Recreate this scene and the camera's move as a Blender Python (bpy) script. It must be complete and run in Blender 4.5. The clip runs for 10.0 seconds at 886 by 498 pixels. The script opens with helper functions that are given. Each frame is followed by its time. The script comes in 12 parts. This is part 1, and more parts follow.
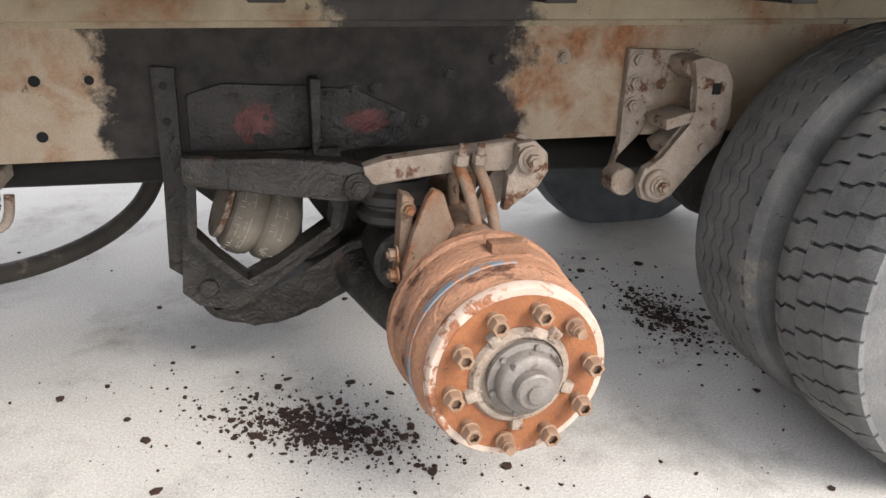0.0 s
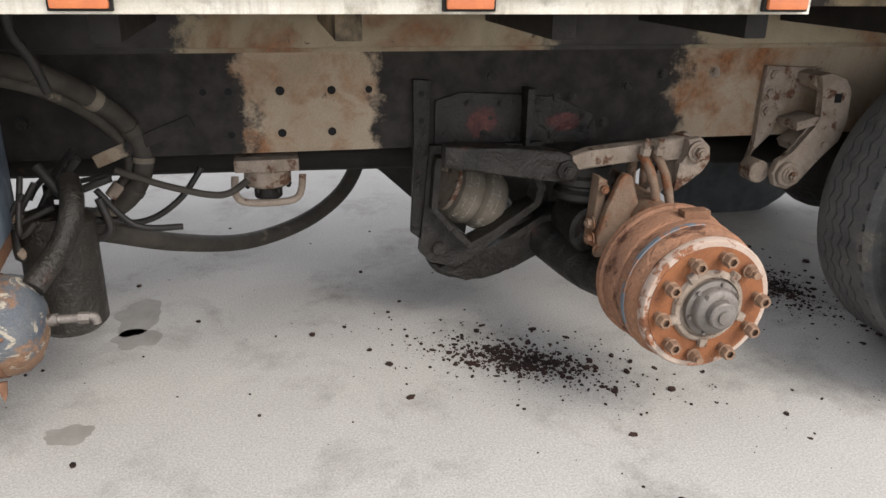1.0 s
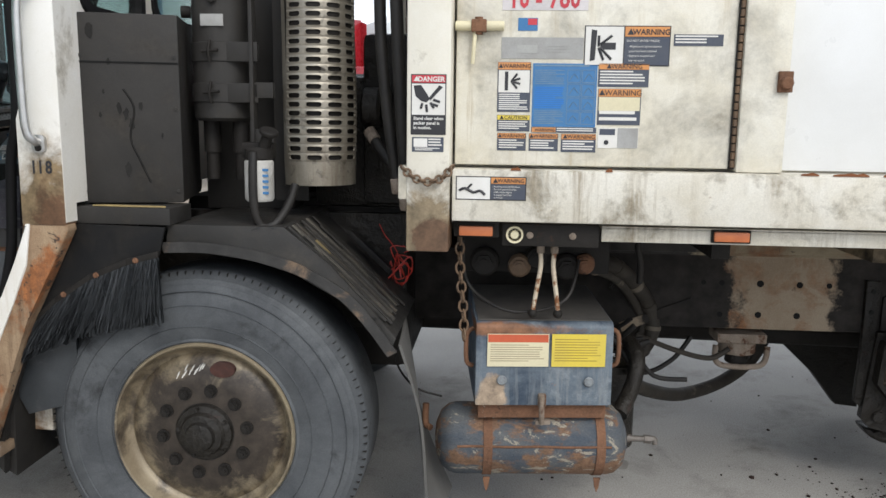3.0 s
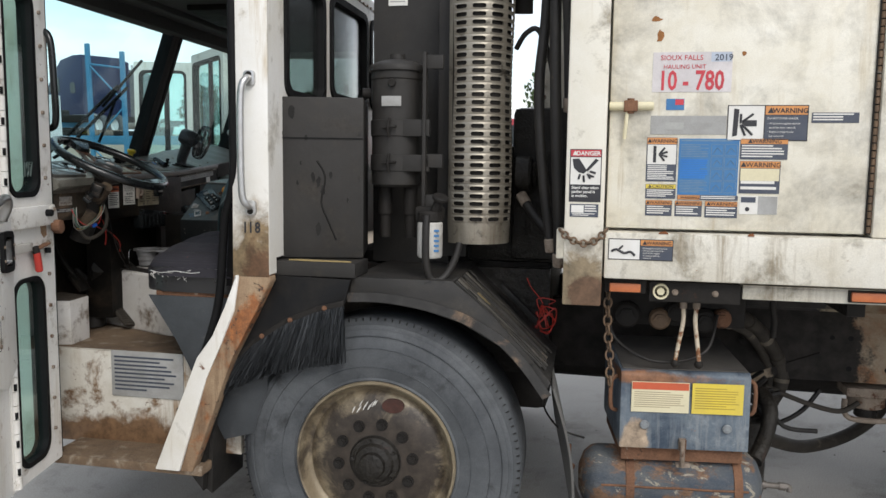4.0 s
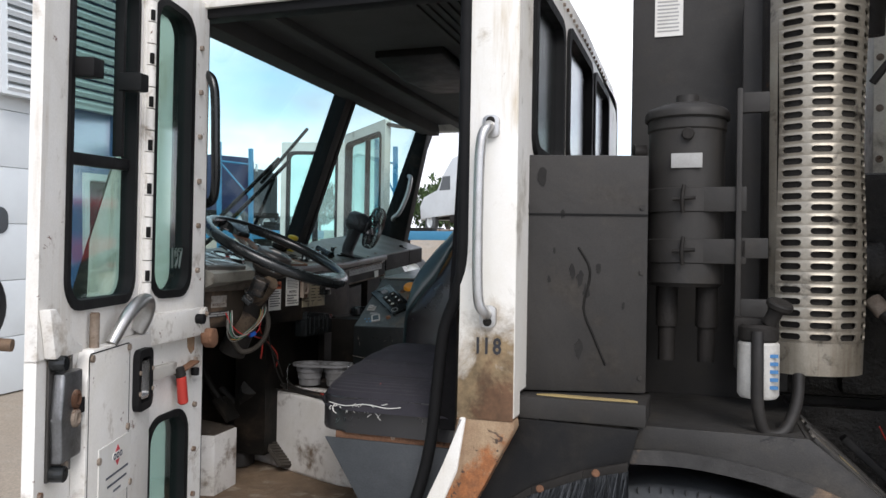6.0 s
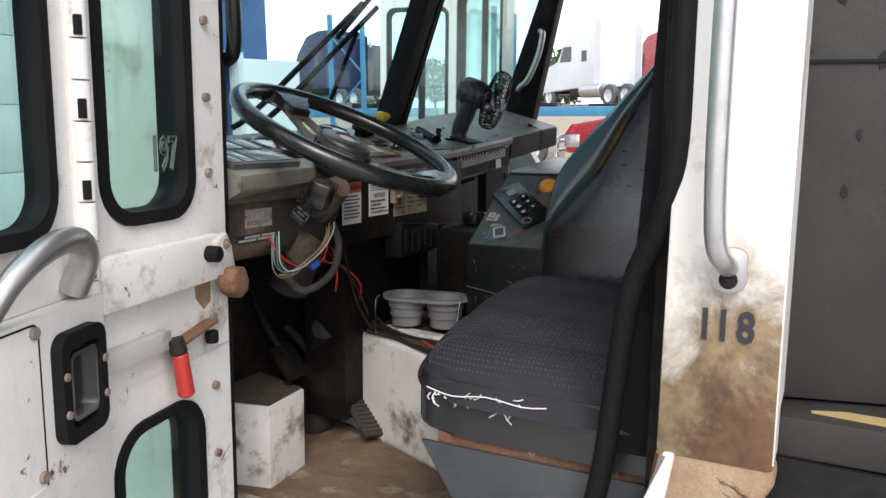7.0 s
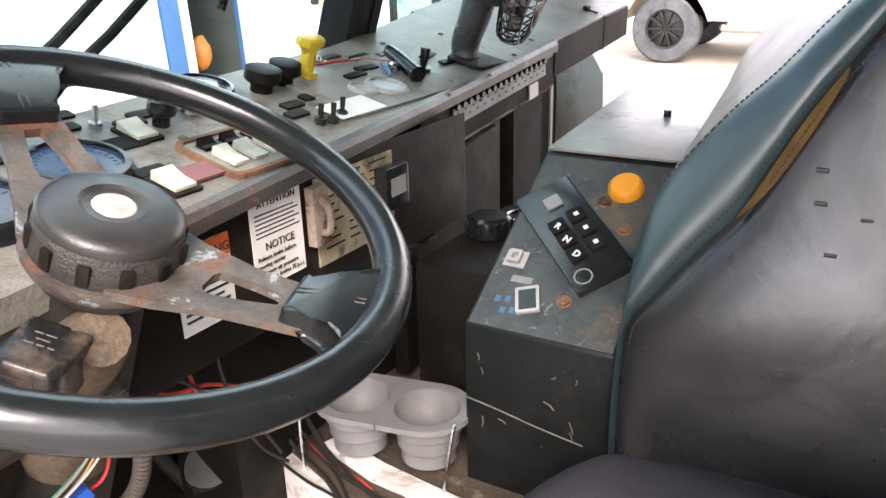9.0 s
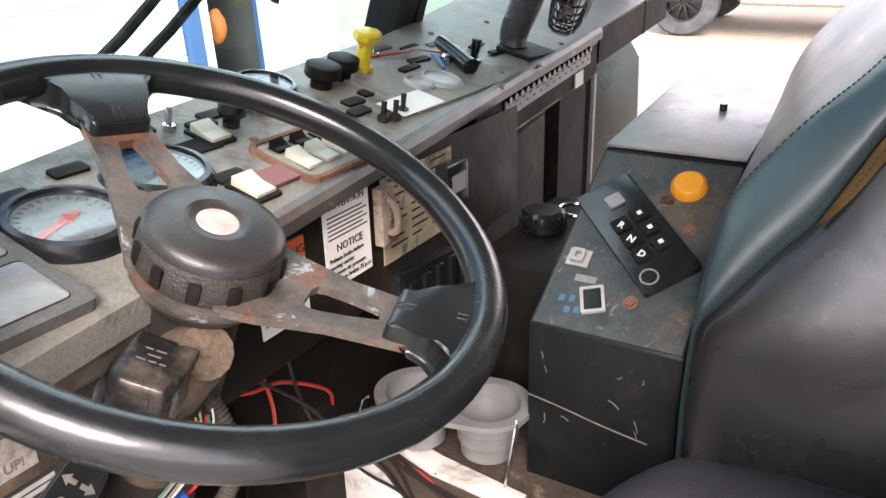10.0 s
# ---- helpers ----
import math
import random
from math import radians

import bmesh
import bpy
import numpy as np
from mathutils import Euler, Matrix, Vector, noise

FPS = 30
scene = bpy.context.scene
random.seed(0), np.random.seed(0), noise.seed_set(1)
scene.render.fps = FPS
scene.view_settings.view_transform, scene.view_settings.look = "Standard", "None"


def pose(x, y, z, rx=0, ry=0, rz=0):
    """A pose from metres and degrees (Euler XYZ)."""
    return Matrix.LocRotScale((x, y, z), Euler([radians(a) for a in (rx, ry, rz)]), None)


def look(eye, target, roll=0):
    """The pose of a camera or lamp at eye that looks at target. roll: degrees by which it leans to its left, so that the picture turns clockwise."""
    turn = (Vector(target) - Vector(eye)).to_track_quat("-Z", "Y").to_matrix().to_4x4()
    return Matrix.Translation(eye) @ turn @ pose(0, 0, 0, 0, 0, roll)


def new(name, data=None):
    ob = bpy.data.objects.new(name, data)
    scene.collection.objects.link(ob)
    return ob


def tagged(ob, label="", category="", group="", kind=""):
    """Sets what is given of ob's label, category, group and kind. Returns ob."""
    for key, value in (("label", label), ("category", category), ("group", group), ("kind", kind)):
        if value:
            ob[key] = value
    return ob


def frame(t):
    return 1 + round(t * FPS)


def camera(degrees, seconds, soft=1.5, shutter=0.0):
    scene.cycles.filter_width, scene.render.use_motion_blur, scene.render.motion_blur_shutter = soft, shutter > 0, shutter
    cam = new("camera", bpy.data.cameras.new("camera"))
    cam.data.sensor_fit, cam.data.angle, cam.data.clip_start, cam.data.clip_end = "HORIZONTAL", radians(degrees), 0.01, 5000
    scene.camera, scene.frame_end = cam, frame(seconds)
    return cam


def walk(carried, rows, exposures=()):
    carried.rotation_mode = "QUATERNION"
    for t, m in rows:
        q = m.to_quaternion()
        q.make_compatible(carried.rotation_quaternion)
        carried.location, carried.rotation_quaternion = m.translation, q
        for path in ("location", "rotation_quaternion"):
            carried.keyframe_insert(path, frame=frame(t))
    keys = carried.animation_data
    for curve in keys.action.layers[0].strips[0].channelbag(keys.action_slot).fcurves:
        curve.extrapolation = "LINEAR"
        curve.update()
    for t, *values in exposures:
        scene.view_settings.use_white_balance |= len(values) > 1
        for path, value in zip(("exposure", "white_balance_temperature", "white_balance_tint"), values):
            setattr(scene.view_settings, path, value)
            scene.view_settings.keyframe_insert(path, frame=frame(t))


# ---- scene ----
cam = camera(59.6, 10.0)
# The truck stands a little over to its side; its parts are laid out square to itself and then leaned.
LEANING = Matrix.Translation((0, 2, 0)) @ Matrix.Rotation(radians(-2.2), 4, "X") @ Matrix.Translation((0, -2, 0))
PATH = [
    (0, (0.202, 0.224, 1.188), (0.718, 2.02, 0.473), 1.1),
    (0.5, (-0.077, 0.025, 1.254), (0.417, 1.823, 0.532), 1.0),
    (1, (-0.399, -0.236, 1.285), (0.015, 1.589, 0.581), 0.9),
    (1.5, (-0.752, -0.453, 1.294), (-0.492, 1.434, 0.683), 0.8),
    (2, (-1.015, -0.678, 1.357), (-0.931, 1.274, 0.927), 0.8),
    (2.5, (-1.222, -0.858, 1.455), (-1.273, 1.109, 1.098), 0.9),
    (3, (-1.422, -0.988, 1.533), (-1.572, 0.98, 1.208), 0.8),
    (3.2, (-1.489, -1.016, 1.556), (-1.687, 0.95, 1.246), 0.8),
    (4.3, (-1.67, -1.37, 1.633), (-2.075, 0.584, 1.498), 0.7),
    (4.5, (-1.717, -1.371, 1.647), (-2.131, 0.584, 1.585), 0.7),
    (5, (-1.906, -1.195, 1.622), (-2.342, 0.755, 1.71), 0.9),
    (5.5, (-2.091, -0.886, 1.587), (-2.591, 1.047, 1.694), 0.9),
    (6, (-2.32, -0.532, 1.585), (-2.958, 1.363, 1.611), 1.0),
    (6.2, (-2.391, -0.387, 1.573), (-3.088, 1.487, 1.513), 0.9),
    (7.3, (-2.794, 0.483, 1.629), (-3.733, 2.216, 1.291), 0.1),
    (7.5, (-2.856, 0.601, 1.675), (-3.805, 2.323, 1.312), -0.3),
    (8, (-2.982, 0.911, 1.755), (-3.953, 2.602, 1.31), -0.9),
    (8.5, (-3.039, 1.126, 1.786), (-4.009, 2.778, 1.213), -1.3),
    (9, (-3.067, 1.21, 1.768), (-4.025, 2.817, 1.062), -1.6),
    (9.5, (-3.094, 1.252, 1.827), (-4.058, 2.829, 1.062), -1.9),
    (10, (-3.131, 1.182, 1.803), (-4.096, 2.753, 1.031), -1.7),
]
# the clip's own exposure: brighter under the truck and inside the cab
EXPOSURES = [(0, 2.45, 6700, 12), (0.5, 2.28, 6700, 12), (1, 1.81, 6700, 12), (1.5, 1.51, 6550, 11), (2, 0.93, 6300, 9), (3, 1.03, 6400, 9), (4.5, 0.78, 6500, 11), (5, 0.56, 6350, 12), (5.5, 0.74, 6250, 12), (6.2, 1.28, 6400, 13), (7.5, 2.02, 6600, 15), (8, 2.68, 6800, 18), (8.5, 2.98, 6950, 20), (9.3, 3.38, 7000, 21), (10, 3.12, 6950, 22)]
walk(cam, [(t, LEANING @ look(eye, target, roll)) for t, eye, target, roll in PATH], EXPOSURES)

# ---- sky and light ----
world = bpy.data.worlds.new("yard_sky")
scene.world = world
world.use_nodes = True
wn, wl = world.node_tree.nodes, world.node_tree.links
wn.clear()
w_out = wn.new("ShaderNodeOutputWorld")
w_bg = wn.new("ShaderNodeBackground")
w_sky = wn.new("ShaderNodeTexSky")
w_sky.sky_type, w_sky.sun_disc = "NISHITA", False
w_sky.sun_elevation, w_sky.sun_rotation = radians(41), radians(148)
w_co = wn.new("ShaderNodeTexCoord")
w_map = wn.new("ShaderNodeMapping")
w_map.inputs["Scale"].default_value = (1.0, 1.0, 2.6)
w_noise = wn.new("ShaderNodeTexNoise")
w_noise.inputs["Scale"].default_value, w_noise.inputs["Detail"].default_value = 2.6, 7
w_noise.inputs["Roughness"].default_value = 0.55
w_ramp = wn.new("ShaderNodeValToRGB")
w_ramp.color_ramp.elements[0].position, w_ramp.color_ramp.elements[1].position = 0.30, 0.50
w_noise2 = wn.new("ShaderNodeTexNoise")
w_noise2.inputs["Scale"].default_value, w_noise2.inputs["Detail"].default_value = 3.4, 6
w_ramp2 = wn.new("ShaderNodeValToRGB")
w_ramp2.color_ramp.elements[0].position, w_ramp2.color_ramp.elements[1].position = 0.36, 0.62
w_ramp2.color_ramp.elements[0].color = (3.7, 4.0, 4.6, 1)
w_ramp2.color_ramp.elements[1].color = (7.6, 7.7, 7.9, 1)
w_mix = wn.new("ShaderNodeMix")
w_mix.data_type = "RGBA"
wl.new(w_co.outputs["Generated"], w_map.inputs["Vector"])
wl.new(w_map.outputs[0], w_noise.inputs["Vector"])
wl.new(w_map.outputs[0], w_noise2.inputs["Vector"])
wl.new(w_noise.outputs["Fac"], w_ramp.inputs["Fac"])
wl.new(w_noise2.outputs["Fac"], w_ramp2.inputs["Fac"])
wl.new(w_ramp.outputs["Color"], w_mix.inputs["Factor"])
wl.new(w_sky.outputs[0], w_mix.inputs["A"])
wl.new(w_ramp2.outputs["Color"], w_mix.inputs["B"])
wl.new(w_mix.outputs["Result"], w_bg.inputs["Color"])
w_bg.inputs["Strength"].default_value = 0.11
wl.new(w_bg.outputs[0], w_out.inputs["Surface"])

sun = new("sun", bpy.data.lights.new("sun", "SUN"))
sun.data.energy, sun.data.angle, sun.data.color = 1.0, radians(28), (1.0, 0.96, 0.9)
sun.matrix_world = look((7, -9, 12), (0, 2, 0))


# ---- materials ----
def mat(name, base, other=None, rough=0.6, metal=0.0, scale=6.0, blotch=0.5, grain=0.12, bump=0.15, grit=220.0,
        patch=None, patch_at=0.62, patch_scale=3.0, patch_soft=0.025, stretch=(1, 1, 1), extra=None, extra_at=0.66, extra_scale=14.0,
        patch_rough=None, coat=0.0, spec=0.5, bands=(), band_col=(0.024, 0.021, 0.019), streak=None, streak_at=0.60, spots=(), dent=None):
    """A surface: base and other colours in soft clouds, a fine grain, and up to two kinds of hard-edged patches (rust, bare paint)."""
    m = bpy.data.materials.new(name)
    m.use_nodes = True
    n, l = m.node_tree.nodes, m.node_tree.links
    b = n["Principled BSDF"]
    other = other or tuple(c * 0.72 for c in base)
    co = n.new("ShaderNodeTexCoord")
    mp = n.new("ShaderNodeMapping")
    mp.inputs["Scale"].default_value = stretch
    l.new(co.outputs["Object"], mp.inputs["Vector"])

    def cloud(sc, detail=5, rough_=0.6, warp=0.0):
        t = n.new("ShaderNodeTexNoise")
        t.inputs["Scale"].default_value, t.inputs["Detail"].default_value, t.inputs["Roughness"].default_value = sc, detail, rough_
        t.inputs["Distortion"].default_value = warp
        l.new(mp.outputs[0], t.inputs["Vector"])
        return t.outputs["Fac"]

    def step(sock, lo, hi):
        r = n.new("ShaderNodeMapRange")
        r.inputs["From Min"].default_value, r.inputs["From Max"].default_value = lo, hi
        l.new(sock, r.inputs["Value"])
        return r.outputs["Result"]

    def blend(fac, a, c, mode="MIX"):
        x = n.new("ShaderNodeMix")
        x.data_type, x.blend_type = "RGBA", mode
        for s, v in (("Factor", fac), ("A", a), ("B", c)):
            if isinstance(v, bpy.types.NodeSocket):
                l.new(v, x.inputs[s])
            elif s == "Factor":
                x.inputs[s].default_value = v
            else:
                x.inputs[s].default_value = (*v, 1)
        return x.outputs["Result"]

    col = blend(step(cloud(scale, 6, 0.65, 0.4), 0.5 - blotch * 0.4, 0.5 + blotch * 0.4), base, other)
    fine = cloud(grit, 3, 0.7)
    rgh = step(cloud(scale * 2.3, 4), 0.2, 0.8)
    rmix = n.new("ShaderNodeMapRange")
    rmix.inputs["To Min"].default_value, rmix.inputs["To Max"].default_value = max(0.03, rough - 0.1), min(1, rough + 0.1)
    l.new(rgh, rmix.inputs["Value"])
    rough_out = rmix.outputs["Result"]
    if patch:
        f = step(cloud(patch_scale, 9, 0.68, 0.3), patch_at - patch_soft, patch_at + patch_soft)
        pc = blend(step(cloud(patch_scale * 9, 5), 0.3, 0.7), patch, tuple(c * 0.5 for c in patch))
        col = blend(f, col, pc)
        if patch_rough is not None:
            fm = n.new("ShaderNodeMix")
            l.new(f, fm.inputs["Factor"])
            l.new(rough_out, fm.inputs["A"])
            fm.inputs["B"].default_value = patch_rough
            rough_out = fm.outputs["Result"]
    if extra:
        f = step(cloud(extra_scale, 8, 0.7, 0.5), extra_at - 0.014, extra_at + 0.014)
        col = blend(f, col, extra)
    if streak:
        # drips: a cloud drawn out along z
        mv = n.new("ShaderNodeMapping")
        mv.inputs["Scale"].default_value = (1, 1, 0.07)
        l.new(co.outputs["Object"], mv.inputs["Vector"])
        sv = n.new("ShaderNodeTexNoise")
        sv.inputs["Scale"].default_value, sv.inputs["Detail"].default_value, sv.inputs["Roughness"].default_value = 26, 6, 0.7
        l.new(mv.outputs[0], sv.inputs["Vector"])
        mm = n.new("ShaderNodeMath")
        mm.operation = "MULTIPLY"
        l.new(step(sv.outputs["Fac"], streak_at - 0.06, streak_at + 0.12), mm.inputs[0])
        l.new(step(cloud(1.7, 4), 0.42, 0.62), mm.inputs[1])
        col = blend(mm.outputs[0], col, streak)
    for sp_c, sp_r, sp_col, sp_soft in spots:
        # a stain with a ragged edge round one point
        sb, ln, ad = n.new("ShaderNodeVectorMath"), n.new("ShaderNodeVectorMath"), n.new("ShaderNodeMath")
        sb.operation, ln.operation = "SUBTRACT", "LENGTH"
        sb.inputs[1].default_value = sp_c
        l.new(co.outputs["Object"], sb.inputs[0])
        sm = n.new("ShaderNodeVectorMath")
        sm.operation = "DIVIDE"
        sm.inputs[1].default_value = sp_r
        l.new(sb.outputs[0], sm.inputs[0])
        l.new(sm.outputs[0], ln.inputs[0])
        ad.operation, ad.inputs[1].default_value = "MULTIPLY_ADD", 2.2
        l.new(cloud(7.0, 9, 0.72, 0.4), ad.inputs[0])
        l.new(ln.outputs["Value"], ad.inputs[2])
        sc = blend(step(cloud(22, 6, 0.7), 0.35, 0.65), sp_col, tuple(c * 0.45 for c in sp_col))
        col = blend(step(ad.outputs[0], 2.1 + sp_soft, 2.1 - sp_soft), col, sc)
    if bands:
        sep, nz, ad = n.new("ShaderNodeSeparateXYZ"), n.new("ShaderNodeMath"), n.new("ShaderNodeMath")
        l.new(co.outputs["Object"], sep.inputs[0])
        nz.operation, nz.inputs[1].default_value, nz.inputs[2].default_value = "MULTIPLY_ADD", 0.5, -0.25
        l.new(cloud(5.0, 8, 0.7), nz.inputs[0])
        ad.operation = "ADD"
        l.new(sep.outputs["X"], ad.inputs[0])
        l.new(nz.outputs[0], ad.inputs[1])
        for x0, x1 in bands:
            mul = n.new("ShaderNodeMath")
            mul.operation = "MULTIPLY"
            l.new(step(ad.outputs[0], x0 - 0.025, x0 + 0.025), mul.inputs[0])
            l.new(step(ad.outputs[0], x1 + 0.025, x1 - 0.025), mul.inputs[1])
            bc = blend(step(cloud(12, 6), 0.35, 0.65), band_col, tuple(c * 2.4 for c in band_col))
            col = blend(mul.outputs[0], col, bc)
    col = blend(step(fine, 0.25, 0.75), col, blend(grain, col, (0.0, 0.0, 0.0)))
    l.new(col, b.inputs["Base Color"])
    l.new(rough_out, b.inputs["Roughness"])
    b.inputs["Metallic"].default_value = metal
    b.inputs["Coat Weight"].default_value = coat
    b.inputs["Specular IOR Level"].default_value = spec
    if bump:
        bp = n.new("ShaderNodeBump")
        bp.inputs["Strength"].default_value, bp.inputs["Distance"].default_value = bump, 0.004
        mixh = n.new("ShaderNodeMath")
        mixh.operation = "ADD"
        l.new(fine, mixh.inputs[0])
        l.new(cloud(scale * 8, 4), mixh.inputs[1])
        l.new(mixh.outputs[0], bp.inputs["Height"])
        l.new(bp.outputs[0], b.inputs["Normal"])
        if dent:
            # broad soft creases and dents
            bd = n.new("ShaderNodeBump")
            bd.inputs["Strength"].default_value, bd.inputs["Distance"].default_value = 0.6, dent[1]
            l.new(cloud(dent[0], 3, 0.5, 1.2), bd.inputs["Height"])
            l.new(bd.outputs[0], bp.inputs["Normal"])
    return m


def glass(name, tint, rough=0.02, gloss=0.9, veil=0.035):
    """A thin pane: tinted clear, with a mirror gloss that grows at flat angles."""
    m = bpy.data.materials.new(name)
    m.use_nodes = True
    n, l = m.node_tree.nodes, m.node_tree.links
    n.remove(n["Principled BSDF"])
    tr, gl, mx, lw = n.new("ShaderNodeBsdfTransparent"), n.new("ShaderNodeBsdfGlossy"), n.new("ShaderNodeMixShader"), n.new("ShaderNodeLayerWeight")
    pw, ad = n.new("ShaderNodeMath"), n.new("ShaderNodeMath")
    pw.operation, pw.inputs[1].default_value = "POWER", 4.0
    ad.operation, ad.inputs[1].default_value, ad.inputs[2].default_value = "MULTIPLY_ADD", gloss * 0.8, veil
    lw.inputs["Blend"].default_value = 0.5
    tr.inputs["Color"].default_value = (*tint, 1)
    gl.inputs["Roughness"].default_value = rough
    l.new(lw.outputs["Facing"], pw.inputs[0])
    l.new(pw.outputs[0], ad.inputs[0])
    l.new(ad.outputs[0], mx.inputs[0])
    l.new(tr.outputs[0], mx.inputs[1])
    l.new(gl.outputs[0], mx.inputs[2])
    l.new(mx.outputs[0], n["Material Output"].inputs["Surface"])
    return m


CONCRETE = mat("concrete", (0.52, 0.50, 0.465), (0.42, 0.405, 0.375), rough=0.82, scale=1.6, blotch=0.7, grain=0.5, bump=0.2, grit=150, patch=(0.35, 0.33, 0.295), patch_at=0.63, patch_scale=2.6, patch_soft=0.12, extra=(0.30, 0.27, 0.23), extra_at=0.74, extra_scale=9)
WHITE = mat("white_paint", (0.80, 0.775, 0.69), (0.66, 0.61, 0.485), rough=0.4, scale=7, blotch=0.6, grain=0.16, bump=0.06, patch=(0.50, 0.46, 0.375), patch_at=0.585, patch_scale=4.2, patch_soft=0.13, extra=(0.36, 0.16, 0.06), extra_at=0.71, extra_scale=22, streak=(0.46, 0.38, 0.25), streak_at=0.60)
GRIME = mat("grimy_white_paint", (0.80, 0.775, 0.70), (0.62, 0.57, 0.46), rough=0.45, scale=5.5, blotch=0.6, grain=0.2, bump=0.12, patch=(0.42, 0.375, 0.29), patch_at=0.57, patch_scale=6.5, patch_soft=0.07, extra=(0.26, 0.10, 0.035), extra_at=0.685, extra_scale=26, streak=(0.26, 0.20, 0.12), streak_at=0.55)
CABWHITE = mat("cab_white_paint", (0.79, 0.775, 0.74), (0.66, 0.62, 0.54), rough=0.36, scale=3.0, grain=0.12, bump=0.05, patch=(0.42, 0.37, 0.29), patch_at=0.64, patch_scale=6, patch_soft=0.08, extra=(0.16, 0.07, 0.035), extra_at=0.69, extra_scale=22, streak=(0.46, 0.38, 0.26), streak_at=0.60)
BLACK = mat("black_paint", (0.009, 0.0095, 0.0105), (0.018, 0.017, 0.0162), rough=0.5, scale=5, grain=0.25, bump=0.14, patch=(0.04, 0.035, 0.029), patch_at=0.62, patch_scale=5, patch_soft=0.14, extra=(0.09, 0.068, 0.045), extra_at=0.71, extra_scale=16, spec=0.14, dent=(3, 0.02))
GREASE = mat("greasy_black_steel", (0.011, 0.0095, 0.008), (0.030, 0.026, 0.021), rough=0.42, scale=11, grain=0.4, bump=0.9, grit=120, patch=(0.055, 0.030, 0.024), patch_at=0.655, patch_scale=6, extra=(0.06, 0.052, 0.043), extra_at=0.68, extra_scale=60, spec=0.3, dent=(9, 0.03))
FRAME = mat("frame_rail_paint", (0.40, 0.33, 0.245), (0.25, 0.185, 0.125), rough=0.75, scale=5, blotch=0.7, grain=0.25, bump=0.35, patch=(0.30, 0.135, 0.06), patch_at=0.565, patch_scale=6, patch_soft=0.1, extra=(0.09, 0.062, 0.04), extra_at=0.67, extra_scale=13, bands=((-3.9, -0.47), (-0.09, 0.965)), band_col=(0.016, 0.014, 0.0125), spec=0.2)
RUSTY = mat("rusty_cast_iron", (0.26, 0.135, 0.08), (0.14, 0.075, 0.047), rough=0.9, scale=11, blotch=0.55, grain=0.35, bump=0.7, grit=120, patch=(0.075, 0.045, 0.034), patch_at=0.61, patch_scale=9, extra=(0.42, 0.35, 0.28), extra_at=0.665, extra_scale=13, spec=0.2)
DRUMRUST = mat("scaly_orange_drum_rust", (0.375, 0.19, 0.112), (0.235, 0.13, 0.086), rough=0.9, scale=9, blotch=0.5, grain=0.35, bump=0.8, grit=110, patch=(0.13, 0.062, 0.04), patch_at=0.60, patch_scale=10, patch_soft=0.04, stretch=(1, 1.6, 1), extra=(0.46, 0.33, 0.25), extra_at=0.655, extra_scale=14, spec=0.2, dent=(22, 0.012))
GREASEPATCH = mat("greasy_steel_with_red_patches", (0.013, 0.011, 0.0095), (0.034, 0.029, 0.024), rough=0.42, scale=11, grain=0.4, bump=0.9, grit=120, extra=(0.06, 0.052, 0.043), extra_at=0.68, extra_scale=50, spec=0.3, dent=(9, 0.03),
                  spots=(((-0.13, 0.13, 0.465), (0.05, 0.1, 0.045), (0.13, 0.042, 0.034), 0.12), ((0.14, 0.13, 0.46), (0.06, 0.1, 0.03), (0.11, 0.035, 0.03), 0.12)))
RUSTFACE = mat("bright_rust", (0.28, 0.105, 0.038), (0.18, 0.065, 0.026), rough=0.9, scale=18, grain=0.3, bump=0.4, extra=(0.08, 0.03, 0.02), extra_at=0.68, extra_scale=30)
CAST = mat("dusty_cast_steel", (0.36, 0.30, 0.245), (0.21, 0.16, 0.12), rough=0.85, scale=14, blotch=0.5, grain=0.3, bump=0.7, patch=(0.15, 0.075, 0.045), patch_at=0.57, patch_scale=11, extra=(0.46, 0.40, 0.33), extra_at=0.66, extra_scale=18, spec=0.2)
HUBGREY = mat("grey_hub", (0.22, 0.20, 0.18), (0.12, 0.10, 0.085), rough=0.55, metal=0.3, scale=18, grain=0.3, bump=0.3, patch=(0.07, 0.05, 0.04), patch_at=0.62, patch_scale=14)
NUT = mat("rusty_nut", (0.30, 0.19, 0.12), (0.20, 0.12, 0.08), rough=0.6, metal=0.35, scale=40, grain=0.2, bump=0.3)
RUBBER = mat("tyre_rubber", (0.110, 0.117, 0.124), (0.062, 0.067, 0.073), rough=0.62, scale=6, blotch=0.35, grain=0.3, bump=0.25, patch=(0.035, 0.036, 0.038), patch_at=0.64, patch_scale=4, patch_soft=0.06, extra=(0.03, 0.031, 0.033), extra_at=0.7, extra_scale=5, spec=0.3)
GROOVE = mat("tread_groove", (0.018, 0.018, 0.018), rough=0.9, bump=0, spec=0.1)
RIM = mat("brown_stained_rim", (0.185, 0.135, 0.085), (0.06, 0.044, 0.03), rough=0.4, metal=0.25, scale=7, blotch=0.45, grain=0.25, bump=0.25, patch=(0.03, 0.023, 0.017), patch_at=0.58, patch_scale=5, extra=(0.68, 0.64, 0.56), extra_at=0.70, extra_scale=10)
DARKPART = mat("dark_steel", (0.026, 0.023, 0.0205), (0.016, 0.0145, 0.013), rough=0.6, scale=14, grain=0.3, bump=0.35, patch=(0.085, 0.045, 0.028), patch_at=0.68, patch_scale=8, extra=(0.09, 0.08, 0.065), extra_at=0.72, extra_scale=22, spec=0.18)
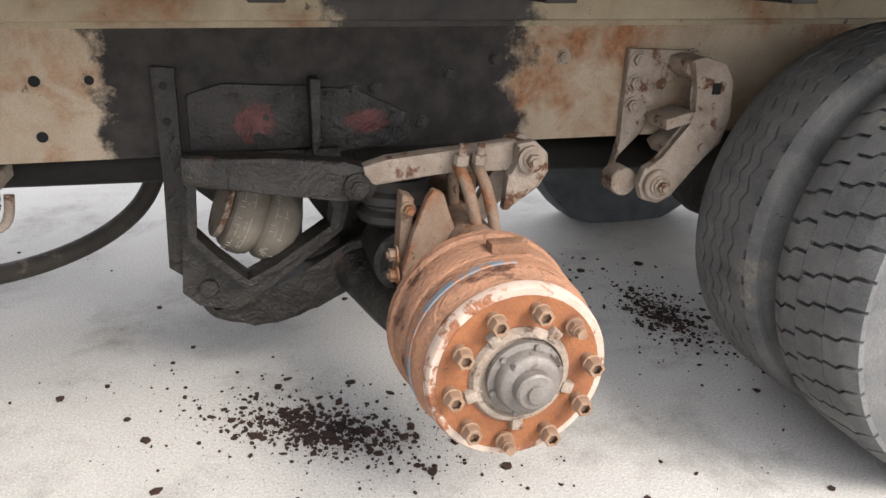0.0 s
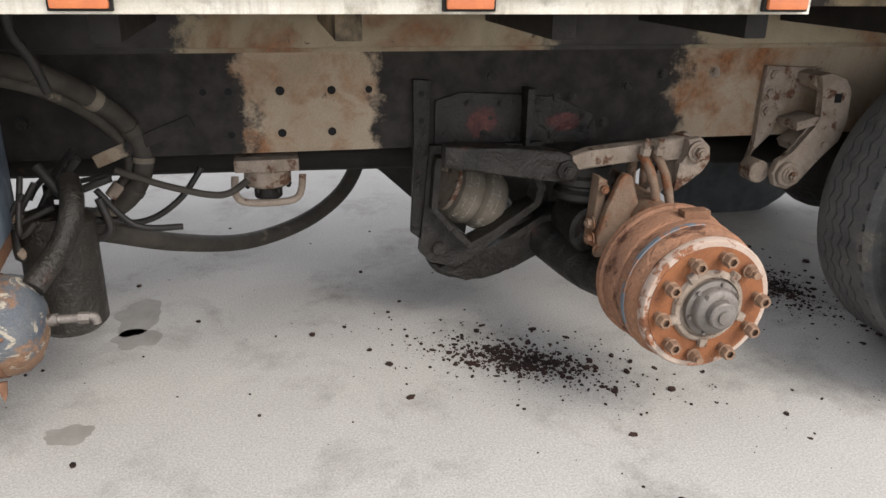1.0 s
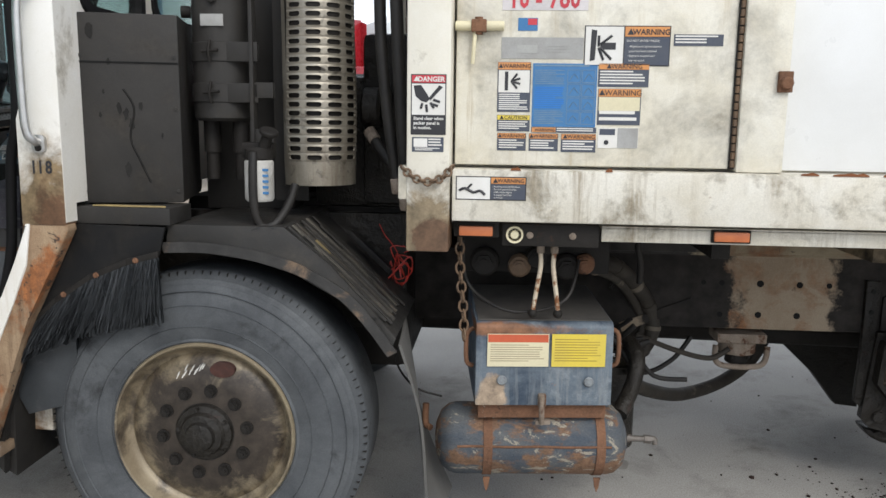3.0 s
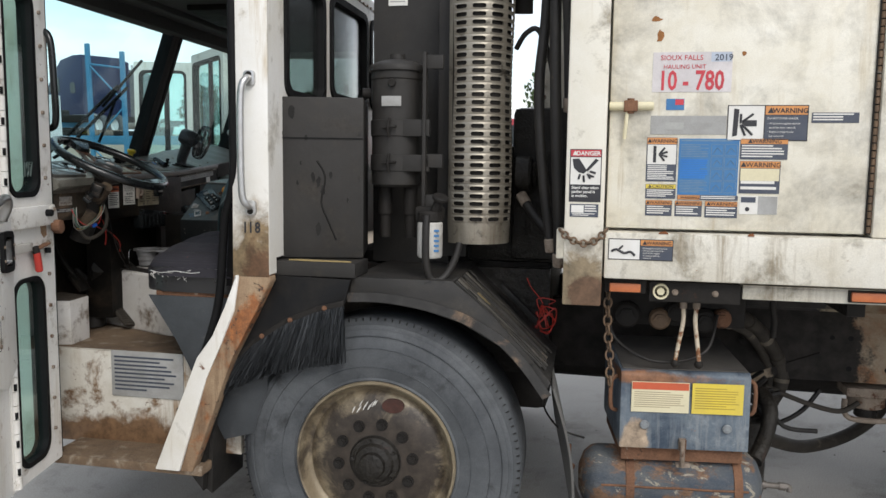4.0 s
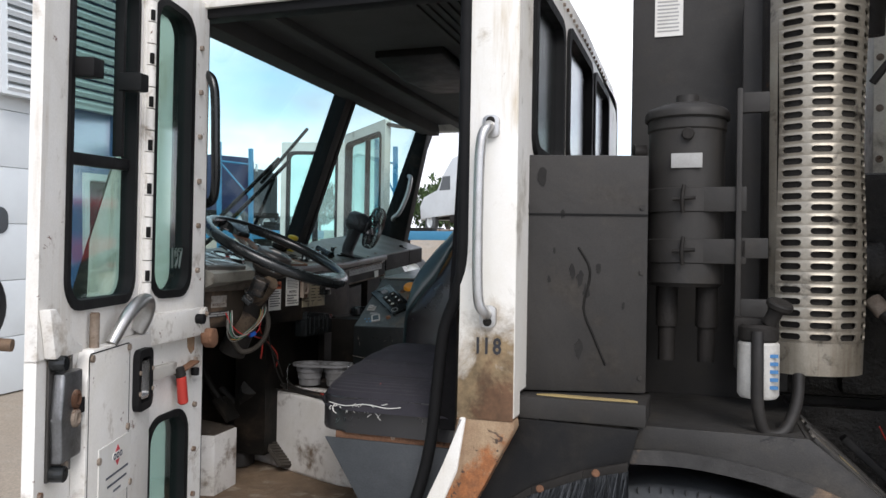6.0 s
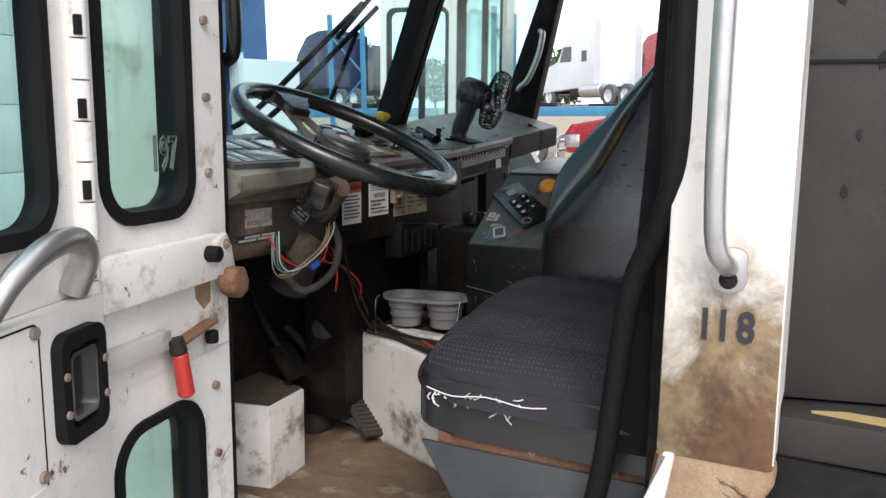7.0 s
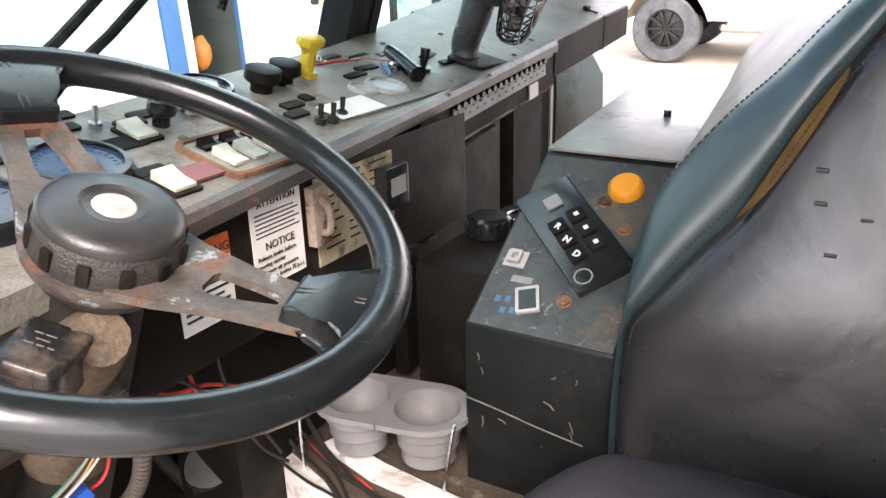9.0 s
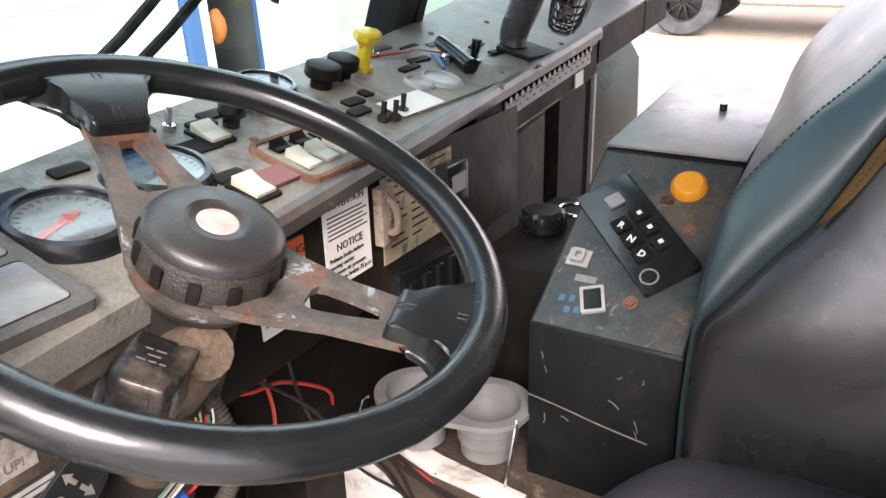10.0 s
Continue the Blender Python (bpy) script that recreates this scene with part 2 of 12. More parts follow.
CHROME = mat("worn_chrome", (0.72, 0.72, 0.73), (0.55, 0.54, 0.52), rough=0.22, metal=1.0, scale=10, grain=0.1, bump=0.03)
ALU = mat("brushed_aluminium", (0.60, 0.60, 0.60), (0.45, 0.44, 0.42), rough=0.35, metal=0.9, scale=12, grain=0.12, bump=0.06)
SHIELD = mat("scuffed_steel_shield", (0.40, 0.37, 0.31), (0.25, 0.22, 0.175), rough=0.4, metal=0.55, scale=7, grain=0.2, bump=0.12, patch=(0.05, 0.043, 0.036), patch_at=0.625, patch_scale=9, patch_soft=0.05, streak=(0.20, 0.16, 0.115), streak_at=0.54)
TANKMAT = mat("chipped_tank_paint", (0.035, 0.055, 0.085), (0.13, 0.135, 0.135), rough=0.7, scale=9, blotch=0.5, grain=0.45, bump=0.7, patch=(0.27, 0.15, 0.085), patch_at=0.505, patch_scale=7, patch_soft=0.03, stretch=(0.7, 1, 1.2), extra=(0.36, 0.32, 0.25), extra_at=0.585, extra_scale=19)
VINYL = mat("black_vinyl", (0.014, 0.0137, 0.0152), (0.023, 0.0225, 0.025), rough=0.3, scale=5, grain=0.15, bump=0.05, grit=260, patch=(0.014, 0.0135, 0.016), patch_at=0.60, patch_scale=3, patch_soft=0.2, spec=0.85, dent=(6, 0.0025))
VINYLGREEN = mat("teal_black_vinyl", (0.018, 0.037, 0.041), (0.030, 0.052, 0.056), rough=0.34, scale=5, grain=0.12, bump=0.04, grit=240, dent=(5, 0.006), spec=0.8)
FABRIC = mat("charcoal_fabric", (0.036, 0.033, 0.041), (0.022, 0.021, 0.027), rough=0.8, scale=7, grain=0.45, bump=0.4, grit=420, spec=0.3)
PLASTIC = mat("dusty_grey_dash", (0.27, 0.26, 0.225), (0.175, 0.163, 0.135), rough=0.45, scale=9, grain=0.45, bump=0.25, grit=300, patch=(0.12, 0.098, 0.073), patch_at=0.60, patch_scale=12, patch_soft=0.06, extra=(0.26, 0.115, 0.06), extra_at=0.67, extra_scale=11, spec=0.35)
# Dash black goes below real paint, also standing for weak light underneath.
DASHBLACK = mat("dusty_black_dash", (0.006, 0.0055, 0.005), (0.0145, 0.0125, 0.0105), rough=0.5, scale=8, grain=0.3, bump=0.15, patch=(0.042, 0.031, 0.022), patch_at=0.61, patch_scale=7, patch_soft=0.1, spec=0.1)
GLOSSBLACK = mat("gloss_black_plastic", (0.006, 0.0075, 0.008), (0.011, 0.0125, 0.013), rough=0.24, scale=9, grain=0.1, bump=0.015, spec=0.5)
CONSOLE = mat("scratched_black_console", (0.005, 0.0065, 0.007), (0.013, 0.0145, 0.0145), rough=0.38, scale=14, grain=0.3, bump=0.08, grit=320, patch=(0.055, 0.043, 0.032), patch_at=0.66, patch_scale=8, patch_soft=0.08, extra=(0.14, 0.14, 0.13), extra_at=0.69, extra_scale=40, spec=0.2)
CUP = mat("grey_cup_plastic", (0.23, 0.23, 0.235), (0.16, 0.155, 0.148), rough=0.45, scale=12, grain=0.12, bump=0.06)
DIRTFLOOR = mat("muddy_cab_floor", (0.23, 0.155, 0.095), (0.12, 0.08, 0.05), rough=0.9, scale=9, blotch=0.5, grain=0.35, bump=0.8, patch=(0.44, 0.36, 0.27), patch_at=0.60, patch_scale=10, patch_soft=0.05, dent=(8, 0.03))
LINER = mat("grey_headliner", (0.075, 0.073, 0.07), (0.06, 0.058, 0.055), rough=0.85, scale=4, grain=0.15, bump=0.15, spec=0.15)
SEAL = mat("black_rubber_seal", (0.011, 0.011, 0.0115), rough=0.6, scale=10, bump=0.1, spec=0.12)
ORANGE = mat("orange_lens", (0.55, 0.17, 0.06), (0.45, 0.13, 0.05), rough=0.35, scale=20, grain=0.1, bump=0.05)
YELLOW = mat("yellow_plastic", (0.75, 0.55, 0.03), rough=0.4, bump=0.03)
REDP = mat("red_paint", (0.55, 0.045, 0.03), rough=0.45, bump=0.03)
PAPER = mat("white_sticker", (0.72, 0.71, 0.68), (0.62, 0.60, 0.55), rough=0.5, scale=8, grain=0.05, bump=0.02)
INK = mat("black_ink", (0.025, 0.025, 0.03), rough=0.5, bump=0)
NAVY = mat("dark_sticker_blue", (0.045, 0.055, 0.085), (0.075, 0.085, 0.105), rough=0.5, scale=12, bump=0.02)
STICKORANGE = mat("sticker_orange", (0.65, 0.27, 0.07), (0.55, 0.25, 0.10), rough=0.5, scale=10, bump=0.02)
STICKRED = mat("sticker_red", (0.60, 0.05, 0.07), rough=0.5, bump=0.02)
STICKBLUE = mat("sticker_blue", (0.035, 0.155, 0.36), (0.06, 0.19, 0.38), rough=0.45, scale=14, bump=0.02)
STICKYEL = mat("sticker_yellow", (0.72, 0.56, 0.06), (0.62, 0.48, 0.08), rough=0.5, scale=8, bump=0.02)
CREAM = mat("sticker_cream", (0.72, 0.66, 0.45), (0.62, 0.56, 0.38), rough=0.5, scale=8, bump=0.02)
GREYPLATE = mat("faded_grey_plate", (0.38, 0.38, 0.37), (0.27, 0.265, 0.25), rough=0.6, scale=12, bump=0.05)
TINT = glass("tinted_glass", (0.80, 0.93, 0.93))
CLEAR = glass("door_glass", (0.72, 0.90, 0.86), 0.08, 0.95, 0.14)
REARGLASS = glass("dirty_rear_glass", (0.60, 0.73, 0.70), 0.2, 0.9, 0.40)
SPECKLE = mat("black_debris", (0.014, 0.011, 0.010), (0.05, 0.028, 0.022), rough=0.9, bump=0.3, spec=0.1)
STAIN = mat("oil_stain", (0.20, 0.185, 0.165), (0.28, 0.265, 0.24), rough=0.75, scale=9, bump=0.05)
HOSE = mat("dusty_rubber_hose", (0.075, 0.065, 0.053), (0.035, 0.031, 0.027), rough=0.7, scale=8, grain=0.3, bump=0.3, patch=(0.20, 0.17, 0.13), patch_at=0.63, patch_scale=6, spec=0.2)
DARKHOSE = mat("black_rubber_hose", (0.014, 0.013, 0.0125), (0.03, 0.027, 0.024), rough=0.5, scale=8, grain=0.2, bump=0.2, patch=(0.07, 0.058, 0.045), patch_at=0.66, patch_scale=7, spec=0.3)
BELLOWS = mat("cracked_air_bag_rubber", (0.20, 0.175, 0.14), (0.13, 0.11, 0.085), rough=0.85, scale=14, grain=0.25, bump=0.5, spec=0.15)
WOODISH = mat("weathered_strip", (0.075, 0.069, 0.062), (0.15, 0.135, 0.11), rough=0.5, scale=9, stretch=(1, 4, 1), grain=0.35, bump=0.6, patch=(0.36, 0.29, 0.18), patch_at=0.64, patch_scale=7, patch_soft=0.06, extra=(0.018, 0.017, 0.016), extra_at=0.62, extra_scale=11, spec=0.4)
BRISTLE = mat("black_bristle", (0.040, 0.044, 0.048), (0.075, 0.080, 0.086), rough=0.6, bump=0, spec=0.2)
BLUEWALL = mat("blue_metal_siding", (0.035, 0.095, 0.24), (0.05, 0.12, 0.28), rough=0.5, scale=1.5, grain=0.08, bump=0.05)
WHITEWALL = mat("white_metal_siding", (0.64, 0.68, 0.69), (0.57, 0.60, 0.61), rough=0.5, scale=1.5, grain=0.05, bump=0.04)
PICKRED = mat("red_car_paint", (0.33, 0.013, 0.02), (0.27, 0.011, 0.017), rough=0.28, scale=2, grain=0.03, bump=0, coat=0.5)
TAN = mat("tan_car_paint", (0.50, 0.43, 0.33), (0.44, 0.38, 0.29), rough=0.45, scale=3, bump=0)
RACKBLUE = mat("blue_rack_steel", (0.04, 0.20, 0.36), (0.06, 0.24, 0.40), rough=0.5, scale=3, bump=0.02)
LEAF = mat("leaves", (0.06, 0.10, 0.03), (0.035, 0.065, 0.02), rough=0.8, scale=3, bump=0.1)
DRYGRASS = mat("dry_verge", (0.36, 0.29, 0.17), (0.27, 0.23, 0.12), rough=0.95, scale=0.6, blotch=0.7, grain=0.3, bump=0.3, grit=30)
CARGLASS = mat("dark_car_glass", (0.05, 0.06, 0.065), rough=0.12, bump=0)
CHAINRUST = mat("worn_chain_steel", (0.23, 0.145, 0.085), (0.13, 0.09, 0.062), rough=0.65, metal=0.3, scale=30, grain=0.25, bump=0.3, patch=(0.30, 0.26, 0.21), patch_at=0.62, patch_scale=25)
TUNNELWHITE = mat("scuffed_white_panel", (0.74, 0.72, 0.70), (0.60, 0.57, 0.52), rough=0.42, scale=7, grain=0.12, bump=0.1, patch=(0.20, 0.14, 0.09), patch_at=0.6, patch_scale=9, patch_soft=0.07, extra=(0.10, 0.08, 0.06), extra_at=0.68, extra_scale=25)
PILLARPAINT = mat("rust_stained_pillar_paint", (0.79, 0.775, 0.74), (0.70, 0.67, 0.60), rough=0.36, scale=3.0, grain=0.05, bump=0.06, patch=(0.50, 0.42, 0.30), patch_at=0.66, patch_scale=7, patch_soft=0.08, extra=(0.16, 0.07, 0.035), extra_at=0.72, extra_scale=22, streak=(0.46, 0.36, 0.22), streak_at=0.60,
                  spots=(((0.53, -1.06, 0.74), (0.16, 0.2, 0.24), (0.30, 0.215, 0.12), 0.3), ((0.56, -1.06, 0.70), (0.09, 0.2, 0.17), (0.16, 0.085, 0.045), 0.15)))
POSTPAINT = mat("rust_footed_post_paint", (0.80, 0.775, 0.70), (0.68, 0.635, 0.52), rough=0.4, scale=3.2, grain=0.08, bump=0.06, patch=(0.42, 0.37, 0.28), patch_at=0.64, patch_scale=7.0, patch_soft=0.07, extra=(0.30, 0.12, 0.05), extra_at=0.71, extra_scale=18, streak=(0.48, 0.38, 0.24), streak_at=0.6,
                spots=(((-2.84, -1.26, 0.05), (0.13, 0.4, 0.17), (0.30, 0.235, 0.15), 0.25), ((-2.80, -1.26, 0.02), (0.08, 0.4, 0.09), (0.17, 0.10, 0.06), 0.12)))
OLDTYRE = mat("scuffed_grey_tyre", (0.165, 0.162, 0.155), (0.085, 0.085, 0.086), rough=0.75, scale=9, grain=0.35, bump=0.5, patch=(0.22, 0.205, 0.18), patch_at=0.62, patch_scale=7, extra=(0.045, 0.045, 0.045), extra_at=0.66, extra_scale=16, spec=0.25)
DASHBROWN = mat("grimy_brown_panel", (0.070, 0.057, 0.044), (0.040, 0.032, 0.0245), rough=0.5, scale=7, grain=0.3, bump=0.15, patch=(0.22, 0.15, 0.10), patch_at=0.60, patch_scale=6, patch_soft=0.09, extra=(0.22, 0.085, 0.045), extra_at=0.68, extra_scale=10, spec=0.3)
DOORPAINT = mat("weathered_door_paint", (0.82, 0.80, 0.765), (0.72, 0.69, 0.63), rough=0.36, scale=6.0, blotch=0.5, grain=0.12, bump=0.08, patch=(0.42, 0.34, 0.25), patch_at=0.635, patch_scale=10, patch_soft=0.07, extra=(0.15, 0.07, 0.035), extra_at=0.655, extra_scale=24, streak=(0.44, 0.35, 0.24), streak_at=0.575)
SILL = mat("rusty_sill_steel", (0.27, 0.215, 0.14), (0.14, 0.105, 0.065), rough=0.8, scale=5, blotch=0.5, grain=0.25, bump=0.3, patch=(0.05, 0.04, 0.03), patch_at=0.55, patch_scale=4, patch_soft=0.08, extra=(0.28, 0.11, 0.04), extra_at=0.65, extra_scale=11, spec=0.2, bands=((-5.20, -2.05), (-0.85, -0.25)), band_col=(0.022, 0.019, 0.016))
RISER = mat("rust_run_white_riser", (0.72, 0.70, 0.64), (0.58, 0.54, 0.46), rough=0.45, scale=6, grain=0.15, bump=0.15, patch=(0.24, 0.145, 0.08), patch_at=0.57, patch_scale=8, patch_soft=0.05, extra=(0.10, 0.06, 0.035), extra_at=0.66, extra_scale=15, streak=(0.30, 0.19, 0.10), streak_at=0.5,
            spots=(((-0.2, -0.85, 0.02), (0.6, 0.3, 0.10), (0.24, 0.14, 0.075), 0.2),))
CLEANWHITE = mat("clean_white_panel", (0.76, 0.765, 0.76), (0.69, 0.69, 0.675), rough=0.32, scale=3, grain=0.05, bump=0.04, extra=(0.55, 0.50, 0.40), extra_at=0.73, extra_scale=14)
FRONTRIM = mat("tan_and_brown_rim", (0.33, 0.275, 0.185), (0.20, 0.155, 0.10), rough=0.38, metal=0.15, scale=6, grain=0.2, bump=0.2, patch=(0.085, 0.066, 0.048), patch_at=0.60, patch_scale=5, patch_soft=0.06, extra=(0.66, 0.62, 0.53), extra_at=0.69, extra_scale=11,
               spots=(((0.0, -0.14, 0.513), (0.25, 0.4, 0.25), (0.062, 0.048, 0.037), 0.2),))
BOXFRONT = mat("dusty_blue_lid_paint", (0.035, 0.055, 0.085), (0.15, 0.185, 0.22), rough=0.55, scale=8, blotch=0.35, grain=0.25, bump=0.25, patch=(0.26, 0.30, 0.33), patch_at=0.60, patch_scale=6, patch_soft=0.05, extra=(0.32, 0.15, 0.07), extra_at=0.65, extra_scale=12, streak=(0.25, 0.27, 0.28), streak_at=0.55,
               spots=(((-0.18, -0.19, 0.07), (0.05, 0.1, 0.09), (0.55, 0.42, 0.30), 0.12), ((-0.2, -0.19, 0.29), (0.30, 0.2, 0.022), (0.30, 0.14, 0.07), 0.2)))
CABINET = mat("scuffed_black_cabinet", (0.042, 0.039, 0.036), (0.027, 0.0258, 0.0245), rough=0.5, scale=4, blotch=0.5, grain=0.2, bump=0.1, patch=(0.055, 0.048, 0.04), patch_at=0.62, patch_scale=6, patch_soft=0.1, spec=0.2, dent=(3, 0.01))


# ---- building tools ----
BASE = {}
TRUCK = []


def link(name, bm, material, parent=None, at=(0, 0, 0), sharp=38):
    """Turns bm into a mesh object whose origin lies at the point at."""
    at = Vector(at)
    bmesh.ops.recalc_face_normals(bm, faces=bm.faces)
    me = bpy.data.meshes.new(name)
    bmesh.ops.translate(bm, verts=bm.verts, vec=-at)
    bm.to_mesh(me)
    bm.free()
    for f in me.polygons:
        f.use_smooth = True
    me.set_sharp_from_angle(angle=radians(sharp))
    me.materials.append(material)
    ob = new(name, me)
    if parent:
        ob.parent = parent
    BASE[ob] = at
    return ob


def thing(name, at, label, category, group="", kind="", truck=True):
    """A thing of several parts: an Empty at its base."""
    ob = new(name)
    ob.empty_display_size = 0.05
    ob.location = at
    BASE[ob] = Vector(at)
    if truck:
        TRUCK.append(ob)
    return tagged(ob, label, category, group, kind)


def part(name, bm, material, parent, label="", sharp=38):
    ob = link(name, bm, material, parent, BASE[parent], sharp)
    return tagged(ob, label)


def solo(name, bm, material, label, category, group="", kind="", truck=True, sharp=38):
    """A thing that is one mesh; its origin is at the middle of its underside."""
    lo = [min(v.co[i] for v in bm.verts) for i in range(3)]
    hi = [max(v.co[i] for v in bm.verts) for i in range(3)]
    at = ((lo[0] + hi[0]) / 2, (lo[1] + hi[1]) / 2, lo[2])
    ob = link(name, bm, material, None, at, sharp)
    ob.location = at
    if truck:
        TRUCK.append(ob)
    return tagged(ob, label, category, group, kind)


def B():
    return bmesh.new()


def bevel(bm, faces, w, seg=2):
    if w > 0:
        edges = {e for f in faces for e in f.edges}
        bmesh.ops.bevel(bm, geom=list(edges), offset=w, segments=seg, affect="EDGES", profile=0.6, clamp_overlap=True)


def box(bm, x0, x1, y0, y1, z0, z1, bev=0.0, m=None, seg=2):
    tmp = B()
    v = [tmp.verts.new((x, y, z)) for z in (z0, z1) for y in (y0, y1) for x in (x0, x1)]
    for q in ((0, 2, 3, 1), (4, 5, 7, 6), (0, 1, 5, 4), (2, 6, 7, 3), (0, 4, 6, 2), (1, 3, 7, 5)):
        tmp.faces.new([v[i] for i in q])
    bevel(tmp, tmp.faces, bev, seg)
    return join(bm, tmp, m)


def join(bm, tmp, m=None):
    if m is not None:
        tmp.transform(m)
    me = bpy.data.meshes.new("tmp")
    tmp.to_mesh(me)
    tmp.free()
    bm.from_mesh(me)
    bpy.data.meshes.remove(me)
    return bm


def axes(axis):
    """How (u, v, w) lie in the world for a shape drawn in u, v and pushed along w."""
    return {"x": lambda u, v, w: (w, u, v), "y": lambda u, v, w: (u, w, v), "z": lambda u, v, w: (u, v, w)}[axis]


def prism(bm, pts, axis, a, b, bev=0.0, m=None, seg=2):
    tmp, f = B(), axes(axis)
    lo = [tmp.verts.new(f(u, v, a)) for u, v in pts]
    hi = [tmp.verts.new(f(u, v, b)) for u, v in pts]
    tmp.faces.new(lo[::-1])
    tmp.faces.new(hi)
    for i in range(len(pts)):
        j = (i + 1) % len(pts)
        tmp.faces.new((lo[i], lo[j], hi[j], hi[i]))
    bevel(tmp, tmp.faces, bev, seg)
    return join(bm, tmp, m)


def ring(bm, outer, inner, axis, a, b, m=None):
    """A flat frame between two outlines with the same number of points."""
    tmp, f = B(), axes(axis)
    n = len(outer)
    vs = [[tmp.verts.new(f(u, v, w)) for u, v in pts] for pts in (outer, inner) for w in (a, b)]
    for i in range(n):
        j = (i + 1) % n
        tmp.faces.new((vs[0][i], vs[0][j], vs[2][j], vs[2][i]))
        tmp.faces.new((vs[1][i], vs[3][i], vs[3][j], vs[1][j]))
        tmp.faces.new((vs[0][i], vs[1][i], vs[1][j], vs[0][j]))
        tmp.faces.new((vs[2][i], vs[2][j], vs[3][j], vs[3][i]))
    return join(bm, tmp, m)


def rrect(u0, u1, v0, v1, r, n=6, lean=0.0):
    """A rectangle with round corners; lean shifts the top sideways."""
    pts = []
    for cu, cv, a0 in ((u1 - r, v1 - r, 0), (u0 + r, v1 - r, 90), (u0 + r, v0 + r, 180), (u1 - r, v0 + r, 270)):
        for k in range(n + 1):
            a = radians(a0 + 90 * k / n)
            u, v = cu + r * math.cos(a), cv + r * math.sin(a)
            pts.append((u + lean * (v - v0) / (v1 - v0), v))
    return pts


def quad_rrect(c, r, n=6):
    """Rounds the corners of any four-cornered outline (given anticlockwise from top right) by r."""
    pts = []
    for i in range(4):
        p, q, s = Vector(c[i]), Vector(c[i - 1]), Vector(c[(i + 1) % 4])
        a, b = p + (q - p).normalized() * r, p + (s - p).normalized() * r
        for k in range(n + 1):
            t = k / n
            pts.append(tuple(a * (1 - t) ** 2 + p * 2 * t * (1 - t) + b * t * t))
    return pts


def cyl(bm, p0, p1, r0, r1=None, seg=24, bev=0.0):
    p0, p1 = Vector(p0), Vector(p1)
    r1 = r0 if r1 is None else r1
    return lathe(bm, [(0, 0), (r0 - bev, 0), (r0, bev), (r1, (p1 - p0).length - bev), (r1 - bev, (p1 - p0).length), (0, (p1 - p0).length)] if bev else
                 [(0, 0), (r0, 0), (r1, (p1 - p0).length), (0, (p1 - p0).length)], p0, p1 - p0, seg)


def lathe(bm, prof, at, axis, seg=32, start=0.0, sweep=360.0):
    """Turns (radius, height) pairs round the axis that starts at the point at."""
    tmp = B()
    q = Vector(axis).to_track_quat("Z", "Y")
    full = sweep >= 359.9
    rings = []
    for r, h in prof:
        if r < 1e-6:
            rings.append([tmp.verts.new((0, 0, h))])
        else:
            rings.append([tmp.verts.new((r * math.cos(radians(start + sweep * k / seg)), r * math.sin(radians(start + sweep * k / seg)), h)) for k in range(seg if full else seg + 1)])
    for a, b in zip(rings, rings[1:]):
        for k in range(seg):
            i, j = k, (k + 1) % seg if full else k + 1
            quad = [a[i % len(a)], a[j % len(a)], b[j % len(b)], b[i % len(b)]] if full else [a[min(i, len(a) - 1)], a[min(j, len(a) - 1)], b[min(j, len(b) - 1)], b[min(i, len(b) - 1)]]
            uniq = list(dict.fromkeys(quad))
            if len(uniq) > 2:
                tmp.faces.new(uniq)
    return join(bm, tmp, Matrix.Translation(Vector(at)) @ q.to_matrix().to_4x4())


def smooth(pts, n=6):
    """A smooth line through the points."""
    p = [Vector(q) for q in pts]
    if len(p) < 3:
        return p
    out = []
    for i in range(len(p) - 1):
        a, b, c, d = p[max(i - 1, 0)], p[i], p[i + 1], p[min(i + 2, len(p) - 1)]
        for k in range(n):
            t = k / n
            out.append(0.5 * ((2 * b) + (c - a) * t + (2 * a - 5 * b + 4 * c - d) * t * t + (3 * b - a - 3 * c + d) * t ** 3))
    return out + [p[-1]]


def tube(bm, pts, r, seg=10, n=6, r_end=None, closed=False):
    pts = smooth(pts, n) if n > 1 else [Vector(p) for p in pts]
    tmp, rings = B(), []
    up = Vector((0, 0, 1))
    for i, p in enumerate(pts):
        d = (pts[(i + 1) % len(pts)] - pts[i - 1]) if closed else (pts[min(i + 1, len(pts) - 1)] - pts[max(i - 1, 0)])
        d.normalize()
        side = d.cross(up)
        if side.length < 0.05:
            side = d.cross(Vector((1, 0, 0)))
        side.normalize()
        up = side.cross(d).normalized()
        rr = r if r_end is None else r + (r_end - r) * i / (len(pts) - 1)
        rings.append([tmp.verts.new(p + (side * math.cos(a) + up * math.sin(a)) * rr) for a in (2 * math.pi * k / seg for k in range(seg))])
    for a, b in zip(rings, rings[1:] + ([rings[0]] if closed else [])):
        for k in range(seg):
            tmp.faces.new((a[k], a[(k + 1) % seg], b[(k + 1) % seg], b[k]))
    if not closed:
        tmp.faces.new(rings[0][::-1])
        tmp.faces.new(rings[-1])
    return join(bm, tmp)


def ball(bm, c, r, seg=16, squash=(1, 1, 1)):
    tmp = B()
    bmesh.ops.create_uvsphere(tmp, u_segments=seg, v_segments=max(6, seg // 2), radius=r)
    return join(bm, tmp, Matrix.Translation(Vector(c)) @ Matrix.Diagonal((*squash, 1)))


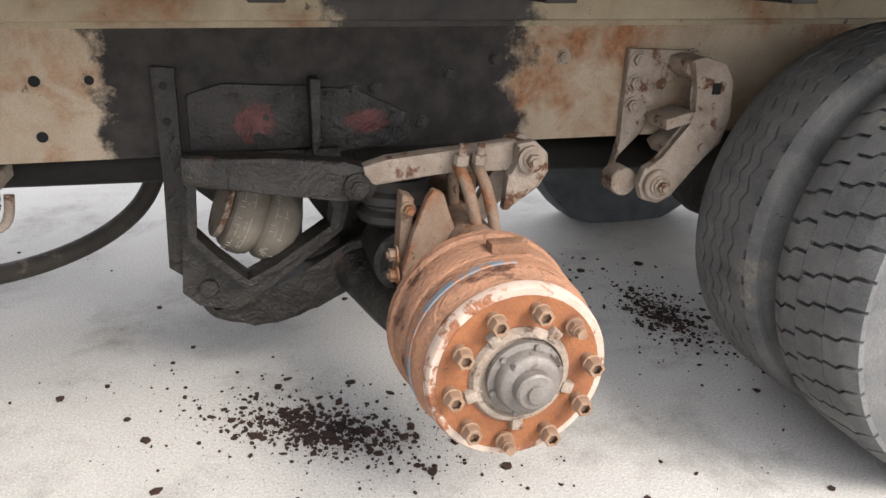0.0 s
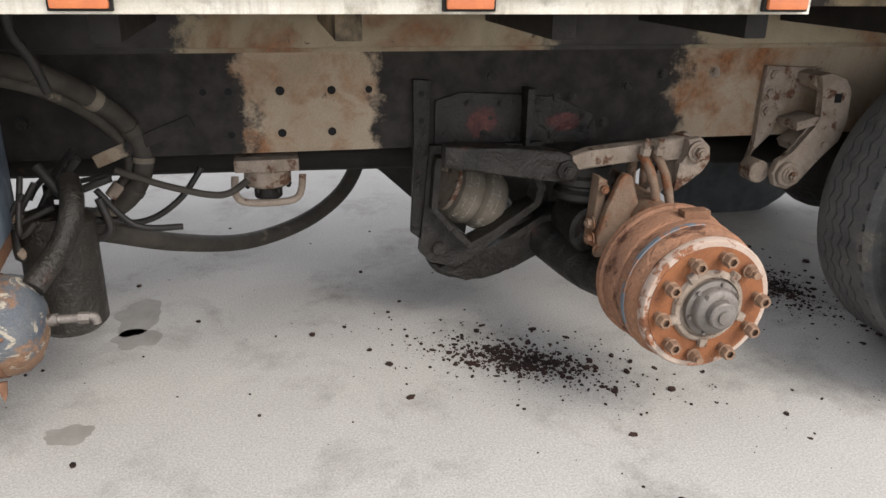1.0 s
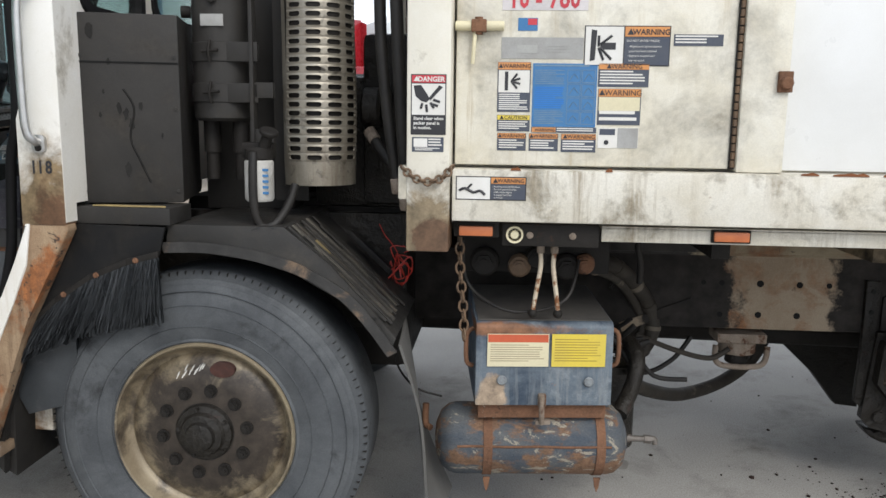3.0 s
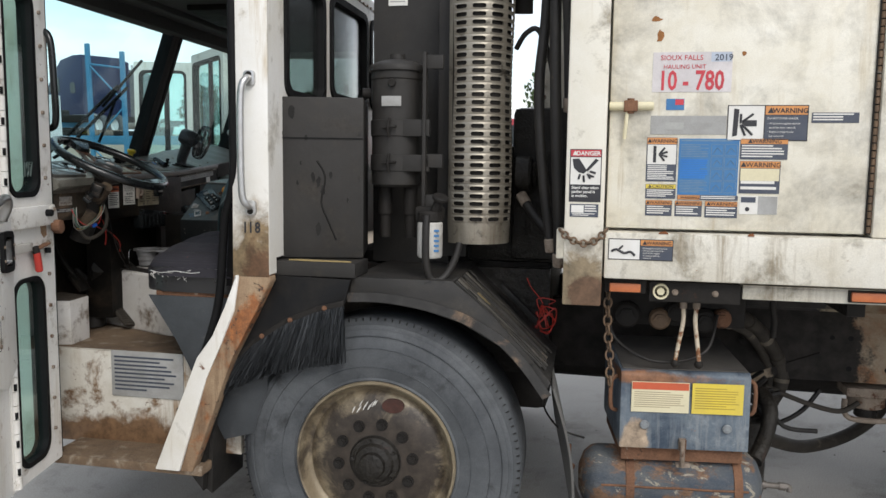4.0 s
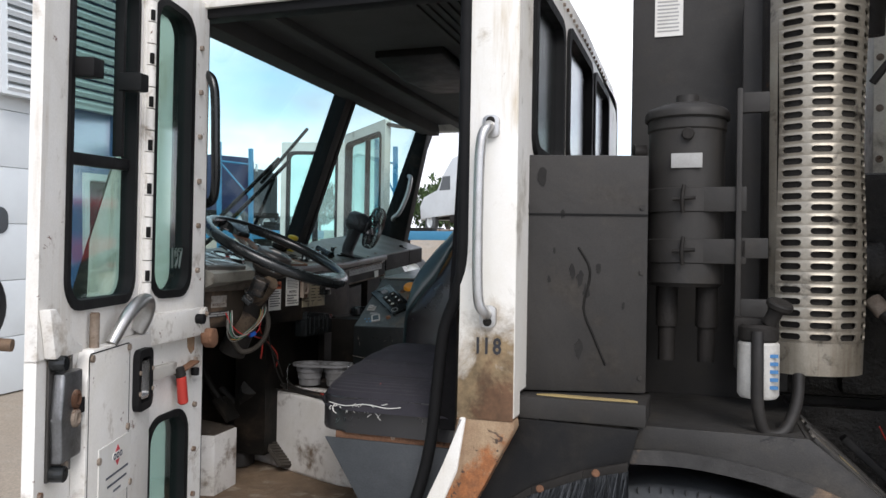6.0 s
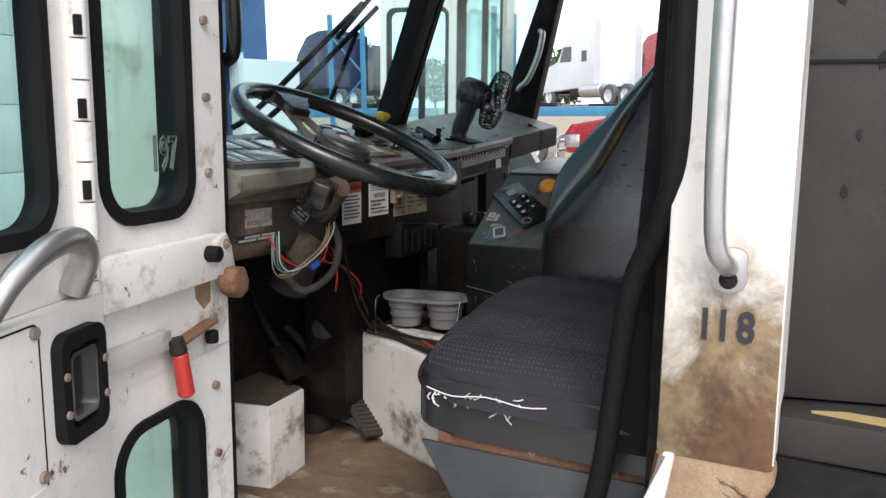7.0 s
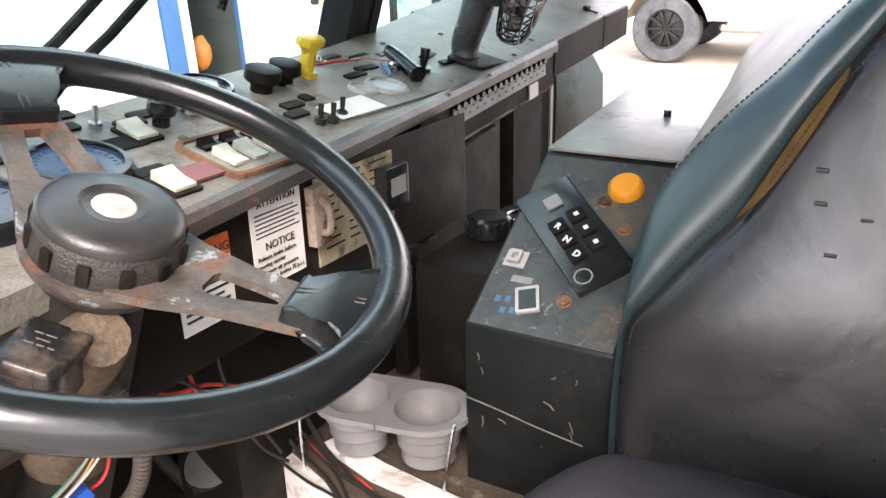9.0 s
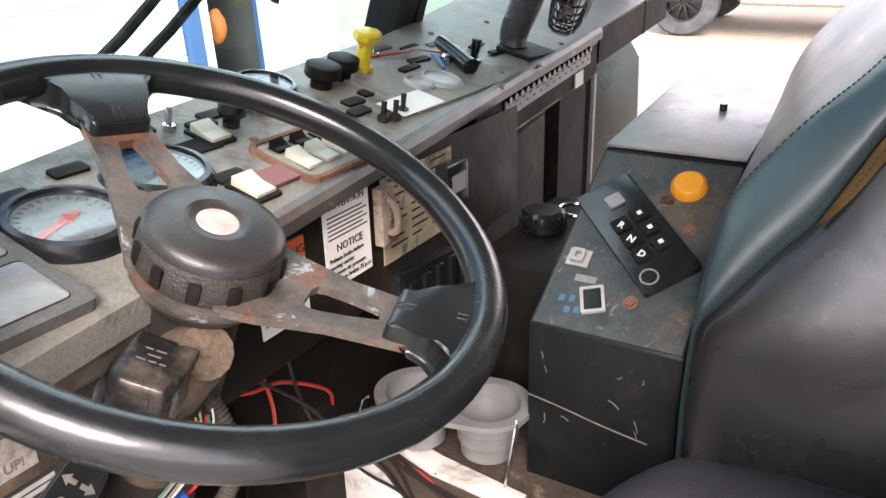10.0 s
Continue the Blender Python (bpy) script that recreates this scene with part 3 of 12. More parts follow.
def hexbolt(bm, p, axis, r, h, washer=1.35):
    p, axis = Vector(p), Vector(axis).normalized()
    cyl(bm, p, p + axis * h * 0.25, r * washer, seg=16)
    cyl(bm, p + axis * h * 0.2, p + axis * h, r, seg=6)
    cyl(bm, p + axis * h, p + axis * h * 1.25, r * 0.55, seg=10)
    return bm


def writing(text, size, m, depth=0.0004, align="LEFT", bold=0.0, line=0.0):
    """Flat letters as a bmesh; drawn in x, y and then laid by m."""
    c = bpy.data.curves.new("lettering", "FONT")
    c.body, c.size, c.extrude, c.align_x, c.offset, c.resolution_u = text, size, depth, align, bold, 2
    if line:
        c.extrude, c.fill_mode, c.bevel_depth, c.bevel_resolution = 0.0, "NONE", line, 0
    ob = bpy.data.objects.new("lettering", c)
    scene.collection.objects.link(ob)
    bpy.context.view_layer.update()
    me = bpy.data.meshes.new_from_object(ob.evaluated_get(bpy.context.evaluated_depsgraph_get()))
    bpy.data.objects.remove(ob)
    bpy.data.curves.remove(c)
    bm = B()
    bm.from_mesh(me)
    bpy.data.meshes.remove(me)
    bm.transform(m)
    return bm


def facing(x, y, z):
    """Lays a drawing in x, y upright in the x, z plane, read from -y."""
    return Matrix.Translation((x, y, z)) @ Matrix.Rotation(radians(90), 4, "X")


def lines(bm, x0, x1, z0, z1, y, n, seed, thick=0.5):
    """Rows of plain bars that stand for small unreadable print."""
    rnd = random.Random(seed)
    h = (z1 - z0) / n
    for k in range(n):
        end = x1 - (x1 - x0) * rnd.choice((0.02, 0.05, 0.1, 0.3))
        box(bm, x0, end, y - 0.0007, y, z1 - h * (k + thick), z1 - h * k)
    return bm


# ---- ground and the yard behind ----
bm = B()
box(bm, -400, 400, -400, 400, -0.3, 0.0)
ground = link("ground", bm, CONCRETE)
tagged(ground, "pale grey concrete yard, dusty and faintly stained", "ground", kind="structure")
bm = B()
box(bm, -120, 60, 17.5, 140, -0.2, 0.010)
verge = link("verge", bm, DRYGRASS)
tagged(verge, "dry sandy verge beyond the concrete", "ground", kind="structure")
SANDY = mat("sandy_packed_yard", (0.40, 0.335, 0.26), (0.31, 0.255, 0.195), rough=0.9, scale=0.9, blotch=0.7, grain=0.45, bump=0.3, grit=60, patch=(0.48, 0.43, 0.36), patch_at=0.56, patch_scale=0.7, patch_soft=0.1)
bm = B()
prism(bm, [(-120, -60), (-5.4, -60), (-5.0, -4), (-5.2, 2), (-5.6, 6), (-6.0, 10.2), (-3.0, 11.1), (8, 11.4), (60, 11.5), (60, 17.6), (-120, 17.6)], "z", -0.2, 0.005)
yard = link("yard", bm, SANDY)
bm = B()
prism(bm, [(23.2, -0.1), (23.8, 0.1), (27.0, 1.50), (29.0, 1.62), (140, 1.65), (140, -0.1)], "x", -120, 60)
bank = link("embankment", bm, SANDY)
tagged(bank, "sandy bank at the back of the yard", "ground", kind="structure")
tagged(yard, "sandy tan yard worn over the concrete", "ground", kind="structure")


def building():
    """The workshop: blue siding, a wide white roller door, a small door that stands open."""
    wx, y1 = -8.9, 7.85
    t = thing("workshop_building", (wx - 4, -3, 0), "blue and white metal workshop with an open side door", "building", truck=False)
    bm = B()
    box(bm, wx - 0.2, wx, 7.33, y1, 0, 7.5)
    box(bm, wx - 0.2, wx, 6.27, 6.48, 0, 7.5)
    box(bm, wx - 0.2, wx, 6.48, 7.33, 2.25, 7.5)
    box(bm, wx - 0.2, wx, -14, 6.27, 4.6, 7.5)
    box(bm, wx - 9, wx - 0.2, y1 - 0.2, y1, 0, 7.5)
    for k in range(36):
        y = -14 + k * 0.6
        if y < 5.9:
            box(bm, wx, wx + 0.03, y, y + 0.12, 4.6, 7.5)
    part("wall", bm, BLUEWALL, t)
    bm = B()
    box(bm, wx - 9.2, wx + 0.25, -14.3, y1 + 0.25, 7.5, 7.8, 0.03)
    part("roof_edge", bm, WHITEWALL, t)
    bm = B()
    box(bm, wx - 0.14, wx - 0.09, -14.0, 6.26, 0.02, 4.58)
    door = part("roller_door", bm, WHITEWALL, t, "wide white sectional door with small oval windows")
    for k in range(8):
        bm = B()
        box(bm, wx - 0.10, wx - 0.06, -14.0, 6.26, 0.022 + k * 0.57, 0.586 + k * 0.57, 0.006)
        part("door_panel", bm, WHITEWALL, door)
    for k in range(5):
        bm = B()
        y = 5.26 - k * 1.9
        prism(bm, rrect(y - 0.25, y + 0.25, 1.63, 1.90, 0.1), "x", wx - 0.055, wx - 0.045)
        part("window", bm, CARGLASS, door)
    bm = B()
    ring(bm, rrect(6.44, 7.38, 0, 2.31, 0.002), rrect(6.51, 7.29, -0.01, 2.23, 0.002), "x", wx - 0.1, wx + 0.04)
    part("door_frame", bm, WHITEWALL, t)
    # Closed box added to keep daylight out; its dull colour deepens the shade.
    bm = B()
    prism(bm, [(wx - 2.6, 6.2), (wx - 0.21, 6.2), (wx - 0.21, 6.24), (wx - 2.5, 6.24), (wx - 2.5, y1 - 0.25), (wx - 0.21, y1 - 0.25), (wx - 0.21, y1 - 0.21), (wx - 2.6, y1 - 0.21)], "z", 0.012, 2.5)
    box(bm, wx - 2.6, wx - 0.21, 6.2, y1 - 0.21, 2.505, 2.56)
    part("inner_wall", bm, mat("shade_toned_lining", (0.14, 0.135, 0.125), (0.09, 0.085, 0.08), rough=0.8, scale=2, bump=0.1), t)
    for k, z in enumerate((0.5, 1.0, 1.5, 2.0)):
        bm = B()
        box(bm, wx - 2.45, wx - 1.2, y1 - 0.6, y1 - 0.27, z, z + 0.04)
        part("inner_shelf", bm, DARKPART, t)
    bm = B()
    box(bm, -0.02, 0.02, 0, 0.86, 0.03, 2.24, 0.004)
    bm.transform(Matrix.Translation((wx + 0.06, 7.33, 0)) @ Matrix.Rotation(radians(-9), 4, "Z"))
    leaf = part("door_leaf", bm, WHITEWALL, t, "white steel door standing open")
    bm = B()
    cyl(bm, (wx + 0.20, 8.10, 1.12), (wx + 0.27, 8.09, 1.12), 0.03, seg=12)
    part("handle", bm, DARKPART, leaf)
    bm = B()
    ring(bm, rrect(5.3, 7.4, 3.0, 4.55, 0.01), rrect(5.37, 7.33, 3.07, 4.48, 0.01), "x", wx + 0.03, wx + 0.12)
    lv = part("louvre", bm, WHITEWALL, t, "white slatted louvre on the wall")
    for k in range(13):
        bm = B()
        box(bm, 0, 0.10, 5.36, 7.34, 0, 0.05, m=Matrix.Translation((wx + 0.03, 0, 3.08 + k * 0.108)) @ Matrix.Rotation(radians(35), 4, "Y"))
        part("slat", bm, WHITEWALL, lv)
    bm = B()
    box(bm, wx + 0.0, wx + 0.08, 7.45, 7.58, 4.6, 4.85, 0.01)
    fl = part("flood_light", bm, WHITEWALL, t, "white wall lamp near the corner")
    bm = B()
    cyl(bm, (wx + 0.08, 7.52, 4.75), (wx + 0.34, 7.66, 4.66), 0.075, seg=14, bev=0.01)
    part("lamp_head", bm, WHITEWALL, fl)
    b = B()
    ball(b, (-9.3, 6.98, 0.72), 0.13, 16, (0.7, 0.8, 1.3))
    for v in b.verts:
        v.co += Vector((0.03, 0.03, 0.03)) * noise.noise(v.co * 14)
    solo("orange_bag", b, mat("orange_plastic_bag", (0.75, 0.20, 0.03), (0.6, 0.14, 0.02), rough=0.45, scale=20, bump=0.3), "crumpled orange plastic bag inside the workshop door", "bag", truck=False)
    b = B()
    cyl(b, (-8.15, 6.58, 0), (-8.15, 6.58, 1.08), 0.085, seg=20, bev=0.02)
    solo("bollard", b, mat("faded_cream_paint", (0.70, 0.63, 0.36), (0.60, 0.55, 0.36), rough=0.6, scale=8, grain=0.1, bump=0.1), "faded cream-yellow painted steel bollard beside the workshop door", "bollard", truck=False)


building()


def wheel_far(name, c, r, w, axis, parent, rim_mat, spokes=10):
    """A road wheel of a far vehicle: tyre with a rim of spokes."""
    bm = B()
    a = Vector(axis)
    c = Vector(c)
    lathe(bm, [(r * 0.58, 0), (r * 0.62, w * 0.02), (r * 0.92, w * 0.0), (r, w * 0.16), (r, w * 0.84), (r * 0.92, w), (r * 0.6, w), (r * 0.58, w)], c, a, 36)
    ty = part(name, bm, RUBBER, parent)
    bm = B()
    lathe(bm, [(0, w * 0.22), (r * 0.14, w * 0.22), (r * 0.16, w * 0.3), (r * 0.5, w * 0.35), (r * 0.52, w * 0.06), (r * 0.6, w * 0.03), (r * 0.6, w * 0.5)], c, a, 30)
    q = a.to_track_quat("Z", "Y").to_matrix().to_4x4()
    for k in range(spokes):
        box(bm, r * 0.1, r * 0.54, -r * 0.035, r * 0.035, w * 0.1, w * 0.3, 0.004, Matrix.Translation(c) @ q @ Matrix.Rotation(2 * math.pi * k / spokes, 4, "Z"))
    part("rim", bm, rim_mat, ty)
    return ty


def pickup():
    """Red four-door pickup with tan lower panels, nose towards -x."""
    t = thing("pickup_truck", (-3.5, 12.6, 0), "red pickup truck with tan wheel arches and black wheels", "pickup", truck=False)
    y0, y1 = 11.72, 13.6
    up = [(-6.44, 0.98), (-6.48, 1.26), (-6.36, 1.42), (-5.2, 1.545), (-5.02, 1.62), (-4.60, 1.965), (-4.3, 2.01), (-2.4, 2.03), (-2.2, 1.96), (-2.02, 1.56), (-0.4, 1.54), (-0.36, 0.98)]
    bm = B()
    prism(bm, up, "y", y0, y1, 0.05)
    body = part("body", bm, PICKRED, t)
    def arch(cx, r=0.56):
        return [(cx + r * math.cos(radians(a)), 0.45 + r * math.sin(radians(a))) for a in range(170, 9, -16)]
    low = [(-6.45, 0.98), (-6.43, 0.66)] + arch(-5.85) + [(-5.3, 0.55), (-2.6, 0.55)] + arch(-1.9) + [(-1.3, 0.6), (-0.36, 0.62), (-0.36, 0.98)]
    bm = B()
    prism(bm, low[::-1], "y", y0 - 0.012, y1 + 0.012)
    part("lower_panel", bm, TAN, t, "tan painted lower side")
    for cx in (-5.85, -1.9):
        bm = B()
        out = arch(cx, 0.64)
        inn = arch(cx, 0.55)
        prism(bm, out + inn[::-1], "y", y0 - 0.06, y0 + 0.02, 0.008)
        part("wheel_arch", bm, TAN, t)
        for yy, ax in ((y0 - 0.04, (0, 1, 0)), (y1 - 0.22, (0, 1, 0))):
            wheel_far("tyre", (cx, yy, 0.44), 0.44, 0.27, ax, t, GLOSSBLACK)
    bm = B()
    prism(bm, quad_rrect([(-3.55, 1.90), (-4.50, 1.90), (-4.93, 1.50), (-3.55, 1.44)], 0.05), "y", y0 - 0.01, y0 + 0.02)
    part("side_window", bm, CARGLASS, t)
    bm = B()
    prism(bm, quad_rrect([(-2.55, 1.92), (-3.45, 1.91), (-3.45, 1.44), (-2.35, 1.46)], 0.05), "y", y0 - 0.01, y0 + 0.02)
    part("side_window", bm, CARGLASS, t)
    for x in (-5.12, -3.5, -2.25):
        bm = B()
        box(bm, x, x + 0.012, y0 - 0.004, y0 + 0.01, 0.7, 1.56)
        part("door_gap", bm, SEAL, t)
    bm = B()
    box(bm, -4.90, -4.70, y0 - 0.3, y0 - 0.08, 1.40, 1.66, 0.05)
    box(bm, -4.85, -4.75, y0 - 0.1, y0, 1.44, 1.50, 0.01)
    part("wing_mirror", bm, GLOSSBLACK, t)
    bm = B()
    tube(bm, [(-6.45, y0 + 0.1, 0.75), (-6.62, y0 + 0.15, 0.78), (-6.64, y0 + 0.2, 1.15), (-6.5, y0 + 0.2, 1.25)], 0.035, n=4)
    tube(bm, [(-6.45, y0 + 0.9, 0.75), (-6.62, y0 + 0.9, 0.78), (-6.64, y0 + 0.9, 1.15), (-6.5, y0 + 0.9, 1.25)], 0.035, n=4)
    for z in (0.8, 1.0, 1.14):
        tube(bm, [(-6.62, y0 + 0.15, z), (-6.62, y1 - 0.2, z)], 0.03, n=1)
    part("grille_guard", bm, CHROME, t, "chrome tube bar before the grille")
    bm = B()
    box(bm, -6.46, -6.22, y0 - 0.012, y0 + 0.02, 1.06, 1.26, 0.02)
    part("headlight", bm, CHROME, t)
    bm = B()
    tube(bm, [(-5.1, y0 - 0.06, 0.48), (-4.9, y0 - 0.12, 0.47), (-2.9, y0 - 0.12, 0.47), (-2.7, y0 - 0.06, 0.48)], 0.045, n=3)
    part("side_step", bm, CHROME, t)
    bm = B()
    box(bm, -5.62, -5.4, y0 - 0.004, y0 + 0.01, 1.27, 1.33, 0.002)
    part("fender_badge", bm, CHROME, t)


pickup()


def semi(x, y, z, paint, label, flip=1, turn=0):
    """A far long-nosed tractor unit with a sleeper, standing beside a trailer."""
    t = thing("tractor_unit", (x, y, z), label, "truck", truck=False)
    prof = [(-3.6, 0.6), (-3.7, 1.35), (-3.3, 1.85), (-1.9, 2.1), (-1.5, 2.9), (-0.6, 3.75), (0.4, 3.95), (1.1, 3.95), (1.1, 0.9), (-2.0, 0.8)]
    bm = B()
    prism(bm, [(x + flip * u, z + v) for u, v in prof], "y", y, y + 2.4, 0.08)
    part("cab", bm, paint, t)
    bm = B()
    prism(bm, [(x + flip * u, z + v) for u, v in ((-1.75, 2.15), (-1.42, 2.85), (-0.75, 2.85), (-0.75, 2.15))], "y", y - 0.01, y + 0.02)
    part("window", bm, CARGLASS, t)
    bm = B()
    prism(bm, [(x + flip * u, z + v) for u, v in ((0.1, 2.1), (0.1, 2.6), (0.5, 2.6), (0.5, 2.1))], "y", y - 0.01, y + 0.02)
    part("window", bm, CARGLASS, t)
    bm = B()
    box(bm, x + min(flip * -3.4, flip * 4.2), x + max(flip * -3.4, flip * 4.2), y + 0.5, y + 1.9, z + 0.65, z + 0.9)
    box(bm, x + min(flip * -0.9, flip * 0.6), x + max(flip * -0.9, flip * 0.6), y + 0.02, y + 0.5, z + 0.45, z + 0.95, 0.15)
    part("chassis", bm, DARKPART, t)
    for u in (-2.7, 2.2, 3.4):
        wheel_far("tyre", (x + flip * u, y, z + 0.5), 0.5, 0.3, (0, 1, 0), t, WHITEWALL, 0)
    bm = B()
    cyl(bm, (x + flip * 1.4, y + 0.1, z + 0.9), (x + flip * 1.4, y + 0.1, z + 4.2), 0.08, seg=12)
    part("exhaust_stack", bm, CHROME, t)
    for v0 in (y + 0.02, y + 2.34):
        bm = B()
        prism(bm, [(x + flip * 1.1, z + 0.95), (x + flip * 1.1, z + 3.85), (x + flip * 1.55, z + 3.7), (x + flip * 1.55, z + 0.95)], "y", v0, v0 + 0.04)
        part("side_fairing", bm, paint, t)
    bm = B()
    cyl(bm, (x + flip * 0.1, y + 0.15, z + 0.75), (x + flip * 1.7, y + 0.15, z + 0.75), 0.33, seg=20, bev=0.04)
    part("fuel_tank", bm, ALU, t)
    t.rotation_euler.z = radians(turn)


semi(-14.0, 36.6, 1.635, WHITEWALL, "white sleeper tractor unit parked far across the yard", turn=-38)
semi(-12.1, 43.5, 1.635, PICKRED, "red tractor unit parked behind the white one", turn=-38)
semi(-9.6, 46.0, 1.635, WHITEWALL, "white tractor unit parked beside the red one", turn=-38)
semi(-27.5, 34.0, 1.635, mat("navy_truck_paint", (0.02, 0.03, 0.09), rough=0.35, bump=0), "dark blue tractor unit far behind the racks", turn=-20)
for x, y, h, w, m, lab in ((-44, 44, 3.1, 6.0, WHITEWALL, "white box trailer far off in the yard"),):
    t = thing("box_trailer", (x, y, 0), lab, "trailer", truck=False)
    b = B()
    box(b, x - w / 2, x + w / 2, y, y + 8, 1.1, h, 0.06)
    part("trailer_box", b, m, t)
    b = B()
    box(b, x - w / 2 + 0.1, x + w / 2 - 0.1, y + 0.2, y + 7, 0.5, 1.1)
    part("underframe", b, DARKPART, t)
    for yy in (1.2, 5.6):
        wheel_far("tyre", (x - w / 2 + 0.05, y + yy, 0.5), 0.5, 0.28, (1, 0, 0), t, WHITEWALL, 0)
        wheel_far("tyre", (x + w / 2 - 0.33, y + yy, 0.5), 0.5, 0.28, (1, 0, 0), t, WHITEWALL, 0)
    t.location.z += 1.63


def flatbed(x0, x1, y, z=0.0):
    t = thing("flatbed_trailer", ((x0 + x1) / 2, y, z), "long blue flatbed trailer parked across the yard", "trailer", truck=False)
    bm = B()
    box(bm, x0, x1, y, y + 1.6, z + 1.40, z + 1.67, 0.02)
    part("deck", bm, RACKBLUE, t)
    for x in (x0 + 1.6, (x0 + x1) / 2, x1 - 1.9):
        bm = B()
        box(bm, x - 0.1, x + 0.1, y + 0.3, y + 1.4, z, z + 1.40, 0.01)
        part("stand", bm, DARKPART, t)
    rnd = random.Random(int(x1 * 7))
    for k in range(int((x1 - x0) / 0.9)):
        bm = B()
        a = x0 + 0.3 + k * 0.9
        w, h = rnd.uniform(0.4, 0.85), rnd.uniform(0.05, 0.30 if x0 < -20 else 0.12)
        box(bm, a, a + w, y + 0.2, y + 1.4, z + 1.671, z + 1.67 + h, 0.03)
        part("load", bm, DARKPART if k % 3 else CAST, t, "dark machine parts lying on the deck")
    for x in (x0 + 1, x0 + 2.3, x1 - 2.5, x1 - 1.2):
        wheel_far("tyre", (x, y + 0.02, z + 0.44), 0.44, 0.28, (0, 1, 0), t, WHITEWALL, 0)


flatbed(-13.0, -1.5, 21.5)
flatbed(-31.0, -14.0, 20.5)


def rack(x, y, wdt, hgt, lab, loaded=False):
    """Blue storage rack: posts, beams and cross braces."""
    t = thing("storage_rack", (x, y, 0), lab, "rack", group="racks in the yard", truck=False)
    for dx in (0, wdt):
        bm = B()
        box(bm, x + dx - 0.055, x + dx + 0.055, y + dx * 0.3 - 0.05, y + dx * 0.3 + 0.05, 0, hgt - 0.2 * (dx > 0), 0.005)
        part("post", bm, RACKBLUE, t)
    for k in range(int(hgt / 1.25)):
        bm = B()
        a, b = (0.0, wdt) if k % 2 else (wdt, 0.0)
        tube(bm, [(x + a, y + a * 0.3, 0.3 + k * 1.15), (x + b, y + b * 0.3, 1.35 + k * 1.15)], 0.025, seg=6, n=1)
        part("brace", bm, RACKBLUE, t)
    bm = B()
    tube(bm, [(x, y, hgt - 0.55), (x + wdt, y + wdt * 0.3, hgt - 0.65)], 0.03, seg=6, n=1)
    part("brace", bm, RACKBLUE, t)
    if loaded:
        for z in (0.5, 1.9):
            bm = B()
            box(bm, x - 2.6, x, y - 0.03, y + 0.03, z, z + 0.14)
            part("beam", bm, RACKBLUE, t)
        bm = B()
        box(bm, x - 2.66, x - 2.55, y - 0.05, y + 0.05, 0, 2.2, 0.005)
        part("post", bm, RACKBLUE, t)
        for k in range(3):
            bm = B()
            box(bm, x - 2.5 + k * 0.85, x - 1.8 + k * 0.85, y - 0.3, y + 0.4, 2.042, 2.25 + 0.15 * (k % 2), 0.05)
            part("load", bm, DARKPART, t, "dark machine parts lying on the beam")


semi(-30.5, 42.0, 1.635, mat("grey_truck_paint", (0.10, 0.105, 0.11), rough=0.4, bump=0), "dark grey tractor unit behind the flatbed")
semi(-37.0, 52.0, 1.64, WHITEWALL, "white tractor unit at the far end of the yard")
rack(-15.48, 18.5, 0.88, 4.2, "blue steel storage rack with machine parts", True)
rack(-10.53, 18.4, 0.47, 4.1, "blue steel storage rack, empty above")
rack(-5.95, 18.6, 0.3, 4.6, "tall blue steel rack beside the flatbed")


def tree(x, y, h, seed):
    rnd = random.Random(seed)
    t = thing("tree", (x, y, 0), "leafy green tree far beyond the yard", "tree", group="trees beyond the yard", truck=False)
    bm = B()
    tube(bm, [(x, y, 0), (x + 0.1, y, h * 0.3), (x + rnd.uniform(-0.3, 0.3), y, h * 0.75)], 0.22, seg=8, n=3, r_end=0.06)
    for k in range(6):
        a = rnd.uniform(0, 6.28)
        tube(bm, [(x, y, h * (0.3 + 0.06 * k)), (x + math.cos(a) * h * 0.16, y + math.sin(a) * h * 0.16, h * (0.45 + 0.07 * k)), (x + math.cos(a) * h * 0.27, y + math.sin(a) * h * 0.27, h * (0.55 + 0.07 * k))], 0.09, seg=5, n=2, r_end=0.02)
    part("trunk", bm, WOODISH, t)
    verts, faces = [], []
    for k in range(1500):
        while True:
            p = Vector((rnd.uniform(-1, 1), rnd.uniform(-1, 1), rnd.uniform(-1, 1)))
            if 0.25 < p.length < 1 + 0.25 * noise.noise(p * 2.5 + Vector((seed, 0, 0))):
                break
        c = Vector((x + p.x * h * 0.36, y + p.y * h * 0.36, h * 0.64 + p.z * h * 0.34))
        q = Euler((rnd.uniform(0, 6), rnd.uniform(0, 6), rnd.uniform(0, 6))).to_matrix()
        s = rnd.uniform(0.12, 0.3)
        i = len(verts)
        verts += [tuple(c + q @ Vector(v) * s - Vector((x, y, 0))) for v in ((-1, 0, 0), (0, -0.5, 0.1), (1, 0, 0), (0, 0.5, 0.1))]
        faces.append((i, i + 1, i + 2, i + 3))
    me = bpy.data.meshes.new("crown")
    me.from_pydata(verts, [], faces)
    me.materials.append(LEAF)
    ob = new("crown", me)
    ob.parent = t


for k, (x, y, h) in enumerate(((-23, 62, 6.5), (-20, 64, 7.5), (-26, 66, 6), (-12, 70, 7), (-5, 68, 8), (2, 66, 7.5), (9, 70, 8), (-42, 75, 7), (-60, 80, 7))):
    tree(x, y, h, k)


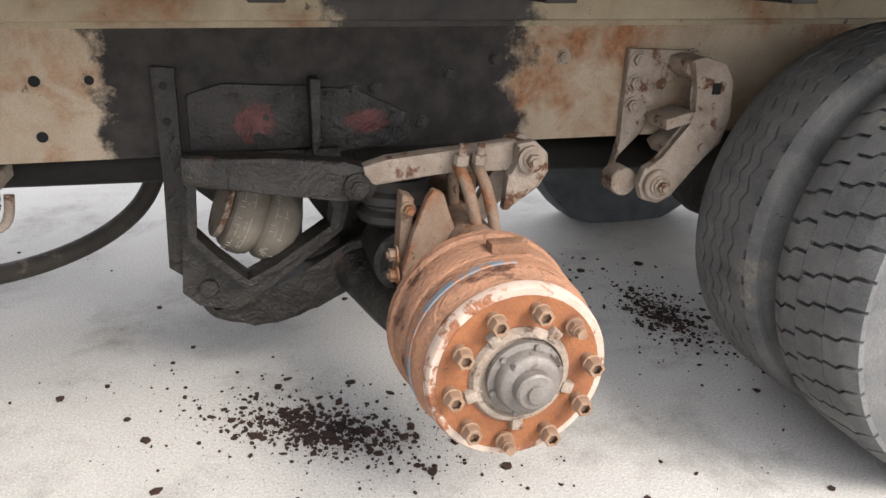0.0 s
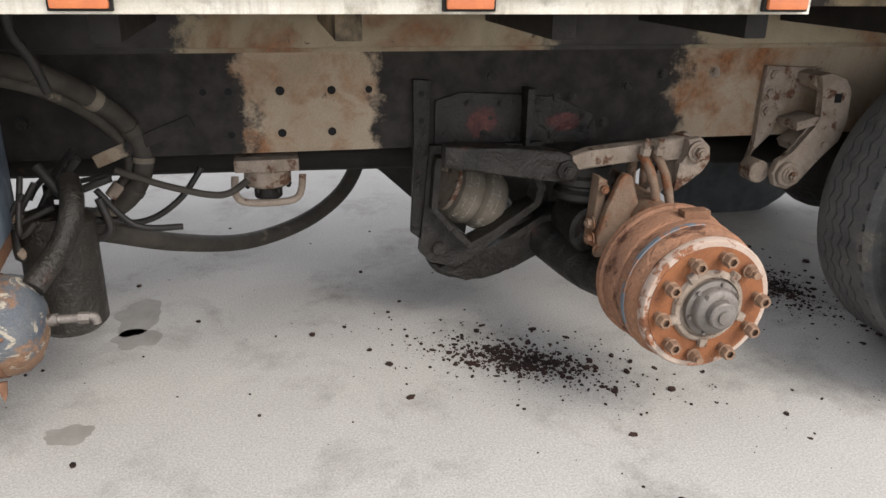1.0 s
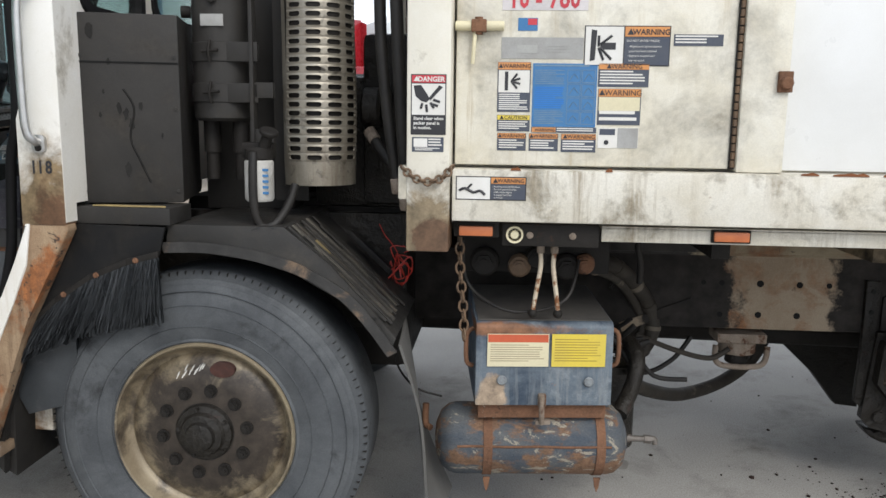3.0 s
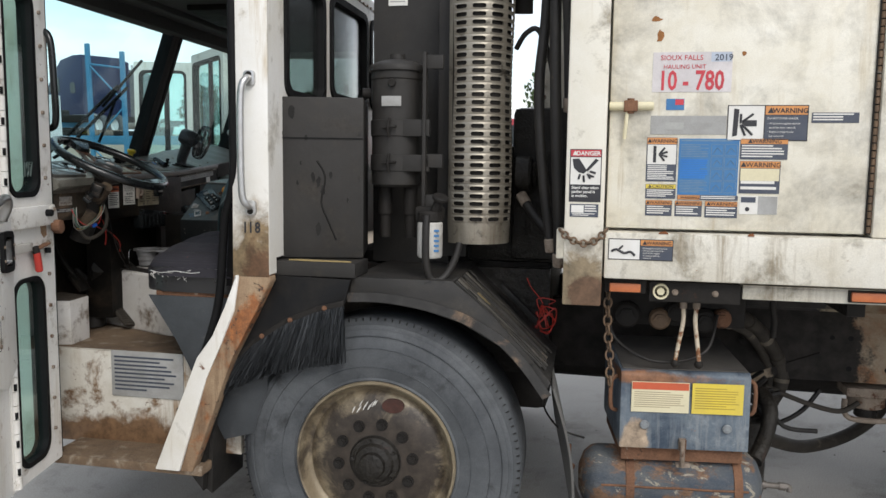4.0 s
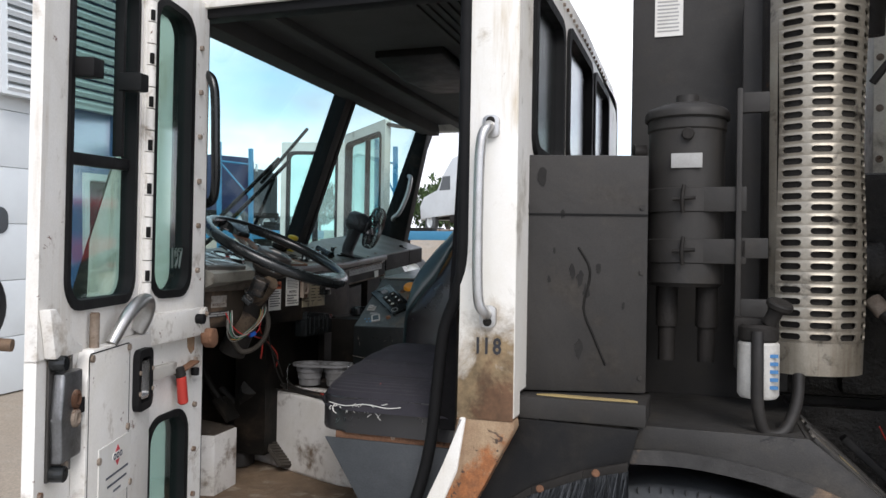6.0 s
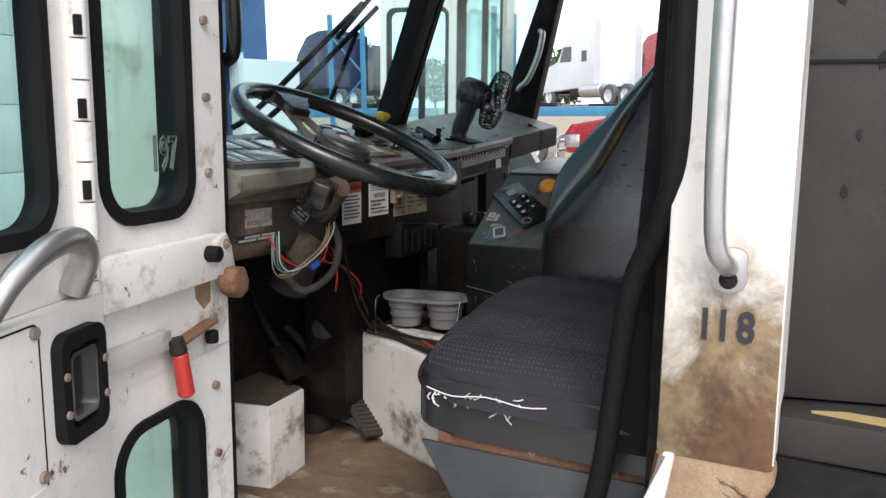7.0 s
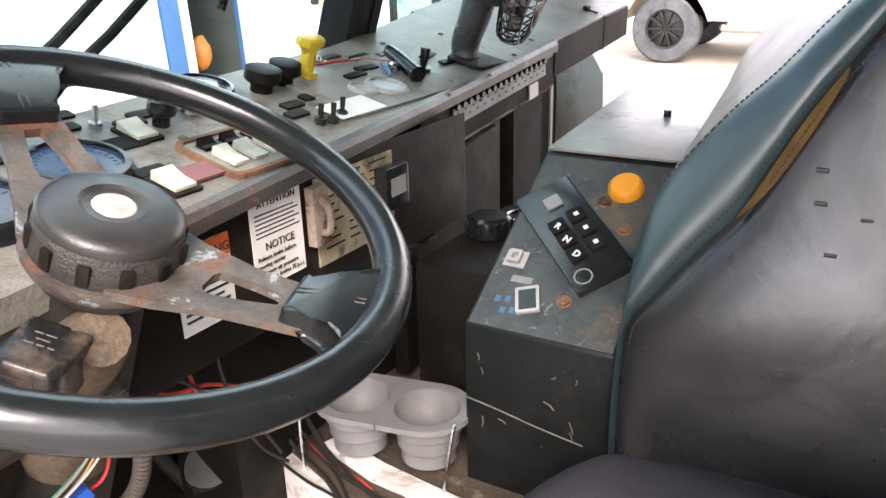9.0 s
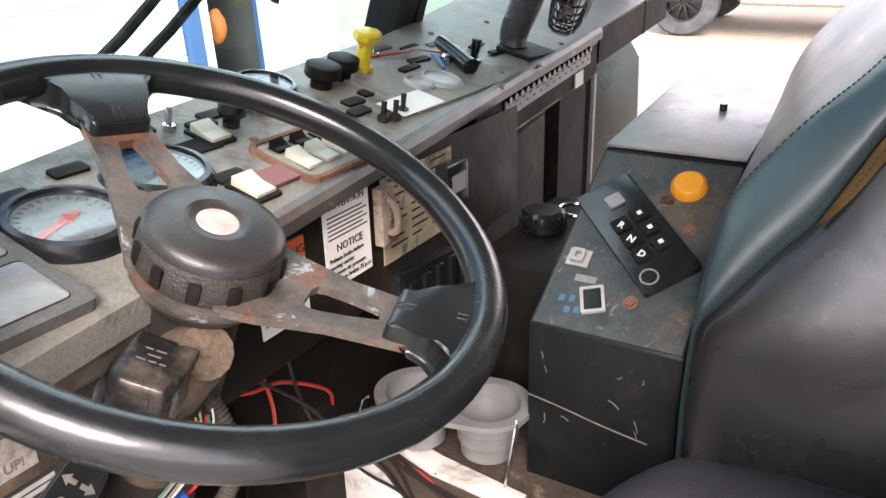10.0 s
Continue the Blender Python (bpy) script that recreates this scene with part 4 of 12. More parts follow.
# ---- the truck's underside: frame, suspension, hub, rear wheels ----
def frame_rails():
    t = thing("chassis_frame", (0, 2.6, 0.7), "long steel frame rails, dirty tan with greasy black patches", "truck frame")
    for y, sgn in ((2.19, 1), (3.05, -1)):
        bm = B()
        a, b = (y, y + 0.012) if sgn > 0 else (y - 0.012, y)
        holes = [(-0.592, 0.899, 0.010), (-0.519, 0.899, 0.011), (-0.366, 0.899, 0.014), (-0.21, 0.898, 0.013), (-0.094, 0.898, 0.011), (-0.519, 0.767, 0.011), (-0.366, 0.769, 0.013), (-0.212, 0.769, 0.013)]
        box(bm, -4.0, 4.6, a, b, 0.718, 1.008, 0.003)
        box(bm, -4.0, 4.6, min(a, a + sgn * 0.085), max(b, b + sgn * 0.07), 0.708, 0.72, 0.003)
        box(bm, -4.0, 4.6, min(a, a + sgn * 0.085), max(b, b + sgn * 0.07), 1.004, 1.016, 0.003)
        part("frame_rail", bm, FRAME, t)
        if sgn > 0:
            for x, z, r in holes:
                bm = B()
                cyl(bm, (x, y - 0.0015, z), (x, y + 0.006, z), r, seg=14)
                part("bolt_hole", bm, GROOVE, t)
            for x, z in ((0.776, 0.894), (1.095, 0.932), (0.30, 0.93), (0.30, 0.80), (0.52, 0.86), (0.62, 0.80), (-0.95, 0.87), (-1.1, 0.82), (0.9, 0.93), (0.7, 0.77)):
                bm = B()
                hexbolt(bm, (x, y, z), (0, -1, 0), 0.015, 0.012)
                part("bolt", bm, CAST if x > 1 else GREASE, t)
    for x in (-3.2, -1.7, -0.7, 0.3, 1.9, 3.4):
        bm = B()
        box(bm, x - 0.04, x + 0.04, 2.2, 3.04, 0.76, 0.96, 0.01)
        part("cross_member", bm, GREASE, t)
    bm = B()
    tube(bm, [(-1.9, 2.6, 0.62), (0.9, 2.6, 0.58), (2.6, 2.6, 0.5)], 0.06, n=2, seg=16)
    part("drive_shaft", bm, DARKPART, t)
    # the long sill that carries the body
    bm = B()
    box(bm, -1.6, 4.6, 2.10, 2.24, 1.035, 1.19, 0.008)
    box(bm, -1.6, 4.6, 2.16, 2.22, 1.016, 1.036)
    part("body_sill", bm, mat("tan_sill_paint", (0.34, 0.285, 0.195), (0.19, 0.145, 0.09), rough=0.75, scale=4, grain=0.25, bump=0.3, patch=(0.25, 0.11, 0.045), patch_at=0.60, patch_scale=4, patch_soft=0.08, extra=(0.07, 0.052, 0.035), extra_at=0.65, extra_scale=12, bands=((-3.9, -0.62), (0.45, 0.95)), band_col=(0.016, 0.014, 0.0125)), t, "tan painted sill, smeared with black grease")


frame_rails()


def axle_hub():
    """The bare wheel end of the lifted axle: drum, studs with nuts, hub cap."""
    cx, cz = 0.718, 0.418
    t = thing("wheel_hub", (cx, 1.7, cz - 0.2), "rusty orange brake drum and hub with bare wheel studs", "wheel hub")
    ax = (0, 1, 0)
    bm = B()
    # heights run inwards from the flange face at y = 1.47
    lathe(bm, [(0.176, 0.0), (0.183, 0.006), (0.187, 0.02), (0.187, 0.04), (0.196, 0.052), (0.200, 0.075), (0.200, 0.13), (0.204, 0.135), (0.206, 0.21), (0.213, 0.218), (0.214, 0.24), (0.205, 0.25), (0.196, 0.25), (0.19, 0.2), (0.10, 0.06), (0.10, 0.0)], (cx, 1.47, cz), ax, 64)
    part("brake_drum", bm, DRUMRUST, t, "scaly rust-orange brake drum")
    bm = B()
    lathe(bm, [(0.168, 0.0), (0.183, 0.0), (0.1875, 0.006), (0.1885, 0.026), (0.18, 0.027), (0.168, 0.006)], (cx, 1.464, cz), ax, 64)
    part("drum_rim", bm, mat("flaking_white_paint", (0.44, 0.36, 0.30), (0.33, 0.235, 0.18), rough=0.8, scale=12, grain=0.15, bump=0.4, patch=(0.28, 0.11, 0.05), patch_at=0.55, patch_scale=14), t, "edge with flaking pale paint")
    bm = B()
    lathe(bm, [(0.199, 0.078), (0.2025, 0.081), (0.2025, 0.096), (0.199, 0.099)], (cx, 1.47, cz), ax, 40, start=-70, sweep=165)
    part("paint_band", bm, mat("blue_grey_paint", (0.10, 0.14, 0.18), (0.16, 0.17, 0.18), rough=0.7, scale=16, bump=0.3, patch=(0.36, 0.17, 0.09), patch_at=0.50, patch_scale=13, patch_soft=0.03), t, "streak of old blue-grey paint")
    bm = B()
    lathe(bm, [(0.085, 0.0), (0.169, 0.0), (0.169, 0.01), (0.085, 0.01)], (cx, 1.462, cz), ax, 48)
    part("flange", bm, RUSTFACE, t, "bright orange rusted flange face")
    bm = B()
    lathe(bm, [(0.095, 0.03), (0.105, 0.012), (0.098, 0.002), (0.088, 0.0), (0.084, 0.012), (0.06, 0.012)], (cx, 1.448, cz), ax, 40)
    for k in range(5):
        a = radians(20 + 72 * k)
        box(bm, 0.092, 0.118, -0.012, 0.012, -0.004, 0.02, 0.005, Matrix.Translation((cx, 1.448, cz)) @ Matrix.Rotation(radians(-90), 4, "X") @ Matrix.Rotation(a, 4, "Z"))
    part("pilot_ring", bm, CAST, t)
    bm = B()
    lathe(bm, [(0, -0.062), (0.018, -0.062), (0.019, -0.055), (0.034, -0.054), (0.038, -0.05), (0.04, -0.03), (0.058, -0.026), (0.063, -0.02), (0.066, 0.0), (0.078, 0.003), (0.079, 0.012), (0.06, 0.014)], (cx + 0.006, 1.44, cz), ax, 40)
    for k in range(6):
        a = radians(15 + 60 * k)
        cyl(bm, (cx + 0.006 + 0.071 * math.cos(a), 1.443, cz + 0.071 * math.sin(a)), (cx + 0.006 + 0.071 * math.cos(a), 1.433, cz + 0.071 * math.sin(a)), 0.006, seg=6)
    part("hub_cap", bm, HUBGREY, t, "grey oil hub cap")
    for k in range(10):
        a = radians(90 - 15 + 36 * k + 4)
        x, z = cx + 0.1435 * math.cos(a), cz + 0.1435 * math.sin(a)
        bm = B()
        cyl(bm, (x, 1.462, z), (x, 1.425, z), 0.0135, seg=14)
        s = part("stud", bm, NUT, t)
        bm = B()
        if k in (5, 9):
            cyl(bm, (x, 1.452, z), (x, 1.447, z), 0.020, seg=18)
            cyl(bm, (x, 1.447, z), (x, 1.432, z), 0.0165, seg=6)
            cyl(bm, (x, 1.43, z), (x, 1.412, z), 0.0105, seg=12)
        else:
            cyl(bm, (x, 1.438, z), (x, 1.434, z), 0.020, seg=18, bev=0.001)
            lathe(bm, [(0.011, 0.004), (0.011, 0.0), (0.0165, 0.0), (0.0185, 0.003), (0.0185, 0.022), (0.008, 0.022)], (x, 1.412, z), ax, 6)
        part("wheel_nut", bm, NUT, s)
    bm = B()
    box(bm, 0.70, 0.78, 1.60, 1.64, cz + 0.195, cz + 0.222, 0.004)
    part("weld_block", bm, RUSTY, t)


axle_hub()


def suspension():
    t = thing("air_suspension", (0.4, 2.05, 0.32), "greasy black hanger bracket and arms of the lift axle", "suspension")
    bm = B()
    # hanger with its five-sided window
    out = [(0.095, 0.72), (0.088, 0.655), (0.062, 0.36), (0.10, 0.32), (0.19, 0.297), (0.27, 0.345), (0.478, 0.50), (0.495, 0.56), (0.475, 0.72)]
    inn = [(0.126, 0.67), (0.12, 0.649), (0.1115, 0.5235), (0.16, 0.465), (0.227, 0.40), (0.30, 0.437), (0.441, 0.530), (0.450, 0.576), (0.41, 0.67)]
    ring(bm, out, inn, "y", 2.15, 2.185)
    part("hanger_plate", bm, GREASE, t)
    bm = B()
    wide = [(0.27 + (u - 0.27) * 1.13, 0.54 + (v - 0.54) * 1.16) for u, v in inn]
    ring(bm, wide, inn, "y", 2.10, 2.152)
    part("window_flange", bm, GREASE, t, "raised greasy flange round the window")
    bm = B()
    prism(bm, [(0.041, 0.93), (0.098, 0.925), (0.092, 0.66), (0.066, 0.40), (0.035, 0.425), (0.045, 0.66)], "y", 2.165, 2.188, 0.003)
    bp = part("back_plate", bm, GREASE, t)
    for z in (0.885, 0.80):
        bm = B()
        cyl(bm, (0.068, 2.166, z), (0.068, 2.160, z), 0.009, seg=14)
        part("bolt_hole", bm, GROOVE, bp)
    bm = B()
    prism(bm, [(-0.02, 0.64), (-0.02, 0.475), (0.07, 0.40), (0.20, 0.278), (0.33, 0.11), (0.44, 0.10), (0.46, 0.36), (0.40, 0.64)], "y", 3.0, 3.06, 0.006)
    part("far_hanger", bm, GREASE, t)
    bm = B()
    prism(bm, [(0.115, 0.86), (0.20, 0.885), (0.405, 0.875), (0.41, 0.70), (0.115, 0.72)], "y", 2.176, 2.189, 0.006)
    prism(bm, [(0.43, 0.87), (0.52, 0.865), (0.66, 0.80), (0.68, 0.72), (0.43, 0.70)], "y", 2.178, 2.189, 0.006)
    gus = part("gusset", bm, GREASEPATCH, t, "greasy gusset with worn red paint")
    bm = B()
    prism(bm, [(0.405, 0.90), (0.432, 0.90), (0.428, 0.74), (0.405, 0.70)], "y", 2.12, 2.189, 0.006)
    part("rib", bm, GREASE, gus)
    rnd = random.Random(17)
    for k in range(9):
        bm = B()
        hexbolt(bm, (0.15 + 0.06 * k + rnd.uniform(-0.015, 0.015), 2.178, 0.745 + 0.11 * (k % 2) + rnd.uniform(-0.01, 0.01)), (0, -1, 0), 0.011, 0.010)
        part("bolt", bm, GREASE, gus)
    bm = B()
    prism(bm, [(0.10, 0.765), (0.30, 0.75), (0.46, 0.735), (0.52, 0.715), (0.54, 0.675), (0.52, 0.632), (0.45, 0.64), (0.30, 0.665), (0.10, 0.695)], "y", 1.955, 2.015, 0.012)
    part("upper_arm_bracket", bm, GREASE, t)
    bm = B()
    cyl(bm, (0.487, 1.962, 0.675), (0.487, 1.94, 0.675), 0.032, seg=20, bev=0.004)
    hexbolt(bm, (0.487, 1.94, 0.675), (0, -1, 0), 0.018, 0.014)
    part("pivot_bolt", bm, GREASE, t)
    bm = B()
    cyl(bm, (0.128, 2.152, 0.369), (0.128, 2.135, 0.369), 0.024, seg=20, bev=0.003)
    part("pivot_bolt", bm, GREASE, t)
    # pale torque arm towards the hub
    bm = B()
    prism(bm, [(0.50, 0.722), (0.56, 0.735), (0.70, 0.748), (0.88, 0.768), (0.93, 0.755), (0.935, 0.70), (0.90, 0.695), (0.70, 0.695), (0.53, 0.672), (0.505, 0.69)], "y", 1.95, 2.0, 0.012)
    part("torque_arm", bm, CAST, t, "dusty pale grey torque arm")
    bm = B()
    prism(bm, [(0.87, 0.765), (0.915, 0.772), (0.95, 0.74), (0.955, 0.695), (0.93, 0.655), (0.88, 0.63), (0.855, 0.60), (0.84, 0.60), (0.85, 0.69), (0.875, 0.71)], "y", 1.92, 1.95, 0.006)
    prism(bm, [(0.87, 0.765), (0.915, 0.772), (0.95, 0.74), (0.955, 0.695), (0.93, 0.655), (0.88, 0.63), (0.8, 0.52), (0.76, 0.54), (0.85, 0.69)], "y", 2.0, 2.03, 0.006)
    part("arm_clevis", bm, CAST, t)
    bm = B()
    lathe(bm, [(0, 0), (0.03, 0), (0.034, 0.006), (0.034, 0.014), (0.02, 0.018)], (0.903, 1.92, 0.728), (0, -1, 0), 24)
    hexbolt(bm, (0.903, 1.905, 0.728), (0, -1, 0), 0.018, 0.022)
    part("clevis_bolt", bm, CAST, t)
    # tall knuckle plate and clamped beam
    bm = B()
    KNUCKLE = mat("rusty_tan_knuckle", (0.30, 0.215, 0.155), (0.185, 0.12, 0.082), rough=0.85, scale=13, blotch=0.6, grain=0.35, bump=0.6, patch=(0.30, 0.125, 0.06), patch_at=0.57, patch_scale=10, patch_soft=0.06, extra=(0.075, 0.05, 0.036), extra_at=0.63, extra_scale=15, spec=0.2, dent=(18, 0.006))
    prism(bm, [(0.58, 0.40), (0.583, 0.47), (0.607, 0.56), (0.642, 0.650), (0.658, 0.672), (0.682, 0.662), (0.705, 0.59), (0.735, 0.48), (0.735, 0.40)], "y", 1.895, 1.925, 0.006)
    part("knuckle_plate", bm, KNUCKLE, t, "rusty tan steel gusset plate")
    bm = B()
    prism(bm, [(0.592, 0.652), (0.622, 0.640), (0.614, 0.50), (0.602, 0.43), (0.578, 0.43)], "y", 1.94, 2.0, 0.006)
    clamp = part("clamp_plate", bm, KNUCKLE, t)
    for x, y, z, d, r in ((0.606, 1.94, 0.615, (0, -1, 0), 0.014), (0.578, 1.93, 0.505, (-1, 0, 0), 0.016), (0.577, 1.92, 0.455, (-1, 0, 0), 0.016), (0.585, 1.895, 0.43, (0, -1, 0), 0.013)):
        bm = B()
        hexbolt(bm, (x, y, z), d, r, 0.022)
        part("clamp_bolt", bm, KNUCKLE, clamp)
    bm = B()
    cyl(bm, (0.745, 1.72, 0.53), (0.78, 2.5, 0.53), 0.062, seg=28, bev=0.01)
    part("axle_tube", bm, KNUCKLE, t)
    for x in (0.738, 0.783):
        bm = B()
        tube(bm, [(x + 0.028, 1.865, 0.47), (x + 0.018, 1.868, 0.58), (x + 0.002, 1.885, 0.665), (x - 0.008, 1.925, 0.708), (x - 0.006, 1.98, 0.712), (x + 0.006, 2.03, 0.66), (x + 0.018, 2.045, 0.50)], 0.0145, seg=12, n=5)
        hoop = part("u_bolt", bm, KNUCKLE, t, "rusty clamp hoop")
        bm = B()
        cyl(bm, (x - 0.008, 1.925, 0.715), (x - 0.004, 1.92, 0.772), 0.010, seg=10)
        cyl(bm, (x - 0.008, 1.925, 0.722), (x - 0.006, 1.923, 0.745), 0.018, seg=6)
        part("stud_nut", bm, CAST, hoop)
    # cross member behind
    bm = B()
    prism(bm, [(0.42, 0.72), (1.02, 0.72), (1.02, 0.56), (0.90, 0.46), (0.70, 0.36), (0.50, 0.38), (0.42, 0.50)], "y", 2.44, 2.52, 0.012)
    part("cross_member", bm, GREASE, t)
    # trailing beam under the hanger
    bm = B()
    prism(bm, [(0.096, 0.30), (0.13, 0.258), (0.175, 0.238), (0.235, 0.226), (0.297, 0.222), (0.36, 0.238), (0.409, 0.262), (0.54, 0.318), (0.614, 0.384), (0.62, 0.47), (0.558, 0.47), (0.495, 0.445), (0.38, 0.375), (0.255, 0.298)], "y", 2.19, 2.30, 0.02, None, 3)
    part("trailing_beam", bm, GREASE, t)
    bm = B()
    cyl(bm, (0.62, 2.0, 0.45), (0.62, 2.2, 0.45), 0.085, seg=28, bev=0.012)
    cyl(bm, (0.60, 2.1, 0.36), (0.62, 2.95, 0.30), 0.06, seg=20)
    part("brake_chamber", bm, GREASE, t)
    bm = B()
    lathe(bm, [(0, 0), (0.085, 0), (0.10, 0.012), (0.10, 0.03), (0.085, 0.042), (0.085, 0.05), (0.10, 0.06), (0.10, 0.08), (0.085, 0.09), (0.09, 0.12), (0, 0.12)], (0.61, 2.10, 0.54), (0, 0, 1), 36)
    part("bump_spring", bm, DARKHOSE, t, "stacked black rubber rings")
    bm = B()
    tube(bm, [(0.42, 2.32, 0.40), (0.52, 2.24, 0.365), (0.62, 2.0, 0.315), (0.70, 1.74, 0.36)], 0.075, seg=20, n=5)
    part("drop_axle", bm, GREASE, t)
    # air spring: a squashed bellows with a plate
    a = thing("air_spring", (0.27, 2.16, 0.42), "dusty cracked rubber air spring with a steel end plate", "air spring")
    bm = B()
    d = Vector((1, 0.12, -0.42)).normalized()
    lathe(bm, [(0, 0), (0.07, 0), (0.094, 0.01), (0.108, 0.035), (0.110, 0.060), (0.104, 0.080), (0.090, 0.092), (0.104, 0.104), (0.109, 0.130), (0.105, 0.155), (0.090, 0.180), (0.06, 0.195), (0, 0.20)], (0.182, 2.235, 0.555), d, 40)
    part("bellows", bm, BELLOWS, a)
    bm = B()
    lathe(bm, [(0, 0), (0.084, 0), (0.086, 0.004), (0.086, 0.014), (0.07, 0.018), (0, 0.018)], Vector((0.182, 2.235, 0.56)) - d * 0.014, d, 36)
    cyl(bm, Vector((0.177, 2.255, 0.61)) - d * 0.04, Vector((0.177, 2.255, 0.61)), 0.008, seg=10)
    part("end_plate", bm, CAST, a, "pale steel end plate")
    # cracks of the old rubber
    bm = B()
    q = d.to_track_quat("Z", "Y").to_matrix().to_4x4()
    rnd = random.Random(4)
    for k in range(260):
        an = rnd.uniform(0, 6.28)
        r0, h = rnd.choice(((0.1075, 0.04), (0.106, 0.06), (0.1055, 0.11), (0.109, 0.135), (0.1085, 0.05), (0.107, 0.12), (0.103, 0.15), (0.103, 0.024)))
        if k % 2:
            box(bm, r0 - 0.002, r0 + 0.0006, -0.012, 0.012, h, h + 0.0012, m=Matrix.Translation((0.182, 2.235, 0.555)) @ q @ Matrix.Rotation(an, 4, "Z"))
        else:
            box(bm, r0 - 0.002, r0 + 0.0006, -0.0006, 0.0006, h - 0.008, h + 0.008, m=Matrix.Translation((0.182, 2.235, 0.555)) @ q @ Matrix.Rotation(an, 4, "Z"))
    tagged(part("crack_lines", bm, mat("pale_crack_dust", (0.34, 0.31, 0.26), rough=0.9, bump=0), a, "pale dusty crack lines"), kind="stuff")


suspension()


def rear_hanger():
    """Cast bracket on the rail before the rear wheels, with a bent arm."""
    t = thing("shackle_bracket", (1.4, 2.1, 0.56), "cast steel suspension bracket bolted to the frame rail", "bracket")
    bm = B()
    prism(bm, [(1.28, 0.955), (1.50, 0.945), (1.50, 0.90), (1.40, 0.86), (1.37, 0.80), (1.34, 0.72), (1.27, 0.66), (1.245, 0.60), (1.262, 0.575), (1.275, 0.70), (1.275, 0.80)], "y", 2.165, 2.189, 0.004)
    part("base_plate", bm, CAST, t)
    for x, z in ((1.305, 0.925), (1.302, 0.862), (1.30, 0.80), (1.475, 0.93)):
        bm = B()
        hexbolt(bm, (x, 2.165, z), (0, -1, 0), 0.017, 0.018)
        part("bolt", bm, CAST, t)
    bm = B()
    arm = [(1.40, 0.935), (1.44, 0.945), (1.505, 0.925), (1.535, 0.88), (1.54, 0.78), (1.52, 0.71), (1.44, 0.635), (1.385, 0.565), (1.345, 0.545), (1.295, 0.56), (1.278, 0.605), (1.295, 0.65), (1.345, 0.67), (1.42, 0.76), (1.435, 0.80), (1.43, 0.86)]
    prism(bm, arm, "y", 2.045, 2.075, 0.007)
    part("bent_arm", bm, CAST, t, "bent arm with a square hole")
    bm = B()
    prism(bm, [(1.40, 0.935), (1.44, 0.945), (1.505, 0.925), (1.52, 0.90), (1.43, 0.88), (1.40, 0.90)], "y", 2.07, 2.17, 0.01)
    part("web", bm, CAST, t)
    bm = B()
    prism(bm, [(1.36, 0.70), (1.45, 0.76), (1.46, 0.74), (1.38, 0.67)], "y", 2.07, 2.17, 0.004)
    part("web", bm, CAST, t)
    bm = B()
    prism(bm, [(1.345, 0.78), (1.43, 0.80), (1.43, 0.77), (1.35, 0.75)], "y", 2.05, 2.16, 0.004)
    part("web", bm, CAST, t)
    bm = B()
    box(bm, 1.47, 1.495, 2.042, 2.05, 0.845, 0.875)
    part("square_hole", bm, GROOVE, t)
    bm = B()
    cyl(bm, (1.333, 2.05, 0.603), (1.333, 2.025, 0.603), 0.043, seg=28, bev=0.004)
    cyl(bm, (1.333, 2.03, 0.603), (1.333, 2.018, 0.603), 0.03, seg=20, bev=0.003)
    hexbolt(bm, (1.333, 2.018, 0.603), (0, -1, 0), 0.016, 0.02)
    part("pivot_pin", bm, CAST, t)
    bm = B()
    cyl(bm, (1.46, 2.045, 0.70), (1.46, 2.035, 0.70), 0.012, seg=14)
    part("pivot_pin", bm, CAST, t)
    bm = B()
    cyl(bm, (1.26, 2.09, 0.60), (1.26, 2.16, 0.60), 0.04, seg=24, bev=0.004)
    part("bush", bm, CAST, t)


rear_hanger()


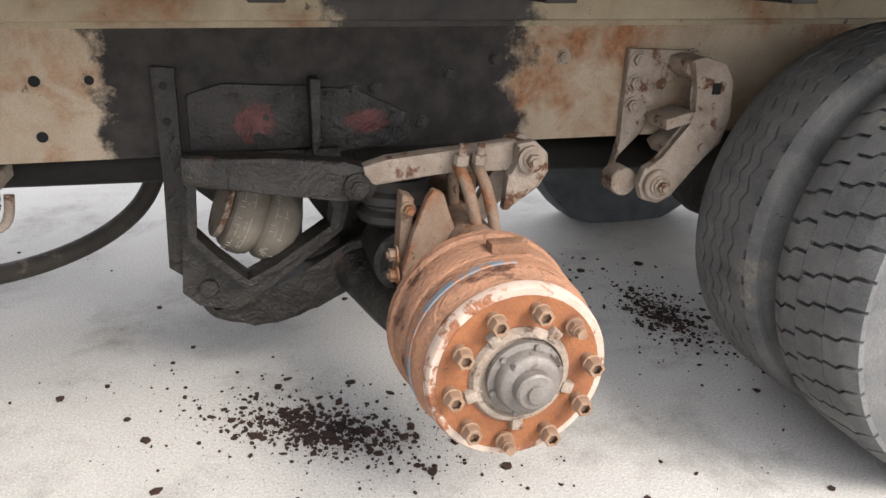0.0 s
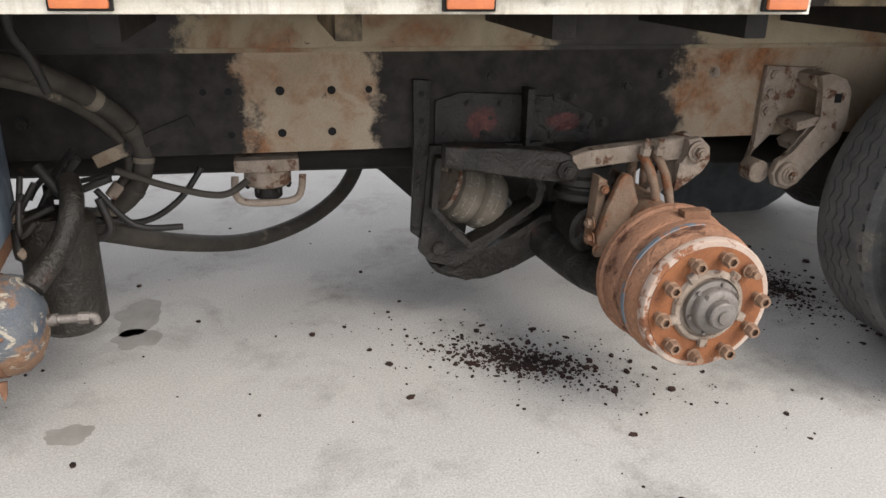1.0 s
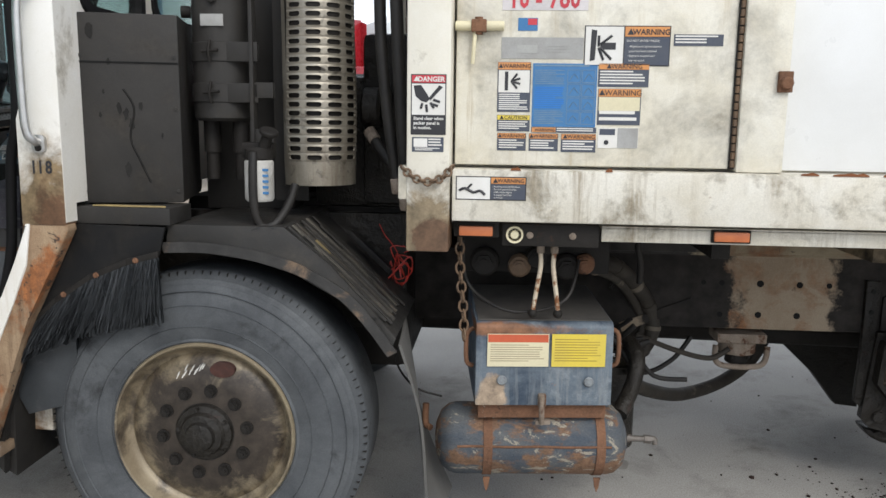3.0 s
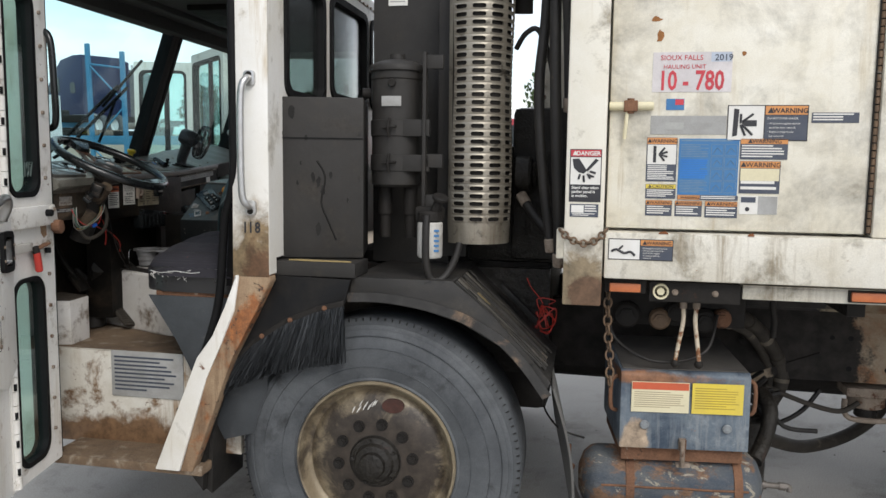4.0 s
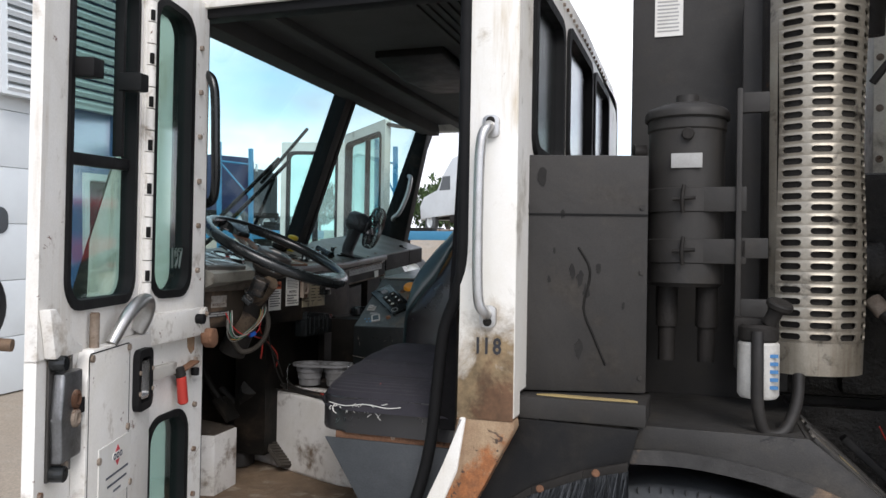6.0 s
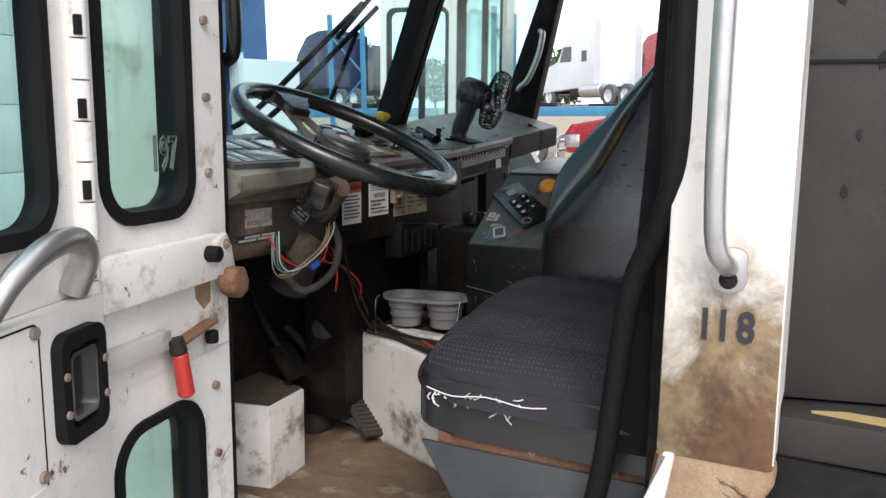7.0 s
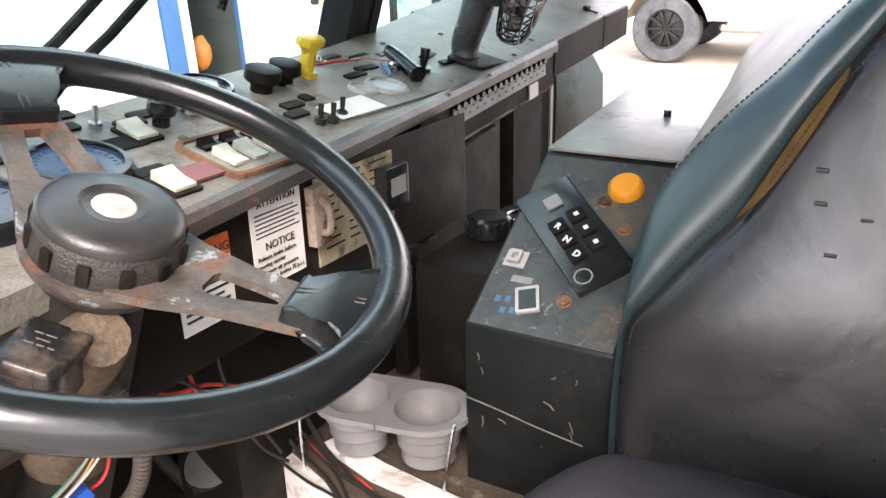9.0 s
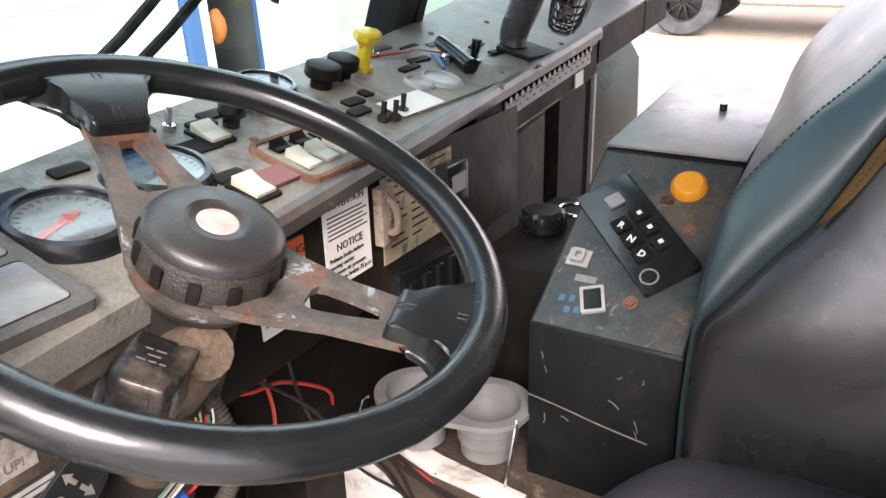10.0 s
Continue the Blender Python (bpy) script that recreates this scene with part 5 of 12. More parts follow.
def lug_tyre(name, t, cx, cz, y0, r=0.535, w=0.28, ribbed=False):
    """A worn truck tyre: cross-cut blocks, or zigzag ribs with notched shoulders."""
    bm = B()
    lathe(bm, [(r * 0.56, 0.02), (r * 0.60, 0.005), (r * 0.75, -0.008), (r * 0.88, 0.002), (r * 0.945, 0.010), (r * 0.962, 0.022), (r - 0.018, 0.04), (r - 0.014, w / 2), (r - 0.018, w - 0.04), (r * 0.962, w - 0.022), (r * 0.945, w - 0.010), (r * 0.88, w - 0.002), (r * 0.75, w + 0.008), (r * 0.60, w - 0.005), (r * 0.56, w - 0.02)], (cx, y0, cz), (0, 1, 0), 96)
    ty = part(name, bm, OLDTYRE, t)
    tmp = B()

    def crown(ww):
        q = abs(ww - w / 2) / (w / 2)
        return r - 0.004 * q * q - 0.016 * max(0.0, q - 0.80) / 0.2

    def at(ww, a, drop=0.0):
        rad = crown(ww) - drop
        return tmp.verts.new((cx + rad * math.cos(a), y0 + ww, cz + rad * math.sin(a)))

    n = 48
    step = 2 * math.pi / n
    if ribbed:
        edges = (0.036, 0.050, 0.098, 0.136, 0.174, 0.212, w - 0.012)
        # plain shoulder strip, a notched strip, then zigzag ribs
        def strip(w0, w1, z0, z1, gap0, gap1):
            last = None
            for k in range(2 * n + 1):
                a = k * step / 2
                s = 0.008 if k % 2 else -0.008
                p0, p1 = w0 + s * z0 + gap0, w1 + s * z1 - gap1
                row = [at(p0, a, 0.013), at(p0, a), at((p0 + p1) / 2, a), at(p1, a), at(p1, a, 0.013)]
                if last:
                    for i in range(4):
                        tmp.faces.new((last[i], last[i + 1], row[i + 1], row[i]))
                last = row

        strip(0.006, edges[0], 0, 0, 0, 0)
        strip(edges[1], edges[2], 0, 1, 0, 0.0042)
        for w0, w1 in zip(edges[2:], edges[3:]):
            strip(w0, w1, 1, 0 if w1 == edges[-1] else 1, 0.0042, 0.0042)
        for k in range(n):
            a0, a1 = (k + 0.34) * step, (k + 1) * step
            q = [at(ww, a, d) for a in (a0, (a0 + a1) / 2, a1) for ww, d in ((edges[0], 0.0), (edges[1], 0.0))]
            tmp.faces.new((q[0], q[1], q[3], q[2]))
            tmp.faces.new((q[2], q[3], q[5], q[4]))
            for u, v, aa in ((q[0], q[1], a0), (q[4], q[5], a1)):
                tmp.faces.new((u, v, at(edges[1], aa, 0.013), at(edges[0], aa, 0.013)))
    else:
        for k in range(n):
            for w0, w1, sh in ((0.006, 0.095, 0.0), (0.0965, 0.184, 0.38), (0.1855, w - 0.006, 0.0)):
                mid = w0 + (w1 - w0) * 0.55
                rows = []
                for ww, da in ((w0, 0.0), (w0 + (w1 - w0) * 0.38, 0.03), (mid, 0.24), (w1, 0.27)):
                    rows.append([(ww, (k + sh + da + f) * step) for f in (0.065, 0.5, 0.935)])
                top = [[at(*q) for q in row] for row in rows]
                for r0, r1 in zip(top, top[1:]):
                    for i in range(2):
                        tmp.faces.new((r0[i], r0[i + 1], r1[i + 1], r1[i]))
                loop = [(0, 0), (1, 0), (2, 0), (3, 0), (3, 1), (3, 2), (2, 2), (1, 2), (0, 2), (0, 1)]
                low = [at(*rows[i][j], 0.013) for i, j in loop]
                for i in range(10):
                    j = (i + 1) % 10
                    tmp.faces.new((top[loop[i][0]][loop[i][1]], top[loop[j][0]][loop[j][1]], low[j], low[i]))
    bm = B()
    join(bm, tmp)
    part("tread", bm, OLDTYRE, ty, "worn zigzag rib tread" if ribbed else "worn cross-cut block tread", sharp=25)
    return ty


def rear_wheels():
    for cx in (1.95, 3.25):
        t = thing("dual_wheel", (cx, 1.66, 0), "pair of worn black truck tyres with dusty sidewalls", "wheel", group="rear wheels")
        for y0 in (1.36, 1.70):
            ty = lug_tyre("tyre", t, cx, 0.513, y0, ribbed=y0 > 1.5)
            bm = B()
            lathe(bm, [(0.285, 0.03), (0.30, 0.02), (0.295, 0.06), (0.26, 0.12), (0.12, 0.15), (0, 0.15)], (cx, y0, 0.513), (0, 1, 0), 40)
            part("rim", bm, RIM, ty)


rear_wheels()
bm = B()
lathe(bm, [(0, 0), (0.42, 0.02), (0.5, 0.06), (0.52, 0.14), (0.5, 0.24), (0.3, 0.3), (0, 0.3)], (1.95, 3.2, 0.513), (0, 1, 0), 40)
solo("spare_tyre", bm, RUBBER, "black tyre on the far side of the axle", "wheel")
bm = B()
lathe(bm, [(0, 0), (0.42, 0.02), (0.5, 0.06), (0.52, 0.14), (0.5, 0.24), (0.3, 0.3), (0, 0.3)], (-2.38, 3.3, 0.513), (0, 1, 0), 40)
solo("far_front_wheel", bm, RUBBER, "black front tyre on the far side of the truck", "wheel")
bm = B()
cyl(bm, (1.95, 1.9, 0.5), (1.95, 3.3, 0.5), 0.09, seg=20)
ball(bm, (1.95, 2.62, 0.5), 0.22, 24)
solo("drive_axle", bm, GREASE, "greasy black drive axle with a round housing", "axle")


# ---- the packer body ----
def packer_body():
    t = thing("packer_body", (1.2, 2.6, 1.14), "dirty white steel refuse body with rust and warning stickers", "truck body")
    bm = B()
    box(bm, -1.6, 4.8, 1.47, 3.8, 1.22, 3.35, 0.01)
    part("hopper_shell", bm, WHITE, t)
    bm = B()
    box(bm, -1.572, -0.746, 1.40, 1.47, 1.404, 2.226, 0.006)
    part("access_door", bm, WHITE, t, "flat white side door panel with grey blotches")
    bm = B()
    box(bm, -1.58, 1.6, 1.368, 1.47, 2.24, 2.336, 0.012)
    part("band_rail", bm, WHITE, t)
    bm = B()
    box(bm, -1.58, 1.6, 1.395, 1.47, 2.345, 3.35, 0.01)
    part("upper_panel", bm, WHITE, t)
    bm = B()
    box(bm, -1.575, 4.8, 1.335, 1.47, 1.236, 1.394, 0.008)
    part("lower_rail", bm, GRIME, t, "grimy white lower side rail with rust spots")
    bm = B()
    box(bm, -1.711, -1.581, 1.313, 1.47, 1.143, 3.4, 0.008)
    part("corner_post", bm, POSTPAINT, t, "white front corner post, rusty at its foot")
    bm = B()
    box(bm, -1.736, -1.706, 1.318, 1.40, 1.30, 1.40, 0.006)
    part("post_lug", bm, WHITE, t)
    bm = B()
    box(bm, -0.735, -0.60, 1.375, 1.47, 1.395, 2.24, 0.008)
    part("door_jamb", bm, WHITE, t)
    bm = B()
    box(bm, -0.575, -0.205, 1.455, 1.472, 1.40, 2.235, 0.002)
    part("recessed_panel", bm, CLEANWHITE, t, "clean white recessed panel")
    rnd = random.Random(31)
    for x, w in ((-0.56, 0.05), (-0.47, 0.10), (-0.33, 0.06), (-0.22, 0.03), (-1.40, 0.03), (-1.12, 0.02), (0.05, 0.05), (0.42, 0.04)):
        bm = B()
        pts = [(x + w * i / 6, 1.396 + (rnd.uniform(0.002, 0.008) if 0 < i < 6 else 0)) for i in range(7)]
        prism(bm, [(x, 1.392)] + pts + [(x + w, 1.392)], "y", 1.3335, 1.3365)
        part("rust_run", bm, RUSTFACE, t, "rust bleeding from the seam")
    for x0, x1 in ((-0.172, -0.095), (0.28, 0.36), (0.9, 1.0), (1.6, 1.7), (2.4, 2.5)):
        bm = B()
        prism(bm, [(x0 - 0.03, 1.47), (x0, 1.385), (x1, 1.385), (x1 + 0.03, 1.47)], "z", 1.394, 3.3, 0.004)
        part("side_rib", bm, WHITE, t)
    bm = B()
    box(bm, -0.752, -0.732, 1.392, 1.42, 1.405, 2.235, 0.002)
    hinge = part("piano_hinge", bm, DARKPART, t)
    for k in range(34):
        bm = B()
        z = 1.41 + k * 0.0242
        cyl(bm, (-0.741, 1.392, z), (-0.741, 1.392, z + 0.020), 0.0075, seg=8)
        part("knuckle", bm, CHAINRUST, hinge)
    # latch
    bm = B()
    cyl(bm, (-1.575, 1.385, 1.815), (-1.43, 1.385, 1.815), 0.014, seg=18, bev=0.002)
    latch = part("latch_bar", bm, CREAM, t)
    bm = B()
    box(bm, -1.527, -1.482, 1.366, 1.402, 1.797, 1.833, 0.004)
    cyl(bm, (-1.505, 1.384, 1.84), (-1.505, 1.384, 1.79), 0.012, seg=12)
    part("latch_knuckle", bm, RUSTY, latch, "rusty knuckle")
    bm = B()
    tube(bm, [(-1.515, 1.385, 1.80), (-1.518, 1.378, 1.76), (-1.522, 1.38, 1.705)], 0.006, seg=8, n=3)
    part("latch_handle", bm, CREAM, latch)
    bm = B()
    box(bm, -0.635, -0.595, 1.36, 1.378, 1.63, 1.69, 0.003)
    cyl(bm, (-0.615, 1.378, 1.66), (-0.615, 1.345, 1.655), 0.018, seg=12, bev=0.003)
    part("lock", bm, RUSTY, t)
    # skirt under the rail with its marker lamps
    bm = B()
    box(bm, -1.116, 0.822, 1.39, 1.402, 1.176, 1.222, 0.002)
    box(bm, -1.116, 0.822, 1.39, 1.47, 1.214, 1.224, 0.002)
    part("skirt_strip", bm, GRIME, t)
    bm = B()
    box(bm, -1.57, -1.43, 1.383, 1.41, 1.182, 1.232, 0.003)
    part("lamp_bracket", bm, DARKPART, t)
    for x0, x1 in ((-1.553, -1.449), (-0.784, -0.68), (-0.035, 0.066), (0.70, 0.80)):
        bm = B()
        box(bm, x0 - 0.006, x1 + 0.006, 1.377, 1.391, 1.182, 1.222, 0.003)
        lamp = part("marker_lamp", bm, DARKPART, t)
        bm = B()
        box(bm, x0, x1, 1.366, 1.38, 1.187, 1.217, 0.005)
        part("lens", bm, ORANGE, lamp, "orange lens")
    bm = B()
    box(bm, -1.42, -1.125, 1.378, 1.40, 1.158, 1.226, 0.003)
    ctl = part("control_plate", bm, DARKPART, t)
    bm = B()
    lathe(bm, [(0, -0.006), (0.012, -0.006), (0.013, 0.0), (0.02, 0.0), (0.021, -0.008), (0.026, -0.009), (0.028, 0.004), (0.02, 0.006)], (-1.382, 1.378, 1.193), (0, 1, 0), 28)
    part("gauge_ring", bm, CREAM, ctl, "cream ring round a round switch")
    bm = B()
    hexbolt(bm, (-1.335, 1.378, 1.192), (0, -1, 0), 0.008, 0.008)
    hexbolt(bm, (-1.205, 1.378, 1.192), (0, -1, 0), 0.008, 0.008)
    part("bolt", bm, CAST, ctl)
    for x, dx in ((-1.297, -0.018), (-1.253, 0.018)):
        bm = B()
        cyl(bm, (x, 1.452, 1.18), (x, 1.452, 1.125), 0.0125, seg=16, bev=0.003)
        base = part("lever_socket", bm, CAST, t)
        bm = B()
        tube(bm, [(x, 1.452, 1.13), (x - dx * 0.1, 1.452, 1.08), (x + dx * 0.6, 1.458, 0.99), (x + dx, 1.464, 0.935)], 0.0075, seg=10, n=5)
        part("lever_rod", bm, mat("flaking_lever_paint", (0.66, 0.60, 0.48), (0.5, 0.4, 0.28), rough=0.5, scale=20, bump=0.1, patch=(0.28, 0.11, 0.04), patch_at=0.52, patch_scale=16), base, "flaking cream paint over rust")
        bm = B()
        ball(bm, (x + dx, 1.465, 0.926), 0.0155, 18)
        part("lever_knob", bm, DARKPART, base)
    # underside
    bm = B()
    box(bm, -1.58, 4.8, 1.47, 3.75, 1.19, 1.225)
    under = part("floor_underside", bm, SILL, t)
    for x in (-1.3, -0.75, -0.25, 0.25, 0.75, 1.25, 1.75, 2.25):
        bm = B()
        box(bm, x, x + 0.06, 1.52, 3.7, 1.11, 1.189, 0.004)
        part("cross_member", bm, SILL if x == -0.25 else DARKPART, under)
    # brush holder high on the side
    bm = B()
    cyl(bm, (0.132, 1.40, 1.41), (0.132, 1.40, 1.475), 0.022, seg=14, bev=0.004)
    rod = part("tool_holder", bm, CREAM, t)
    bm = B()
    tube(bm, [(0.134, 1.40, 1.47), (0.14, 1.40, 1.55), (0.16, 1.395, 1.60), (0.20, 1.39, 1.61)], 0.016, n=4)
    part("brush_head", bm, BRISTLE, rod)


packer_body()


def sticker(parent, x0, x1, z0, z1, y, ground_mat, name="sticker", label=""):
    bm = B()
    box(bm, x0, x1, y - 0.0016, y - 0.0002, z0, z1)
    return part(name, bm, ground_mat, parent, label)


def bars(parent, x0, x1, z0, z1, y, n, seed, material=PAPER, thick=0.5):
    part("print", lines(B(), x0, x1, z0, z1, y - 0.0016, n, seed, thick), material, parent)


def lettering(parent, text, x, z, size, y, material, align="LEFT", bold=0.0, narrow=1.0):
    part("lettering", writing(text, size, facing(x, y - 0.0024, z) @ Matrix.Diagonal((narrow, 1, 1, 1)), align=align, bold=bold), material, parent)


def patchq(parent, x0, x1, z0, z1, y, material, name="panel"):
    bm = B()
    box(bm, x0, x1, y - 0.0024, y - 0.0014, z0, z1)
    part(name, bm, material, parent)


def stickers():
    body = next(o for o in TRUCK if o.name == "packer_body")
    y = 1.313
    s = sticker(body, -1.698, -1.594, 1.494, 1.669, y, INK, "danger_sticker", "black, white and red danger sticker")
    patchq(s, -1.695, -1.597, 1.552, 1.642, y, PAPER)
    patchq(s, -1.695, -1.597, 1.645, 1.666, y, STICKRED)
    lettering(s, "DANGER", -1.638, 1.6485, 0.0195, y - 0.001, PAPER, "CENTER", 0.0005)
    bm = B()
    prism(bm, [(-1.690, 1.649), (-1.672, 1.649), (-1.681, 1.664)], "y", y - 0.0034, y - 0.002)
    part("warning_triangle", bm, PAPER, s)
    # cut hand drawn as plain dark shapes
    bm = B()
    prism(bm, [(-1.690, 1.636), (-1.668, 1.638), (-1.650, 1.612), (-1.642, 1.598), (-1.652, 1.588), (-1.668, 1.592), (-1.684, 1.606)], "y", y - 0.0034, y - 0.002)
    prism(bm, [(-1.614, 1.638), (-1.604, 1.632), (-1.64, 1.594), (-1.646, 1.600)], "y", y - 0.0034, y - 0.002)
    for k, (a, b) in enumerate((((-1.664, 1.586), (-1.668, 1.570)), ((-1.652, 1.582), (-1.650, 1.560)), ((-1.640, 1.588), (-1.630, 1.572)), ((-1.632, 1.596), (-1.612, 1.590)), ((-1.636, 1.584), (-1.618, 1.578)))):
        tube(bm, [(a[0], y - 0.0025, a[1]), (b[0], y - 0.0025, b[1])], 0.004, seg=6, n=1)
    part("pictogram", bm, INK, s)
    for k, tx in enumerate(("Stand clear when", "packer panel is", "in motion.")):
        lettering(s, tx, -1.690, 1.5375 - k * 0.0135, 0.0128, y, PAPER, bold=0.0003)
    s = sticker(body, -1.694, -1.60, 1.444, 1.487, y, NAVY, "maker_sticker", "small dark maker sticker")
    patchq(s, -1.689, -1.648, 1.458, 1.483, y, PAPER)
    bars(s, -1.645, -1.605, 1.458, 1.483, y, 3, 5)
    bars(s, -1.685, -1.61, 1.446, 1.456, y, 2, 6)
    y = 1.40
    # permit sticker
    s = sticker(body, -1.437, -1.185, 1.862, 1.992, y, mat("pink_white_sticker", (0.70, 0.66, 0.66), rough=0.5, scale=8, bump=0.02), "permit_sticker", "white permit sticker with pink figures")
    lettering(s, "SIOUX FALLS", -1.345, 1.966, 0.0235, y, STICKRED, "CENTER")
    lettering(s, "2019", -1.212, 1.964, 0.029, y, NAVY, "CENTER", 0.0004)
    patchq(s, -1.252, -1.188, 1.960, 1.990, y + 0.0006, mat("pale_blue_sticker", (0.50, 0.56, 0.66), rough=0.5, bump=0))
    lettering(s, "HAULING UNIT", -1.335, 1.938, 0.0195, y, STICKRED, "CENTER")
    for tx, x in (("10", -1.388), ("-", -1.330), ("780", -1.254)):
        lettering(s, tx, x, 1.870, 0.088, y, STICKRED, "CENTER", 0.002, 0.70)
    # rust chips above it
    for cx, cz, w, h in ((-1.432, 2.100, 0.022, 0.010), (-1.418, 2.045, 0.013, 0.024), (-1.150, 1.985, 0.010, 0.008)):
        rnd = random.Random(int(cz * 1000))
        pts = [(cx + w * rnd.uniform(0.5, 1.15) * math.cos(6.283 * i / 11), cz + h * rnd.uniform(0.5, 1.15) * math.sin(6.283 * i / 11)) for i in range(11)]
        bm = B()
        prism(bm, pts, "y", y - 0.0012, y + 0.002)
        part("rust_chip", bm, mat("raw_rust", (0.34, 0.15, 0.05), (0.22, 0.09, 0.03), rough=0.9, scale=60, bump=0.4) if cz > 2.09 else bpy.data.materials["raw_rust"], body, "orange rust where paint has chipped")
    s = sticker(body, -1.389, -1.331, 1.803, 1.840, y, STICKBLUE, "flag_sticker", "faded blue and red flag sticker")
    patchq(s, -1.36, -1.333, 1.820, 1.838, y, STICKRED)
    s = sticker(body, -1.437, -1.194, 1.722, 1.784, y, GREYPLATE, "name_plate", "faded grey metal plate")
    patchq(s, -1.39, -1.33, 1.738, 1.762, y, mat("plate_panel", (0.42, 0.42, 0.40), rough=0.5, bump=0))
    bars(s, -1.30, -1.22, 1.738, 1.762, y, 3, 9, GREYPLATE)

    def warn(x0, x1, z0, z1, head=0.3, rows=4, seed=1, word="WARNING", tone=STICKORANGE, pic=False):
        s = sticker(body, x0, x1, z0, z1, y, NAVY, "warning_sticker", "dark warning sticker with an orange heading")
        h = (z1 - z0) * head
        zt = z1
        patchq(s, x0 + 0.001, x1 - 0.001, zt - h, zt - 0.001, y, tone)
        size = min(h * 1.05, (x1 - x0) / 5.6)
        lettering(s, word, (x0 + x1) / 2 + size * 0.45, zt - h * 0.5 - size * 0.36, size, y - 0.001, INK, "CENTER")
        bm = B()
        cx = (x0 + x1) / 2 - size * 2.3
        prism(bm, [(cx - size * 0.4, zt - h * 0.5 - size * 0.34), (cx + size * 0.4, zt - h * 0.5 - size * 0.34), (cx, zt - h * 0.5 + size * 0.38)], "y", y - 0.0034, y - 0.002)
        part("warning_triangle", bm, INK, s)
        low = z0 + (z1 - z0 - h) * 0.46 if pic else zt - h
        if pic:
            patchq(s, x0 + 0.003, x1 - 0.003, low, zt - h - 0.002, y, PAPER)
            bm = B()
            mx, mz, pw = x0 + (x1 - x0) * 0.42, (low + zt - h) / 2, (x1 - x0)
            box(bm, mx - pw * 0.2, mx - pw * 0.1, y - 0.0034, y - 0.002, low + 0.006, zt - h - 0.006)
            for a in (-0.9, -0.3, 0.3, 0.9):
                tube(bm, [(mx, y - 0.0026, mz), (mx + pw * 0.28 * math.cos(a), y - 0.0026, mz + pw * 0.28 * math.sin(a))], 0.0035, seg=6, n=1)
            part("pictogram", bm, INK, s)
        bars(s, x0 + 0.005, x1 - 0.005, z0 + 0.004, low - 0.004, y, rows, seed)
        return s

    warn(-1.446, -1.347, 1.565, 1.712, 0.15, 8, 11, pic=True)
    # large crush warning
    s = sticker(body, -1.192, -0.942, 1.703, 1.819, y, INK, "warning_sticker", "large warning sticker with a crushing pictogram")
    patchq(s, -1.189, -1.078, 1.706, 1.816, y, PAPER)
    patchq(s, -1.074, -0.945, 1.788, 1.816, y, STICKORANGE)
    patchq(s, -1.074, -0.945, 1.706, 1.786, y, NAVY)
    lettering(s, "WARNING", -0.998, 1.7935, 0.0225, y - 0.001, INK, "CENTER", 0.0003)
    bm = B()
    prism(bm, [(-1.068, 1.793), (-1.048, 1.793), (-1.058, 1.811)], "y", y - 0.0034, y - 0.002)
    prism(bm, [(-1.175, 1.716), (-1.16, 1.720), (-1.156, 1.805), (-1.172, 1.808)], "y", y - 0.0034, y - 0.002)
    box(bm, -1.145, -1.10, y - 0.0034, y - 0.002, 1.75, 1.77)
    for a, b in (((-1.145, 1.765), (-1.112, 1.79)), ((-1.145, 1.755), (-1.112, 1.722)), ((-1.15, 1.76), (-1.15, 1.79)), ((-1.15, 1.755), (-1.135, 1.72))):
        tube(bm, [(a[0], y - 0.0026, a[1]), (b[0], y - 0.0026, b[1])], 0.004, seg=6, n=1)
    part("pictogram", bm, INK, s)
    lettering(s, "DO NOT ENTER UNLESS:", -1.068, 1.773, 0.0085, y - 0.001, PAPER)
    for k, tx in enumerate(("- All pressure against ejector", "  panel has been relieved.", "- Engine is stopped and", "  key removed.")):
        lettering(s, tx, -1.066, 1.757 - k * 0.0135, 0.0085, y - 0.001, PAPER)
    s = sticker(body, -0.932, -0.79, 1.762, 1.795, y, NAVY, "notice_sticker", "small dark notice strip")
    bars(s, -0.928, -0.80, 1.766, 1.792, y, 3, 21)
    # blue instruction panel
    s = sticker(body, -1.341, -1.150, 1.522, 1.709, y, STICKBLUE, "instruction_sticker", "blue instruction sticker with small drawings")
    pale = mat("pale_blue_print", (0.19, 0.27, 0.34), (0.10, 0.20, 0.32), rough=0.5, scale=60, bump=0)
    vivid = mat("vivid_blue_print", (0.02, 0.20, 0.62), rough=0.5, bump=0)
    bars(s, -1.335, -1.155, 1.696, 1.705, y, 1, 30, pale)
    bars(s, -1.335, -1.245, 1.645, 1.690, y, 8, 31, pale, 0.4)
    bars(s, -1.335, -1.245, 1.575, 1.640, y, 11, 32, vivid, 0.6)
    bars(s, -1.335, -1.245, 1.528, 1.570, y, 8, 34, pale, 0.4)
    for k in range(4):
        for j in range(2):
            bm = B()
            x0, z0 = -1.238 + j * 0.043, 1.53 + k * 0.041
            ring(bm, rrect(x0, x0 + 0.04, z0, z0 + 0.038, 0.001), rrect(x0 + 0.0015, x0 + 0.0385, z0 + 0.0015, z0 + 0.0365, 0.001), "y", y - 0.0026, y - 0.0014)
            tube(bm, [(x0 + 0.008, y - 0.002, z0 + 0.008), (x0 + 0.02, y - 0.002, z0 + 0.026), (x0 + 0.032, y - 0.002, z0 + 0.012)], 0.0012, seg=4, n=2)
            part("drawing", bm, pale, s)
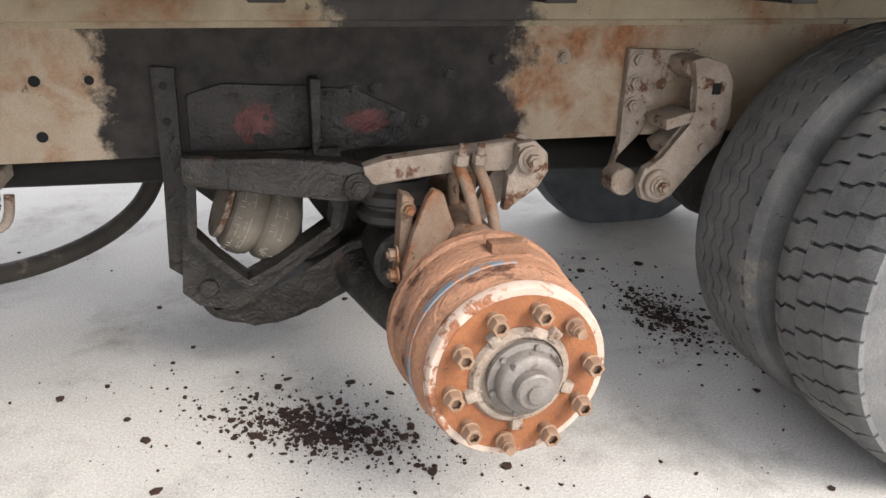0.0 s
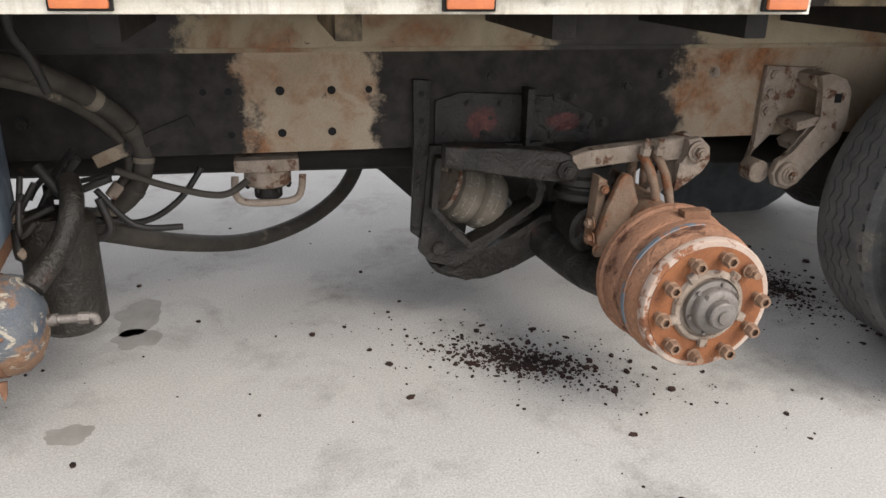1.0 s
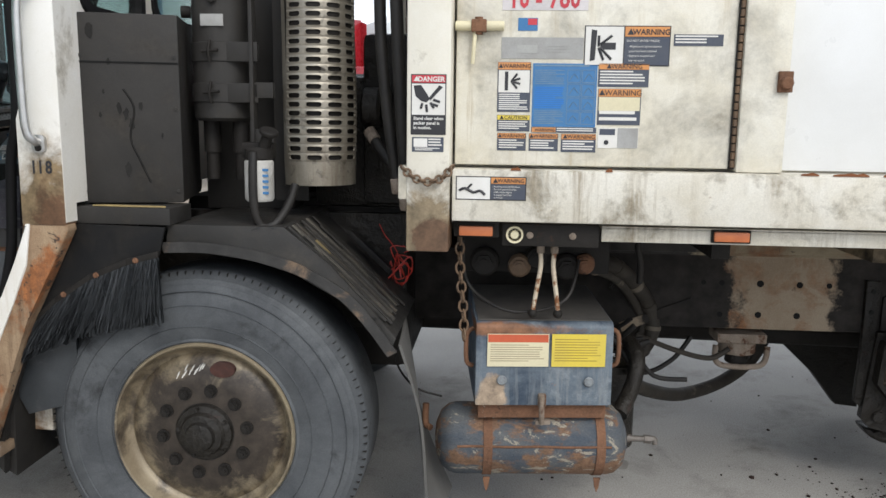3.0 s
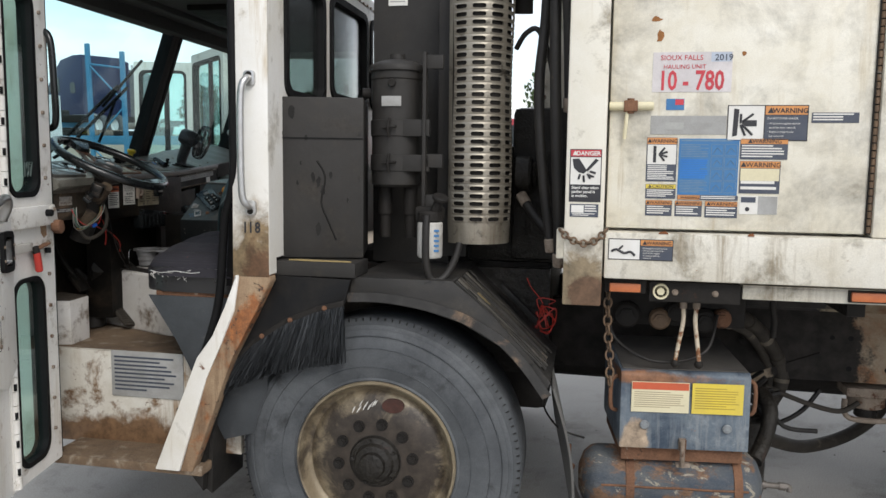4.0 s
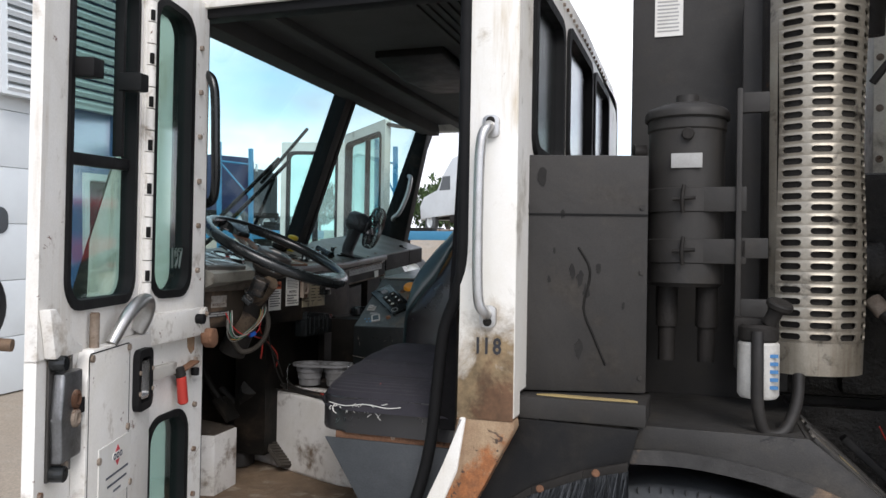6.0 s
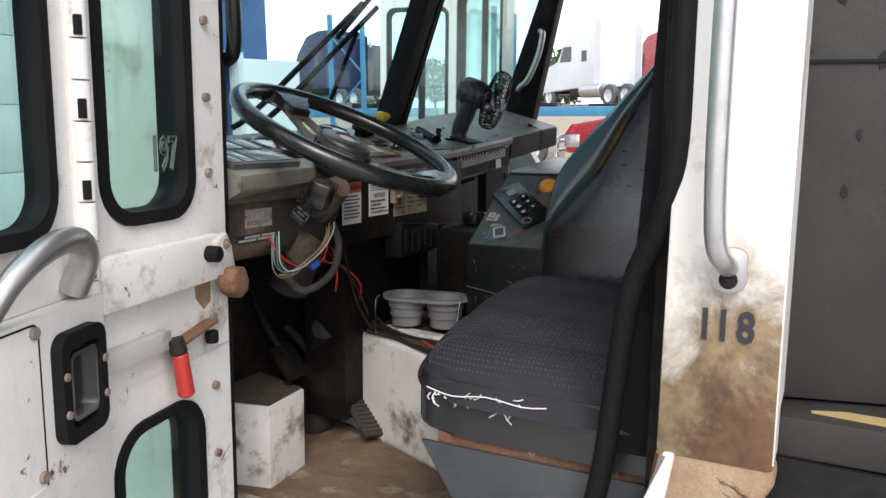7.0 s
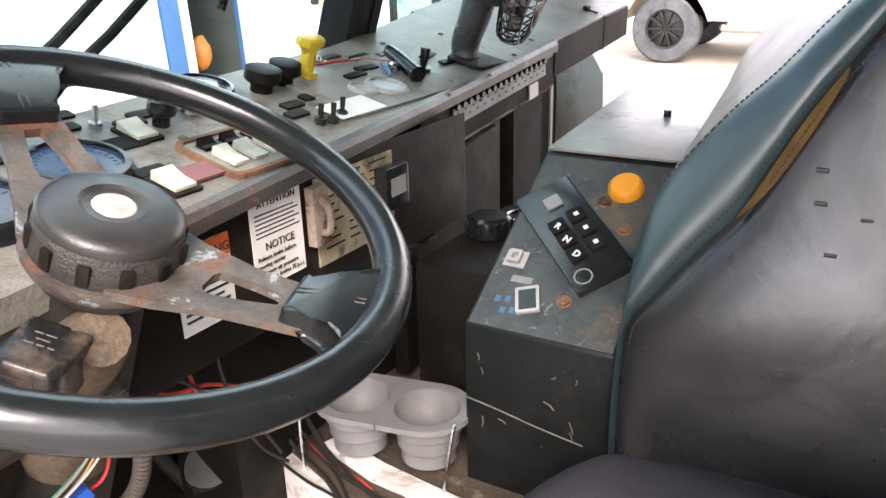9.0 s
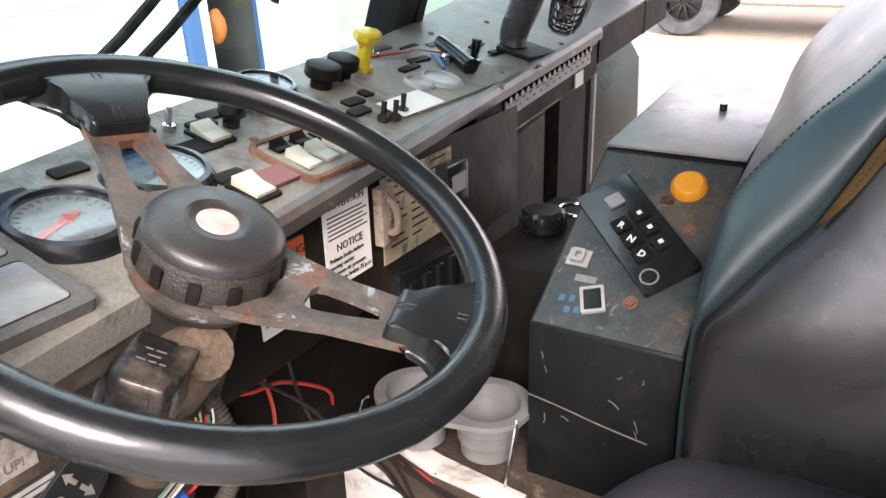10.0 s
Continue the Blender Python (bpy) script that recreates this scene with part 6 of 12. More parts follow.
    s = sticker(body, -1.341, -1.146, 1.505, 1.521, y, NAVY, "warning_strip")
    patchq(s, -1.339, -1.268, 1.506, 1.520, y, STICKORANGE)
    lettering(s, "WARNING", -1.30, 1.5085, 0.0125, y - 0.001, INK, "CENTER")
    bars(s, -1.264, -1.15, 1.507, 1.519, y, 2, 33)
    warn(-1.147, -0.999, 1.642, 1.711, 0.26, 5, 41)
    s = warn(-1.145, -1.018, 1.530, 1.637, 0.22, 4, 42)
    patchq(s, -1.142, -1.021, 1.572, 1.612, y, CREAM)
    warn(-1.445, -1.346, 1.507, 1.556, 0.3, 4, 43, "CAUTION", STICKYEL)
    warn(-1.443, -1.356, 1.449, 1.502, 0.3, 4, 44)
    warn(-1.347, -1.259, 1.449, 1.502, 0.3, 4, 45)
    warn(-1.250, -1.146, 1.447, 1.502, 0.3, 4, 46)
    s = sticker(body, -1.140, -1.021, 1.461, 1.522, y, PAPER, "notice_sticker", "small pale notice sticker")
    patchq(s, -1.082, -1.022, 1.462, 1.521, y, GREYPLATE)
    bars(s, -1.08, -1.024, 1.465, 1.505, y, 4, 47)
    patchq(s, -1.136, -1.09, 1.50, 1.518, y + 0.0003, NAVY)
    bm = B()
    cyl(bm, (-1.115, y - 0.0032, 1.478), (-1.115, y - 0.001, 1.478), 0.007, seg=16)
    part("pictogram", bm, INK, s)
    # rail sticker
    y = 1.335
    s = sticker(body, -1.563, -1.352, 1.302, 1.373, y, INK, "warning_sticker", "drive shaft warning sticker on the rail")
    patchq(s, -1.560, -1.46, 1.305, 1.370, y, PAPER)
    patchq(s, -1.457, -1.355, 1.352, 1.370, y, STICKORANGE)
    patchq(s, -1.457, -1.355, 1.305, 1.350, y, NAVY)
    lettering(s, "WARNING", -1.398, 1.3555, 0.0165, y - 0.001, INK, "CENTER", 0.0002)
    bm = B()
    prism(bm, [(-1.452, 1.3545), (-1.436, 1.3545), (-1.444, 1.368)], "y", y - 0.0034, y - 0.002)
    tube(bm, [(-1.552, y - 0.0026, 1.33), (-1.535, y - 0.0026, 1.337), (-1.51, y - 0.0026, 1.325), (-1.49, y - 0.0026, 1.33), (-1.475, y - 0.0026, 1.318)], 0.0045, seg=6, n=3)
    tube(bm, [(-1.53, y - 0.0026, 1.335), (-1.515, y - 0.0026, 1.35)], 0.0035, seg=6, n=1)
    part("pictogram", bm, INK, s)
    for k, tx in enumerate(("- Rotating drive shaft below.", "- Do not approach drive", "  shaft unless engine", "  is stopped and key", "  removed.")):
        lettering(s, tx, -1.453, 1.341 - k * 0.0082, 0.0072, y - 0.001, PAPER)


stickers()


def link_chain(name, pts, n, r, wire, material, label):
    """A chain of oval links along the line."""
    t = thing(name, pts[0], label, "chain")
    line = smooth(pts, 12)
    seg = [0.0]
    for a, b in zip(line, line[1:]):
        seg.append(seg[-1] + (b - a).length)
    total = seg[-1]
    def at(s):
        for i in range(len(line) - 1):
            if seg[i + 1] >= s:
                return line[i].lerp(line[i + 1], (s - seg[i]) / max(1e-9, seg[i + 1] - seg[i]))
        return line[-1]
    half = total / n / 2 * 1.28
    for k in range(n):
        c = at(total * (k + 0.5) / n)
        d = (at(min(total, total * (k + 1) / n)) - at(total * k / n)).normalized()
        side = d.cross(Vector((0, 1, 0))).normalized()
        up = Vector((0, 1, 0))
        s = (side + up * 0.35).normalized() if k % 2 else (up - side * 0.35).normalized()
        pts_ = [c + d * half * math.cos(a) * (1.0 if abs(math.cos(a)) < 0.8 else 0.97) + s * r * math.sin(a) for a in (2 * math.pi * j / 14 for j in range(14))]
        bm = B()
        tube(bm, pts_, wire, seg=6, n=1, closed=True)
        part("link", bm, material, t)


link_chain("hanging_chain", [(-1.555, 1.46, 1.18), (-1.552, 1.47, 1.05), (-1.54, 1.48, 0.92), (-1.537, 1.48, 0.825)], 11, 0.014, 0.004, CHAINRUST, "rusty steel chain hanging below the body")
link_chain("door_chain", [(-1.725, 1.306, 1.40), (-1.69, 1.30, 1.37), (-1.645, 1.298, 1.356), (-1.60, 1.30, 1.37), (-1.57, 1.306, 1.405)], 11, 0.011, 0.0038, CHAINRUST, "rusty steel chain slung across the corner post")


def tool_box():
    ang = Matrix.Translation((-1.27, 1.5, 0)) @ Matrix.Rotation(radians(6), 4, "Z") @ Matrix.Translation((1.27, -1.5, 0))
    t = thing("battery_box", (-1.27, 1.7, 0.57), "chipped blue steel battery box with two labels and a latch", "box")
    bm = B()
    prism(bm, [(1.505, 0.872), (1.52, 0.885), (1.95, 0.915), (1.95, 0.60), (1.498, 0.60)], "x", -1.498, -1.04, 0.008, ang)
    part("lid", bm, BOXFRONT, t)
    bm = B()
    box(bm, -1.485, -1.05, 1.53, 1.95, 0.545, 0.605, 0.004, ang)
    part("body", bm, RUSTY, t)
    top = mat("dusty_black_lid", (0.06, 0.057, 0.053), (0.11, 0.10, 0.09), rough=0.7, scale=6, grain=0.2, bump=0.2, patch=(0.16, 0.09, 0.05), patch_at=0.66, patch_scale=6)
    bm = B()
    prism(bm, [(1.522, 0.887), (1.94, 0.9165), (1.94, 0.919), (1.522, 0.890)], "x", -1.49, -1.048, 0, ang)
    part("lid_top", bm, top, t, "dusty black top of the lid")
    for x0, x1, m, lab, red in ((-1.46, -1.257, CREAM, "cream label with a red heading", True), (-1.247, -1.068, STICKYEL, "yellow label", False)):
        bm = B()
        box(bm, x0, x1, 1.4955, 1.4975, 0.737, 0.848, 0, ang)
        s = part("label", bm, m, t, lab)
        if red:
            bm = B()
            box(bm, x0 + 0.002, x1 - 0.002, 1.4945, 1.4958, 0.82, 0.846, 0, ang)
            part("heading", bm, mat("label_red", (0.62, 0.12, 0.05), rough=0.5, bump=0), s)
        bm = lines(B(), x0 + 0.01, x1 - 0.012, 0.75, 0.812 if red else 0.832, 1.4955, 8 if red else 9, 61, 0.35)
        bm.transform(ang)
        part("print", bm, mat("label_print", (0.40, 0.33, 0.22) if red else (0.45, 0.33, 0.05), rough=0.6, bump=0), s)
    bm = B()
    box(bm, -1.288, -1.262, 1.478, 1.50, 0.60, 0.645, 0.004, ang)
    tube(bm, [(-1.275, 1.475, 0.64), (-1.275, 1.465, 0.59), (-1.272, 1.48, 0.545)], 0.009, n=4)
    box(bm, -1.295, -1.245, 1.48, 1.50, 0.54, 0.555, 0.003, ang)
    part("latch", bm, CAST, t)
    spot = mat("bare_paint_spot", (0.26, 0.28, 0.29), (0.12, 0.13, 0.14), rough=0.6, scale=60, bump=0.1)
    for x, z in ((-1.41, 0.69), (-1.12, 0.685)):
        bm = B()
        cyl(bm, (x, 1.497, z), (x, 1.491, z), 0.017, seg=20, bev=0.003)
        bm.transform(ang)
        part("rivet", bm, spot, t)
    for x in (-1.503, -1.035):
        bm = B()
        tube(bm, [(x, 1.56, 0.85), (x + (0.022 if x > -1.2 else -0.022), 1.55, 0.83), (x + (0.022 if x > -1.2 else -0.022), 1.55, 0.74), (x, 1.56, 0.72)], 0.008, n=4)
        bm.transform(ang)
        part("handle", bm, RUSTY, t)
    # air tank below
    ang2 = Matrix.Translation((-1.3, 1.63, 0)) @ Matrix.Rotation(radians(5), 4, "Z") @ Matrix.Translation((1.3, -1.63, 0))
    t = thing("air_tank", (-1.3, 1.63, 0.3), "rusty blue-painted steel air tank held by two straps", "tank")
    bm = B()
    lathe(bm, [(0, 0), (0.05, 0.004), (0.095, 0.022), (0.118, 0.05), (0.124, 0.075), (0.124, 0.60), (0.118, 0.625), (0.095, 0.652), (0.05, 0.67), (0, 0.674)], (-1.64, 1.63, 0.432), (1, 0, 0), 48)
    bm.transform(ang2)
    part("tank_shell", bm, TANKMAT, t)
    bm = B()
    tube(bm, [(x, 1.63 - 0.1242 * math.cos(radians(8)), 0.432 + 0.1242 * math.sin(radians(8)) + 0.001 * math.sin(x * 90)) for x in (-1.565 + 0.0525 * k for k in range(11))], 0.0045, seg=6, n=3)
    bm.transform(ang2)
    part("weld_seam", bm, RUSTY, t)
    for x in (-1.475, -1.09):
        bm = B()
        lathe(bm, [(0.124, 0), (0.128, 0.0), (0.128, 0.03), (0.124, 0.03)], (x, 1.63, 0.432), (1, 0, 0), 48)
        prism(bm, [(x + 0.003, 0.315), (x + 0.027, 0.315), (x + 0.022, 0.28), (x + 0.015, 0.262), (x + 0.008, 0.282)], "y", 1.555, 1.563)
        bm.transform(ang2)
        part("strap", bm, RUSTY, t, "rusty steel strap")
    bm = B()
    cyl(bm, (-0.975, 1.66, 0.432), (-0.945, 1.66, 0.432), 0.016, seg=12)
    cyl(bm, (-0.95, 1.66, 0.432), (-0.90, 1.665, 0.43), 0.011, seg=12)
    cyl(bm, (-0.90, 1.665, 0.43), (-0.875, 1.668, 0.428), 0.015, seg=6)
    tube(bm, [(-0.88, 1.668, 0.43), (-0.862, 1.67, 0.428), (-0.858, 1.67, 0.41)], 0.011, n=3)
    part("fitting", bm, HUBGREY, t, "bare steel fitting")
    bm = B()
    tube(bm, [(-1.66, 1.66, 0.44), (-1.68, 1.68, 0.45), (-1.68, 1.69, 0.52)], 0.012, n=3)
    part("elbow", bm, RUSTY, t)
    b = B()
    tube(b, [(-0.99, 1.66, 0.52), (-0.93, 1.76, 0.60), (-0.91, 1.82, 0.68), (-0.93, 1.9, 0.72)], 0.03, n=4)
    t = thing("secondary_tank", (-0.99, 1.95, 0.28), "greasy black vessel behind the air tank", "tank")
    part("pipe", b, GREASE, t)
    b = B()
    cyl(b, (-0.99, 1.95, 0.28), (-0.99, 1.95, 0.62), 0.10, seg=24, bev=0.02)
    part("vessel", b, GREASE, t)


tool_box()


def hoses():
    def hose(pts, r, m, name, label, n=7):
        if r < 0.015:
            b = B()
            tube(b, pts, r, seg=12, n=n)
            return solo(name, b, m, label, "hose")
        t = thing(name, pts[-1], label, "hose")
        b = B()
        tube(b, pts, r, seg=14, n=n)
        part("tube", b, m, t)
        for p, q in ((pts[0], pts[1]), (pts[-1], pts[-2])):
            p, q = Vector(p), Vector(q)
            b = B()
            e = p + (q - p).normalized() * 0.05
            cyl(b, p, e, r * 1.22, seg=16, bev=0.003)
            part("end_fitting", b, CAST, t)
        if "tape" in label:
            path = smooth([Vector(p) for p in pts], 4)
            for i in range(3, len(path) - 2, 4):
                b = B()
                cyl(b, path[i], path[i] + (path[i + 1] - path[i]) * 0.7, r * 1.1, seg=14)
                part("tape_wrap", b, BELLOWS if i % 8 == 3 else HOSE, t)
    hose([(-1.18, 1.69, 1.05), (-1.06, 1.83, 1.04), (-0.968, 1.967, 0.985), (-0.87, 2.12, 0.885), (-0.80, 2.20, 0.778), (-0.785, 2.20, 0.682), (-0.83, 2.2, 0.59), (-0.91, 2.2, 0.535), (-1.02, 2.15, 0.51)], 0.030, HOSE, "bundled_hose", "dusty grey hose wrapped in tape, sagging from the body")
    hose([(-1.10, 1.80, 1.02), (-0.98, 1.98, 0.945), (-0.89, 2.14, 0.84), (-0.835, 2.21, 0.74), (-0.83, 2.21, 0.66), (-0.89, 2.2, 0.585)], 0.018, HOSE, "bundled_hose", "thinner dusty hose bound to the larger one")
    hose([(-0.01, 3.03, 0.66), (-0.035, 3.03, 0.48), (-0.12, 3.0, 0.33), (-0.29, 2.90, 0.24), (-0.52, 2.735, 0.226), (-0.74, 2.43, 0.345), (-0.93, 2.15, 0.495), (-1.1, 2.05, 0.56)], 0.032, HOSE, "sagging_hose", "thick dusty hose sagging below the frame")
    hose([(-0.62, 2.22, 0.66), (-0.70, 2.2, 0.56), (-0.82, 2.2, 0.50), (-1.0, 2.2, 0.53)], 0.010, DARKHOSE, "thin_hose", "thin black hose under the frame")
    hose([(-0.86, 2.15, 0.68), (-0.70, 2.15, 0.62), (-0.56, 2.15, 0.59), (-0.48, 2.16, 0.63)], 0.011, HOSE, "thin_hose", "thin dusty pipe to the valve")
    hose([(-1.55, 1.52, 1.15), (-1.53, 1.55, 1.0), (-1.42, 1.50, 0.93), (-1.30, 1.50, 0.925), (-1.20, 1.52, 0.97), (-1.16, 1.6, 1.08)], 0.006, DARKHOSE, "control_cable", "black control cable hanging in a loop")
    hose([(-0.94, 1.66, 1.19), (-0.95, 1.70, 1.12), (-0.93, 1.75, 1.05), (-0.92, 1.8, 0.97)], 0.012, DARKHOSE, "strap_hose", "black hose hanging from the body floor")
    hose([(-1.75, 1.62, 0.80), (-1.78, 1.62, 0.7), (-1.72, 1.64, 0.60), (-1.62, 1.66, 0.56)], 0.004, DARKHOSE, "wire", "thin black wire behind the front wheel")
    rnd = random.Random(8)
    for k in range(14):
        p0 = (-0.98 + rnd.uniform(-0.12, 0.1), 2.0 + rnd.uniform(-0.1, 0.15), 0.72 + rnd.uniform(-0.1, 0.1))
        p1 = (p0[0] + rnd.uniform(-0.1, 0.1), p0[1] + rnd.uniform(-0.1, 0.1), p0[2] - rnd.uniform(0.05, 0.14))
        p2 = (p1[0] + rnd.uniform(-0.08, 0.16), p1[1], p1[2] + rnd.uniform(-0.04, 0.06))
        hose([p0, p1, p2], rnd.uniform(0.006, 0.016), DARKHOSE, "tangled_hose", "tangled greasy hose behind the box", 5)
    # valve below the rail
    t = thing("relay_valve", (-0.40, 2.14, 0.62), "dusty cast valve bolted under the frame rail", "valve")
    b = B()
    box(b, -0.50, -0.30, 2.06, 2.2, 0.675, 0.715, 0.006)
    cyl(b, (-0.40, 2.13, 0.62), (-0.40, 2.13, 0.68), 0.075, seg=28, bev=0.008)
    part("valve_body", b, CAST, t)
    b = B()
    cyl(b, (-0.40, 2.13, 0.575), (-0.40, 2.13, 0.62), 0.045, seg=20, bev=0.006)
    for a in range(0, 360, 60):
        hexbolt(b, (-0.40 + 0.065 * math.cos(radians(a)), 2.13 + 0.065 * math.sin(radians(a)), 0.62), (0, 0, -1), 0.008, 0.012)
    part("valve_cover", b, DARKPART, t)
    b = B()
    tube(b, [(-0.50, 2.08, 0.66), (-0.50, 2.07, 0.60), (-0.46, 2.07, 0.575), (-0.34, 2.07, 0.575), (-0.30, 2.07, 0.60), (-0.29, 2.08, 0.66)], 0.012, n=3)
    part("valve_pipe", b, CAST, t)
    t.location += Vector((-0.02, 0.13, -0.03))
    t = thing("valve_bank", (-1.3, 1.75, 1.0), "rusty hydraulic valves under the body floor", "valve")
    for x, z, r, m in ((-1.48, 1.06, 0.05, DARKPART), (-1.36, 1.05, 0.04, CHAINRUST), (-1.20, 1.05, 0.045, DARKPART), (-1.30, 1.08, 0.04, DARKPART), (-1.14, 1.06, 0.035, RUSTY)):
        b = B()
        cyl(b, (x, 1.62, z), (x + 0.02, 1.8, z), r, seg=18, bev=0.008)
        hexbolt(b, (x, 1.62, z), (0, -1, 0), r * 0.6, 0.02)
        part("valve_spool", b, m, t)
    b = B()
    box(b, -1.56, -1.05, 1.66, 1.9, 1.02, 1.19, 0.01)
    part("valve_block", b, DARKPART, t)
    b = B()
    box(b, -0.93, -0.62, 2.182, 2.19, 0.735, 0.775, 0.002, Matrix.Translation((-0.78, 2.15, 0.755)) @ Matrix.Rotation(radians(-22), 4, "Y") @ Matrix.Translation((0.78, -2.15, -0.755)))
    solo("strap_bar", b, FRAME, "flat dusty steel bar bolted to the rail", "bar")


hoses()


def dirt():
    """Fallen debris and oil stains on the concrete."""
    rnd = random.Random(12)
    for name, cx, cy, sx, sy, tilt, n, lab in (("debris", 0.38, 1.99, 0.29, 0.12, -30, 2600, "scatter of black greasy crumbs on the concrete"), ("debris", 1.63, 2.38, 0.13, 0.26, 8, 1700, "scatter of black crumbs beside the rear tyre")):
        b = B()
        for k in range(n):
            g = 0.42 if k % 3 else 1.0
            u, w = rnd.gauss(0, sx * g), rnd.gauss(0, sy * g)
            a = radians(tilt)
            x, y = cx + u * math.cos(a) - w * math.sin(a), cy + u * math.sin(a) + w * math.cos(a)
            s = 0.0010 + 0.0075 * rnd.random() ** 4.5 * (1.3 if g < 1 else 0.8)
            if k % 48 == 0:
                s = rnd.uniform(0.007, 0.017)
            c = rnd.randint(5, 7)
            e, f0 = rnd.uniform(0.45, 1.0), rnd.uniform(0, 3.14)
            ring_ = [(s * rnd.uniform(0.6, 1.3) * math.cos(6.283 * i / c), e * s * rnd.uniform(0.6, 1.3) * math.sin(6.283 * i / c)) for i in range(c)]
            pts = [(x + p * math.cos(f0) - q * math.sin(f0), y + p * math.sin(f0) + q * math.cos(f0)) for p, q in ring_]
            prism(b, pts, "z", -0.001, 0.001 + s * rnd.uniform(0.2, 0.5))
        solo(name, b, SPECKLE, lab, "debris", kind="stuff", truck=False)
    b = B()
    for k in range(240):
        x, y = rnd.uniform(-2.2, 2.2), rnd.uniform(0.4, 3.6)
        s = 0.0015 + 0.009 * rnd.random() ** 5
        pts = [(x + s * rnd.uniform(0.6, 1.3) * math.cos(6.283 * i / 6), y + s * rnd.uniform(0.6, 1.3) * math.sin(6.283 * i / 6)) for i in range(6)]
        prism(b, pts, "z", -0.001, 0.001 + s * 0.4)
    solo("debris", b, SPECKLE, "loose black crumbs strewn on the concrete", "debris", kind="stuff", truck=False)
    for cx, cy, sx, sy, sd in ((-1.02, 1.83, 0.07, 0.045, 1), (-0.92, 2.55, 0.085, 0.13, 2), (-0.91, 2.37, 0.075, 0.075, 3), (-1.04, 1.48, 0.12, 0.06, 5)):
        b = B()
        pts = []
        for i in range(40):
            a = 6.283 * i / 40
            k = 1 + 0.45 * noise.noise(Vector((math.cos(a) * 1.6, math.sin(a) * 1.6, sd * 3.1)))
            pts.append((cx + sx * k * math.cos(a), cy + sy * k * math.sin(a)))
        prism(b, pts, "z", -0.003, 0.0012)
        solo("oil_stain", b, STAIN, "dark oil stain soaked into the concrete", "stain", truck=False)


dirt()


# ---- the cab ----
RAKE = Matrix(((1, 0, 0.23 / 0.64, -3.965 - 1.66 * 0.23 / 0.64), (0, 1, 0, 0), (0, 0, 1, 0), (0, 0, 0, 1)))
LINING = mat("cab_inner_paint", (0.60, 0.585, 0.55), (0.45, 0.42, 0.37), rough=0.5, scale=4, grain=0.1, bump=0.1, patch=(0.17, 0.10, 0.055), patch_at=0.60, patch_scale=6, patch_soft=0.06)
RUSTEDGE = mat("rusted_cab_corner", (0.40, 0.29, 0.18), (0.20, 0.11, 0.06), rough=0.75, scale=8, blotch=0.6, grain=0.25, bump=0.4, patch=(0.40, 0.15, 0.05), patch_at=0.53, patch_scale=6, patch_soft=0.04, extra=(0.06, 0.038, 0.026), extra_at=0.61, extra_scale=13, streak=(0.12, 0.06, 0.03), streak_at=0.52)


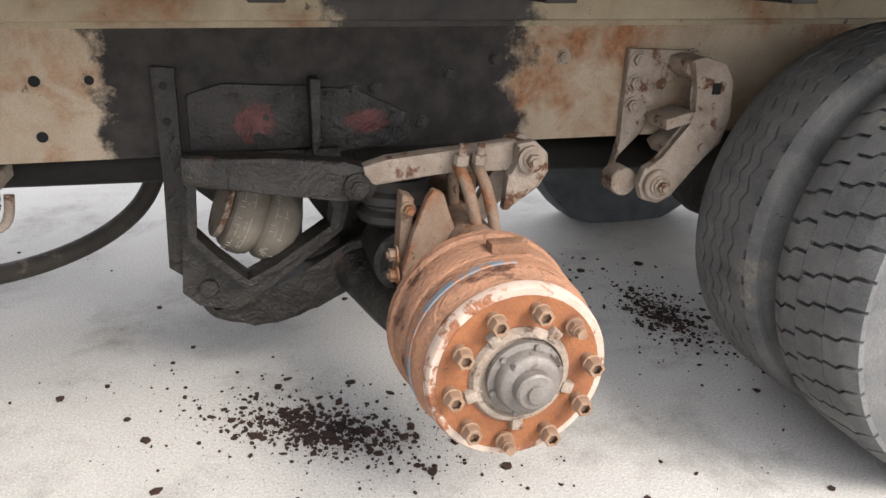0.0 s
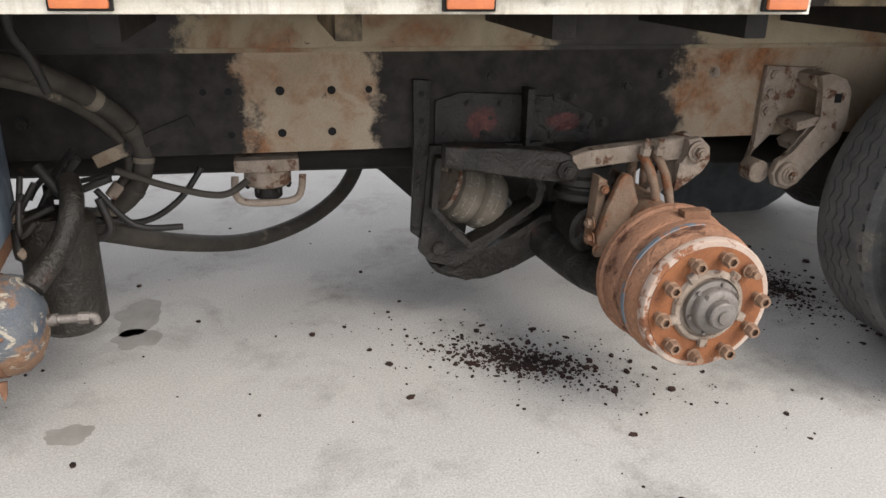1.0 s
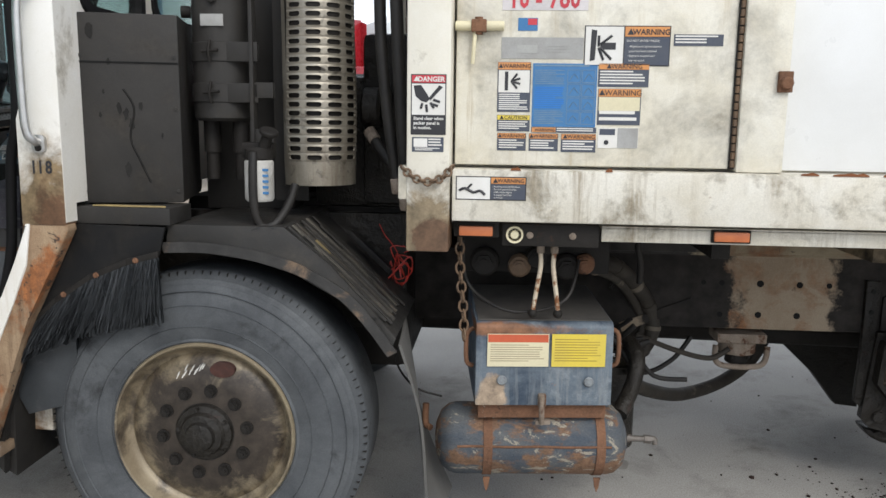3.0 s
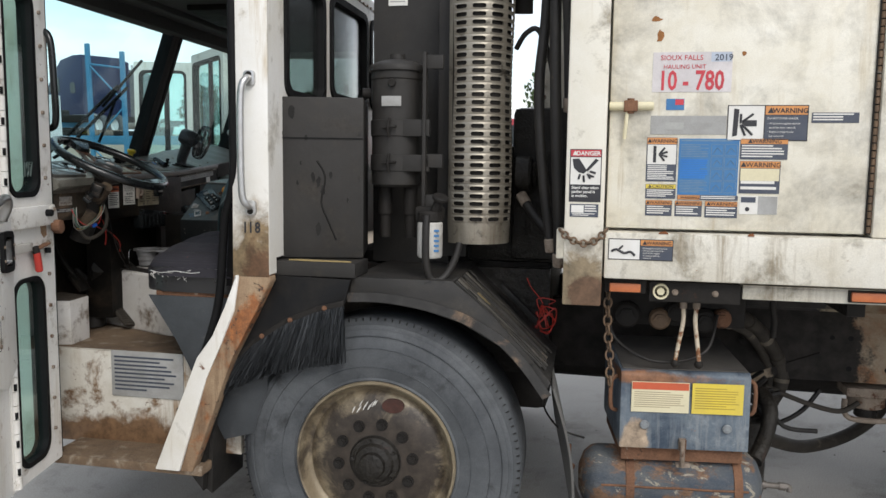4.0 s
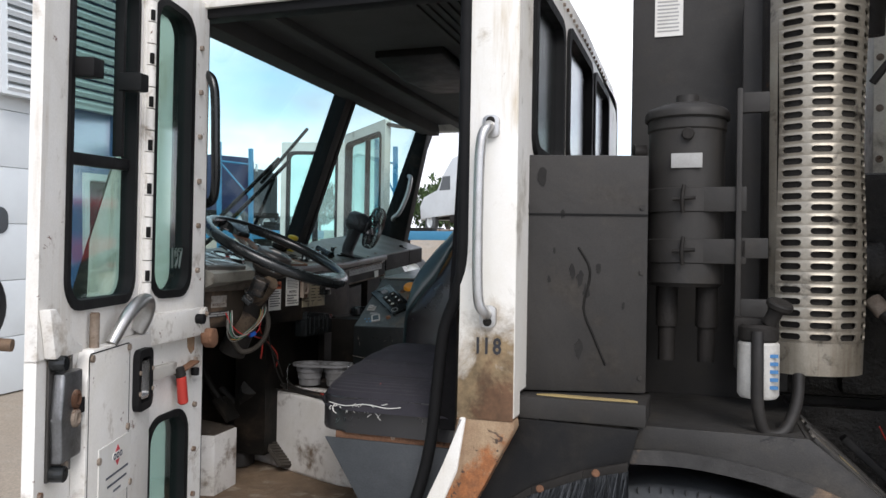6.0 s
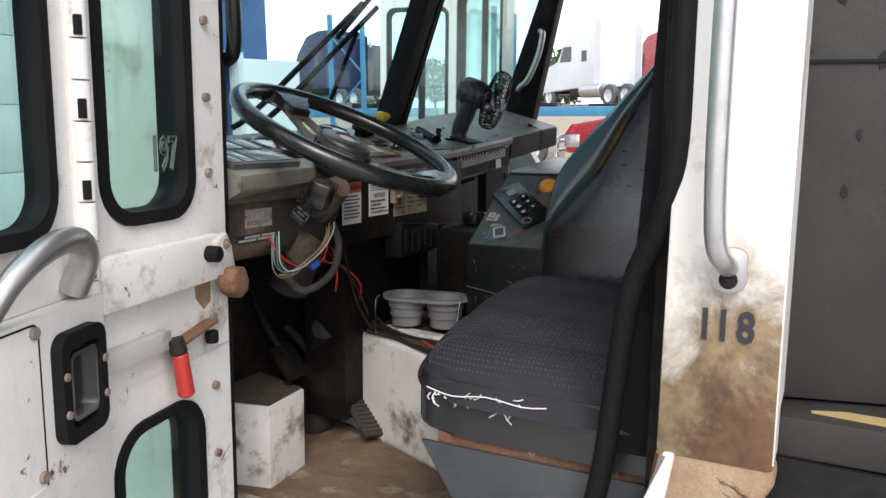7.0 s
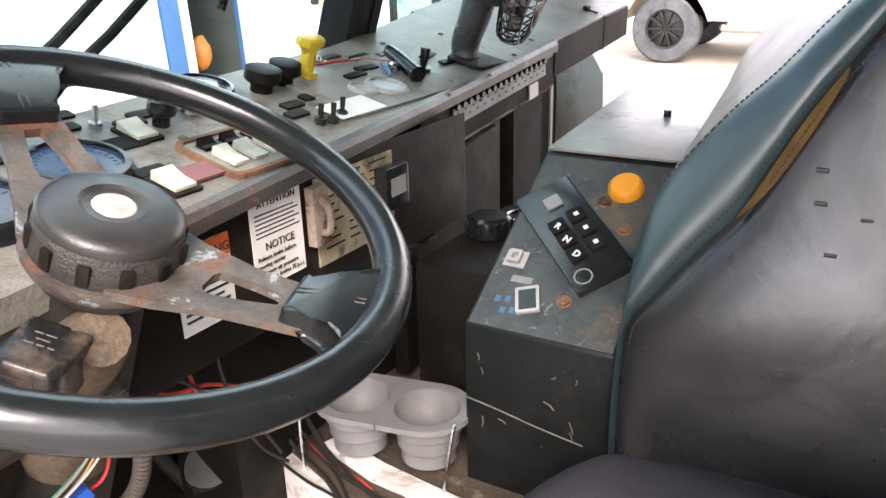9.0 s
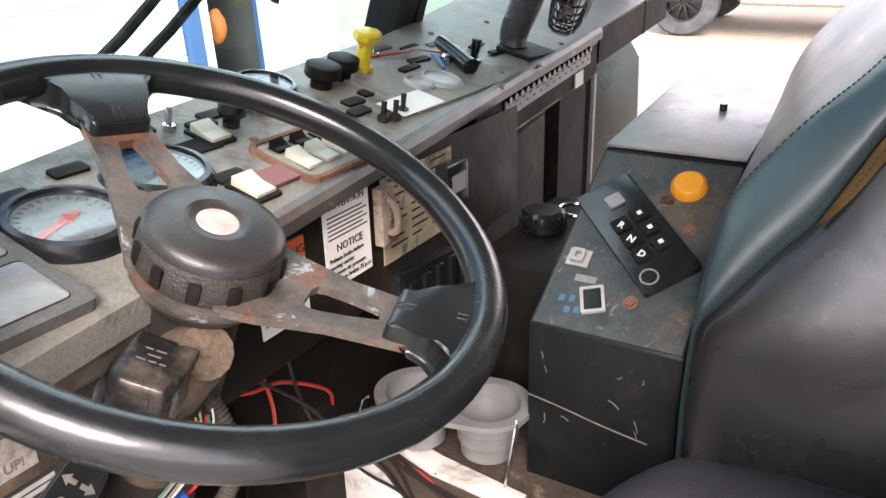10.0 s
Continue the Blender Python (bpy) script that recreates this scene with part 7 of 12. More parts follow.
def cab():
    t = thing("truck_cab", (-3.3, 2.3, 0.46), "dirty white low-entry truck cab with an open doorway", "truck cab")
    # roof
    bm = B()
    roof = [(1.232, 2.262), (1.236, 2.315), (1.262, 2.352), (1.32, 2.385), (1.42, 2.408), (2.3, 2.43), (3.2, 2.41), (3.36, 2.35), (3.41, 2.262), (3.36, 2.262), (3.30, 2.33), (2.3, 2.385), (1.42, 2.37), (1.30, 2.32), (1.275, 2.262)]
    prism(bm, roof, "x", -3.80, -2.735, 0.006)
    part("roof", bm, CABWHITE, t)
    bm = B()
    prism(bm, [(1.226, 2.25), (1.226, 2.266), (1.24, 2.268), (1.24, 2.25)], "x", -3.76, -2.735, 0.003)
    part("rain_gutter", bm, CABWHITE, t)
    bm = B()
    box(bm, -3.76, -2.75, 1.26, 3.38, 2.295, 2.315, 0.004)
    liner = part("headliner", bm, LINER, t)
    for k in range(11):
        bm = B()
        box(bm, -3.10 + 0.03 * k, -3.085 + 0.03 * k, 1.35, 3.3, 2.288, 2.297, 0.002)
        part("liner_rib", bm, LINER, liner)
    for x0, x1, z0, z1 in ((-3.55, -3.50, 2.27, 2.30), (-3.74, -3.66, 2.24, 2.31)):
        bm = B()
        box(bm, x0, x1, 1.29, 3.355, z0, z1, 0.006)
        part("roof_bow", bm, LINER, liner)
    bm = B()
    prism(bm, [(1.9, 2.30), (2.5, 2.29), (2.5, 2.27), (2.2, 2.255), (1.9, 2.27)], "x", -3.40, -3.15, 0.01)
    part("sun_visor", bm, DASHBLACK, t)
    bm = B()
    prism(bm, [(2.3, 2.30), (3.0, 2.29), (3.0, 2.26), (2.3, 2.275)], "x", -3.25, -3.0, 0.01)
    part("sun_visor", bm, DASHBLACK, t)
    # door header and rear pillar
    bm = B()
    box(bm, -3.70, -2.735, 1.24, 1.29, 2.225, 2.262, 0.006)
    part("door_header", bm, SEAL, t)
    bm = B()
    prism(bm, [(-2.865, 2.262), (-2.737, 2.262), (-2.735, 1.205), (-2.875, 1.205)], "y", 1.235, 1.30, 0.008)
    pil = part("rear_pillar", bm, PILLARPAINT, t, "white pillar with a grab handle")
    bm = B()
    tube(bm, [(-2.80, 1.235, 1.90), (-2.80, 1.205, 1.895), (-2.812, 1.19, 1.85), (-2.815, 1.188, 1.67), (-2.812, 1.19, 1.50), (-2.80, 1.205, 1.462), (-2.80, 1.235, 1.455)], 0.0125, seg=14, n=6)
    part("grab_handle", bm, ALU, pil, "brushed aluminium grab handle")
    for z in (1.9, 1.452):
        bm = B()
        prism(bm, rrect(-2.818, -2.778, z - 0.026, z + 0.026, 0.013), "y", 1.222, 1.236, 0.003)
        part("handle_foot", bm, ALU, pil)
        bm = B()
        hexbolt(bm, (-2.798, 1.222, z + (0.012 if z > 1.6 else -0.012)), (0, -1, 0), 0.008, 0.006)
        part("bolt", bm, DARKPART, pil)
    for k, d in enumerate("118"):
        part("figure", writing(d, 0.054, facing(-2.823 + (0.0, 0.021, 0.047)[k], 1.2325, 1.364) @ Matrix.Diagonal((0.80, 1, 1, 1)), align="CENTER", bold=0.0012), INK, pil)
    # lower rear corner with its rust, down to the sill
    bm = B()
    prism(bm, [(-2.875, 1.21), (-2.735, 1.21), (-2.732, 1.19), (-2.80, 1.06), (-2.885, 0.90), (-2.96, 0.70), (-3.05, 0.46), (-3.10, 0.46), (-2.985, 0.82), (-2.94, 0.94), (-2.895, 1.06)], "y", 1.238, 1.29, 0.006)
    part("rear_corner", bm, RUSTEDGE, t, "badly rusted corner panel beside the doorway")
    bm = B()
    prism(bm, [(-2.865, 1.21), (-2.85, 1.21), (-2.87, 1.08), (-2.925, 0.95), (-2.985, 0.82), (-3.10, 0.46), (-3.20, 0.46), (-3.02, 0.90), (-2.955, 0.985), (-2.90, 1.09)], "y", 1.232, 1.275, 0.006)
    part("sill_trim", bm, CABWHITE, t)
    bm = B()
    tube(bm, [(-2.866, 1.240, 2.24), (-2.866, 1.240, 1.75), (-2.868, 1.242, 1.58), (-2.886, 1.258, 1.50), (-2.925, 1.285, 1.41), (-2.945, 1.30, 1.28), (-2.965, 1.31, 1.12), (-3.0, 1.31, 0.98), (-3.08, 1.30, 0.75)], 0.0155, seg=12, n=5)
    part("door_seal", bm, SEAL, t)
    bm = B()
    box(bm, -2.90, -2.74, 1.30, 1.36, 1.1, 2.27, 0.006)
    part("inner_pillar", bm, DASHBLACK, t)
    # front corner and front panel
    bm = B()
    prism(bm, [(-3.64, 0.46), (-3.64, 2.262), (-3.75, 2.262), (-3.985, 1.62), (-4.02, 0.46)], "y", 1.24, 1.285, 0.006)
    part("front_corner", bm, CABWHITE, t)
    bm = B()
    box(bm, -3.645, -3.622, 1.256, 1.286, 0.47, 2.25, 0.008)
    part("front_seal", bm, SEAL, t)
    bm = B()
    prism(bm, [(-4.06, 0.46), (-4.045, 1.43), (-4.03, 1.45), (-4.005, 1.43), (-4.0, 0.46)], "y", 1.25, 3.42, 0.01)
    part("front_panel", bm, CABWHITE, t)
    # windscreen, two panes with a post between
    bm = B()
    ring(bm, rrect(1.25, 3.42, 1.42, 2.36, 0.03), rrect(1.30, 3.33, 1.475, 2.30, 0.03), "x", -0.02, 0.03, RAKE)
    box(bm, -0.02, 0.035, 2.365, 2.425, 1.46, 2.32, 0.004, RAKE)
    part("windscreen_frame", bm, DASHBLACK, t)
    for a, b in ((1.30, 2.365), (2.425, 3.32)):
        bm = B()
        ring(bm, rrect(a - 0.008, b + 0.008, 1.465, 2.31, 0.04), rrect(a + 0.016, b - 0.016, 1.485, 2.285, 0.035), "x", -0.028, 0.038, RAKE)
        part("gasket", bm, SEAL, t)
        bm = B()
        prism(bm, rrect(a, b, 1.47, 2.30, 0.035), "x", 0.0, 0.005, 0, RAKE)
        ob = part("windscreen", bm, TINT, t)
        ob.visible_shadow = False
    bm = B()
    for px, x2 in ((1.75, 2.22), (1.83, 2.30)):
        bm = B()
        tube(bm, [(-4.03, px, 1.62), (-4.02, px + 0.1, 1.68), (-3.955, x2, 1.98)], 0.008, seg=8, n=2)
        part("wiper_arm", bm, DASHBLACK, t)
    bm = B()
    tube(bm, [(-3.96, 2.10, 1.87), (-3.90, 2.35, 2.12)], 0.007, seg=6, n=1)
    tube(bm, [(-3.975, 2.22, 1.90), (-4.0, 2.12, 1.7)], 0.007, seg=6, n=1)
    part("wiper_blade", bm, DASHBLACK, t)
    # rear wall with three windows
    edges = [(1.40, 1.80, 1.865, 2.292), (1.90, 2.42, 1.90, 2.315), (2.50, 2.95, 1.90, 2.315)]
    bm = B()
    ys = [1.30, 1.85, 2.46, 3.0]
    for (a, b, c, d), y0, y1 in zip(edges, ys, ys[1:]):
        bm = B()
        ring(bm, rrect(y0, y1, 1.80, 2.375, 0.003), rrect(a, b, c, d, 0.05), "x", -2.765, -2.735)
        part("window_panel", bm, CABWHITE, t)
    bm = B()
    prism(bm, [(1.30, 1.27), (3.4, 1.27), (3.4, 2.375), (3.0, 2.375), (3.0, 1.80), (1.30, 1.80)], "x", -2.765, -2.735)
    part("rear_wall", bm, CABWHITE, t)
    bm = B()
    prism(bm, [(1.238, 1.215), (1.238, 2.28), (1.26, 2.345), (1.285, 2.375), (1.30, 2.375), (1.30, 1.215)], "x", -2.765, -2.735)
    part("rear_edge", bm, CABWHITE, t)
    for a, b, c, d in edges:
        bm = B()
        ring(bm, rrect(a - 0.016, b + 0.016, c - 0.016, d + 0.016, 0.06), rrect(a + 0.014, b - 0.014, c + 0.014, d - 0.014, 0.045), "x", -2.772, -2.724)
        w = part("rear_window", bm, SEAL, t)
        bm = B()
        prism(bm, rrect(a, b, c, d, 0.05), "x", -2.752, -2.748)
        ob = part("pane", bm, REARGLASS, w)
        ob.visible_shadow = False
    for k in range(26):
        bm = B()
        y = 1.32 + k * 0.062
        cyl(bm, (-2.735, y, 2.35 + 0.03 * math.sin((y - 1.3) * 1.4)), (-2.728, y, 2.35 + 0.03 * math.sin((y - 1.3) * 1.4)), 0.006, seg=8)
        part("rivet", bm, CAST, t)
    # far side with its open doorway
    bm = B()
    box(bm, -2.95, -2.735, 3.36, 3.41, 0.5, 2.27, 0.006)
    part("far_post", bm, CABWHITE, t)
    bm = B()
    prism(bm, [(-3.76, 0.46), (-3.80, 1.45), (-3.90, 1.60), (-3.735, 2.262), (-3.80, 2.262), (-4.0, 1.62), (-4.03, 0.46)], "y", 3.35, 3.41, 0.004)
    part("far_side", bm, CABWHITE, t)
    bm = B()
    prism(bm, [(-3.70, 2.27), (-3.76, 2.27), (-3.92, 1.70), (-3.90, 1.64), (-3.83, 1.66)], "y", 3.29, 3.352, 0.008)
    part("far_pillar", bm, DASHBLACK, t)
    bm = B()
    tube(bm, [(-3.80, 3.28, 2.02), (-3.775, 3.24, 2.0), (-3.79, 3.235, 1.92), (-3.83, 3.235, 1.83), (-3.87, 3.25, 1.80), (-3.89, 3.29, 1.79)], 0.0115, n=5)
    part("far_grab_handle", bm, ALU, t)
    bm = B()
    cyl(bm, (-3.33, 1.433, 2.40), (-3.33, 1.433, 2.45), 0.022, seg=14, bev=0.004)
    part("roof_stud", bm, DASHBLACK, t)
    # floor, step well and inner walls
    bm = B()
    box(bm, -3.66, -3.02, 1.25, 1.50, 0.44, 0.475, 0.004)
    part("step_floor", bm, DIRTFLOOR, t, "muddy entry step")
    bm = B()
    box(bm, -3.98, -2.95, 1.44, 1.47, 0.46, 0.845, 0.004)
    riser = part("step_riser", bm, RISER, t, "white riser, rust-stained")
    bm = B()
    box(bm, -3.505, -3.19, 1.434, 1.441, 0.665, 0.852, 0.002)
    pl = part("notice_plate", bm, GREYPLATE, riser, "pale printed notice plate")
    for k in range(9):
        bm = B()
        w = (0.26, 0.20, 0.23, 0.25, 0.27, 0.22, 0.26, 0.24, 0.14)[k]
        box(bm, -3.49, -3.49 + w, 1.4325, 1.4345, 0.824 - k * 0.0165, 0.831 - k * 0.0165)
        part("print_line", bm, NAVY, pl)
    bm = B()
    box(bm, -3.98, -2.77, 1.46, 3.38, 0.80, 0.842)
    part("cab_floor", bm, DIRTFLOOR, t)
    bm = B()
    prism(bm, [(-3.92, 1.95), (-3.66, 1.85), (-3.45, 1.755), (-3.25, 1.72), (-2.80, 1.72), (-2.80, 2.60), (-3.92, 2.60)], "z", 0.84, 1.108, 0.014)
    part("tunnel", bm, TUNNELWHITE, t, "white engine tunnel panel, scuffed")
    bm = B()
    prism(bm, [(-3.90, 1.960), (-3.78, 1.915), (-3.66, 1.872), (-3.56, 1.815), (-3.46, 1.79), (-3.30, 1.75), (-3.30, 2.58), (-3.90, 2.58)], "z", 1.104, 1.113, 0.003)
    part("tunnel_dirt", bm, mat("dark_cab_grime", (0.045, 0.033, 0.024), (0.095, 0.068, 0.046), rough=0.85, scale=13, blotch=0.6, grain=0.5, bump=0.5, patch=(0.24, 0.19, 0.14), patch_at=0.63, patch_scale=22, patch_soft=0.05), t, "dirt lying on the engine tunnel")
    bm = B()
    prism(bm, [(-3.705, 1.925), (-3.60, 1.895), (-3.47, 1.885), (-3.465, 1.915), (-3.60, 1.930), (-3.695, 1.955)], "z", 1.111, 1.121, 0.002)
    part("tunnel_strip", bm, TUNNELWHITE, t, "scuffed white strip on the tunnel")
    bm = B()
    box(bm, -3.875, -3.752, 1.96, 2.03, 1.11, 1.195, 0.006)
    part("tan_block", bm, DIRTFLOOR, t, "dusty tan block under the dashboard")
    bm = B()
    prism(bm, [(-3.92, 1.475), (-3.741, 1.515), (-3.752, 1.652), (-3.92, 1.70)], "z", 0.66, 1.026, 0.005)
    part("heater_box", bm, TUNNELWHITE, t, "white sheet-metal box beside the pedals")
    bm = B()
    prism(bm, [(-3.915, 1.484), (-3.746, 1.521), (-3.757, 1.648), (-3.915, 1.692)], "z", 1.020, 1.030)
    part("heater_top", bm, bpy.data.materials["dark_cab_grime"], t)
    # Near-black so that the footwell behind the dash reads as shade.
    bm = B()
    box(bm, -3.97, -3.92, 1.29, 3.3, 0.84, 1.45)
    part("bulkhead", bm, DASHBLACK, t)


cab()


def far_door():
    """The door of the other side, folded open in front of the cab."""
    t = thing("far_cab_door", (-4.3, 3.85, 0.5), "white folding door of the far side, standing open with green glass", "door")
    pts = [Vector((-4.06, 3.60)), Vector((-4.56, 4.09)), Vector((-4.98, 3.98))]
    for k, (p, q) in enumerate(zip(pts, pts[1:])):
        d = (q - p).normalized()
        L = (q - p).length
        m = Matrix(((d.x, -d.y, 0, p.x), (d.y, d.x, 0, p.y), (0, 0, 1, 0), (0, 0, 0, 1)))
        h = 2.39 - 0.05 * k
        bm = B()
        ring(bm, rrect(0.0, L - 0.004, 0.5, h, 0.01), rrect(0.06, L - 0.05, 1.15, h - 0.07, 0.04), "y", -0.018, 0.018, m)
        leaf = part("door_leaf", bm, CABWHITE, t)
        bm = B()
        ring(bm, rrect(0.05, L - 0.04, 1.14, h - 0.06, 0.045), rrect(0.068, L - 0.058, 1.158, h - 0.078, 0.036), "y", -0.024, 0.024, m)
        part("gasket", bm, SEAL, leaf)
        bm = B()
        prism(bm, rrect(0.06, L - 0.05, 1.15, h - 0.07, 0.04), "y", -0.002, 0.002, 0, m)
        part("pane", bm, CLEAR, leaf).visible_shadow = False
        bm = B()
        box(bm, L * 0.42, L * 0.42 + 0.035, -0.012, 0.012, 1.15, h - 0.075, 0.003, m)
        part("window_bar", bm, SEAL, leaf)
    bm = B()
    tube(bm, [(-4.06, 3.60, 2.36), (-3.95, 3.52, 2.33), (-3.80, 3.42, 2.30)], 0.012, seg=8, n=3)
    tube(bm, [(-4.06, 3.60, 0.6), (-3.95, 3.52, 0.62), (-3.80, 3.42, 0.62)], 0.012, seg=8, n=3)
    part("hinge_arm", bm, DARKPART, t)


far_door()


def bifold_door():
    t = thing("cab_door", (-3.55, 0.85, 0.46), "folding white cab door with tall windows, standing open", "door")
    A0, A1, B1 = Vector((-3.625, 1.254)), Vector((-3.555, 0.915)), Vector((-3.368, 0.442))
    def leaf(p, q):
        d = (q - p).normalized()
        m = Matrix(((d.x, -d.y, 0, p.x), (d.y, d.x, 0, p.y), (0, 0, 1, 0), (0, 0, 0, 1)))
        return m, (q - p).length
    for p, q, inner in ((A0, A1, True), (A1, B1, False)):
        m, L = leaf(p, q)
        th = 0.02
        back = -th if inner else 0.0
        end = L - 0.002 if inner else L - 0.012
        wins = ((0.105 if inner else 0.062, L - (0.052 if inner else 0.118), 1.49, 2.19), (0.105 if inner else 0.09, L - (0.05 if inner else 0.06), 0.53, 1.185 if inner else 0.62))
        top = 2.262
        bm = B()
        a, b, c, d = wins[0]
        ring(bm, rrect(0.004, end, 1.40, top, 0.002), rrect(a, b, c, d, 0.055), "y", back, th, m)
        a2, b2, c2, d2 = wins[1]
        if inner:
            ring(bm, rrect(0.004, L - 0.002, 0.47, 1.255, 0.002), rrect(a2, b2, c2, d2, 0.06), "y", -th, th, m)
            box(bm, 0.004, L - 0.002, -th, th, 1.25, 1.405, 0.0, m)
        else:
            box(bm, 0.004, end, back, th, 0.47, 1.405, 0.0, m)
        leafp = part("door_leaf", bm, DOORPAINT, t, "white door leaf" if inner else "outer white door leaf with a latch")
        for (wa, wb, wc, wd), r in ((wins[0], 0.055),) + (((wins[1], 0.06),) if inner else ()):
            bm = B()
            ring(bm, rrect(wa - 0.012, wb + 0.012, wc - 0.012, wd + 0.012, r + 0.008), rrect(wa + (0.009 if inner else 0.004), wb - 0.004, wc + 0.007, wd - 0.004, r - 0.008), "y", back - 0.006, th + 0.006, m)
            part("gasket", bm, SEAL, leafp)
            bm = B()
            prism(bm, rrect(wa, wb, wc, wd, r - 0.004), "y", 0.003, 0.007, 0, m)
            ob = part("pane", bm, CLEAR, leafp)
            ob.visible_shadow = False
        if inner:
            # top figures on the glass, seen from inside the doorway side
            bm = writing("197", 0.070, Matrix.Diagonal((0.61, 1, 1, 1)), bold=0.0006, line=0.0016)
            bm.transform(m @ Matrix.Translation((0.1810, 0.0095, 1.552)) @ Matrix.Rotation(radians(180), 4, "Z") @ Matrix.Rotation(radians(90), 4, "X"))
            part("glass_number", bm, mat("thin_green_ink", (0.06, 0.085, 0.075), rough=0.6, bump=0), leafp, "figures outlined in thin dark lines")
            for k in range(14):
                bm = B()
                z = 0.6 + k * 0.118
                c = m @ Vector((0.055, th, z))
                e = m @ Vector((0.055, th + 0.008, z))
                cyl(bm, c, e, 0.007, seg=8)
                part("rivet", bm, CAST, leafp)
            bm = B()
            box(bm, 0.05, L - 0.004, th, th + 0.024, 1.372, 1.447, 0.010, m)
            part("cross_rail", bm, DOORPAINT, leafp)
            bm = B()
            box(bm, 0.192, L - 0.01, th, th + 0.02, 1.290, 1.320, 0.004, m)
            part("lower_rail", bm, LINING, leafp)
            bm = B()
            prism(bm, [(0.072, 1.303), (0.185, 1.285), (0.187, 1.291), (0.074, 1.309)], "y", th, th + 0.024, 0.002, m)
            part("release_angle", bm, RUSTY, leafp, "rusty angle under the door rail")
            bm = B()
            prism(bm, [(0.058, 1.375), (0.10, 1.372), (0.098, 1.345), (0.078, 1.325), (0.060, 1.335)], "y", th, th + 0.002, 0, m)
            part("rust_stain", bm, RUSTEDGE, leafp)
            bm = B()
            prism(bm, [(0.082, 1.436), (0.052, 1.448), (0.040, 1.425), (0.028, 1.388), (0.030, 1.366), (0.060, 1.366), (0.078, 1.395)], "y", th + 0.02, th + 0.032, 0.003, m)
            ck = part("check_bracket", bm, LINING, leafp, "worn grey door check bracket, rusty at the foot")
            bm = B()
            prism(bm, [(0.062, 1.392), (0.030, 1.390), (0.018, 1.366), (0.022, 1.346), (0.045, 1.338), (0.068, 1.352), (0.074, 1.374)], "y", th + 0.022, th + 0.052, 0.007, m, 3)
            part("bracket_foot", bm, RUSTY, ck, "rusty foot of the bracket")
            bm = B()
            hexbolt(bm, m @ Vector((0.058, th + 0.032, 1.43)), tuple((m.to_3x3() @ Vector((0, 1, 0)))), 0.006, 0.006)
            part("bolt", bm, CAST, ck)
            for u, z, r in ((0.096, 1.419, 0.013),):
                bm = B()
                cyl(bm, m @ Vector((u, th + 0.01, z)), m @ Vector((u, th + 0.045, z)), r, seg=14, bev=0.002)
                part("buffer", bm, SEAL, leafp)
            for u, z in ((0.078, 1.290), (0.163, 1.276)):
                bm = B()
                cyl(bm, m @ Vector((u, th + 0.014, z)), m @ Vector((u, th + 0.014, z - 0.020)), 0.0105, seg=14, bev=0.002)
                part("rubber_stop", bm, SEAL, leafp)
            bm = B()
            cyl(bm, m @ Vector((0.174, th + 0.028, 1.214)), m @ Vector((0.187, th + 0.028, 1.285)), 0.013, 0.012, seg=14, bev=0.004)
            rh = part("release_handle", bm, REDP, leafp, "red plastic release handle")
            bm = B()
            cyl(bm, m @ Vector((0.1865, th + 0.028, 1.282)), m @ Vector((0.190, th + 0.022, 1.306)), 0.0128, seg=14, bev=0.002)
            part("handle_cuff", bm, DARKPART, rh)
        else:
            bm = B()
            box(bm, wins[0][0] - 0.005, wins[0][1] + 0.005, -0.012, 0.012, 1.772, 1.797, 0.003, m)
            box(bm, wins[0][0] + 0.06, wins[0][0] + 0.075, 0.0, 0.02, 1.80, 2.18, 0.002, m)
            part("window_bar", bm, SEAL, leafp)
            for z0, z1 in ((1.07, 1.40), (0.60, 0.72)):
                for k in range(int((z1 - z0) / 0.11)):
                    bm = B()
                    cyl(bm, m @ Vector((L - 0.03, th, z0 + k * 0.11)), m @ Vector((L - 0.03, th + 0.006, z0 + k * 0.11)), 0.006, seg=8)
                    part("rivet", bm, CAST, leafp)
            for u in (wins[0][0] + 0.06, wins[0][1] - 0.02):
                bm = B()
                box(bm, u - 0.03, u + 0.02, 0.01, 0.06, 1.945, 1.985, 0.006, m)
                part("window_catch", bm, SEAL, leafp)
            bm = B()
            prism(bm, [(0.004, 1.405), (0.33, 1.405), (0.36, 1.35), (0.36, 0.94), (0.10, 0.86), (0.004, 0.92)], "y", th, th + 0.028, 0.004, m)
            cover = part("latch_cover", bm, DOORPAINT, leafp, "white screwed-on latch cover plate")
            for u, z in ((0.342, 1.390), (0.342, 1.015), (0.150, 1.390), (0.150, 1.225), (0.150, 1.015), (0.30, 1.19), (0.132, 1.105), (0.296, 1.102)):
                bm = B()
                cyl(bm, m @ Vector((u, th + 0.028, z)), m @ Vector((u, th + 0.033, z)), 0.007, seg=10)
                part("screw", bm, CAST, cover)
            bm = B()
            ring(bm, rrect(0.028, 0.122, 1.245, 1.378, 0.02), rrect(0.043, 0.107, 1.263, 1.360, 0.012), "y", th + 0.024, th + 0.042, m)
            part("latch_bezel", bm, SEAL, cover)
            bm = B()
            prism(bm, rrect(0.040, 0.110, 1.260, 1.363, 0.012), "y", th + 0.024, th + 0.031, 0, m)
            pd = part("latch_paddle", bm, GLOSSBLACK, cover)
            bm = B()
            ring(bm, rrect(0.047, 0.103, 1.270, 1.353, 0.010), rrect(0.051, 0.099, 1.275, 1.348, 0.008), "y", th + 0.030, th + 0.040, m)
            part("bright_rim", bm, CHROME, pd)
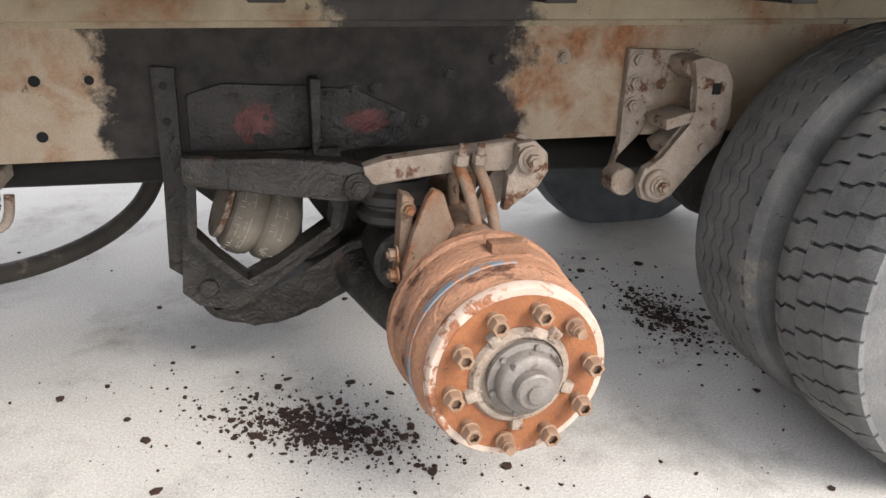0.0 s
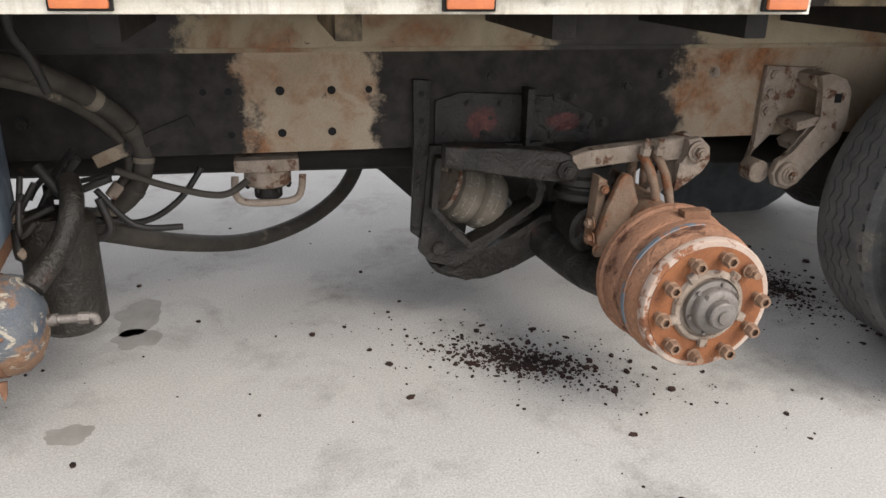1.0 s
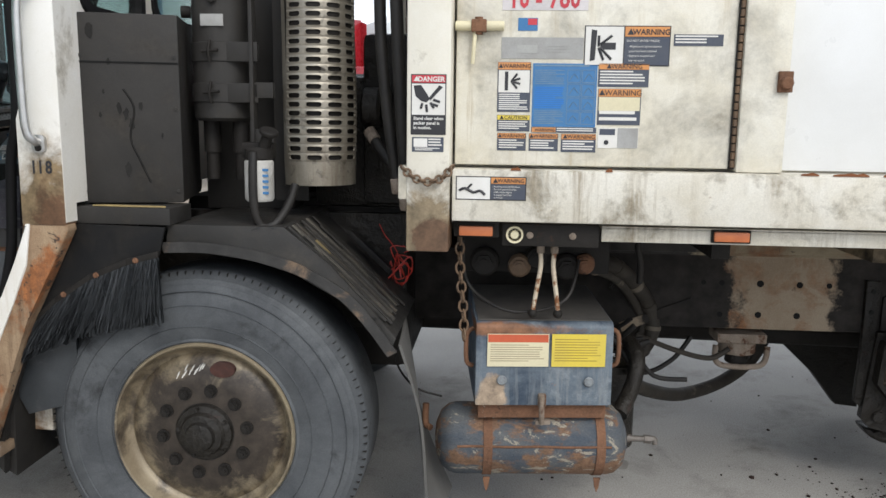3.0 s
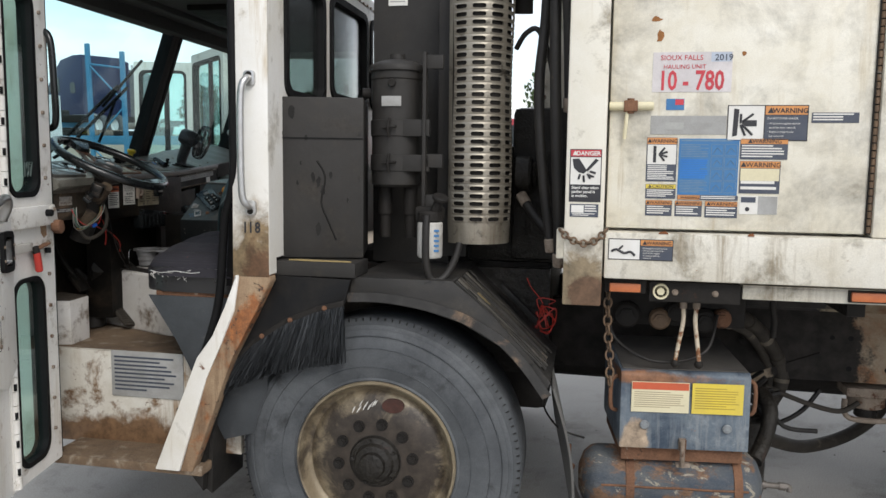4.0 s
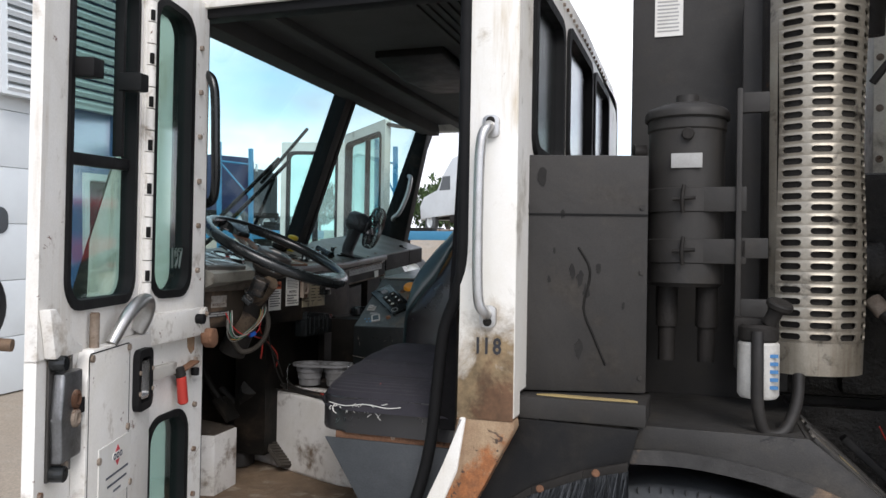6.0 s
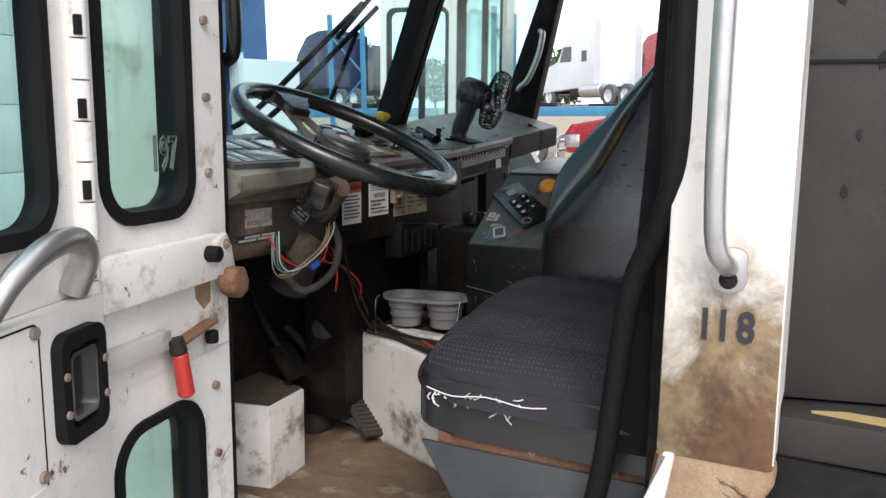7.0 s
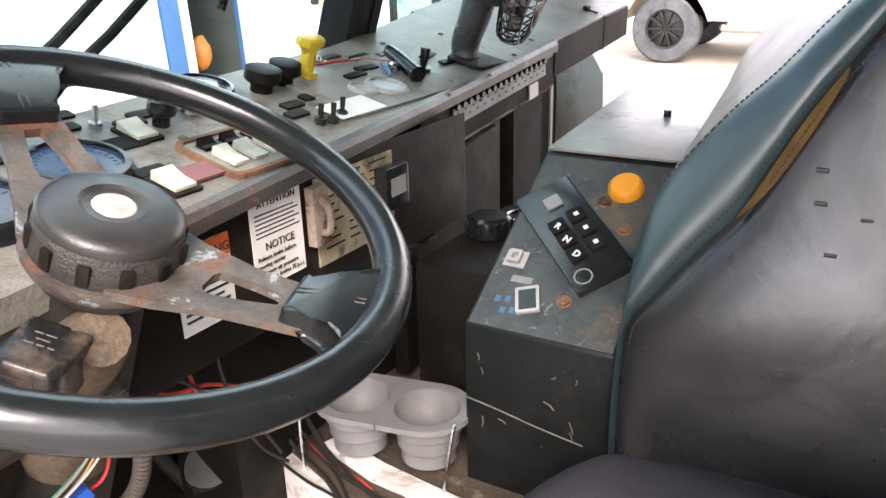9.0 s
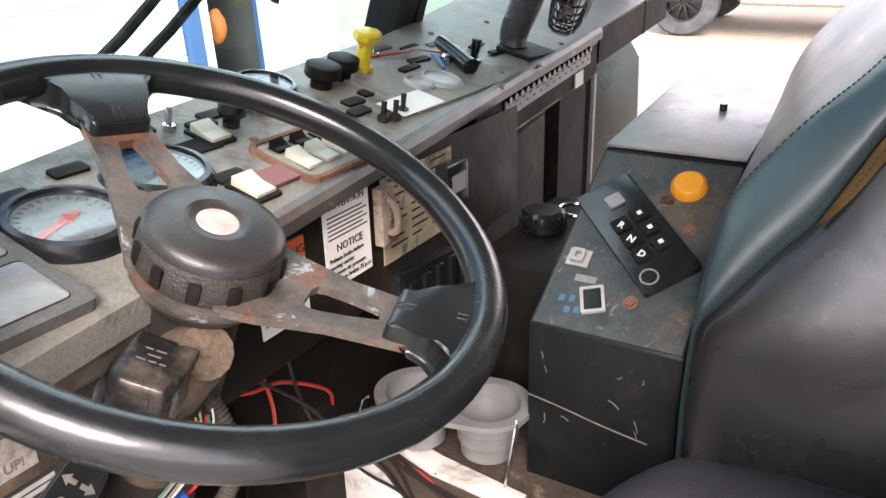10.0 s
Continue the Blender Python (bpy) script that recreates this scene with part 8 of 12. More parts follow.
            for u, z in ((0.034, 1.33), (0.116, 1.33), (0.034, 1.285), (0.116, 1.285)):
                bm = B()
                cyl(bm, m @ Vector((u, th + 0.040, z)), m @ Vector((u, th + 0.045, z)), 0.005, seg=8)
                part("bezel_screw", bm, CAST, pd)
            bm = B()
            box(bm, 0.128, 0.300, th + 0.028, th + 0.030, 1.098, 1.212, 0, m)
            pl = part("maker_plate", bm, PAPER, cover, "white maker's plate with a red emblem")
            bm = B()
            prism(bm, [(0.225, 1.180), (0.205, 1.201), (0.185, 1.180), (0.205, 1.159)], "y", th + 0.0295, th + 0.0306, 0, m)
            part("emblem", bm, STICKRED, pl)
            bm = B()
            prism(bm, rrect(0.178, 0.232, 1.172, 1.188, 0.008), "y", th + 0.030, th + 0.0312, 0, m)
            part("emblem_band", bm, PAPER, pl)
            bm = B()
            for k in range(3):
                ring(bm, rrect(0.182 + 0.017 * k, 0.196 + 0.017 * k, 1.174, 1.186, 0.005), rrect(0.185 + 0.017 * k, 0.193 + 0.017 * k, 1.177, 1.183, 0.003), "y", th + 0.0308, th + 0.0316, m)
            for z, w in ((1.146, 0.060), (1.128, 0.052), (1.112, 0.020)):
                box(bm, 0.205 - w, 0.205 + w, th + 0.0298, th + 0.0306, z - 0.0022, z + 0.0022, 0, m)
            part("print", bm, NAVY, pl)
            bm = B()
            ring(bm, rrect(0.140, 0.352, 1.0, 1.400, 0.012), rrect(0.1425, 0.3495, 1.0025, 1.3975, 0.010), "y", th + 0.027, th + 0.0285, m)
            part("panel_seam", bm, GROOVE, cover)
            bm = B()
            tube(bm, [m @ Vector((0.04, th + 0.01, 1.415)), m @ Vector((0.045, th + 0.03, 1.455)), m @ Vector((0.075, th + 0.04, 1.482)), m @ Vector((0.13, th + 0.042, 1.482)), m @ Vector((0.19, th + 0.036, 1.455)), m @ Vector((0.225, th + 0.02, 1.405))], 0.018, seg=14, n=5, r_end=0.012)
            part("pull_handle", bm, ALU, leafp, "worn aluminium pull handle")
            bm = B()
            cyl(bm, m @ Vector((0.295, th + 0.014, 1.40)), m @ Vector((0.295, th + 0.014, 1.472)), 0.009, seg=14, bev=0.002)
            part("lock_knob", bm, CAST, leafp)
            bm = B()
            box(bm, 0.368, 0.462, th, th + 0.006, 1.195, 1.425, 0.003, m)
            lm = part("latch_mechanism", bm, mat("greasy_latch_steel", (0.09, 0.085, 0.08), (0.05, 0.045, 0.04), rough=0.45, metal=0.6, scale=14, grain=0.3, bump=0.2, patch=(0.17, 0.10, 0.06), patch_at=0.62, patch_scale=15), leafp, "greasy steel latch mechanism")
            bm = B()
            prism(bm, [(0.372, 1.225), (0.455, 1.225), (0.458, 1.30), (0.450, 1.378), (0.372, 1.378)], "y", th + 0.006, th + 0.026, 0.006, m)
            lb = part("latch_block", bm, mat("bright_latch_steel", (0.32, 0.33, 0.34), (0.16, 0.16, 0.16), rough=0.35, metal=0.8, scale=18, grain=0.3, bump=0.2), lm, "worn bright latch case")
            for z in (1.295, 1.328):
                bm = B()
                lathe(bm, [(0.017, 0.026), (0.016, 0.031), (0.010, 0.033), (0.007, 0.030), (0, 0.030)], (0, 0, 0), (0, 1, 0), 20)
                bm.transform(m @ Matrix.Translation((0.405, th, z)))
                part("pivot", bm, CAST, lb)
            bm = B()
            prism(bm, [(0.366, 1.325), (0.392, 1.325), (0.396, 1.312), (0.384, 1.298), (0.366, 1.298)], "y", th + 0.010, th + 0.0275, 0.001, m)
            part("latch_slot", bm, GROOVE, lb)
            for u, z, r, q in ((0.400, 1.397, 0.010, CHROME), (0.400, 1.210, 0.009, CAST), (0.452, 1.396, 0.014, GLOSSBLACK), (0.448, 1.208, 0.014, GLOSSBLACK)):
                bm = B()
                cyl(bm, m @ Vector((u, th + 0.004, z)), m @ Vector((u, th + (0.012 if q is not GLOSSBLACK else 0.030), z)), r, seg=16, bev=0.002)
                part("latch_bolt", bm, q, lm)
            bm = B()
            prism(bm, [(0.36, 1.405), (0.47, 1.405), (0.495, 1.49), (0.47, 1.49), (0.40, 1.425), (0.36, 1.42)], "y", th, th + 0.020, 0.004, m)
            part("corner_gusset", bm, DOORPAINT, leafp)
    # the piano hinge between the leaves
    hb = A1 + Vector((0.026, 0.010))
    bm = B()
    box(bm, hb.x - 0.012, hb.x + 0.004, hb.y - 0.016, hb.y + 0.016, 0.48, 2.25, 0.002)
    hinge = part("piano_hinge", bm, DOORPAINT, t)
    for k in range(36):
        z = 0.482 + k * 0.0495
        bm = B()
        cyl(bm, (hb.x + 0.004, hb.y, z), (hb.x + 0.004, hb.y, z + 0.047), 0.0125, seg=10)
        part("knuckle", bm, DOORPAINT, hinge)
        if k % 2:
            bm = B()
            box(bm, hb.x + 0.004, hb.x + 0.0175, hb.y - 0.010, hb.y - 0.002, z + 0.002, z + 0.026, 0.001)
            part("notch", bm, GROOVE, hinge)
    # the outer leaf drops towards its free edge
    along = (B1 - A1).normalized()
    for ob in t.children_recursive:
        base = BASE[ob]
        for v in ob.data.vertices:
            p = v.co + base
            u = (Vector((p.x, p.y)) - A1).dot(along)
            if u > 0.03 and p.z > 1.5:
                v.co.z -= 0.077 * min(1.0, u / 0.50) * min(1.0, (p.z - 1.5) / 0.6)
    # grab handle on the front post
    b = B()
    tube(b, [(-3.645, 1.27, 2.066), (-3.605, 1.252, 2.075), (-3.578, 1.246, 2.03), (-3.574, 1.25, 1.88), (-3.580, 1.262, 1.79), (-3.605, 1.285, 1.738), (-3.65, 1.30, 1.725)], 0.0125, seg=12, n=6)
    solo("door_grab_handle", b, GLOSSBLACK, "black bent tube grab handle on the door post", "grab handle")
    # wing mirrors on the outer leaf
    t = thing("wing_mirror", (-3.45, 0.42, 1.45), "black-framed wing mirror with a round mirror below", "mirror")
    mm = Matrix.Translation((-3.47, 0.365, 0)) @ Matrix.Rotation(radians(-28), 4, "Z")
    b = B()
    box(b, -0.035, 0.0, -0.075, 0.075, 1.615, 2.02, 0.014, mm)
    part("housing", b, SEAL, t)
    b = B()
    prism(b, rrect(-0.064, 0.064, 1.628, 2.006, 0.015), "x", 0.0, 0.004, 0.001, mm)
    part("mirror_glass", b, mat("mirror_silver", (0.82, 0.86, 0.86), rough=0.03, metal=1.0, bump=0), t)
    b = B()
    lathe(b, [(0, 0.022), (0.05, 0.017), (0.078, 0.006), (0.084, 0.002), (0.086, -0.01), (0.06, -0.03), (0, -0.034)], (-3.455, 0.375, 1.495), (0.88, -0.45, 0.05), 36)
    part("round_mirror", b, bpy.data.materials["mirror_silver"], t)
    b = B()
    lathe(b, [(0.078, 0.008), (0.086, 0.010), (0.090, 0.0), (0.086, -0.012), (0.07, -0.03)], (-3.455, 0.375, 1.495), (0.88, -0.45, 0.05), 36)
    part("round_bezel", b, SEAL, t)
    b = B()
    tube(b, [(-3.49, 0.37, 1.42), (-3.50, 0.37, 2.06), (-3.485, 0.40, 2.10), (-3.40, 0.46, 2.10)], 0.011, seg=10, n=4)
    tube(b, [(-3.49, 0.37, 1.44), (-3.46, 0.42, 1.435), (-3.40, 0.455, 1.43)], 0.011, seg=10, n=3)
    part("bracket", b, CHAINRUST, t, "rusty tube bracket")


bifold_door()


# ---- wheel, fenders and the stack behind the cab ----
def front_wheel():
    cx, cz, y0 = -2.38, 0.513, 1.352
    t = thing("road_wheel", (cx, 1.5, 0), "worn black truck tyre on a stained brown steel rim", "wheel")
    bm = B()
    r = 0.54
    lathe(bm, [(0.292, 0.05), (0.300, 0.012), (0.310, 0.004), (0.318, 0.008), (0.345, 0.0), (0.40, -0.012), (0.455, -0.006), (0.495, 0.012), (0.497, 0.016), (0.512, 0.024), (0.514, 0.03), (0.533, 0.045), (0.5395, 0.06), (0.54, 0.15), (0.5395, 0.26), (0.53, 0.28), (0.45, 0.31), (0.30, 0.30)], (cx, y0, cz), (0, 1, 0), 96)
    ty = part("tyre", bm, RUBBER, t)
    bm = B()
    for rr in (0.36, 0.43, 0.475):
        lathe(bm, [(rr, 0.0), (rr + 0.002, -0.003), (rr + 0.004, 0.0)], (cx, y0 - (0.0035 if rr < 0.4 else 0.0085 if rr < 0.45 else 0.0015), cz), (0, 1, 0), 80)
    part("sidewall_rib", bm, RUBBER, ty)
    for k in range(120):
        bm = B()
        a = 2 * math.pi * k / 120
        box(bm, 0.524, 0.536, -0.0009, 0.0009, 0.036, 0.048, 0, Matrix.Translation((cx, y0 - 0.001, cz)) @ Matrix.Rotation(radians(-90), 4, "X") @ Matrix.Rotation(a, 4, "Z"))
        part("sipe", bm, DARKHOSE, ty)
    bm = B()
    lathe(bm, [(0.302, 0.045), (0.305, 0.004), (0.301, -0.004), (0.295, -0.002), (0.288, 0.016), (0.281, 0.034), (0.270, 0.046), (0.262, 0.05), (0.255, 0.042), (0.235, 0.030), (0.19, 0.018), (0.16, 0.014), (0.10, 0.012), (0.09, 0.02), (0.06, 0.02)], (cx, y0, cz), (0, 1, 0), 96)
    rim = part("rim", bm, FRONTRIM, t, "brown-stained steel disc rim with scraped paint")
    bm = B()
    a = radians(73)
    c = Vector((cx + 0.223 * math.cos(a), 0, cz + 0.223 * math.sin(a)))
    ell = [(c.x + 0.036 * math.cos(q) * 1.15, c.z + 0.026 * math.sin(q)) for q in (2 * math.pi * i / 20 for i in range(20))]
    prism(bm, ell, "y", y0 + 0.012, y0 + 0.030)
    part("hand_hole", bm, mat("rusty_drum_red", (0.075, 0.028, 0.02), (0.035, 0.016, 0.012), rough=0.9, scale=30, bump=0.3), rim)
    rnd = random.Random(3)
    for k in range(11):
        # slanting strokes of scraped paint beside the hand hole
        a0 = radians(118 - k * 2.6)
        rr = 0.205 + rnd.uniform(-0.012, 0.012)
        x, z = cx + rr * math.cos(a0), cz + rr * math.sin(a0)
        w, l0 = rnd.uniform(0.0015, 0.0045), rnd.uniform(0.012, 0.03)
        bm = B()
        pts = [(x, z), (x + w, z + 0.002), (x + w + l0 * 0.35, z + l0 * 0.75), (x + l0 * 0.55, z + l0), (x + l0 * 0.25, z + l0 * 0.6)]
        prism(bm, pts, "y", y0 + 0.0175, y0 + 0.028)
        part("paint_scrape", bm, PAPER, rim)
    for k in range(10):
        a = radians(80 + 36 * k)
        bm = B()
        x, z = cx + 0.143 * math.cos(a), cz + 0.143 * math.sin(a)
        hexbolt(bm, (x, y0 + 0.014, z), (0, -1, 0), 0.0165, 0.02)
        part("wheel_nut", bm, DARKPART, rim)
    bm = B()
    lathe(bm, [(0, -0.05), (0.035, -0.05), (0.045, -0.044), (0.05, -0.03), (0.068, -0.022), (0.075, -0.008), (0.092, 0.0), (0.096, 0.012), (0.11, 0.014)], (cx, y0, cz), (0, 1, 0), 40)
    for k in range(5):
        a = radians(30 + 72 * k)
        hexbolt(bm, (cx + 0.083 * math.cos(a), y0 - 0.002, cz + 0.083 * math.sin(a)), (0, -1, 0), 0.007, 0.008)
    part("hub", bm, GREASE, t, "greasy black hub")


front_wheel()


def engine():
    """The dark mass of engine and gearbox between the frame rails behind the cab."""
    t = thing("engine_block", (-2.1, 2.6, 0.5), "greasy dark engine and gearbox between the frame rails", "engine")
    bm = B()
    box(bm, -2.68, -1.78, 1.98, 3.3, 0.55, 1.24, 0.05)
    part("block", bm, DARKPART, t)
    bm = B()
    box(bm, -2.66, -2.0, 2.3, 3.3, 1.24, 1.62, 0.06)
    part("rocker_cover", bm, DARKPART, t)
    for k in range(5):
        bm = B()
        cyl(bm, (-2.55 + 0.17 * k, 1.99, 0.98), (-2.55 + 0.17 * k, 1.95, 0.98), 0.05, seg=16, bev=0.008)
        part("side_cap", bm, GREASE, t)


engine()


def fenders():
    FENDER = mat("dusty_black_fender", (0.046, 0.0435, 0.0405), (0.024, 0.0228, 0.0216), rough=0.5, scale=6, blotch=0.6, grain=0.35, bump=0.18, patch=(0.075, 0.066, 0.055), patch_at=0.60, patch_scale=7, patch_soft=0.12, extra=(0.008, 0.008, 0.008), extra_at=0.64, extra_scale=13, spec=0.3, dent=(3, 0.015))
    t = thing("front_fender", (-2.3, 1.55, 0.8), "scuffed black wheel arch over the front wheel", "fender")
    arc = [(-2.475, 1.115), (-2.35, 1.118), (-2.205, 1.10), (-2.06, 1.06), (-1.92, 0.983), (-1.84, 0.90), (-1.768, 0.803)]
    topl = [(-1.742, 0.862), (-1.80, 0.93), (-1.95, 1.09), (-2.095, 1.205), (-2.46, 1.205)]
    bm = B()
    prism(bm, arc + topl, "y", 1.332, 1.345, 0.002)
    part("arch_band", bm, FENDER, t)
    bm = B()
    c0 = Vector((-2.29, 0.5))
    low = [Vector(q) for q in smooth([(x, z, 0) for x, z in arc], 4)]
    wide = [a.xy + (a.xy - c0).normalized() * 0.034 for a in low]
    prism(bm, [(a.x, a.y) for a in low] + [(a.x, a.y) for a in reversed(wide)], "y", 1.325, 1.3318, 0)
    part("arch_lip", bm, mat("worn_grey_edge", (0.050, 0.047, 0.044), (0.022, 0.021, 0.02), rough=0.6, scale=12, grain=0.3, bump=0.3, patch=(0.25, 0.17, 0.11), patch_at=0.62, patch_scale=7, patch_soft=0.05, extra=(0.01, 0.01, 0.01), extra_at=0.68, extra_scale=26), t, "worn grey edge of the arch")
    bm = B()
    box(bm, -2.47, -2.09, 1.34, 1.95, 1.188, 1.203, 0.004)
    part("top_plate", bm, FENDER, t)
    bm = B()
    prism(bm, [(-2.10, 1.206), (-1.742, 0.866), (-1.75, 0.85), (-2.11, 1.19)], "y", 1.34, 1.86, 0.002)
    slope = part("sloping_plate", bm, FENDER, t)
    DARKSTRIP = mat("torn_black_strip", (0.022, 0.021, 0.020), (0.055, 0.050, 0.043), rough=0.5, scale=9, stretch=(1, 4, 1), grain=0.4, bump=0.6, patch=(0.16, 0.125, 0.085), patch_at=0.63, patch_scale=9, patch_soft=0.06, spec=0.35)
    rnd = random.Random(14)
    y = 1.350
    for k in range(13):
        # long thin strips, torn to different lengths and lifting a little
        w = rnd.uniform(0.012, 0.034)
        f0, f1 = (0.0, 0.30, 0.0, 0.12, 0.0, 0.45, 0.05, 0.0, 0.2, 0.0, 0.35, 0.1, 0.0)[k], 1.0 - rnd.uniform(0.0, 0.10)
        xa, za, xb, zb = -2.085 + 0.33 * f0, 1.200 - 0.313 * f0, -2.085 + 0.33 * f1, 1.200 - 0.313 * f1
        h = rnd.uniform(0.004, 0.010)
        bm = B()
        prism(bm, [(xa, za), (xb, zb), (xb + 0.6 * h, zb + h), ((xa + xb) / 2 + h * 0.9, (za + zb) / 2 + h * 1.3), (xa + 0.5 * h, za + 0.7 * h)], "y", y, y + w, 0.001)
        part("strip", bm, WOODISH if k in (2, 5, 8, 9) else DARKSTRIP, slope, "torn dark strip" if k % 4 == 0 else "")
        y += w + rnd.uniform(0.001, 0.008)
    bm = B()
    prism(bm, [(-2.02, 1.146), (-1.92, 1.051), (-1.918, 1.056), (-2.018, 1.151)], "y", 1.43, 1.452, 0.001)
    part("ochre_strip", bm, mat("ochre_tape", (0.30, 0.23, 0.10), (0.20, 0.15, 0.07), rough=0.7, scale=20, grain=0.3, bump=0.3), slope, "frayed ochre strip")
    bm = B()
    box(bm, -0.1, 0.1, -0.02, 0.02, 0, 0.02, 0.003, Matrix.Translation((-1.9, 1.74, 1.06)) @ Matrix.Rotation(radians(43), 4, "Y"))
    part("bar", bm, BLACK, t)
    bm = B()
    box(bm, -2.95, -1.78, 1.86, 1.90, 0.75, 1.19)
    part("inner_arch", bm, GREASE, t)
    # apron in front with its bristle skirt
    t = thing("fender_apron", (-2.7, 1.3, 0.8), "black sheet apron with a long bristle skirt", "fender")
    strip = [(-2.478, 1.112), (-2.58, 1.085), (-2.70, 1.035), (-2.82, 0.955), (-2.92, 0.865), (-3.0, 0.80)]
    bm = B()
    prism(bm, [(-2.455, 1.20), (-2.735, 1.205), (-2.80, 1.06), (-2.885, 0.90), (-2.955, 0.74), (-3.0, 0.80), (-2.92, 0.865), (-2.82, 0.955), (-2.70, 1.035), (-2.58, 1.085), (-2.478, 1.112)], "y", 1.296, 1.306, 0.002)
    part("apron", bm, BLACK, t)
    bm = B()
    for (a, b), (c, d) in zip(strip, strip[1:]):
        prism(bm, [(a, b + 0.014), (c, d + 0.014), (c, d - 0.012), (a, b - 0.012)], "y", 1.288, 1.297, 0.002)
    part("bristle_rail", bm, DARKPART, t)
    for x, z in ((-2.55, 1.095), (-2.68, 1.045), (-2.79, 0.98), (-2.9, 0.885)):
        bm = B()
        hexbolt(bm, (x, 1.288, z), (0, -1, 0), 0.007, 0.006)
        part("rail_bolt", bm, RUSTY, t)
    rnd = random.Random(3)
    verts, faces = [], []
    for k in range(5600):
        s = rnd.random()
        f = s * (len(strip) - 1)
        i = min(int(f), len(strip) - 2)
        x = strip[i][0] + (strip[i + 1][0] - strip[i][0]) * (f - i)
        z = strip[i][1] + (strip[i + 1][1] - strip[i][1]) * (f - i) - 0.006
        ln = (0.205 - 0.03 * s) * rnd.uniform(0.78, 1.06)
        an = radians(-94 - 42 * s + rnd.uniform(-6, 6))
        y = 1.292 + rnd.uniform(-0.006, 0.006)
        x2, z2 = x + ln * math.cos(an), z + ln * math.sin(an)
        w = 0.0011
        i0 = len(verts)
        for px, pz, yy in ((x - w, z, y), (x + w, z, y), (x2 + w * 0.6, z2, y + rnd.uniform(-0.02, 0.008)), (x2 - w * 0.6, z2, y + rnd.uniform(-0.02, 0.008))):
            verts.append((px, yy, pz))
        verts.append((x, y + 0.002, z))
        faces += [(i0, i0 + 1, i0 + 2, i0 + 3), (i0 + 1, i0 + 4, i0 + 2), (i0 + 4, i0, i0 + 3, i0 + 2)]
    b = B()
    vv = [b.verts.new(v) for v in verts]
    for f in faces:
        b.faces.new([vv[i] for i in f])
    tagged(part("bristles", b, BRISTLE, t, "long black bristles"), kind="stuff")
    bm = B()
    prism(bm, [(-2.93, 0.80), (-3.04, 0.80), (-3.10, 0.60), (-3.09, 0.42), (-3.04, 0.36), (-3.03, 0.55)], "y", 1.30, 1.33, 0.004)
    prism(bm, [(-3.0, 0.80), (-3.05, 0.80), (-3.05, 0.36), (-3.02, 0.34)], "y", 1.33, 1.6, 0.004)
    part("front_flap", bm, DARKHOSE, t)
    # mud flap behind the wheel
    b = B()
    rows = 16
    grid = []
    for i in range(rows + 1):
        s = i / rows
        z = 0.84 - 0.67 * s
        row = []
        for j in range(7):
            w = j / 6
            x = -1.735 + 0.13 * s * s + 0.03 * math.sin(s * 3.1) - 0.06 * w * (1 - s) + 0.02 * math.sin(5 * s + 2 * w)
            y = 1.335 + 0.06 * s + w * (0.42 - 0.1 * s)
            row.append(b.verts.new((x, y, z + 0.02 * w)))
        grid.append(row)
    for i in range(rows):
        for j in range(6):
            b.faces.new((grid[i][j], grid[i][j + 1], grid[i + 1][j + 1], grid[i + 1][j]))
    ext = bmesh.ops.extrude_face_region(b, geom=list(b.faces))
    bmesh.ops.translate(b, verts=[g for g in ext["geom"] if isinstance(g, bmesh.types.BMVert)], vec=(0.009, 0, 0))
    solo("mud_flap", b, mat("worn_grey_rubber", (0.13, 0.125, 0.115), (0.08, 0.078, 0.074), rough=0.6, scale=4, bump=0.12), "curled grey rubber mud flap behind the front wheel", "mud flap")
    b = B()
    rnd = random.Random(5)
    p = Vector((-1.80, 1.80, 1.03))
    pts = []
    for k in range(26):
        pts.append(p + Vector((rnd.uniform(-0.03, 0.05), rnd.uniform(-0.04, 0.04), rnd.uniform(-0.09, 0.05))))
    tube(b, pts, 0.0022, seg=5, n=5)
    solo("red_wire", b, REDP, "tangle of thin red wire lying on the fender", "wire")
    b = B()
    tube(b, [(-1.87, 1.8, 1.16), (-1.85, 1.8, 1.12), (-1.82, 1.78, 1.09), (-1.80, 1.78, 1.06)], 0.0018, seg=5, n=4)
    solo("loose_wire", b, REDP, "thin red wire trailing down to the fender", "wire")


fenders()


